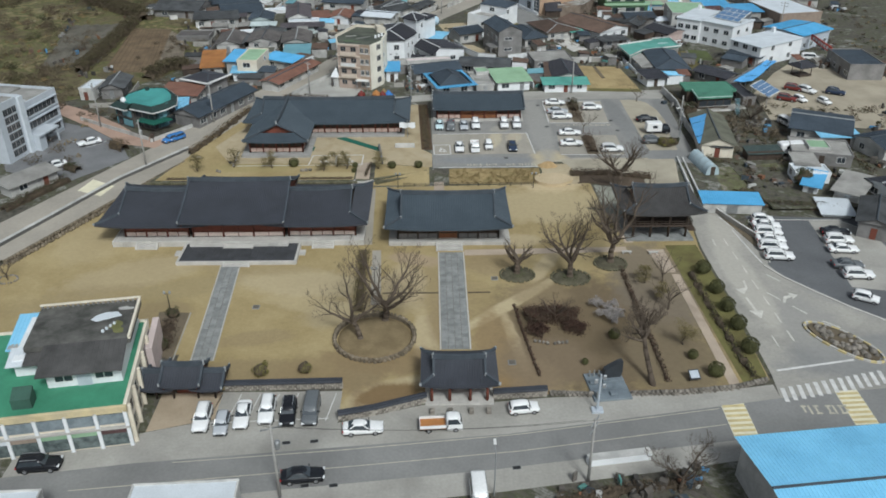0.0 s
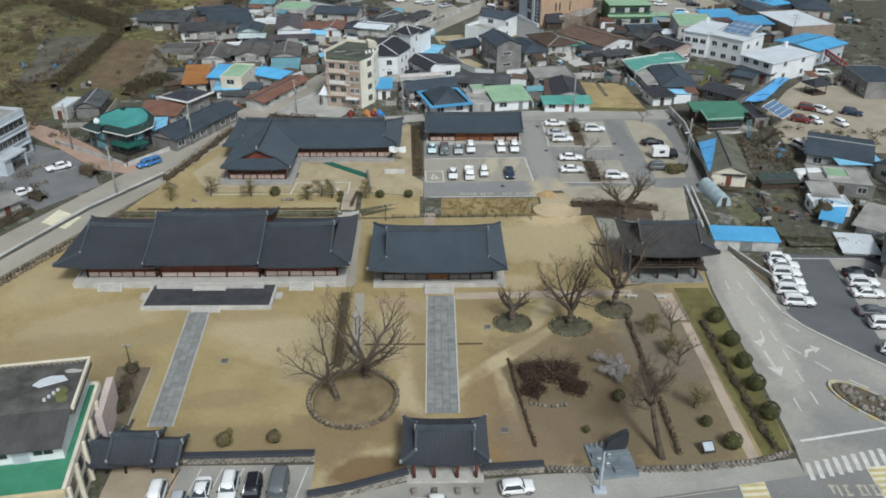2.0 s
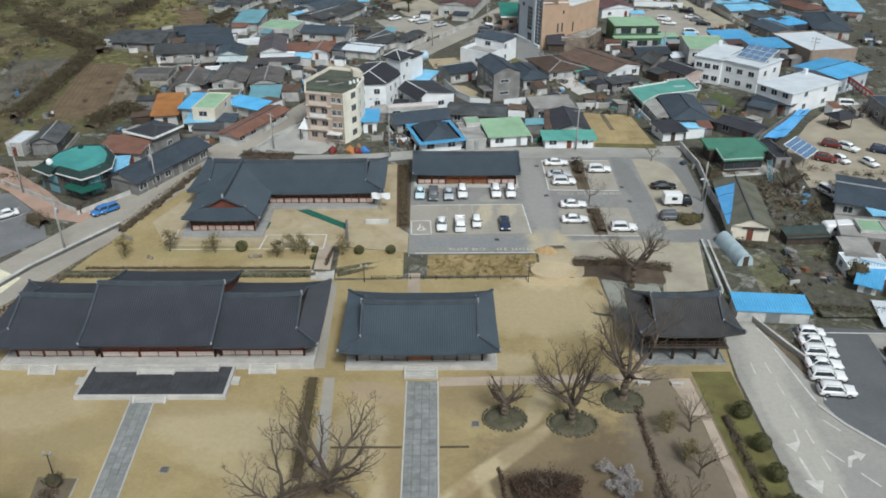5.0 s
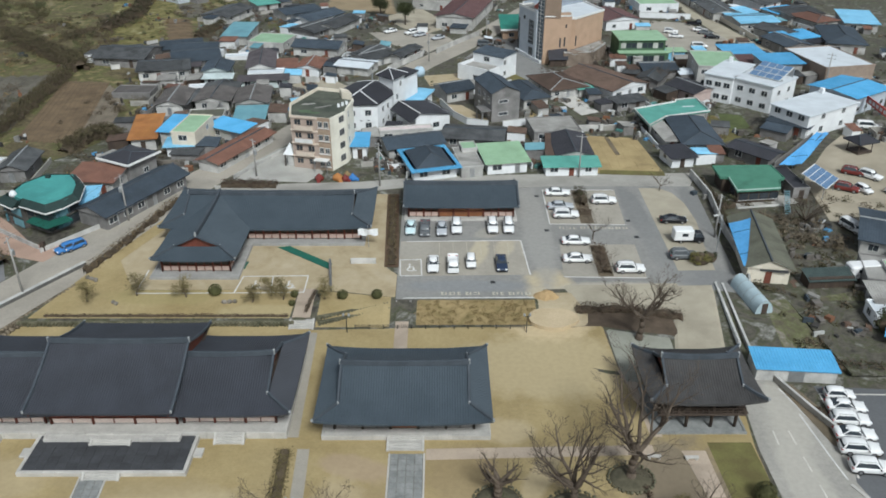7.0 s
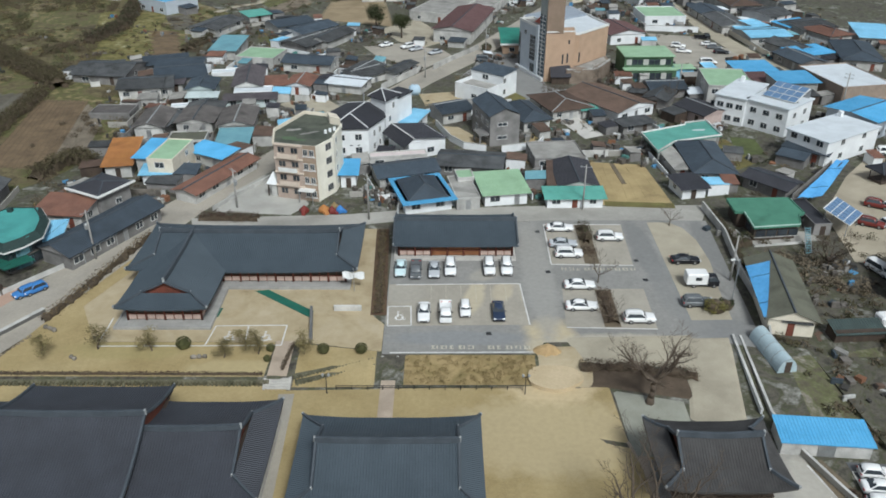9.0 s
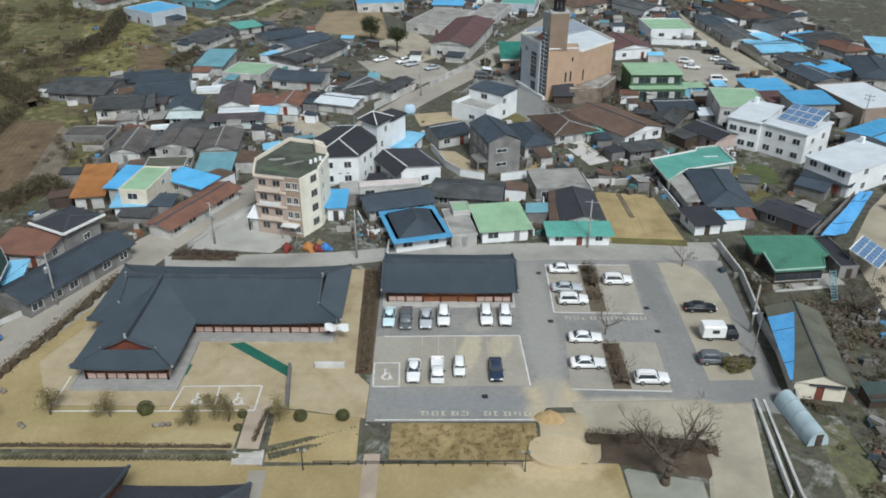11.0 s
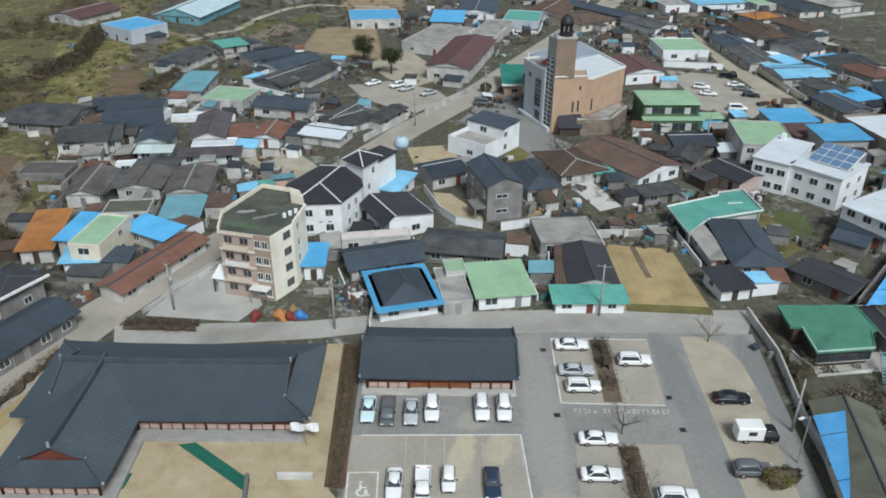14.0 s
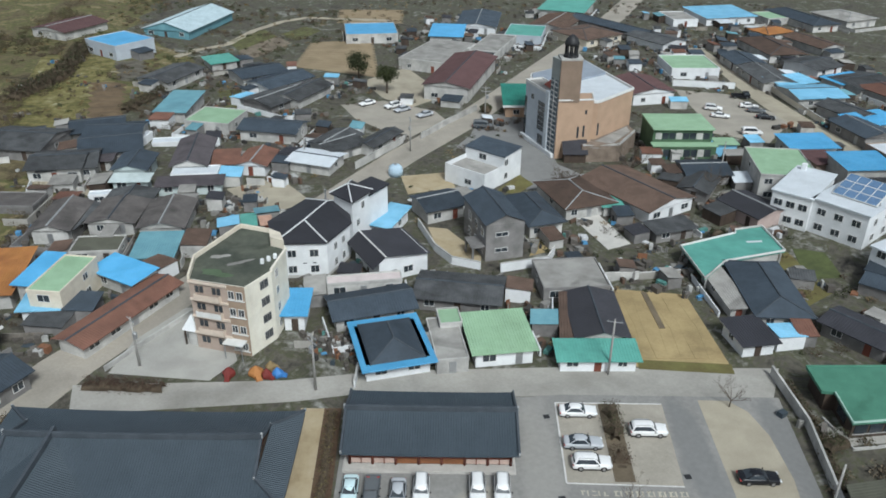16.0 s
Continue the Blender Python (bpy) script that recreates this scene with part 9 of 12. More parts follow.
def car(kind, colour):
    paint = PAINTS[colour]
    word = {"sedan": "saloon car", "suv": "estate car", "hatch": "small hatchback", "van": "minivan"}.get(kind, "light truck")
    ob = thing({"sedan": "car", "suv": "car", "hatch": "car", "van": "van"}.get(kind, "truck"), 0, 0, 0, 0, "parked %s %s with dark windows" % (colour, word), "car" if kind in ("sedan", "suv", "hatch") else "van" if kind == "van" else "truck")
    if kind == "sedan":
        w, L = 1.84, 4.75
        body_shell(ob, paint, w, L, 0.9, (0.62, 0.72, 0.78, 0.92, 0.95, 0.98, 0.96, 0.88, 0.7))
        cabin(ob, paint, (0.82, -0.85, 1.75), (0.6, -0.1, 1.0), 0.9, 1.43)
        add_wheels(ob, w, -1.42, 1.38, 0.33)
    elif kind == "suv":
        w, L = 1.88, 4.6
        body_shell(ob, paint, w, L, 1.0, (0.7, 0.85, 0.95, 1.05, 1.08, 1.1, 1.1, 1.05, 0.9), 0.26)
        cabin(ob, paint, (0.85, -0.9, 2.2), (0.66, -0.25, 1.85), 1.02, 1.66)
        for s in (-1, 1):
            part("roof_rail", Geo().box(s * 0.6 - 0.03, s * 0.6 + 0.03, -0.1, 1.7, 1.7, 1.76), STEEL, ob)
        add_wheels(ob, w, -1.35, 1.35, 0.36)
    elif kind == "hatch":
        w, L = 1.62, 3.65
        body_shell(ob, paint, w, L, 0.9, (0.64, 0.76, 0.84, 0.94, 0.96, 0.98, 0.97, 0.92, 0.8))
        cabin(ob, paint, (0.74, -0.8, 1.74), (0.58, -0.25, 1.4), 0.9, 1.48)
        add_wheels(ob, w, -1.15, 1.15, 0.3)
    elif kind == "van":
        w, L = 1.92, 5.0
        body_shell(ob, paint, w, L, 1.0, (0.7, 0.85, 0.98, 1.1, 1.1, 1.1, 1.1, 1.08, 0.95), 0.26)
        cabin(ob, paint, (0.88, -1.5, 2.45), (0.76, -0.75, 2.25), 1.05, 1.88)
        add_wheels(ob, w, -1.55, 1.5, 0.34)
    else:
        w, L = 1.74, 5.0
        part("chassis", Geo().box(-0.7, 0.7, -2.3, 2.45, 0.35, 0.6), BLACKIRON, ob)
        st = []
        for y, z, k in ((-2.5, 1.0, 0.92), (-2.46, 1.15, 1.0), (-0.7, 1.15, 1.0), (-0.66, 1.15, 1.0)):
            h = w / 2 * k
            st.append([(-h, y, 0.35), (h, y, 0.35), (h, y, z), (-h, y, z)])
        part("cab_body", loft(Geo(), st), paint, ob)
        cabin(ob, paint, (0.84, -2.44, -0.68), (0.72, -1.95, -0.72), 1.12, 1.92)
        bedm = R_ORANGE if kind == "truck" and colour == "white" else paint
        if kind == "camper":
            part("camper_box", Geo().box(-1.0, 1.0, -0.6, 2.7, 0.7, 2.5, 0.12), PAINTS["white"], ob, "white camper box")
            for s in (-1, 1):
                part("camper_window", Geo().box(s * 1.0 - 0.02, s * 1.0 + 0.02, 0.4, 1.4, 1.4, 2.0), GLASS, ob)
        else:
            part("bed", Geo().box(-0.85, 0.85, -0.55, 2.5, 0.62, 0.78), bedm, ob, "open load bed")
            for x0, x1, y0, y1 in ((-0.87, -0.81, -0.55, 2.5), (0.81, 0.87, -0.55, 2.5), (-0.81, 0.81, 2.44, 2.5), (-0.81, 0.81, -0.6, -0.54)):
                part("bed_side", Geo().box(x0, x1, y0, y1, 0.7, 1.12), paint, ob)
        add_wheels(ob, w, -1.7, 1.45, 0.32)
    lamps(ob, w, L, 0.66 if kind != "suv" else 0.78)
    return ob


GARAGE = {}


def park(kind, colour, x, y, yaw):
    """Parks one more vehicle of a kind and colour; the first is built, the rest are copies."""
    m = pose(x, y, ground_z(x, y) + 0.05, 0, 0, yaw)
    if kind == "caravan":
        ob = thing("caravan", x, y, ground_z(x, y) + 0.03, yaw, "white touring caravan on two wheels", "caravan")
        part("body", Geo().box(-1.1, 1.1, -2.6, 2.6, 0.45, 2.5, 0.25), PAINTS["white"], ob)
        for s in (-1, 1):
            part("window", Geo().box(s * 1.1 - 0.02, s * 1.1 + 0.02, -1.6, 1.4, 1.4, 2.0), GLASS, ob)
            part("wheel", Geo().lathe([(0.3, -0.1), (0.3, 0.1)], 12), TYRE, ob, at=pose(s * 0.95, 0, 0.3, 0, 90, 0))
        part("drawbar", Geo().box(-0.05, 0.05, -3.7, -2.6, 0.4, 0.5), STEEL, ob)
        return
    if (kind, colour) not in GARAGE:
        ob = car(kind, colour)
        ob.matrix_basis = m
        GARAGE[kind, colour] = ob
        tagged(ob, group="parked vehicles")
    else:
        copy_thing(GARAGE[kind, colour], m)


park("suv", "white", -28.2, 74.2, 3)
park("hatch", "silver", -25.7, 73.2, 3)
park("sedan", "white", -23.6, 74.8, 3)
park("suv", "white", -20.8, 75.5, 3)
park("suv", "black", -18.2, 75.1, 3)
park("van", "grey", -15.5, 75.4, 0)
park("sedan", "white", -9.1, 72.3, 94)
park("truck", "white", -0.0, 72.7, 93)
park("hatch", "white", 10.0, 75.5, 97)
park("suv", "black", -44.3, 67.0, 95)
park("sedan", "black", -15.1, 64.9, 96)
park("van", "white", 3.9, 61.7, 2)
park("hatch", "white", 56.7, 124.2, 84)
park("sedan", "white", 56.5, 121.9, 84)
park("suv", "white", 55.9, 119.4, 84)
park("sedan", "white", 55.4, 116.9, 84)
park("suv", "white", 54.8, 114.4, 84)
park("suv", "white", 54.7, 111.4, 84)
park("sedan", "black", 67.3, 119.3, 86)
park("suv", "white", 66.6, 116.5, 86)
park("sedan", "white", 66.0, 113.5, 86)
park("sedan", "grey", 64.5, 108.6, 86)
park("suv", "white", 64.7, 105.5, 86)
park("hatch", "white", 62.8, 99.0, 60)
park("sedan", "white", -72.7, 159.8, -55)
park("sedan", "white", -75.1, 147.7, -55)
park("hatch", "blue", -55.0, 162.1, -40)
park("sedan", "mint", 1.0, 168.6, 0)
park("truckd", "grey", 3.5, 168.2, 0)
park("sedan", "silver", 6.4, 168.2, 0)
park("suv", "white", 9.0, 168.8, 0)
park("suv", "white", 15.3, 169.0, 0)
park("suv", "white", 18.1, 169.0, -2)
park("sedan", "white", 5.0, 155.8, 0)
park("truckp", "white", 8.2, 155.8, 0)
park("hatch", "white", 11.1, 156.6, 0)
park("sedan", "navy", 16.0, 156.1, 0)
park("sedan", "white", 28.5, 183.1, 90)
park("sedan", "silver", 28.3, 177.2, 90)
park("suv", "white", 28.8, 173.7, 90)
park("suv", "white", 36.7, 179.6, 90)
park("sedan", "white", 29.1, 163.7, 90)
park("sedan", "white", 28.5, 157.7, 90)
park("suv", "white", 36.4, 154.4, 90)
park("sedan", "black", 47.7, 171.7, 90)
park("camper", "black", 48.4, 164.4, 90)
park("suv", "grey", 46.1, 158.7, 90)
park("sedan", "white", -10.0, 308.2, -50)
park("suv", "white", -3.1, 306.1, -50)
park("sedan", "silver", -0.4, 303.4, -50)
park("sedan", "silver", 5.6, 299.5, -50)
park("van", "grey", 20.2, 291.5, 85)
park("truck", "black", 92.4, 318.6, 85)
park("sedan", "white", 92.0, 310.1, 75)
park("sedan", "grey", 92.7, 306.3, 75)
park("sedan", "black", 93.3, 300.9, 75)
park("suv", "white", 81.8, 307.8, 75)
park("sedan", "white", 81.9, 301.8, 75)
park("van", "white", 85.8, 289.1, 88)
park("suv", "red", 89.5, 192.7, 60)
park("suv", "white", 92.0, 190.9, 40)
park("suv", "navy", 98.5, 189.5, 60)
park("hatch", "white", 87.7, 184.4, 20)
park("hatch", "white", 92.8, 182.7, 20)
park("suv", "red", 84.7, 185.0, 60)
park("van", "white", 104.7, 219.0, 80)
park("van", "white", 78.3, 168.4, 20)
park("hatch", "blue", -56.1, 161.2, -40)
park("sedan", "black", 68.4, 447.6, 40)

# ---- plants ----
def limb_run(g, p, d, length, r, depth, rnd, up=0.06, gnarl=0.28, droop=0.0):
    """A crooked limb that thins out along its way and throws off side branches left and right."""
    n = 7 if depth > 1 else 5 if depth else 4
    side = rnd.choice((-1, 1))
    r0 = r
    for i in range(n):
        f = (i + 1) / n
        d = (d + Vector((rnd.uniform(-gnarl, gnarl), rnd.uniform(-gnarl, gnarl), rnd.uniform(-gnarl, gnarl) * 0.7 + up - droop * f))).normalized()
        q = p + d * (length / n)
        r1 = max(0.014, r0 * (1 - 0.82 * f))
        g.tube(p, q, r, r1, 6 if depth > 2 else 5 if depth == 2 else 3, caps=False)
        p, r = q, r1
        if depth > 0 and i > 0:
            for k in range(1):
                side = -side
                s = d.cross(Vector((rnd.uniform(-0.4, 0.4), rnd.uniform(-0.4, 0.4), 1))).normalized() * side
                nd = (d * rnd.uniform(0.5, 1.0) + s * rnd.uniform(0.6, 1.0) + Vector((0, 0, rnd.uniform(-0.1, 0.5)))).normalized()
                limb_run(g, p, nd, length * (1 - 0.55 * f) * rnd.uniform(0.5, 0.75), max(0.016, r * 0.62), depth - 1, rnd, up, gnarl, droop)


def bare_tree(x, y, z, h, seed, label, lean=(0, 0), trunk=0.3, depth=3, name="bare_tree", spread=0.8, r=0.3, limbs=5, reach=0.75):
    """A crooked trunk that forks into long spreading limbs."""
    ob = thing(name, x, y, z, 0, label, "tree")
    rnd = random.Random(seed)
    base = Geo()
    th = h * trunk
    p = Vector((0, 0, -0.3))
    for k in range(4):
        f = (k + 1) / 4
        q = Vector((lean[0] * th * f + rnd.uniform(-0.12, 0.12) * r * 3, lean[1] * th * f + rnd.uniform(-0.12, 0.12) * r * 3, th * f))
        base.tube(p, q, r * (1.5 if k == 0 else 1.08 - 0.07 * k), r * (1.05 - 0.07 * k), 9)
        p = q
    part("trunk", base, BARK, ob, smooth=True)
    for k in range(limbs):
        g = Geo()
        a = 6.28 * k / limbs + rnd.uniform(-0.35, 0.35)
        rise = rnd.uniform(0.45, 1.1)
        d = Vector((math.cos(a) * spread + lean[0] * 0.6, math.sin(a) * spread + lean[1] * 0.6, rise)).normalized()
        start = p - Vector((0, 0, rnd.uniform(0.0, 0.3) * th * 0.5))
        limb_run(g, start, d, h * reach * rnd.uniform(0.75, 1.1), r * rnd.uniform(0.55, 0.8), depth, rnd)
        part("limb", g, BARK, ob, smooth=True)
    return ob


BIG = "large bare deciduous tree with spreading grey-brown limbs"
bare_tree(-10.6, 90.2, 0, 8.0, 5, "bare leaning old tree with a dark crooked trunk", (-0.35, 0.25), 0.34, 3, r=0.36, spread=1.0, limbs=4, reach=0.95)
bare_tree(-7.6, 94.8, 0, 10.5, 11, BIG, (0.1, 0.0), 0.25, 3, r=0.46, spread=0.95, limbs=6, reach=0.85)
bare_tree(12.3, 107.2, 0, 6.6, 21, "pollarded bare tree with a thick short trunk", (0, 0), 0.36, 2, r=0.5, spread=0.9, limbs=5, reach=0.55)
bare_tree(20.4, 106.2, 0, 10.5, 31, BIG, (0.0, 0.05), 0.26, 3, r=0.45, spread=0.65, limbs=6, reach=0.72)
bare_tree(27.4, 110.4, 0, 13.5, 41, BIG, (0.05, 0.02), 0.28, 3, r=0.46, spread=0.6, limbs=6, reach=0.75)
bare_tree(26.9, 80.2, 0, 9.5, 51, "bare pale-barked tree leaning over the garden", (-0.22, 0.6), 0.55, 3, r=0.33, spread=1.0, limbs=5, reach=0.5)
bare_tree(34.0, 136.6, 0.3, 10.0, 61, BIG, (0.05, 0.0), 0.4, 3, r=0.42, spread=0.85, limbs=6, reach=0.62)
bare_tree(32.3, 165.2, UP, 5.0, 71, "slender bare sapling in the planted strip", (0, 0), 0.3, 2, r=0.1)
bare_tree(31.9, 153.8, UP, 4.5, 72, "slender bare sapling in the planted strip", (0, 0), 0.3, 2, r=0.1)
bare_tree(48.5, 185.0, UP, 4.0, 73, "slender bare sapling at the kerb", (0, 0), 0.3, 2, r=0.09)
bare_tree(16.4, 94.6, 0, 5.0, 74, "small bare garden tree in the round bed", (0, 0), 0.2, 2, r=0.14)
bare_tree(27.6, 89.4, 0, 6.0, 75, "dark bare tree over the garden hedge", (0.05, 0.1), 0.3, 3, r=0.2, limbs=5)
bare_tree(33.2, 97.2, 0, 5.0, 77, "small bare garden tree on the grass", (0.05, 0.0), 0.3, 2, r=0.14, limbs=5)
bare_tree(34.2, 104.6, 0, 4.6, 78, "small bare garden tree on the grass", (0.0, 0.0), 0.3, 2, r=0.14, limbs=5)
bare_tree(70.6, 170.2, UP, 6.0, 80, "bushy bare tree on the earth mound", (0.0, 0.0), 0.2, 3, r=0.2, limbs=7)
bare_tree(36.0, 252.0, UP, 6.0, 81, "bare tree beside the church wall", (0.0, 0.0), 0.25, 3, r=0.2, limbs=6)
bare_tree(50.5, 262.0, UP, 6.5, 82, "bare tree among the village houses", (0.0, 0.0), 0.25, 3, r=0.2, limbs=6)
bare_tree(66.0, 254.0, UP, 6.0, 83, "bare tree among the village houses", (0.0, 0.0), 0.25, 2, r=0.2, limbs=6)


def leaf_cloud(g, c, rad, n, size, rnd, flat=1.0, shell=0.45):
    """Small leaves scattered through the outer part of a rounded volume."""
    for _ in range(n):
        v = Vector((rnd.gauss(0, 1), rnd.gauss(0, 1), rnd.gauss(0, 1))).normalized() * (rnd.uniform(shell, 1.0))
        p = Vector(c) + Vector((v.x * rad[0], v.y * rad[1], v.z * rad[2]))
        u = Vector((rnd.gauss(0, 1), rnd.gauss(0, 1), rnd.gauss(0, 0.6))).normalized() * size * rnd.uniform(0.6, 1.3)
        w = u.cross(Vector((rnd.gauss(0, 1), rnd.gauss(0, 1), rnd.gauss(0, 1)))).normalized() * size * 0.55
        g.add([p - u, p + w, p + u, p - w], [(0, 1, 2, 3)])
    return g


SHRUBS = {}


def shrub(kind, x, y, r, h, label, group="", z=None, category="shrub"):
    """A clipped or loose shrub: a dark twiggy core inside a cloud of leaves. Alike ones share their meshes."""
    leaf = {"ball": BALL, "red": REDLEAF, "dry": DRYLEAF, "pine": PINELEAF, "green": LEAF, "blossom": BLOSSOM, "straw": STRAW}[kind]
    var = int(x * 3 + y * 5) % 3
    if (kind, var) not in SHRUBS:
        rnd = random.Random(hash_of(kind) + var)
        core = Geo()
        core.lathe([(0.25, 0.0), (0.62, 0.25), (0.72, 0.8), (0.6, 1.25), (0.2, 1.6)], 9)
        core.v = [(a + rnd.uniform(-0.13, 0.13), b + rnd.uniform(-0.13, 0.13), c * 0.5) for a, b, c in core.v]
        g = Geo()
        if kind == "ball":
            leaf_cloud(g, (0, 0, 0.5), (0.92, 0.92, 0.5), 1300, 0.06, rnd, shell=0.84)
        else:
            for _ in range(9 if kind == "blossom" else 16):
                a, q = rnd.uniform(0, 6.28), rnd.uniform(0.1, 0.75)
                s = rnd.uniform(0.22, 0.42)
                leaf_cloud(g, (q * math.cos(a), q * math.sin(a), rnd.uniform(0.25, 0.75)), (s, s, s * 0.7), 90, 0.06, rnd)
        SHRUBS[kind, var] = (core.mesh("core", TWIG if kind != "ball" else leaf, True), g.mesh("foliage", leaf))
    ob = thing("shrub", x, y, ground_z(x, y) + 0.03 if z is None else z, (x * 57 + y * 31) % 360, label, category, group)
    m = Matrix.Diagonal((r, r, h, 1))
    if kind != "blossom":
        part("core", SHRUBS[kind, var][0], TWIG, ob, at=m)
    part("foliage", SHRUBS[kind, var][1], leaf, ob, at=m)
    return ob


def hedge(pts, w, h, leaf, label, seed=1, dens=26, size=0.12, rough=0.3, mixin=None):
    """A continuous hedge along a line: a dark twiggy body under a coat of small leaves with an uneven top."""
    rnd = random.Random(seed)
    ox, oy = pts[0]
    ob = thing("hedge", ox, oy, 0, 0, label, "hedge")
    core, coat, other = Geo(), Geo(), Geo()
    for (ax, ay), (bx, by) in zip(pts, pts[1:]):
        L = math.hypot(bx - ax, by - ay)
        tx, ty = (bx - ax) / L, (by - ay) / L
        n = max(2, round(L / 0.8))
        rows = []
        for i in range(n + 1):
            cx, cy = ax + tx * L * i / n, ay + ty * L * i / n
            z = ground_z(cx, cy)
            k = 0.6 + rnd.uniform(-rough, rough) * 0.35
            hh = h * (0.62 + rnd.uniform(-rough, rough) * 0.45)
            rows.append([(cx - ox + nx * w / 2 * k * (-ty), cy - oy + nx * w / 2 * k * tx, z + hz * hh) for nx, hz in ((1, -0.05), (0.95, 0.6), (0.55, 1.0), (-0.55, 1.0), (-0.95, 0.6), (-1, -0.05))])
        core.grid(rows)
        for _ in range(int(L * (w + 2 * h) * dens)):
            u, v = rnd.uniform(0, L), rnd.uniform(-1, 1)
            cx, cy = ax + tx * u - ty * v * w * 0.52, ay + ty * u + tx * v * w * 0.52
            lump = 0.75 + 0.35 * noise.noise(Vector((cx * 0.9, cy * 0.9, seed)))
            top = h * (1 - 0.35 * v ** 4) * lump * (1 + rough * 0.4)
            zz = ground_z(cx, cy) + (top * rnd.uniform(0.85, 1.1) if abs(v) < 0.8 else rnd.uniform(0.05, 1) * top)
            leaf_cloud(coat if mixin is None or rnd.random() < 0.65 else other, (cx - ox + rnd.gauss(0, 0.1) * w, cy - oy + rnd.gauss(0, 0.1) * w, zz), (0.1, 0.1, 0.08), 1, size, rnd)
    part("core", core, TWIG, ob)
    part("foliage", coat, leaf, ob)
    if other.v:
        part("foliage", other, mixin, ob)
    return ob


def hash_of(word):
    return sum(ord(c) * (i + 3) for i, c in enumerate(word))


def pine(x, y, h, seed, label="small clipped garden pine on a bent trunk"):
    ob = thing("garden_pine", x, y, ground_z(x, y) + 0.03, 0, label, "tree", "garden pines")
    rnd = random.Random(seed)
    g = Geo()
    p, d = Vector((0, 0, -0.2)), Vector((rnd.uniform(-0.3, 0.3), rnd.uniform(-0.3, 0.3), 1))
    knots = []
    for i in range(5):
        q = p + d.normalized() * h * 0.19
        g.tube(p, q, 0.13 * (1 - i * 0.15), 0.13 * (0.85 - i * 0.15), 6)
        p = q
        d = Vector((rnd.uniform(-0.5, 0.5), rnd.uniform(-0.5, 0.5), 1))
        if i:
            a = rnd.uniform(0, 6.28)
            e = p + Vector((math.cos(a), math.sin(a), 0.2)) * h * 0.42 * (1.1 - i * 0.15)
            g.tube(p, e, 0.05, 0.025, 5)
            knots += [e, p]
    part("trunk", g, BARK, ob, smooth=True)
    crown = Geo()
    for k in knots:
        s = rnd.uniform(0.7, 1.0) * h / 3
        leaf_cloud(crown, k, (s, s, s * 0.45), 150, 0.1, rnd, shell=0.2)
    part("crown", crown, PINELEAF, ob)
    return ob


for i, (x, y) in enumerate(((-46.6, 145.7), (-39.8, 147.3), (-32.2, 146.9), (-22.0, 145.4), (-19.6, 147.2), (-17.5, 146.2), (-11.3, 146.3), (32.2, 99.3), (33.0, 88.6), (31.6, 104.4))):
    pine(x, y, (3.8, 4.0, 3.4, 3.4, 3.4, 3.6, 3.6, 3.0, 4.0, 3.0)[i], 100 + i)
for x, y, r in ((41.2, 107.2, 1.3), (41.6, 101.6, 1.25), (41.6, 96.8, 1.25), (41.6, 92.2, 1.3), (41.4, 86.9, 1.3), (35.3, 81.9, 1.2), (23.9, 90.2, 0.9), (19.0, 84.6, 0.5), (33.4, 85.6, 0.8)):
    shrub("ball", x, y, r, r * 1.7, "clipped round evergreen shrub on the lawn", "clipped shrubs")
for x, y, r in ((-28.0, 147.6, 1.15), (-8.6, 146.5, 0.95), (-3.4, 146.6, 0.95), (-15.9, 147.0, 0.7), (-15.9, 144.6, 0.6)):
    shrub("ball", x, y, r, r * 1.5, "clipped round evergreen shrub in the upper garden", "clipped shrubs")
hedge([(12.4, 94.6), (16.0, 95.6), (19.4, 94.6)], 3.6, 1.3, REDLEAF, "red-brown winter shrubs round the stone bed", 2, dens=120, size=0.12, rough=0.6, mixin=TWIG)
hedge([(12.6, 92.4), (14.6, 91.0)], 2.4, 1.0, REDLEAF, "red-brown winter shrub beside the bed", 23, dens=120, size=0.12, rough=0.6)
hedge([(17.6, 92.8), (20.2, 91.6)], 2.2, 1.0, REDLEAF, "red-brown winter shrub beside the bed", 24, dens=120, size=0.12, rough=0.6)
hedge([(11.0, 98.6), (11.6, 92), (12.8, 82)], 0.5, 0.35, REDLEAF, "low red-brown winter hedge beside the bed", 3)
hedge([(28.8, 109), (28.8, 104.6), (28.8, 95.4), (29.0, 88.5), (28.9, 80.6)], 0.8, 0.4, REDLEAF, "low dark winter hedge across the garden", 4, rough=0.9, mixin=TWIG)
for x, y in ((23.0, 97.6), (25.0, 97.0), (23.4, 95.4), (25.6, 95.2), (24.4, 93.8)):
    shrub("blossom", x, y, 1.5, 1.9, "pale blossoming shrub among bare twigs", "blossom shrubs")
hedge([(39.3, 107), (39.4, 95), (39.9, 84), (40.2, 80.6)], 1.1, 0.5, TWIG, "low scrubby brown hedge beside the clay path", 5, rough=1.4, mixin=LEAF)
sheet("ground_planted_strip", [(31.2, 152.8), (33.6, 152.8), (33.8, 163.0), (31.4, 163.0)], UP + 0.07, SOIL, "brown soil of the planted strip")
hedge([(32.4, 153.4), (32.6, 162.4)], 2.2, 0.8, TWIG, "brown winter shrubs in the planted strip", 6, dens=22, rough=1.5, mixin=REDLEAF)
sheet("ground_planted_strip", [(31.2, 171.2), (33.6, 171.2), (33.8, 185.2), (31.4, 185.2)], UP + 0.07, SOIL, "brown soil of the planted strip")
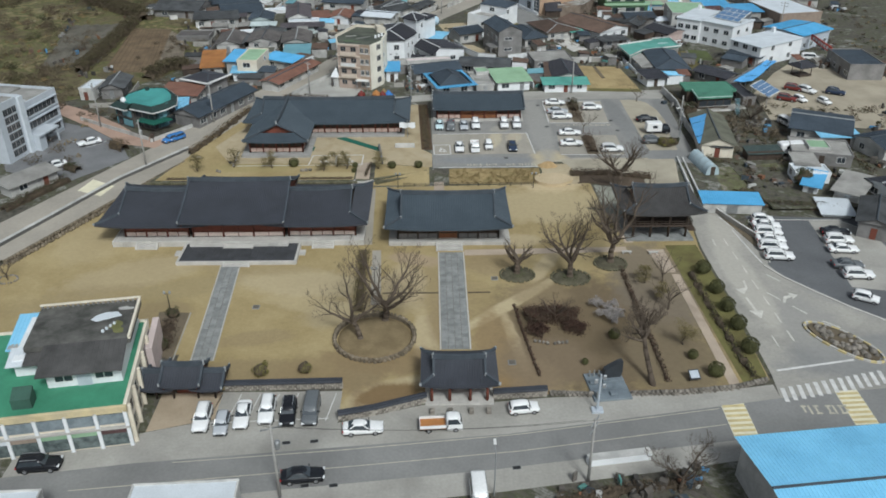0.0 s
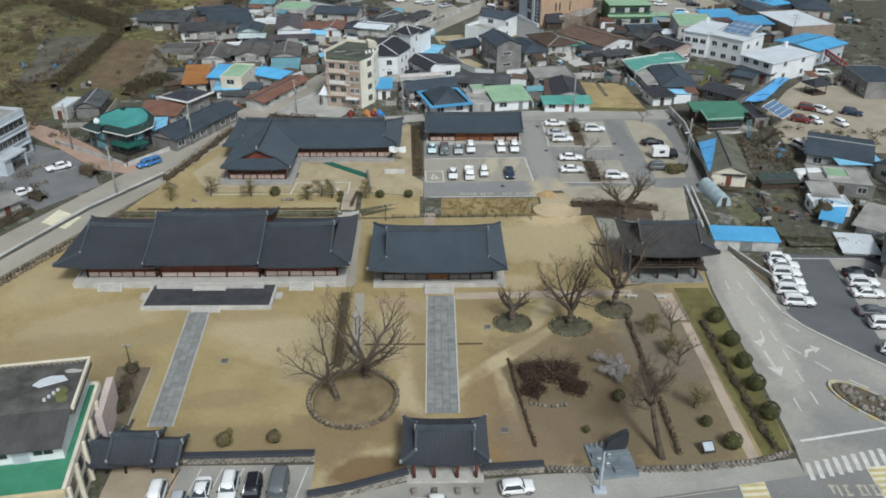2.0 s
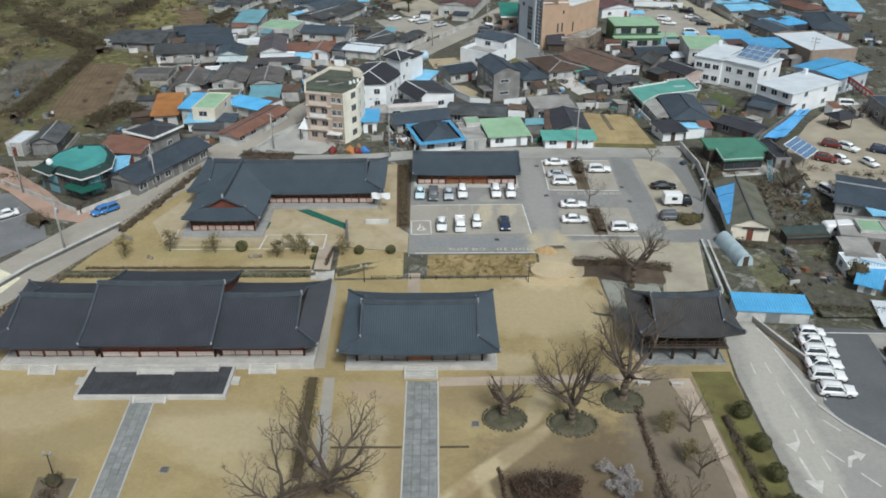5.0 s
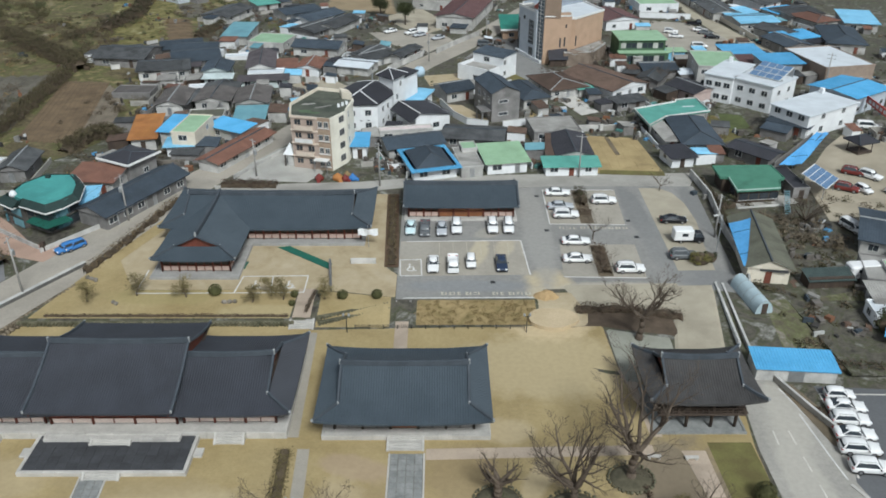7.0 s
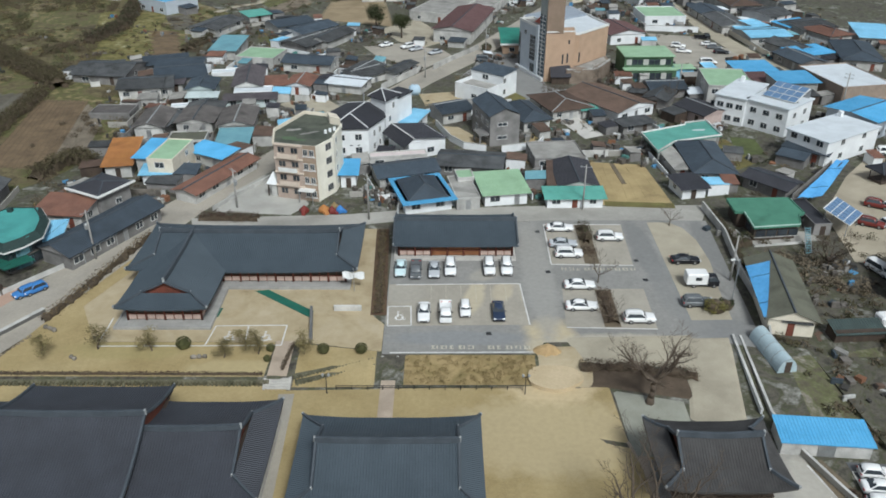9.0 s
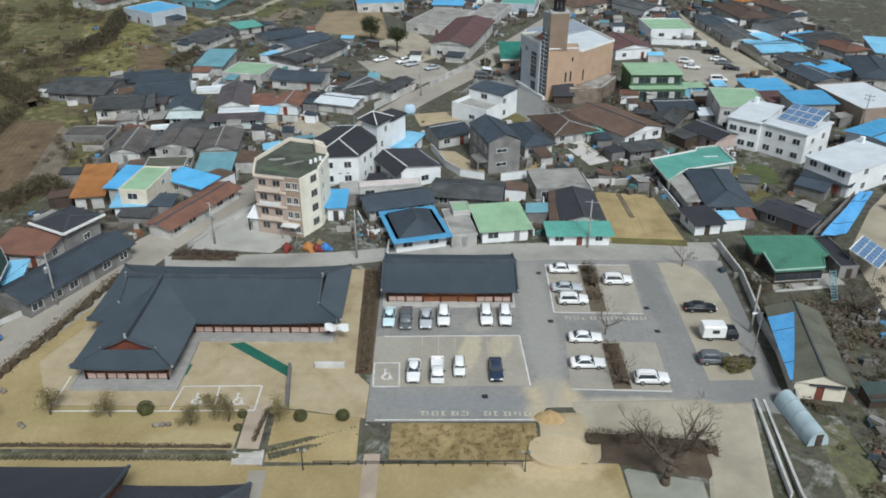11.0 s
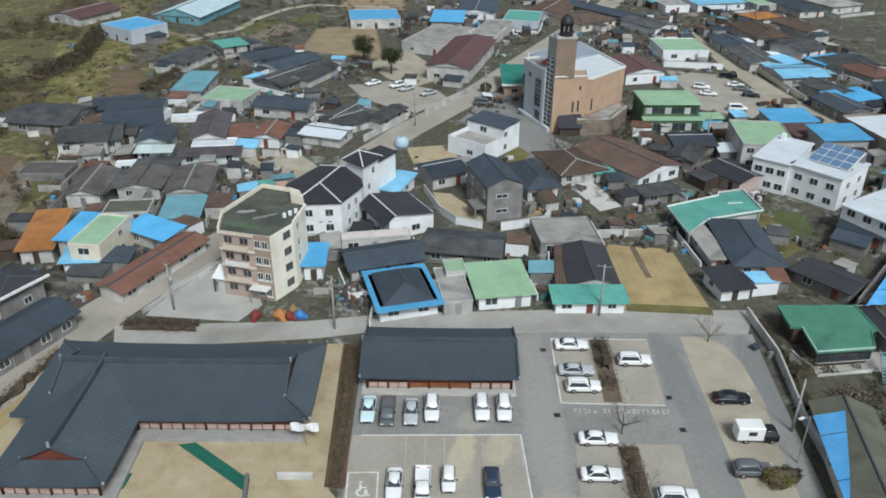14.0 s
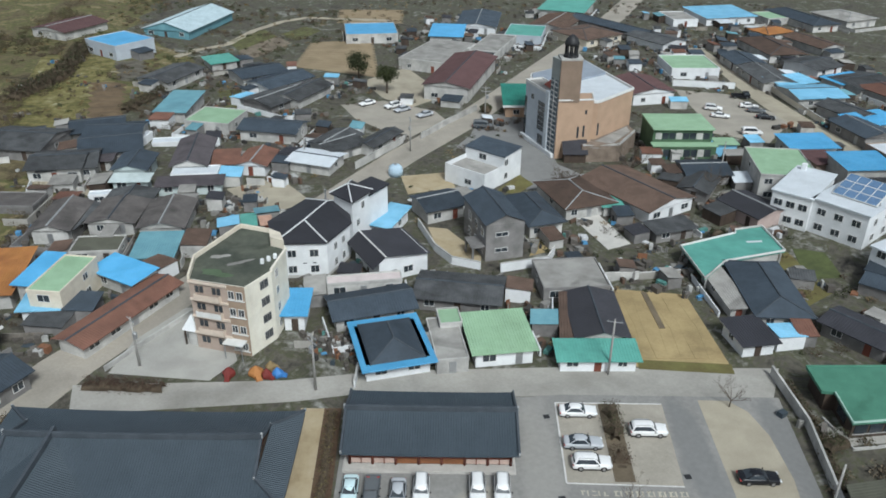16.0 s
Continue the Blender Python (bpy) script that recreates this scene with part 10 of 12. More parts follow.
hedge([(32.4, 173.4), (32.6, 176.4)], 2.4, 0.9, TWIG, "brown winter shrubs in the planted strip", 7, dens=24, rough=1.5, mixin=REDLEAF)
hedge([(32.5, 178.0), (32.7, 184.4)], 2.5, 1.2, TWIG, "dark winter shrubs in the planted strip", 71, dens=24, rough=1.5, mixin=LEAF)
hedge([(-1.7, 156.2), (-2.8, 183)], 1.5, 0.4, TWIG, "low brown ground cover between the halls", 8, mixin=OLIVE, size=0.15)
sheet("ground_shop_bed", [(-40.2, 97.6), (-35.8, 97.3), (-35.3, 86.2), (-38.8, 88.1)], 0.07, SOIL, "dark soil bed behind the corner shop")
marking([(-35.6, 97.4), (-35.1, 86.2)], 0.18, 0.1, CONCRETE, "thin concrete kerb of the planting bed")
hedge([(-37.0, 88.4), (-38.0, 95.4)], 2.2, 0.45, TWIG, "low dead brown plants in the soil bed", 9, dens=34, mixin=REDLEAF, rough=0.9)
shrub("green", -37.8, 96.4, 1.2, 1.6, "dull green bush in the soil bed", z=0.05)
shrub("green", -37.4, 88.6, 1.3, 1.5, "dull green bush in the soil bed", z=0.05)
shrub("straw", -23.0, 83.1, 1.3, 1.9, "yellow-green loose bush behind the tiled wall", z=0.03)
shrub("straw", -17.4, 83.5, 1.2, 1.8, "yellow-green loose bush behind the tiled wall", z=0.03)
hedge([(-76.4, 128.6), (-70.0, 141.4)], 2.4, 1.4, TWIG, "dark clipped hedge along the west road", 10, mixin=LEAF)
hedge([(-69.6, 145.6), (-72.6, 147.2)], 2.6, 1.6, LEAF, "dull green bush beside the forecourt", 11, mixin=TWIG)
hedge([(-64.0, 156.0), (-67.6, 158.6)], 3.2, 2.0, TWIG, "brown bush at the corner of the forecourt", 12, mixin=DRYLEAF)
shrub("straw", 48.4, 157.2, 2.1, 2.2, "loose yellow-green bush at the end of the bays")
shrub("green", 50.0, 157.8, 1.5, 1.7, "loose green-brown bush at the end of the bays")
hedge([(-51.5, 141.7), (-16.0, 141.6)], 0.7, 0.35, TWIG, "low clipped brown hedge above the stone wall", 13, mixin=REDLEAF)
hedge([(-50.2, 153.8), (-47.5, 163), (-43.0, 180.5)], 1.9, 1.0, TWIG, "scrubby hedge along the west road", 14, mixin=DRYLEAF, rough=1.2, dens=16)
hedge([(-36.4, 187.2), (-25.6, 186.8)], 2.2, 1.3, REDLEAF, "dark red-brown roadside hedge", 15, mixin=TWIG, rough=0.5)
hedge([(-11.5, 96.8), (-11.7, 106), (-12.0, 114.6)], 1.8, 0.8, OLIVE, "narrow clipped olive-brown hedge on the lawn", 16, dens=60, size=0.09, rough=0.08)
sheet("path_lawn", [(-9.9, 99), (-8.4, 99), (-9.2, 115), (-10.6, 115)], 0.05, PAVER, "grey paved path across the lawn")
DITCH = mat("dark damp ditch", (0.1, 0.078, 0.052), (0.065, 0.05, 0.034), 0.6, 0.95, bump=0.4)
sheet("path_lawn.001", [(-8.3, 101.9), (0.0, 101.9), (0.0, 102.25), (-8.3, 102.25)], 0.055, DITCH, "narrow dark ditch across the lawn", 0.1)
sheet("path_lawn.002", [(4.4, 101.9), (7.8, 101.95), (7.8, 102.3), (4.4, 102.25)], 0.055, DITCH, "narrow dark ditch across the lawn", 0.1)
hedge([(26.2, 143.6), (33, 143.2), (41.4, 141.4)], 2.2, 0.9, TWIG, "dark dead undergrowth on the bank", 17, mixin=REDLEAF, rough=0.7)
hedge([(-13.6, 142.4), (-13.0, 148.4)], 0.6, 0.5, TWIG, "low brown hedge beside the garden path", 18)
hedge([(56.6, 130.6), (72, 128.2)], 2.0, 1.1, TWIG, "dark weedy hedge above the car park", 19, mixin=LEAF, rough=0.7)
sheet("ground_road_bed", [(49.9, 126.6), (51.8, 126.8), (56.4, 114.4), (52.4, 115.4)], 0.07, SOIL, "brown soil bed beside the car park road")
hedge([(52.6, 121.8), (56.8, 113.4)], 1.6, 0.8, REDLEAF, "brown roadside planting beside the car park", 20, mixin=TWIG)
hedge([(57.6, 190.0), (58.0, 182), (56.8, 170)], 1.4, 0.9, TWIG, "brown weeds along the boundary wall", 21, mixin=LEAF, rough=0.7)
hedge([(57.4, 176.5), (60.4, 178.4)], 2.6, 2.0, LEAF, "dark bushes before the green-roofed house", 22, mixin=TWIG, rough=0.6)
hedge([(-93.5, 209), (-92.6, 230), (-92.4, 252)], 4.0, 2.2, SCRUBLEAF, "olive-brown bushy hedge between the hillside plots", 60, dens=30, size=0.17, rough=0.9, mixin=TWIG)
hedge([(-126, 292), (-112, 278), (-97, 264), (-90, 256)], 6.0, 3.0, SCRUBLEAF, "olive-brown overgrown hedge on the hillside", 61, dens=26, size=0.19, rough=0.9, mixin=TWIG)
hedge([(-74, 204), (-70, 214), (-64, 211)], 4.0, 2.4, SCRUBLEAF, "olive-brown overgrown bushes above the slate house", 62, dens=30, size=0.17, rough=1.0, mixin=TWIG)
hedge([(-100, 300), (-96, 320), (-102, 350)], 5.0, 2.6, TWIG, "brown overgrown hedge beside the mossy slope", 63, dens=12, size=0.26, rough=1.0, mixin=LEAF)
hedge([(-70, 296), (-66, 312), (-72, 326)], 3.0, 1.6, TWIG, "brown hedge along the garden plot", 64, dens=14, size=0.2, rough=1.0, mixin=LEAF)
for x, y, rx, ry, sd in ((12.3, 107.0, 2.2, 1.9, 30), (20.4, 106.0, 2.4, 2.0, 31)):
    ob = thing("ivy_bed", x, y, 0, 0, "low dull green ivy round the tree foot", "plants")
    gi, rn = Geo(), random.Random(sd)
    for _ in range(900):
        a, q = rn.uniform(0, 6.28), math.sqrt(rn.uniform(0.02, 1))
        leaf_cloud(gi, (rx * q * math.cos(a), ry * q * math.sin(a), 0.12 + 0.25 * (1 - q * q)), (0.08, 0.08, 0.05), 1, 0.12, rn)
    part("foliage", gi, LEAF, ob)
for x, y, r in ((-14.7, 332.5, 4.2), (-5.5, 319.1, 3.6)):
    ob = thing("round_tree", x, y, UP, 0, "dark round-crowned evergreen tree beside the car park", "tree", "round evergreens")
    part("trunk", Geo().tube((0, 0, -0.2), (0, 0, 4.0), 0.3, 0.22, 8), BARK, ob, smooth=True)
    g = Geo()
    rn = random.Random(int(r * 10))
    for _ in range(22):
        v = Vector((rn.gauss(0, 1), rn.gauss(0, 1), rn.gauss(0, 1))).normalized() * rn.uniform(0.3, 0.75) * r
        leaf_cloud(g, (v.x, v.y, 5.4 + v.z * 0.75), (r * 0.42, r * 0.42, r * 0.38), 190, 0.2, rn, shell=0.2)
    part("crown", g, LEAF, ob)


def scatter(name, label, leaf, spots, seed, size=0.22, per=26):
    """Undergrowth that nobody could count, joined into one object."""
    g = Geo()
    rnd = random.Random(seed)
    for x, y, r, h in spots:
        z = ground_z(x, y)
        leaf_cloud(g, (x, y, z + h * 0.45), (r, r, h * 0.55), int(per * r), size, rnd, shell=0.35)
    solo(name, g, leaf, label, "undergrowth", kind="stuff")


def hill_spots(n, seed, box, rlo, rhi, keep):
    rnd = random.Random(seed)
    out = []
    while len(out) < n:
        x, y = rnd.uniform(box[0], box[1]), rnd.uniform(box[2], box[3])
        if keep(x, y, rnd):
            r = rnd.uniform(rlo, rhi)
            out.append((x, y, r, r * rnd.uniform(0.7, 1.1)))
    return out


def on_hill(x, y, rnd):
    edge = -66 - 0.28 * (y - 200) if y > 200 else -66 - 0.1 * (200 - y)
    if (-93 < x < -68 and 208 < y < 252) or (-82 < x < -74 and 186 < y < 202):
        return False
    return x < edge and noise.noise(Vector((x * 0.03, y * 0.03, 2.0))) > -0.12


scatter("hillside_scrub", "tangled brown scrub on the hillside", SCRUBTWIG, hill_spots(760, 3, (-190, -66, 150, 430), 0.9, 3.0, on_hill), 5, 0.18, 70)
scatter("hillside_scrub", "olive-green scrub on the hillside", SCRUBLEAF, hill_spots(260, 4, (-190, -66, 190, 430), 1.0, 2.8, lambda x, y, r: on_hill(x, y, r) and noise.noise(Vector((x * 0.02, y * 0.02, 7.0))) > 0.0), 6, 0.26, 46)
scatter("hillside_scrub", "dark evergreen clumps on the hillside", LEAF, hill_spots(110, 64, (-180, -78, 205, 430), 1.2, 3.2, lambda x, y, r: on_hill(x, y, r) and noise.noise(Vector((x * 0.03, y * 0.03, 2.0))) > 0.05), 65, 0.17, 70)
scatter("slope_bushes", "bare brown bushes between the field and the houses", SCRUBTWIG, hill_spots(90, 61, (-88, -63, 212, 300), 0.8, 1.9, lambda x, y, r: -73 + 0.05 * (y - 250) - 9 * r.random() ** 2 < x < -62), 62, 0.16, 80)
scatter("hillside_scrub", "pale dead grass tufts on the hillside", DRYLEAF, hill_spots(420, 8, (-190, -62, 150, 430), 0.6, 1.4, on_hill), 7, 0.2, 30)


def clear_of(x, y, gap):
    """Whether a spot lies outside every house by that much."""
    for hx, hy, yaw, W, D, h in PLACED:
        c, s_ = math.cos(radians(yaw)), math.sin(radians(yaw))
        u, v = (x - hx) * c + (y - hy) * s_, -(x - hx) * s_ + (y - hy) * c
        if abs(u) < W / 2 + gap and abs(v) < D / 2 + gap:
            return False
    return True


LANES = [((-36, 190), (-10, 247), 6), ((-10, 247), (14, 293), 6), ((14, 293), (76, 422), 6), ((-36, 187), (57, 190), 5), ((95, 372), (98, 328), 3.8), ((98, 328), (101, 300), 3.8), ((101, 300), (110, 268), 3.8)]
OPEN = [((30, 322), 12), ((-5, 300), 10), ((86, 305), 13), ((100, 188), 24), ((44, 203), 10), ((-27, 199), 8), ((30, 240), 7), ((26, 222), 6), ((-22, 355), 19), ((0, 326), 11), ((20, 262), 9), ((34, 268), 14), ((86, 232), 11), ((78, 245), 8), ((14, 234), 9), ((-14, 203), 7), ((24, 246), 7)]


def in_yards(x, y, rnd, gap=0.3):
    if noise.noise(Vector((x * 0.05, y * 0.05, 4.0))) < -0.25 or (y > 345 and x < -26):
        return False
    for (ax, ay), (bx, by), w in LANES:
        t = max(0, min(1, ((x - ax) * (bx - ax) + (y - ay) * (by - ay)) / ((bx - ax) ** 2 + (by - ay) ** 2)))
        if math.hypot(x - ax - t * (bx - ax), y - ay - t * (by - ay)) < w:
            return False
    return all(math.hypot(x - c[0], y - c[1]) > r for c, r in OPEN) and clear_of(x, y, gap)


scatter("yard_undergrowth", "bare brown bushes in the village yards", TWIG, hill_spots(520, 13, (-64, 150, 196, 450), 0.5, 1.7, in_yards), 14, 0.18, 46)
scatter("yard_undergrowth", "dull green bushes in the village yards", LEAF, hill_spots(240, 15, (-64, 150, 196, 450), 0.5, 1.4, in_yards), 16, 0.18, 46)
scatter("yard_undergrowth", "straw-coloured weeds in the village yards", DRYLEAF, hill_spots(260, 25, (-64, 150, 196, 450), 0.4, 1.1, in_yards), 26, 0.16, 36)
scatter("field_undergrowth", "dry weeds in the plots beside the car park", SCRUBTWIG, hill_spots(130, 17, (54, 112, 131, 182), 0.5, 1.6, lambda x, y, r: clear_of(x, y, 0.2) and x > 55), 18, 0.18, 46)
scatter("field_undergrowth", "green weeds in the plots beside the car park", SCRUBLEAF, hill_spots(90, 19, (55, 100, 131, 180), 0.4, 1.3, lambda x, y, r: clear_of(x, y, 0.2)), 20, 0.18, 46)
scatter("field_undergrowth", "brown brush on the earth mound", DRYBRUSH, hill_spots(34, 29, (62, 74, 160, 174), 0.8, 2.0, lambda x, y, r: True), 30, 0.2, 60)
scatter("bank_grass", "green and straw grass on the bank below the car park", BANKGRASS, hill_spots(220, 23, (2.6, 20.2, 140.6, 145.6), 0.3, 0.55, lambda x, y, r: True), 22, 0.1, 50)
for x, y, r in ((69.6, 138.2, 2.4), (21.5, 303.0, 2.0), (60.5, 232.0, 1.8)):
    shrub("green", x, y, r, r * 1.5, "large round dark green bush")


def on_plots(x, y, rnd):
    return clear_of(x, y, 0.3) and noise.noise(Vector((x * 0.06, y * 0.06, 9.0))) > -0.1 and math.hypot(x + 22, y - 356) > 20


scatter("plot_undergrowth", "brown brush between the garden plots", TWIG, hill_spots(230, 51, (-118, -24, 285, 430), 0.6, 2.0, on_plots), 52, 0.2, 46)
scatter("plot_undergrowth", "dull green bushes between the garden plots", LEAF, hill_spots(150, 53, (-118, -24, 285, 430), 0.6, 1.8, on_plots), 54, 0.2, 46)
scatter("plot_undergrowth", "dry straw weeds between the garden plots", DRYLEAF, hill_spots(200, 55, (-118, -24, 285, 430), 0.4, 1.2, on_plots), 56, 0.18, 36)


# ---- walls, rails, poles and small things ----
stone_bank("retaining_wall", [(-55.2, 140.5), (-15.0, 140.5)], 0.85, 0, "low retaining wall of rough mossy stones", 0.6, 3, 0.3, MOSSTONE)
stone_bank("road_wall", [(-68.6, 111.4), (-59.6, 131.0), (-50.4, 151.0)], 0.9, 0, "rough stone wall below the west road", 0.75, 4, 0.4, EARTHSTONE)
stone_bank("road_wall", [(-67.6, 111.6), (-58.8, 130.8), (-50.0, 150.0)], 0.4, 0, "sloping foot of the rough stone wall", 0.8, 24, 0.4, EARTHSTONE)
stone_bank("rubble_bank", [(-12.0, 141.6), (-7.8, 143.0), (-1.6, 145.6)], 0.7, 0.2, "bank of rough stones above the lawn", 0.5, 25, 0.5, MOSSTONE)
stone_bank("rubble_bank", [(-11.6, 140.6), (-7.5, 142.0), (-1.2, 144.6)], 0.7, 0.0, "bank of rough stones beside the steps", 0.5, 5, 0.5, MOSSTONE)
stone_bank("tree_ring", ring(-8.8, 90.7, 5.35, 5.3, 52), 0.7, 0.0, "low brown dry-stone wall round the old trees", 0.62, 6, 0.3, EARTHSTONE)
stone_bank("tree_ring", ring(12.3, 107.0, 2.7, 2.3, 16), 0.25, 0.03, "ring of mossy stones round the pollarded tree", 0.45, 7, 0.4, MOSSTONE)
stone_bank("tree_ring", ring(20.4, 106.0, 3.0, 2.4, 16), 0.25, 0.03, "ring of mossy stones round the tall tree", 0.45, 8, 0.4, MOSSTONE)
stone_bank("tree_ring", ring(27.4, 110.2, 2.6, 2.3, 16), 0.25, 0.03, "ring of mossy stones round the tall tree", 0.45, 9, 0.4, MOSSTONE)
for x, y, rx, ry, hh in ((-8.8, 90.8, 5.05, 5.0, 0.4), (12.3, 107.0, 2.5, 2.1, 0.35), (20.4, 106.0, 2.8, 2.2, 0.35), (27.4, 110.2, 2.4, 2.1, 0.35)):
    g = Geo().lathe([(1.0, 0.0), (0.97, 0.4), (0.75, 0.75), (0.4, 0.95), (0.05, 1.0)], 30)
    g.v = [(a * rx, b * ry, c * hh) for a, b, c in g.v]
    solo("ground_tree_mound", g, mat("dark ivied earth", (0.12, 0.108, 0.072), (0.075, 0.068, 0.045), 0.8, 0.95, bump=0.6, fine=3, stain=0.2) if x > 0 else mat("earth mound", (0.235, 0.178, 0.1), (0.17, 0.128, 0.07), 0.5, 0.95, bump=0.5, fine=3), "raised brown earth round the tree foot", kind="structure", smooth=True, at=pose(x, y, 0))
stone_bank("garden_rocks", [(-43, 145.4), (-41.6, 144.6)], 0.3, UP, "pale rocks in the upper garden", 0.8, 10)
stone_bank("garden_rocks", [(-26.4, 145.2), (-23.6, 145.4)], 0.3, UP, "pale rocks in the upper garden", 0.8, 11)
stone_bank("garden_rocks", [(-49.5, 152.4), (-46.5, 151.0)], 0.3, UP, "pale rocks in the upper garden", 0.9, 12)
stone_bank("bed_stones", [(12.8, 89.6), (15.4, 88.9), (18.0, 89.4)], 0.25, 0.05, "pale stones at the edge of the round bed", 0.6, 13)
stone_bank("street_edge", [(13.6, 78.6), (19, 78.3)], 0.6, 0, "rough stone edge above the street", 0.6, 14, 0.4)
stone_bank("street_edge", [(23.6, 78.4), (30, 78.5), (37, 79.4), (41.6, 80.8)], 0.6, 0, "rough stone edge above the street", 0.6, 15, 0.4)
stone_bank("court_edge", [(24.8, 141.6), (26.2, 143.4), (40.5, 142.4), (41.5, 139.0)], 0.5, 0.1, "dark stone edge round the tree bank", 0.6, 16, 0.4)

FLIGHT = thing("stone_steps", -13.9, 138.6, 0, 0, "wide granite steps up to the garden path", "steps")
steps(FLIGHT, 0, 3.0, 2.6, 0, UP, 4, 0.42)
FLIGHT2 = thing("stone_steps", 0.2, 142.6, 0, 0, "granite steps up to the car park", "steps")
steps(FLIGHT2, 0.4, 1.8, 3.2, 0.1, UP, 5, 0.42)
sheet("path_steps", [(-0.4, 131), (1.5, 131), (1.5, 141.4), (-0.4, 141.4)], 0.06, PINKPAVER, "pinkish clay garden path")
sheet("path_gap", [(-12.4, 117), (-10.8, 117), (-11.4, 138.6), (-13.4, 138.6)], 0.05, PAVER, "pale paved passage between the halls")
sheet("path_court", [(27, 139.4), (30.4, 135), (32.0, 126), (32.6, 117), (31.2, 117), (30.6, 126), (28.6, 134), (24.6, 139.6)], 0.055, PINKPAVER, "curved clay path round the court")


def fence(x0, x1, y, z, label):
    ob = thing("rail_fence", x0, y, z, 0, label, "fence")
    n = round((x1 - x0) / 2.0)
    post = Geo().lathe([(0.05, 0), (0.05, 0.75), (0.03, 0.8)], 6).mesh("post", BLACKIRON)
    for i in range(n + 1):
        part("post", post, BLACKIRON, ob, at=pose((x1 - x0) * i / n, 0, 0))
    for zz in (0.4, 0.68):
        part("rail", Geo().box(0, x1 - x0, -0.025, 0.025, zz, zz + 0.05), BLACKIRON, ob)


fence(-6.1, 18.2, 139.5, 0, "low dark rail fence below the bank")


def garden_lamp(x, y, label="dark garden lamp post with two pale lanterns"):
    ob = thing("garden_lamp", x, y, ground_z(x, y), 0, label, "lamp post", "garden lamps")
    part("post", Geo().lathe([(0.1, 0), (0.07, 0.3), (0.05, 2.8)], 8), BLACKIRON, ob)
    part("arm", Geo().box(-0.4, 0.4, -0.03, 0.03, 2.7, 2.76), BLACKIRON, ob)
    for s in (-1, 1):
        part("lantern", Geo().lathe([(0.1, 2.76), (0.17, 2.85), (0.17, 3.1), (0.06, 3.25)], 8, s * 0.38, 0), LIME, ob, "pale glass lantern")


for x, y in ((-7.2, 138.8), (18.4, 138.7), (-38.8, 98.2), (-9.6, 104.5)):
    garden_lamp(x, y)


def utility_pole(x, y, h, arms=2, box=True, yaw=20, label="concrete utility pole with cross-arms and a transformer"):
    ob = thing("utility_pole", x, y, ground_z(x, y), yaw, label, "utility pole", "utility poles")
    part("pole", Geo().lathe([(0.19, -0.3), (0.11, h)], 9), POLE, ob, smooth=True)
    for k in range(arms):
        part("cross_arm", Geo().box(-1.1, 1.1, -0.05, 0.05, h - 0.5 - 0.9 * k, h - 0.4 - 0.9 * k), STEEL, ob)
        for i in (-0.9, 0.9):
            part("insulator", Geo().lathe([(0.05, h - 0.4 - 0.9 * k), (0.07, h - 0.3 - 0.9 * k), (0.03, h - 0.18 - 0.9 * k)], 6, i, 0), LIME, ob)
    if box:
        part("transformer", Geo().lathe([(0.3, h - 3.2), (0.32, h - 2.4), (0.2, h - 2.2)], 10, 0.45, 0), STEEL, ob)


POLES = [(-17.2, 62.4, 10), (15.8, 64.0, 9), (-57.0, 147.4, 10), (-5.6, 187.3, 9), (33.9, 191.6, 9), (53.4, 166.0, 8), (-49.6, 172.5, 9), (-74, 170, 10), (-30.6, 192.0, 8), (21, 300, 8), (-20, 268, 8), (70, 262, 8), (3, 275, 8), (108, 250, 9)]
for i, (x, y, h) in enumerate(POLES):
    utility_pole(x, y, h, 0 if i == 5 else 2 if i % 2 else 1, i % 3 != 1 and i != 5, 20 + 37 * i)


def wire(a, b, sag, label="sagging black overhead cable"):
    g = Geo()
    n = 14
    pts = [Vector(a).lerp(Vector(b), i / n) - Vector((0, 0, sag * 4 * (i / n) * (1 - i / n))) for i in range(n + 1)]
    g.beam(pts, 0.025, 0.022)
    solo("overhead_cable", g, TYRE, label, "cable")


for i, j in ((0, 1), (2, 6), (7, 2)):
    for off in (-0.8, 0.8):
        a, b = POLES[i], POLES[j]
        wire((a[0] + off, a[1], ground_z(a[0], a[1]) + a[2] - 0.2), (b[0] + off, b[1], ground_z(b[0], b[1]) + b[2] - 0.2), 0.9)


def street_lamp(x, y, h, yaw, label="steel street lamp with a white head"):
    ob = thing("street_lamp", x, y, ground_z(x, y), yaw, label, "street lamp")
    part("pole", Geo().lathe([(0.1, -0.2), (0.06, h)], 8), STEEL, ob)
    part("arm", Geo().tube((0, 0, h - 0.05), (0, 1.4, h + 0.25), 0.04, 0.035), STEEL, ob)
    part("head", Geo().box(-0.16, 0.16, 1.1, 1.9, h + 0.2, h + 0.34, 0.04), FRAMEW, ob, "white lamp head")


street_lamp(5.5, 62.2, 6.0, 0)
street_lamp(52.0, 160.5, 7.0, 115)

# the steel frame post with signals at the roadside
SIG = thing("signal_post", 18.9, 75.4, 0, 0, "pale blue steel post with signal boxes at the roadside", "post")
part("post", Geo().lathe([(0.16, 0), (0.11, 5.6)], 8), BLUEGREY, SIG)
part("footing", Geo().box(-0.7, 0.7, -0.5, 0.5, 0, 0.35, 0.04), BLUEGREY, SIG)
for k, (a, z) in enumerate(((0.45, 5.2), (-0.5, 4.6), (0.5, 3.9))):
    part("signal_box", Geo().box(a - 0.2, a + 0.2, -0.15, 0.15, z - 0.28, z + 0.28, 0.04), STEEL, SIG)

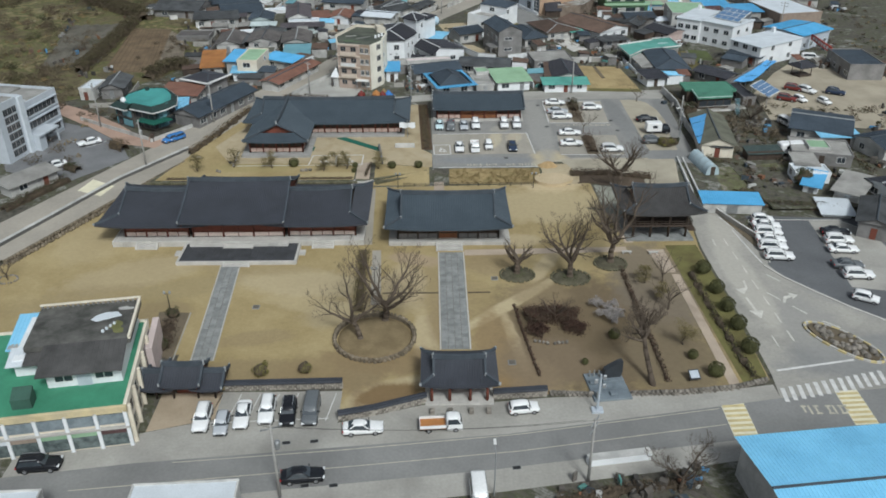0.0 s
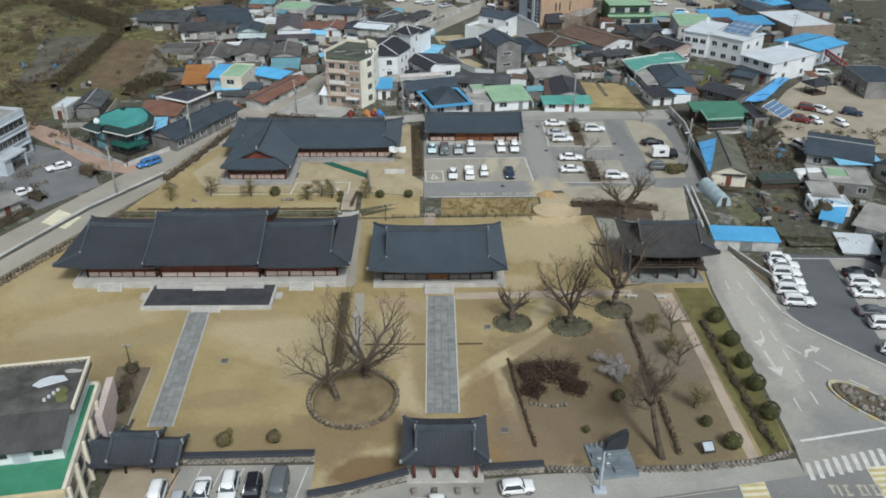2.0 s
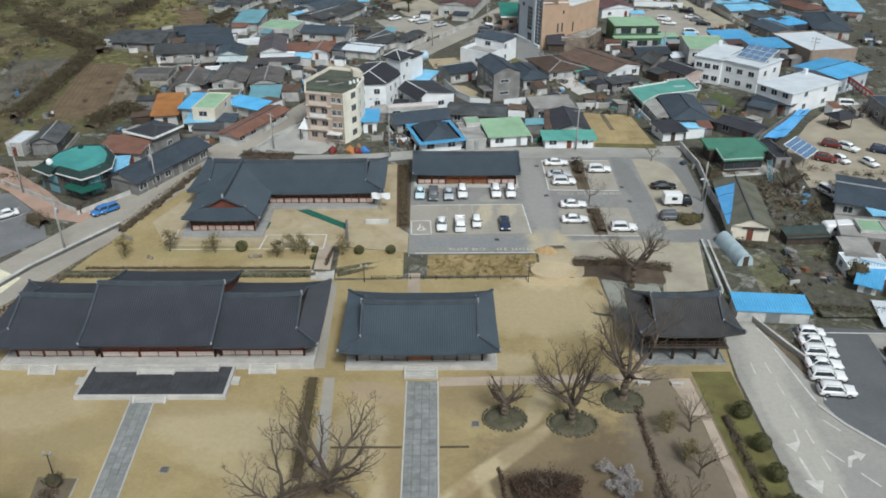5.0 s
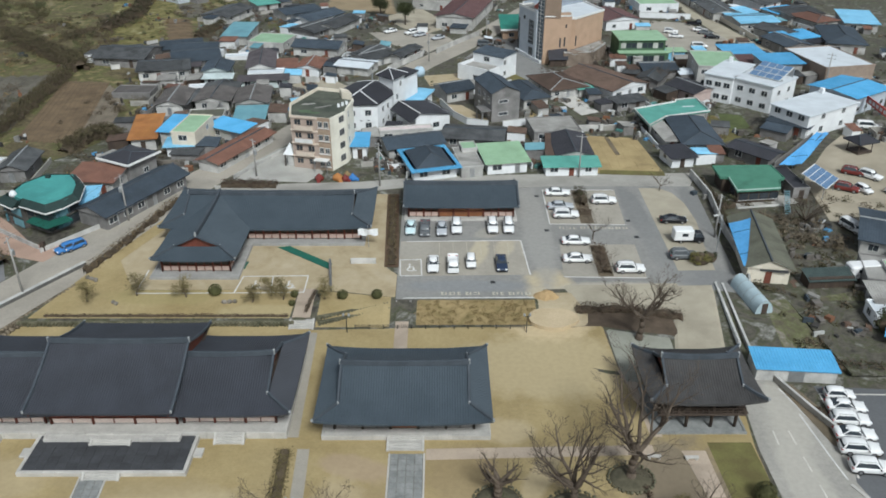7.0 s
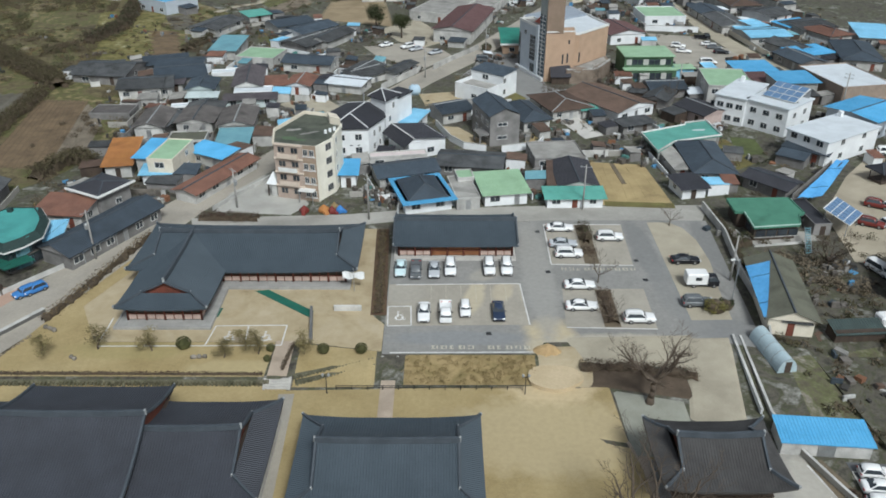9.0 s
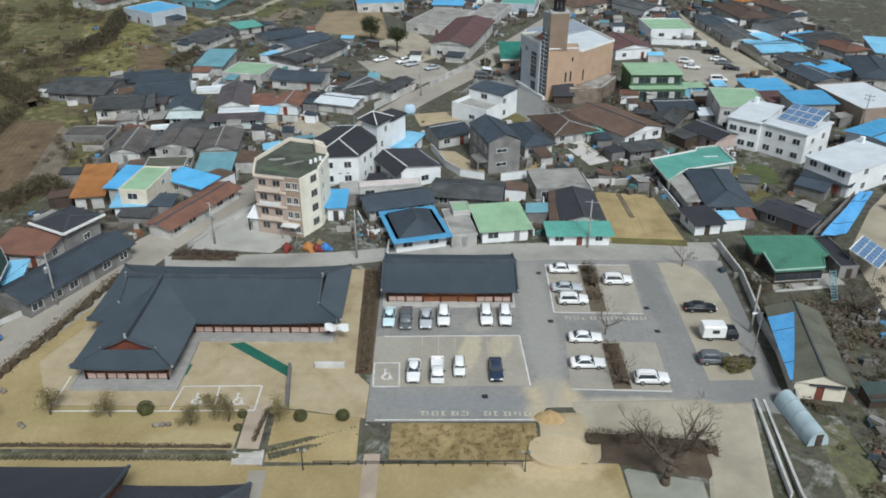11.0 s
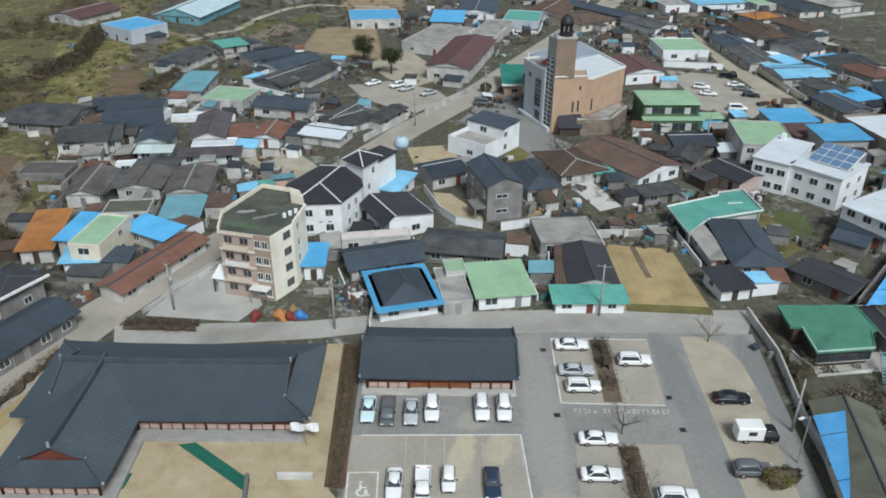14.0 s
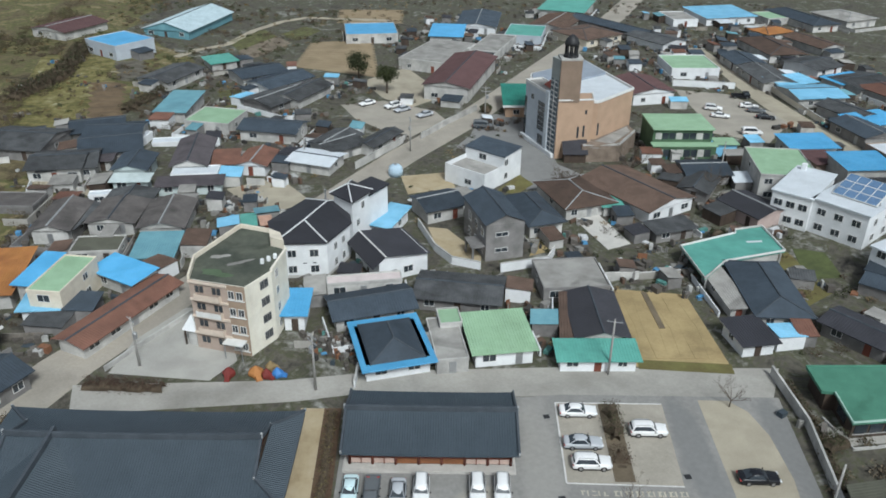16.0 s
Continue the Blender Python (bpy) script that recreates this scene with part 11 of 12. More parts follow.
# dark monument on a grey stepped base
MON = thing("stone_monument", 21.0, 79.9, 0, 6, "dark curved memorial stone on a blue-grey slab base", "monument")
SLATEBASE = mat("blue-grey polished slabs", (0.2, 0.235, 0.262), (0.145, 0.172, 0.195), 0.5, 0.5, bump=0.1, stain=0.2)
part("base", Geo().box(-2.4, 2.4, -2.7, 2.6, 0, 0.3, 0.04), SLATEBASE, MON)
for i in range(3):
    for j in range(3):
        part("slab", Geo().box(-2.35 + 1.57 * i, -0.82 + 1.57 * i, -2.65 + 1.74 * j, -0.95 + 1.74 * j, 0.3, 0.325), SLATEBASE, MON)
part("step", Geo().box(-0.5, 2.2, 0.2, 2.3, 0.325, 0.75, 0.04), SLATEBASE, MON)
for x, d in ((-1.7, 0.5), (-1.7, -1.5), (0.2, -1.9)):
    part("low_block", Geo().box(x - 0.45, x + 0.45, d - 0.35, d + 0.35, 0.325, 0.7, 0.05), SLATEBASE, MON)
g = Geo()
prof = [(-0.4, 0.75), (1.9, 0.75), (2.1, 1.5), (2.05, 3.1), (1.5, 2.95), (0.7, 2.5), (-0.2, 1.9)]
g.add([(x, 0.85, z) for x, z in prof] + [(x, 1.65, z) for x, z in prof], [tuple(range(7)), tuple(range(13, 6, -1))] + [(i, i + 7, (i + 1) % 7 + 7, (i + 1) % 7) for i in range(7)])
part("memorial_stone", g, mat("polished dark granite", (0.045, 0.05, 0.056), (0.035, 0.038, 0.043), 0.6, 0.35, bump=0.05), MON)
for x in (-1.8, -1.2, -0.6):
    part("bollard", Geo().lathe([(0.1, 0.32), (0.09, 1.2), (0.04, 1.3)], 7, x, 1.9), FLAG, MON)
part("plinth", Geo().box(-2.1, -1.7, -2.4, -1.95, 0.325, 1.1, 0.03), FLAG, MON)

BRD = thing("notice_board", 32.2, 81.0, 0, 8, "low slanted notice board with a pale blue panel", "notice board")
for s in (-1, 1):
    part("leg", Geo().box(s * 0.5 - 0.05, s * 0.5 + 0.05, -0.05, 0.05, 0, 0.95), BLACKIRON, BRD)
part("board", Geo().hexa([(-0.7, -0.6, 0.6), (0.7, -0.6, 0.6), (0.7, 0.6, 1.25), (-0.7, 0.6, 1.25)], [(-0.7, -0.6, 0.68), (0.7, -0.6, 0.68), (0.7, 0.6, 1.33), (-0.7, 0.6, 1.33)]), BLACKIRON, BRD)
part("panel", Geo().hexa([(-0.58, -0.45, 0.77), (0.58, -0.45, 0.77), (0.58, 0.45, 1.255), (-0.58, 0.45, 1.255)], [(-0.58, -0.45, 0.79), (0.58, -0.45, 0.79), (0.58, 0.45, 1.275), (-0.58, 0.45, 1.275)]), BLUEGREY, BRD, "pale blue-grey printed panel")
for x, y in ((27.2, 113.4), (31.5, 113.2)):
    b = thing("stone_bench", x + 3.5, y, 0, 0, "pale stone bench on two feet before the pavilion", "bench")
    part("seat", Geo().box(-0.8, 0.8, -0.22, 0.22, 0.36, 0.48, 0.02), GRANITE, b)
    for s in (-1, 1):
        part("foot", Geo().box(s * 0.55 - 0.12, s * 0.55 + 0.12, -0.18, 0.18, 0, 0.36), GRANITE, b)
for x, y in ((8.7, 106.0), (-26.5, 98.6), (9.5, 85.0)):
    b = thing("floor_drain", x, y, 0.03, 0, "dull rusty drain cover in a grey stone frame", "drain cover")
    part("frame", Geo().box(-0.52, 0.52, -0.52, 0.52, 0, 0.08), FLAG, b)
    part("grating", Geo().box(-0.42, 0.42, -0.42, 0.42, 0.08, 0.1), mat("rusty dull grating", (0.15, 0.135, 0.115), (0.1, 0.09, 0.078), 0.8, 0.9), b)
# green matting and white banners in the court of the long hall
solo("green_mat", Geo().prism([(-21.2, 162.4), (-19.2, 162.8), (-11.4, 156.8), (-11.6, 155.0)], UP + 0.02, UP + 0.07), GREENTARP, "dark green matting strip across the court", "mat")
solo("green_mat", Geo().prism([(-26.6, 157.6), (-25.0, 157.6), (-25.2, 155.2), (-26.8, 155.2)], UP + 0.02, UP + 0.07), GREENTARP, "dark green matting square beside the wing", "mat")
BAN = thing("white_banner", -5.9, 162.6, UP, 0, "white banner hung from a pole beside the hall", "banner")
part("pole", Geo().lathe([(0.05, 0), (0.04, 4.2)], 6), STEEL, BAN)
part("cloth", Geo().grid([[(-1.7 + 0.42 * i, 0.12 * math.sin(i * 1.3), 3.4 + 0.1 * math.sin(i) + 0.0) for i in range(9)], [(-1.7 + 0.42 * i, -0.1 * math.sin(i * 1.1), 2.2 + 0.12 * math.sin(i * 1.7)) for i in range(9)]]), WHITE, BAN, "white cloth with blue marks")
solo("lot_divider", Geo().hexa([(-10.8, 148.4, UP), (-10.4, 148.4, UP), (-11.5, 157.0, UP), (-11.9, 157.0, UP)], [(-10.8, 148.4, UP + 0.9), (-10.4, 148.4, UP + 0.9), (-11.5, 157.0, UP + 0.9), (-11.9, 157.0, UP + 0.9)]), mat("grey metal gate rail", (0.16, 0.16, 0.16), (0.12, 0.12, 0.12), 0.6, 0.6), "dark sliding gate beside the court", "gate")
solo("low_sign_wall", Geo().box(-8.4, -4.3, 156.9, 157.3, UP, UP + 0.9, 0.04), PALEWALL, "low pale sign wall in the court", "wall")

# traffic island with stones and plants
ISL = thing("traffic_island", 54.9, 88.8, 0, -53, "oval traffic island edged with pale kerbs and filled with rocks", "traffic island")
n = 30
ov = [(5.6 * math.cos(6.283 * i / n), 2.3 * math.sin(6.283 * i / n)) for i in range(n)]
part("bed", Geo().prism([(x * 0.9, y * 0.86) for x, y in ov], 0, 0.3), SOIL, ISL)
for i in range(n):
    a, b = ov[i], ov[(i + 1) % n]
    part("kerb", Geo().beam([(a[0], a[1], 0), (b[0], b[1], 0)], 0.34, 0.3), YELLOWLINE if i % 2 else GRANITE, ISL)
ri = random.Random(77)
for i in range(46):
    a, q = ri.uniform(0, 6.28), math.sqrt(ri.uniform(0.1, 1))
    s = ri.uniform(0.25, 0.55)
    part("rock", Geo().lathe([(s, 0.25), (s * 1.05, 0.4), (s * 0.7, 0.3 + s * 0.7), (s * 0.2, 0.35 + s * 0.85)], 6, 4.6 * q * math.cos(a), 1.75 * q * math.sin(a)), RUBBLE, ISL)


def wall_run(name, pts, h, w, material, label, z=UP):
    ob = thing(name, pts[0][0], pts[0][1], z, 0, label, "wall")
    for a, b in zip(pts, pts[1:]):
        L = math.hypot(b[0] - a[0], b[1] - a[1])
        m = pose(a[0] - pts[0][0], a[1] - pts[0][1], 0, 0, 0, math.degrees(math.atan2(b[1] - a[1], b[0] - a[0])))
        k = max(1, round(L / 2.5))
        for i in range(k):
            part("wall_panel", Geo().box(L * i / k, L * (i + 1) / k - 0.02, -w / 2, w / 2, -0.2, h), material, ob, at=m)
        part("coping", Geo().box(0, L, -w / 2 - 0.05, w / 2 + 0.05, h, h + 0.1, 0.02), PALEWALL, ob, at=m)


wall_run("boundary_wall", [(56.3, 192.0), (57.0, 181.0), (55.5, 168.0), (55.3, 156.0), (53.0, 147.0)], 1.5, 0.2, PALEWALL, "pale concrete boundary wall of the car park")
wall_run("garden_wall", [(6.2, 236.5), (9.5, 226.6), (12.5, 222.0), (17.3, 220.2)], 1.5, 0.2, WHITE, "white curved garden wall")
wall_run("garden_wall", [(20.6, 219.4), (28.8, 222.2), (30.4, 226)], 1.7, 0.2, WHITE, "white garden wall before the grey house")
wall_run("garden_wall", [(76.4, 329.8), (93.6, 327.3)], 1.8, 0.25, WHITE, "long white garden wall")
wall_run("garden_wall", [(37.2, 217.0), (43.4, 217.6)], 1.5, 0.2, PALEWALL, "pale garden wall behind the plot")
wall_run("garden_wall", [(43.4, 217.6), (50.6, 218.8)], 1.3, 0.2, CONCRETE, "grey garden wall behind the plot")
wall_run("yard_fence", [(-34.9, 190.6), (-32.0, 196.5), (-28.2, 203.2), (-25.6, 208)], 0.75, 0.12, PALEWALL, "pale panelled fence beside the gravel yard")
wall_run("lane_kerb", [(48.9, 150.6), (47.4, 134.4)], 0.5, 0.25, WHITE, "white painted wall beside the ramp", 0.6)
wall_run("lane_kerb", [(50.0, 150.6), (48.6, 134.4), (49.6, 128), (52.0, 121.5), (55.2, 114)], 0.6, 0.25, CONCRETE, "grey concrete wall beside the ramp", 0.3)
wall_run("garden_wall", [(103.4, 325), (104.8, 310), (106.4, 296.5)], 1.6, 0.2, CREAM, "cream wall along the village lane")
wall_run("garden_wall", [(-0.5, 187.8), (-0.4, 191.9), (4.6, 192.6), (10.8, 193.4)], 1.2, 0.2, WHITE, "white wall before the blue-edged house")
wall_run("garden_wall", [(5.2, 283), (11.6, 294), (19, 305)], 1.4, 0.2, PALEWALL, "pale wall along the village road")
wall_run("garden_wall", [(-8.4, 263.6), (-1.0, 276.2), (1.5, 281.0)], 1.6, 0.2, PALEWALL, "pale wall along the village road")
sheet("road_village_lane", [(91.5, 374), (97.4, 374), (99.8, 347.6), (101.0, 328), (103.2, 310), (105.4, 296), (109, 280), (118, 258), (112, 257), (102, 277), (99.4, 287), (97.6, 301), (96.0, 315), (94.8, 329), (94.6, 347)], UP + 0.04, PALELANE, "pale concrete village lane")
sheet("road_village_yard", [(76, 326), (90, 322), (100, 300), (88, 283), (76, 290), (77, 305)], UP + 0.036, PAVER, "pale gravel parking yard")
sheet("road_east_yard", [(76, 172), (78.5, 190), (90, 207), (98, 216), (116, 220), (130, 190), (118, 160), (96, 166)], UP + 0.036, mat("sandy gravel yard", (0.40, 0.35, 0.27), (0.33, 0.29, 0.22), 0.15, 0.95, bump=0.3, stain=0.15), "sandy gravel yard with parked cars")
sheet("road_church_lot", [(-17, 308), (-6, 312), (8, 304), (11, 297), (2, 283), (-3, 287), (-12, 297)], UP + 0.036, PAVER, "pale gravel parking yard")
sheet("ground_field.002", [(61, 228), (72, 228), (74, 214), (66, 208), (62, 216)], UP + 0.04, GRASS, "green vegetable beds behind the villa")
for i in range(7):
    strip("ground_bed", [(38.4 + 1.85 * i, 195.4), (38.5 + 1.85 * i + 0.4 * math.sin(2.3 * i), 203), (38.0 + 1.8 * i + 0.3 * math.sin(i), 212.0)], 1.5 + 0.2 * math.sin(5 * i), UP + 0.075 + 0.012 * (i % 3), MATS["mown straw plot"], "raised straw-covered bed", 0.15)
strip("ground_bed", [(44.0, 203.0), (43.4, 213.5)], 0.9, UP + 0.16, SOIL, "short dark bare bed", 0.15)


sheet("ground_plot_fringe", [(38.4, 192.9), (51.4, 192.0), (51.6, 194.2), (38.6, 195.0)], UP + 0.09, GRASS, "weedy green fringe of the straw plot")
hedge([(35.3, 193.6), (36.9, 194.9)], 1.8, 1.5, LEAF, "small dark bush at the corner of the plot", 91, mixin=TWIG)
sheet("ground_green_garden", [(73.4, 229.6), (78.6, 228.0), (78.0, 219.2), (71.6, 218.4)], UP + 0.06, mat("dark garden grass", (0.1, 0.12, 0.045), (0.07, 0.083, 0.034), 0.5, 0.95, bump=0.6, stain=0.15), "dark green vegetable garden below the villas")
sheet("pavement_house_pad", [(59.0, 177.6), (73.4, 179.4), (72.6, 183), (58.6, 181)], UP + 0.05, CONCRETE, "grey concrete apron before the green-roofed house")
# yards among the houses behind the plot
sheet("ground_straw_yard", [(8.0, 236), (11.6, 235.4), (17.6, 225.6), (17.4, 221.0), (13.0, 222.6), (10.0, 227.1)], UP + 0.05, SANDY, "straw-coloured yard inside the curved white wall")
sheet("ground_straw_yard", [(26.0, 225.2), (30.2, 227.4), (32.2, 229.2), (32.8, 235.9), (28.6, 235.3)], UP + 0.05, MATS["mown straw plot"], "small straw-coloured garden beside the grey house")
sheet("pavement_pale_yard", [(35.8, 240.2), (39.9, 245.2), (44.7, 230.4), (40.2, 228.0)], UP + 0.06, mat("white screed", (0.6, 0.58, 0.54), (0.5, 0.48, 0.45), 0.2, 0.85, bump=0.1, stain=0.15), "pale screeded yard between two houses")
sheet("ground_brown_yard", [(42.9, 241.0), (47.0, 247.0), (47.6, 234.4), (45.0, 230.4)], UP + 0.055, MATS["tilled red-brown earth"], "bare brown garden beside the pale yard")
sheet("ground_straw_yard", [(1.6, 260.1), (12.0, 262.6), (13.2, 254.5), (3.6, 250.8)], UP + 0.05, SANDY, "straw-coloured yard beside the village road")
sheet("ground_olive_yard", [(21.8, 253.2), (26.9, 262.0), (29.6, 256.8), (25.6, 251.2)], UP + 0.05, GRASS, "dull green garden plot behind the slate roofs")
drape("pavement_pale_yard", [(-32.3, 245.5), (-21.0, 236.9), (-16.6, 242.0), (-32.9, 250.3)], MATS["white screed"], "pale screeded lane between the houses", 0.07, 1.5)


# tarpaulins, tunnel, tents, tanks and heaps
def draped(name, rows, material, label, category="tarpaulin"):
    """A sagging sheet held down by ropes along its length."""
    x0, y0, z0 = rows[0][0]
    ob = thing(name, x0, y0, z0, 0, label, category)
    loc = [[(x - x0, y - y0, z - z0) for x, y, z in r] for r in rows]
    part("cover_sheet", Geo().grid(loc), material, ob, smooth=True)
    for k in (2, len(loc) - 3):
        part("rope", Geo().beam([(x, y, z + 0.02) for x, y, z in loc[k]], 0.07, 0.05), TYRE, ob, "dark rope across the sheet")


rows = []
for j in range(9):
    f = j / 8
    a, b = Vector((72.9 + 15.5 * f, 190.2 + 19.0 * f)), Vector((78.4 + 13.4 * f, 192.2 + 18.4 * f))
    rows.append([(*a.lerp(b, i / 5), UP + 3.1 - 0.12 * i + 0.14 * math.sin(i * 1.7 + j) - 0.3 * f) for i in range(6)])
draped("blue_tarpaulin", rows, BLUETARP, "blue tarpaulin sagging over a shed roof")
TSH = thing("open_shed", 82.2, 200.4, UP, 49, "open shed on posts under the blue tarpaulin", "shed")
part("beam", Geo().box(-11, 11, -0.1, 0.1, 2.3, 2.5), DARKWOOD, TSH)
for k in range(5):
    part("post", Geo().box(-11 + 5.5 * k - 0.08, -11 + 5.5 * k + 0.08, -0.08, 0.08, -0.1, 2.3), STEEL, TSH)
part("wall", Geo().box(-11, 11, 1.9, 2.1, -0.1, 2.4), GREYWALL, TSH)
ST = thing("wooden_stall", 96.4, 205.2, UP, 20, "small dark timber pavilion with a hipped roof in the yard", "pavilion")
part("floor_deck", Geo().box(-2.0, 2.0, -1.7, 1.7, 0, 0.45, 0.03), DARKWOOD, ST)
for x in (-1.8, 1.8):
    for y in (-1.5, 1.5):
        part("post", Geo().lathe([(0.1, 0.45), (0.09, 2.5)], 7, x, y), DARKWOOD, ST)
roof_parts(ST, 5.4, 4.8, 2.6, "hip", 1.2, R_BLACK, DARKWOOD)
tc, ts = math.cos(radians(-8.8)), math.sin(radians(-8.8))
rows = []
for j in range(9):
    v, w = -8.6 + 14.6 * j / 8, 0.3 + 3.1 * (j / 8) ** 0.9
    rows.append([])
    for i in range(6):
        u = -3.95 + w * i / 5
        rows[-1].append((58.2 + u * tc - v * ts, 159.0 + u * ts + v * tc, UP + 2.8 + (u + 3.85) * 0.39 + 0.12 + 0.03 * math.sin(i + j)))
draped("blue_tarpaulin", rows, BLUETARP, "blue tarpaulin over the olive roof")
T = thing("greenhouse_tunnel", 53.0, 146.4, 0.7, 8, "small half-round greenhouse tunnel of milky film", "greenhouse")
arc = [(1.35 * math.cos(math.pi * i / 12), 2.1 * math.sin(math.pi * i / 12)) for i in range(13)]
part("film", Geo().grid([[(x, -4.0 + 2.0 * k, z) for x, z in arc] for k in range(5)]), POLYFILM, T, smooth=True)
part("end_wall", Geo().add([(x, -4.0, z) for x, z in arc], [tuple(range(13))]), POLYFILM, T)
for k in range(5):
    part("hoop", Geo().beam([(x * 1.01, -4.0 + 2.0 * k, z * 1.01) for x, z in arc], 0.06, 0.04), STEEL, T)
part("door", Geo().box(-0.45, 0.45, -4.06, -4.0, 0, 1.7), DARKWOOD, T)
S = thing("blue_shed", 52.6, 129.3, ground_z(52.6, 129.3), -5, "long low shed with a bright blue metal roof", "shed")
part("wall", Geo().box(-5.1, 5.1, -1.95, 2.0, -0.2, 1.9), PALEWALL, S)
part("roof", ribbed(Geo(), -5.4, 5.4, (-2.2, 2.0), (2.3, 2.35)), R_BLUE, S)
part("door", Geo().box(-1, 1, -2.01, -1.93, 0, 1.8), STEEL, S)
BH = thing("blue_edged_house", 3.9, 195.0, UP, 16, "house with a slate hipped roof over bright blue eaves", "house")
part("wall", Geo().box(-4.4, 4.4, -4.8, 4.8, -0.3, 2.7), WHITE, BH)
roof_parts(BH, 10.4, 12.6, 2.7, "skirt", 1.9, R_SLATE, WHITE, R_BLUE)
for a in (-2.4, 2.2):
    window_part(BH, "f", a, 0.9, 1.6, 1.1, (4.4, 4.8))
for i, (x, y, m, r) in enumerate(((-17.8, 190.1, "red car paint", 1.0), (-14.2, 190.4, "orange-brown rusted sheet", 1.15), (-12.6, 189.9, "red car paint", 0.8), (-11.2, 190.2, "blue car paint", 0.85), (-12.4, 191.6, "straw-coloured dead growth", 0.8))):
    b = thing("play_tent", x, y, UP, 30 * i, ("bright red", "orange", "red", "blue", "straw-coloured")[i] + " round play cover on the grass", "play equipment")
    part("cover", Geo().lathe([(r * 0.8, 0), (r * 0.95, 0.35), (r * 0.9, 0.7), (r * 0.55, 1.0), (r * 0.2, 1.35), (0.05, 1.45)], 6), MATS[m], b)
    part("flap", Geo().hexa([(-r * 0.4, -r * 1.5, 0), (r * 0.4, -r * 1.5, 0), (r * 0.4, -r * 0.6, 0), (-r * 0.4, -r * 0.6, 0)], [(-r * 0.3, -r * 1.4, 0.25), (r * 0.3, -r * 1.4, 0.25), (r * 0.3, -r * 0.6, 0.8), (-r * 0.3, -r * 0.6, 0.8)]), MATS[m], b)
b = thing("water_tank", 0.5, 260.7, UP, 0, "pale blue round water tank beside the road", "tank")
part("shell", Geo().lathe([(1.5, 0), (1.6, 1.0), (1.4, 1.9), (0.8, 2.4), (0.2, 2.5)], 14), mat("chalky pale blue plastic", (0.45, 0.58, 0.68), (0.38, 0.5, 0.6), 0.6, 0.6), b, smooth=True)
part("lid", Geo().lathe([(0.4, 2.4), (0.4, 2.6)], 10), STEEL, b)
SOL = thing("solar_array", 78.6, 184.2, UP, 47, "tilted blue solar array on steel legs", "solar panel")
for i in range(5):
    for j in range(4):
        x0, y0 = -3.2 + 1.29 * i, -2.4 + 1.2 * j
        z = lambda yy: 2.6 + (yy + 2.4) * 0.35
        part("solar_panel", Geo().hexa([(x0, y0, z(y0)), (x0 + 1.16, y0, z(y0)), (x0 + 1.16, y0 + 1.07, z(y0 + 1.07)), (x0, y0 + 1.07, z(y0 + 1.07))],
                                       [(x0, y0, z(y0) + 0.06), (x0 + 1.16, y0, z(y0) + 0.06), (x0 + 1.16, y0 + 1.07, z(y0 + 1.07) + 0.06), (x0, y0 + 1.07, z(y0 + 1.07) + 0.06)]), PANEL, SOL)
part("panel_frame", Geo().hexa([(-3.3, -2.5, 2.5), (3.3, -2.5, 2.5), (3.3, 2.5, 4.25), (-3.3, 2.5, 4.25)], [(-3.3, -2.5, 2.55), (3.3, -2.5, 2.55), (3.3, 2.5, 4.3), (-3.3, 2.5, 4.3)]), FRAMEW, SOL)
for x in (-2.8, 2.8):
    for y in (-2.0, 2.0):
        part("leg", Geo().box(x - 0.06, x + 0.06, y - 0.06, y + 0.06, 0, 2.6 + (y + 2.4) * 0.35), STEEL, SOL)
BS = thing("shop_sign", 108.2, 222.0, UP, -92, "long red shop sign with pale bars", "sign")
part("board", Geo().box(-7, 7, -0.1, 0.1, 3.0, 4.6), mat("red sign board", (0.5, 0.07, 0.05), (0.42, 0.06, 0.045), 0.6, 0.5), BS)
part("post", Geo().box(-6.8, -6.6, -0.05, 0.05, 0, 3.0), STEEL, BS)
part("post", Geo().box(6.6, 6.8, -0.05, 0.05, 0, 3.0), STEEL, BS)
for i in range(6):
    part("sign_bar", Geo().box(-5.6 + 1.9 * i, -4.4 + 1.9 * i, -0.16, 0.16, 3.4, 4.2), FRAMEW, BS)


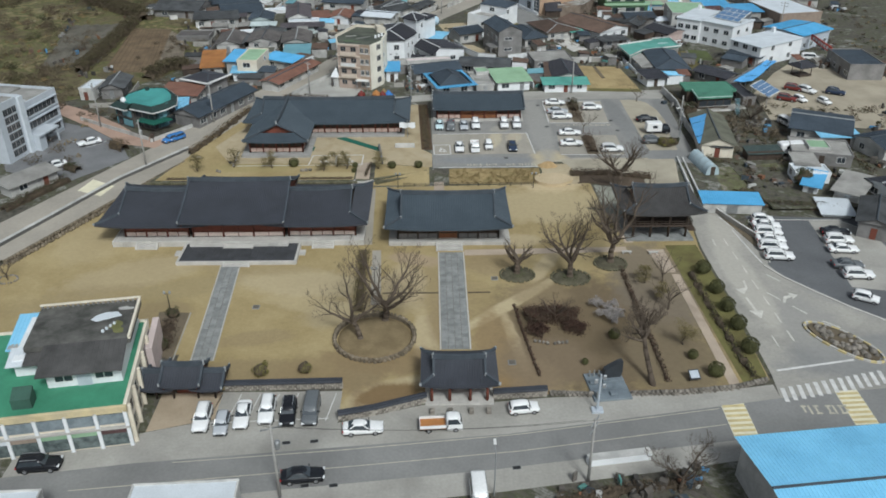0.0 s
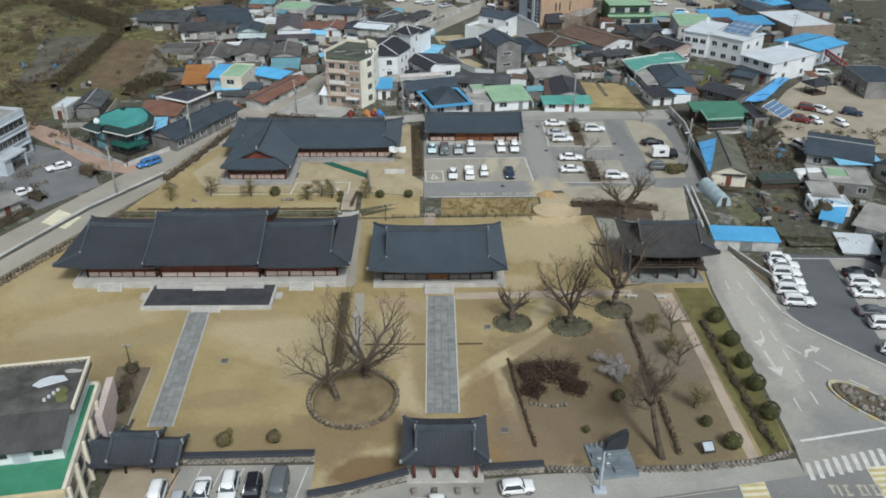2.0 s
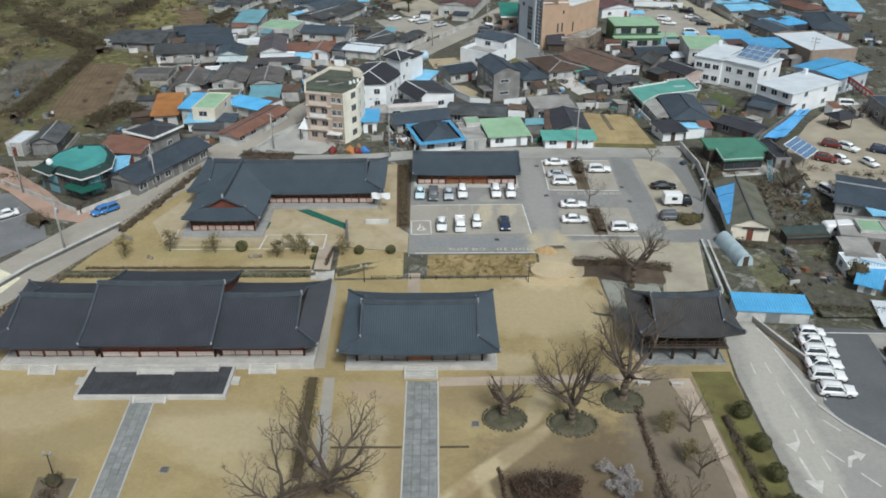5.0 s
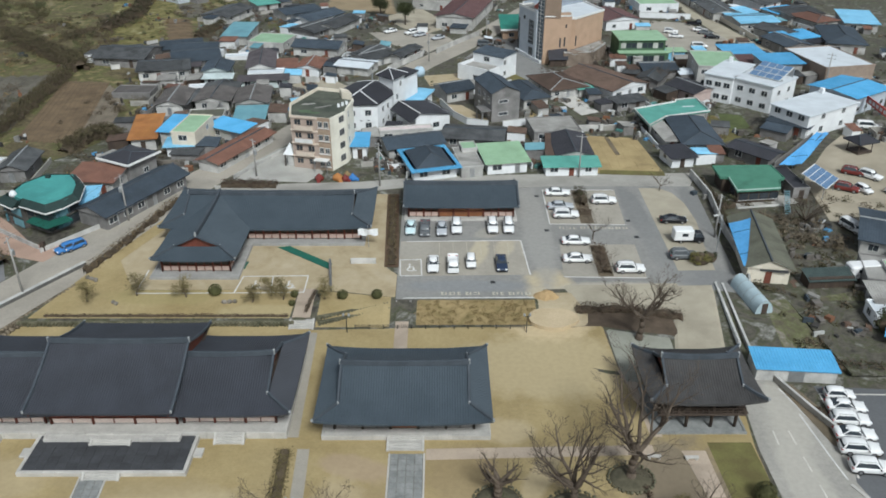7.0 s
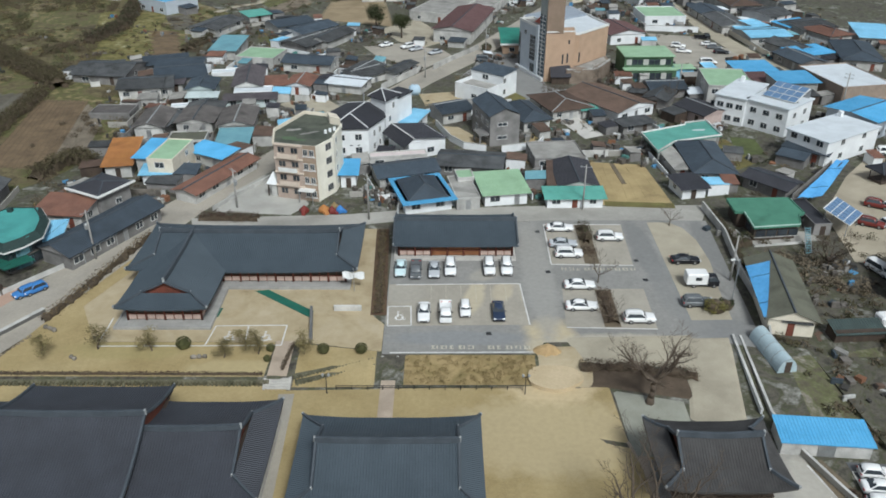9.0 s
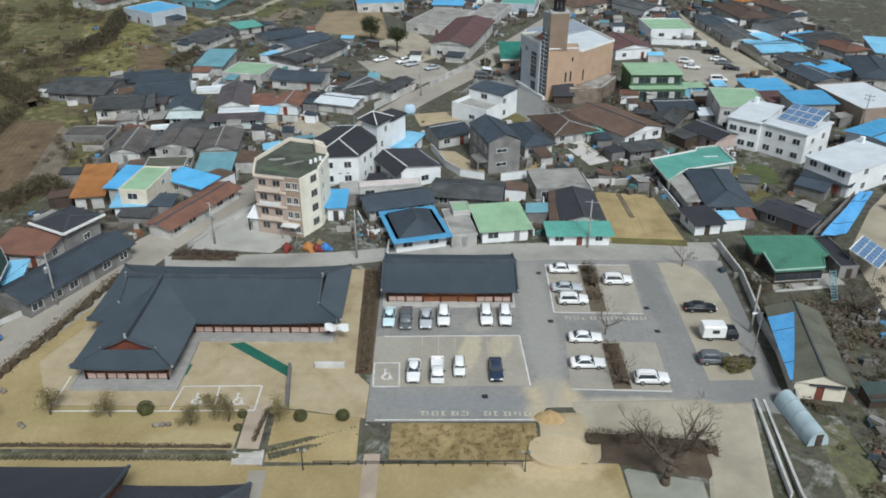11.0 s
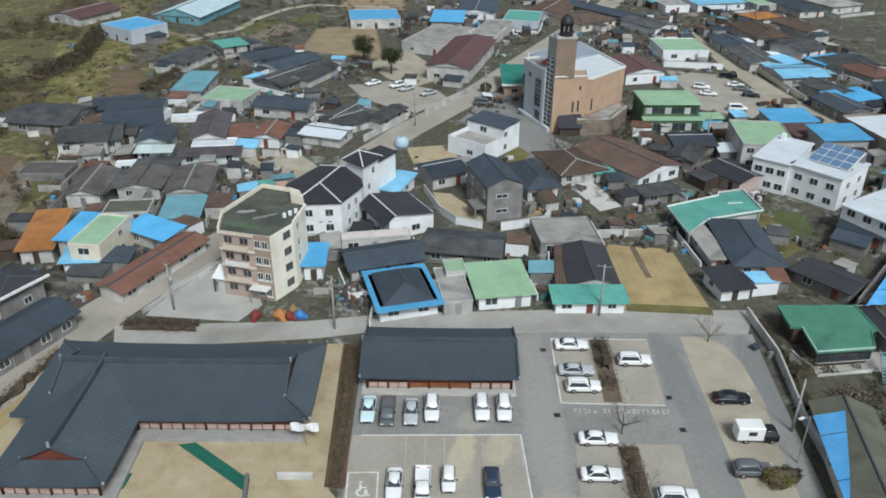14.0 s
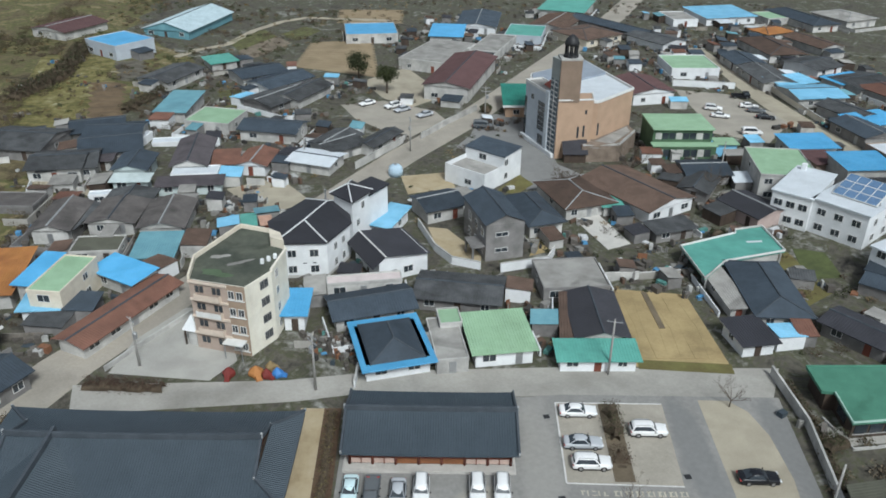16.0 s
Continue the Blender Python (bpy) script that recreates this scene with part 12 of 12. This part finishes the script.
# yards: walls, lean-tos and clutter round the houses
rc = random.Random(31)
LEAN = [(R_SLATE, "dark slate-grey"), (R_SLATE, "dark slate-grey"), (R_GREY, "weathered grey"), (R_GREY, "weathered grey"), (R_GREY, "weathered grey"), (R_BLACK, "black"), (R_CONC, "bare concrete"), (R_CONC, "bare concrete"),
        (R_BROWN, "brown"), (R_BROWN, "brown"), (R_RED, "rust-red"), (R_SKY, "pale blue"), (R_WHITE, "white"), (R_TEAL, "faded teal")]
HOUSES = list(PLACED)
made = 0
for hx, hy, yaw, W, D, h in HOUSES:
    if hy < 190 or made >= 120:
        continue
    for tries in range(5):
        w, d = rc.uniform(2.5, 6.5), rc.uniform(2.5, 4.5)
        side = rc.choice(((1, 0), (-1, 0), (0, -1), (0, 1)))
        u, v = side[0] * (W / 2 + d / 2 + 0.1) + (rc.uniform(-0.3, 0.3) * W if not side[0] else 0), side[1] * (D / 2 + d / 2 + 0.1) + (rc.uniform(-0.3, 0.3) * D if not side[1] else 0)
        c, s_ = math.cos(radians(yaw)), math.sin(radians(yaw))
        x, y = hx + u * c - v * s_, hy + u * s_ + v * c
        if (x < -72 and y < 262) or not in_yards(x, y, rc, 0.0) or not all(clear_of(x + a, y + b, 0.0) for a in (-1.2, 1.2) for b in (-1.2, 1.2)):
            continue
        turn = yaw + {(1, 0): 90, (-1, 0): -90, (0, -1): 0, (0, 1): 180}[side]
        m, word = LEAN[rc.randrange(len(LEAN))]
        hh = rc.uniform(1.9, 2.5)
        PLACED.append((x, y, turn, w, d, hh))
        ob = thing("lean_to", x, y, ground_z(x, y), turn, "low lean-to shed with a %s sheet roof" % word, "shed")
        part("wall", Geo().box(-w / 2 + 0.15, w / 2 - 0.15, -d / 2 + 0.15, d / 2, -0.3, hh - 0.06), rc.choice((PALEWALL, GREYWALL, GREYWALL, WHITE, DARKWOOD)), ob)
        part("roof", ribbed(Geo(), -w / 2, w / 2, (-d / 2 - 0.2, hh), (d / 2, hh + 0.35)), m, ob)
        made += 1
        break
for k, (hx, hy, yaw, W, D, h) in enumerate(HOUSES):
    if hy < 192:
        continue
    c, s_ = math.cos(radians(yaw)), math.sin(radians(yaw))
    to = lambda u, v: (hx + u * c - v * s_, hy + u * s_ + v * c)
    dep, sx = rc.uniform(3.5, 6.5), rc.choice((-1, 1))
    run = [to(sx * (W / 2 + 0.8), D / 2), to(sx * (W / 2 + 0.8), -D / 2 - dep), to(sx * (0.12 * W), -D / 2 - dep)]
    if rc.random() < 0.4:
        run.append(to(-sx * (W / 2 + 0.6), -D / 2 - dep))
    pts = []
    for (ax, ay), (bx, by) in zip(run, run[1:]):
        n = max(1, round(math.hypot(bx - ax, by - ay) / 1.2))
        pts += [(ax + (bx - ax) * i / n, ay + (by - ay) * i / n) for i in range(n)]
    pts.append(run[-1])
    g, hh = Geo(), rc.uniform(1.1, 1.7)
    cut = []
    for q in pts + [None]:
        if q and in_yards(q[0], q[1], rc, 0.25):
            cut.append(q)
            continue
        if len(cut) > 2:
            break
        cut = []
    if len(cut) > 2:
        z = ground_z(*cut[0])
        g.beam([(a, b, z - 0.2) for a, b in cut], 0.26, hh)
        solo("yard_wall", g, rc.choice((PALEWALL, GREYWALL, WHITE, CONCRETE, RUBBLE, PALEWALL)), rc.choice(("low rendered yard wall beside a house", "old concrete block yard wall")), "wall")
rows_of = [(x, y) for x, y in ((rc.uniform(-66, 140), rc.uniform(196, 420)) for _ in range(4000))]
made = 0
for x, y in rows_of:
    w, d, turn, hh = rc.uniform(2.4, 5.5), rc.uniform(2.2, 4.2), rc.uniform(-15, 15) + rc.choice((0, 90)), rc.uniform(1.9, 2.5)
    if made >= 75 or not in_yards(x, y, rc, 2.2) or clear_of(x, y, 7.0):
        continue
    m, word = LEAN[rc.randrange(len(LEAN))]
    PLACED.append((x, y, turn, w, d, hh))
    ob = thing("yard_shed", x, y, ground_z(x, y), turn, "small yard shed with a %s sheet roof" % word, "shed")
    part("wall", Geo().box(-w / 2 + 0.2, w / 2 - 0.2, -d / 2 + 0.2, d / 2 - 0.15, -0.3, hh - 0.06), rc.choice((PALEWALL, GREYWALL, GREYWALL, WHITE, DARKWOOD)), ob)
    part("roof", ribbed(Geo(), -w / 2, w / 2, (-d / 2, hh), (d / 2, hh + 0.4)), m, ob)
    made += 1
JUNK = bpy.data.materials.new("yard clutter")
JUNK.use_nodes = True
jn, jl = JUNK.node_tree.nodes, JUNK.node_tree.links
jr, jg, jnz, jm = jn.new("ShaderNodeValToRGB"), jn.new("ShaderNodeNewGeometry"), jn.new("ShaderNodeTexNoise"), jn.new("ShaderNodeMix")
jr.color_ramp.interpolation = "CONSTANT"
je = jr.color_ramp.elements
je[0].position, je[0].color = 0.0, (0.06, 0.055, 0.05, 1)
je[1].position, je[1].color = 0.2, (0.13, 0.115, 0.1, 1)
for p, cc in ((0.42, (0.2, 0.18, 0.16)), (0.58, (0.32, 0.31, 0.29)), (0.67, (0.55, 0.55, 0.53)), (0.73, (0.16, 0.1, 0.07)), (0.8, (0.06, 0.08, 0.1)), (0.87, (0.28, 0.13, 0.07)), (0.92, (0.12, 0.34, 0.6)), (0.95, (0.12, 0.3, 0.27)), (0.975, (0.75, 0.76, 0.78))):
    je.new(p).color = (*cc, 1)
jnz.inputs["Scale"].default_value, jnz.inputs["Detail"].default_value = 2.5, 5
jm.data_type, jm.blend_type = "RGBA", "MULTIPLY"
jm.inputs[0].default_value = 0.6
jl.new(jg.outputs["Random Per Island"], jr.inputs["Fac"])
jl.new(jg.outputs["Position"], jnz.inputs["Vector"])
jl.new(jr.outputs[0], jm.inputs[6])
jl.new(jnz.outputs["Fac"], jm.inputs[7])
jb = [q for q in jn if q.type == "BSDF_PRINCIPLED"][0]
jb.inputs["Roughness"].default_value = 0.85
jl.new(jm.outputs[2], jb.inputs["Base Color"])


def clutter(label, n, box, keep, seed, lo=0.15, hi=0.9):
    """Boxes, boards, pots and sheets lying about, too many and too small to count."""
    rnd = random.Random(seed)
    g = Geo()
    k = 0
    while k < n:
        x, y = rnd.uniform(box[0], box[1]), rnd.uniform(box[2], box[3])
        if not keep(x, y, rnd):
            continue
        for _ in range(rnd.randrange(3, 12)):
            px, py = x + rnd.gauss(0, 1.1), y + rnd.gauss(0, 1.1)
            if not clear_of(px, py, 0.1):
                continue
            a, b = rnd.uniform(lo, hi), rnd.uniform(lo, hi) * 0.7
            hh = rnd.choice((0.06, 0.15, 0.4, 0.8, 1.1)) * rnd.uniform(0.7, 1.2)
            t, z = rnd.uniform(0, 3.14), ground_z(px, py)
            ca, sa = math.cos(t), math.sin(t)
            q = [(px + u * ca - v * sa, py + u * sa + v * ca) for u, v in ((-a, -b), (a, -b), (a, b), (-a, b))]
            tilt = rnd.uniform(-0.12, 0.12)
            g.hexa([(*p, z - 0.02) for p in q], [(p[0] + tilt * 0.4, p[1], z + hh + (tilt if i in (0, 3) else -tilt) * min(1, hh)) for i, p in enumerate(q)])
            k += 1
    solo("yard_clutter", g, JUNK, label, "yard clutter", kind="stuff")


clutter("boxes, boards, pots and sheets lying in the village yards", 4200, (-66, 150, 194, 440), lambda x, y, r: in_yards(x, y, r) and not clear_of(x, y, 3.0), 41)
clutter("rubble, boards and pots in the weedy plots", 260, (54, 112, 131, 182), lambda x, y, r: clear_of(x, y, 0.2) and x > 57, 42)
clutter("stones and litter on the hillside plots", 240, (-118, -66, 205, 350), lambda x, y, r: True, 43, 0.15, 0.6)
wall_run("road_parapet", [(-71.6, 115.4), (-60.4, 141.6), (-51.2, 156.6)], 0.6, 0.5, mat("dark weathered concrete", (0.14, 0.135, 0.13), (0.09, 0.088, 0.085), 0.5, 0.9, bump=0.3), "dark weathered parapet along the west road")
park("caravan", "white", 72.6, 152.6, 95)
TS = thing("tarp_shed", 66.2, 150.6, UP, 4, "low shed covered with dark green tarpaulin", "shed")
part("wall", Geo().box(-3.6, 3.6, -1.3, 1.3, -0.2, 1.7), DARKWOOD, TS)
part("cover", ribbed(Geo(), -3.8, 3.8, (-1.6, 1.5), (1.5, 2.1)), mat("dark green tarpaulin", (0.06, 0.085, 0.08), (0.045, 0.062, 0.06), 0.5, 0.7, bump=0.4), TS)

clutter("heap of wooden crates and pots beside the blue-edged house", 160, (-6.5, -0.5, 192.2, 199.5), lambda x, y, r: True, 44, 0.12, 0.45)

clutter("rubble and boards in the plot beside the street", 110, (9, 31, 56, 65.4), lambda x, y, r: y < 62.6 + 0.13 * (x - 5), 45, 0.12, 0.6)
wall_run("plot_wall", [(16.2, 66.6), (23.4, 67.6)], 1.0, 0.9, WHITE, "low white wall beside the street", 0.0)
hedge([(12, 61), (20, 62.6), (28, 63.6)], 1.6, 0.8, TWIG, "dead brush in the plot beside the street", 46, rough=0.9)
stone_bank("tree_ring", ring(-66.0, 106.8, 1.5, 1.3, 10), 0.25, 0.03, "small ring of stones on the lawn", 0.4, 47)
bare_tree(-66.0, 106.8, 0, 3.6, 84, "small bare tree in a stone ring", (0, 0), 0.3, 2, r=0.1)
bare_tree(25.4, 62.4, 0, 6.0, 85, "bare tree beside the street", (0.1, 0.1), 0.3, 3, r=0.18, limbs=5)

SG = thing("shop_sign", -50.8, 170.6, UP, 65, "long white shop sign strip along the slate building", "sign")
part("board", Geo().box(0, 7.6, -0.08, 0.08, 2.1, 2.9), mat("blue-grey sign board", (0.2, 0.26, 0.36), (0.16, 0.21, 0.3), 0.6, 0.5), SG)
for i in range(9):
    part("sign_bar", Geo().box(0.35 + 0.8 * i, 0.9 + 0.8 * i, -0.12, -0.07, 2.25, 2.75), FRAMEW, SG)
for x in (0.3, 7.3):
    part("post", Geo().box(x - 0.05, x + 0.05, -0.05, 0.05, 0, 2.1), STEEL, SG)


def cover(x, y, w, d, z, label, material):
    b = thing("drain_cover", x, y, z, 8, label, "drain cover", "drain covers")
    part("frame", Geo().box(-w / 2, w / 2, -d / 2, d / 2, 0, 0.02), FLAG, b)
    part("grating", Geo().box(-w / 2 + 0.06, w / 2 - 0.06, -d / 2 + 0.06, d / 2 - 0.06, 0.02, 0.03), material, b)


for x, y in ((-17.8, 70.5), (-14.6, 70.7), (-14.8, 63.9), (-11.7, 63.9), (8.3, 66.2)):
    cover(x, y, 1.0, 0.6, 0.035, "dark iron street drain in a stone frame", BLACKIRON)
for x, y in ((24.8, 168.5), (24.5, 182.5), (14.3, 151.1), (40.0, 166.0), (39.8, 172.2)):
    cover(x, y, 0.9, 0.9, UP + 0.026, "dark iron manhole cover in the car park", BLACKIRON)
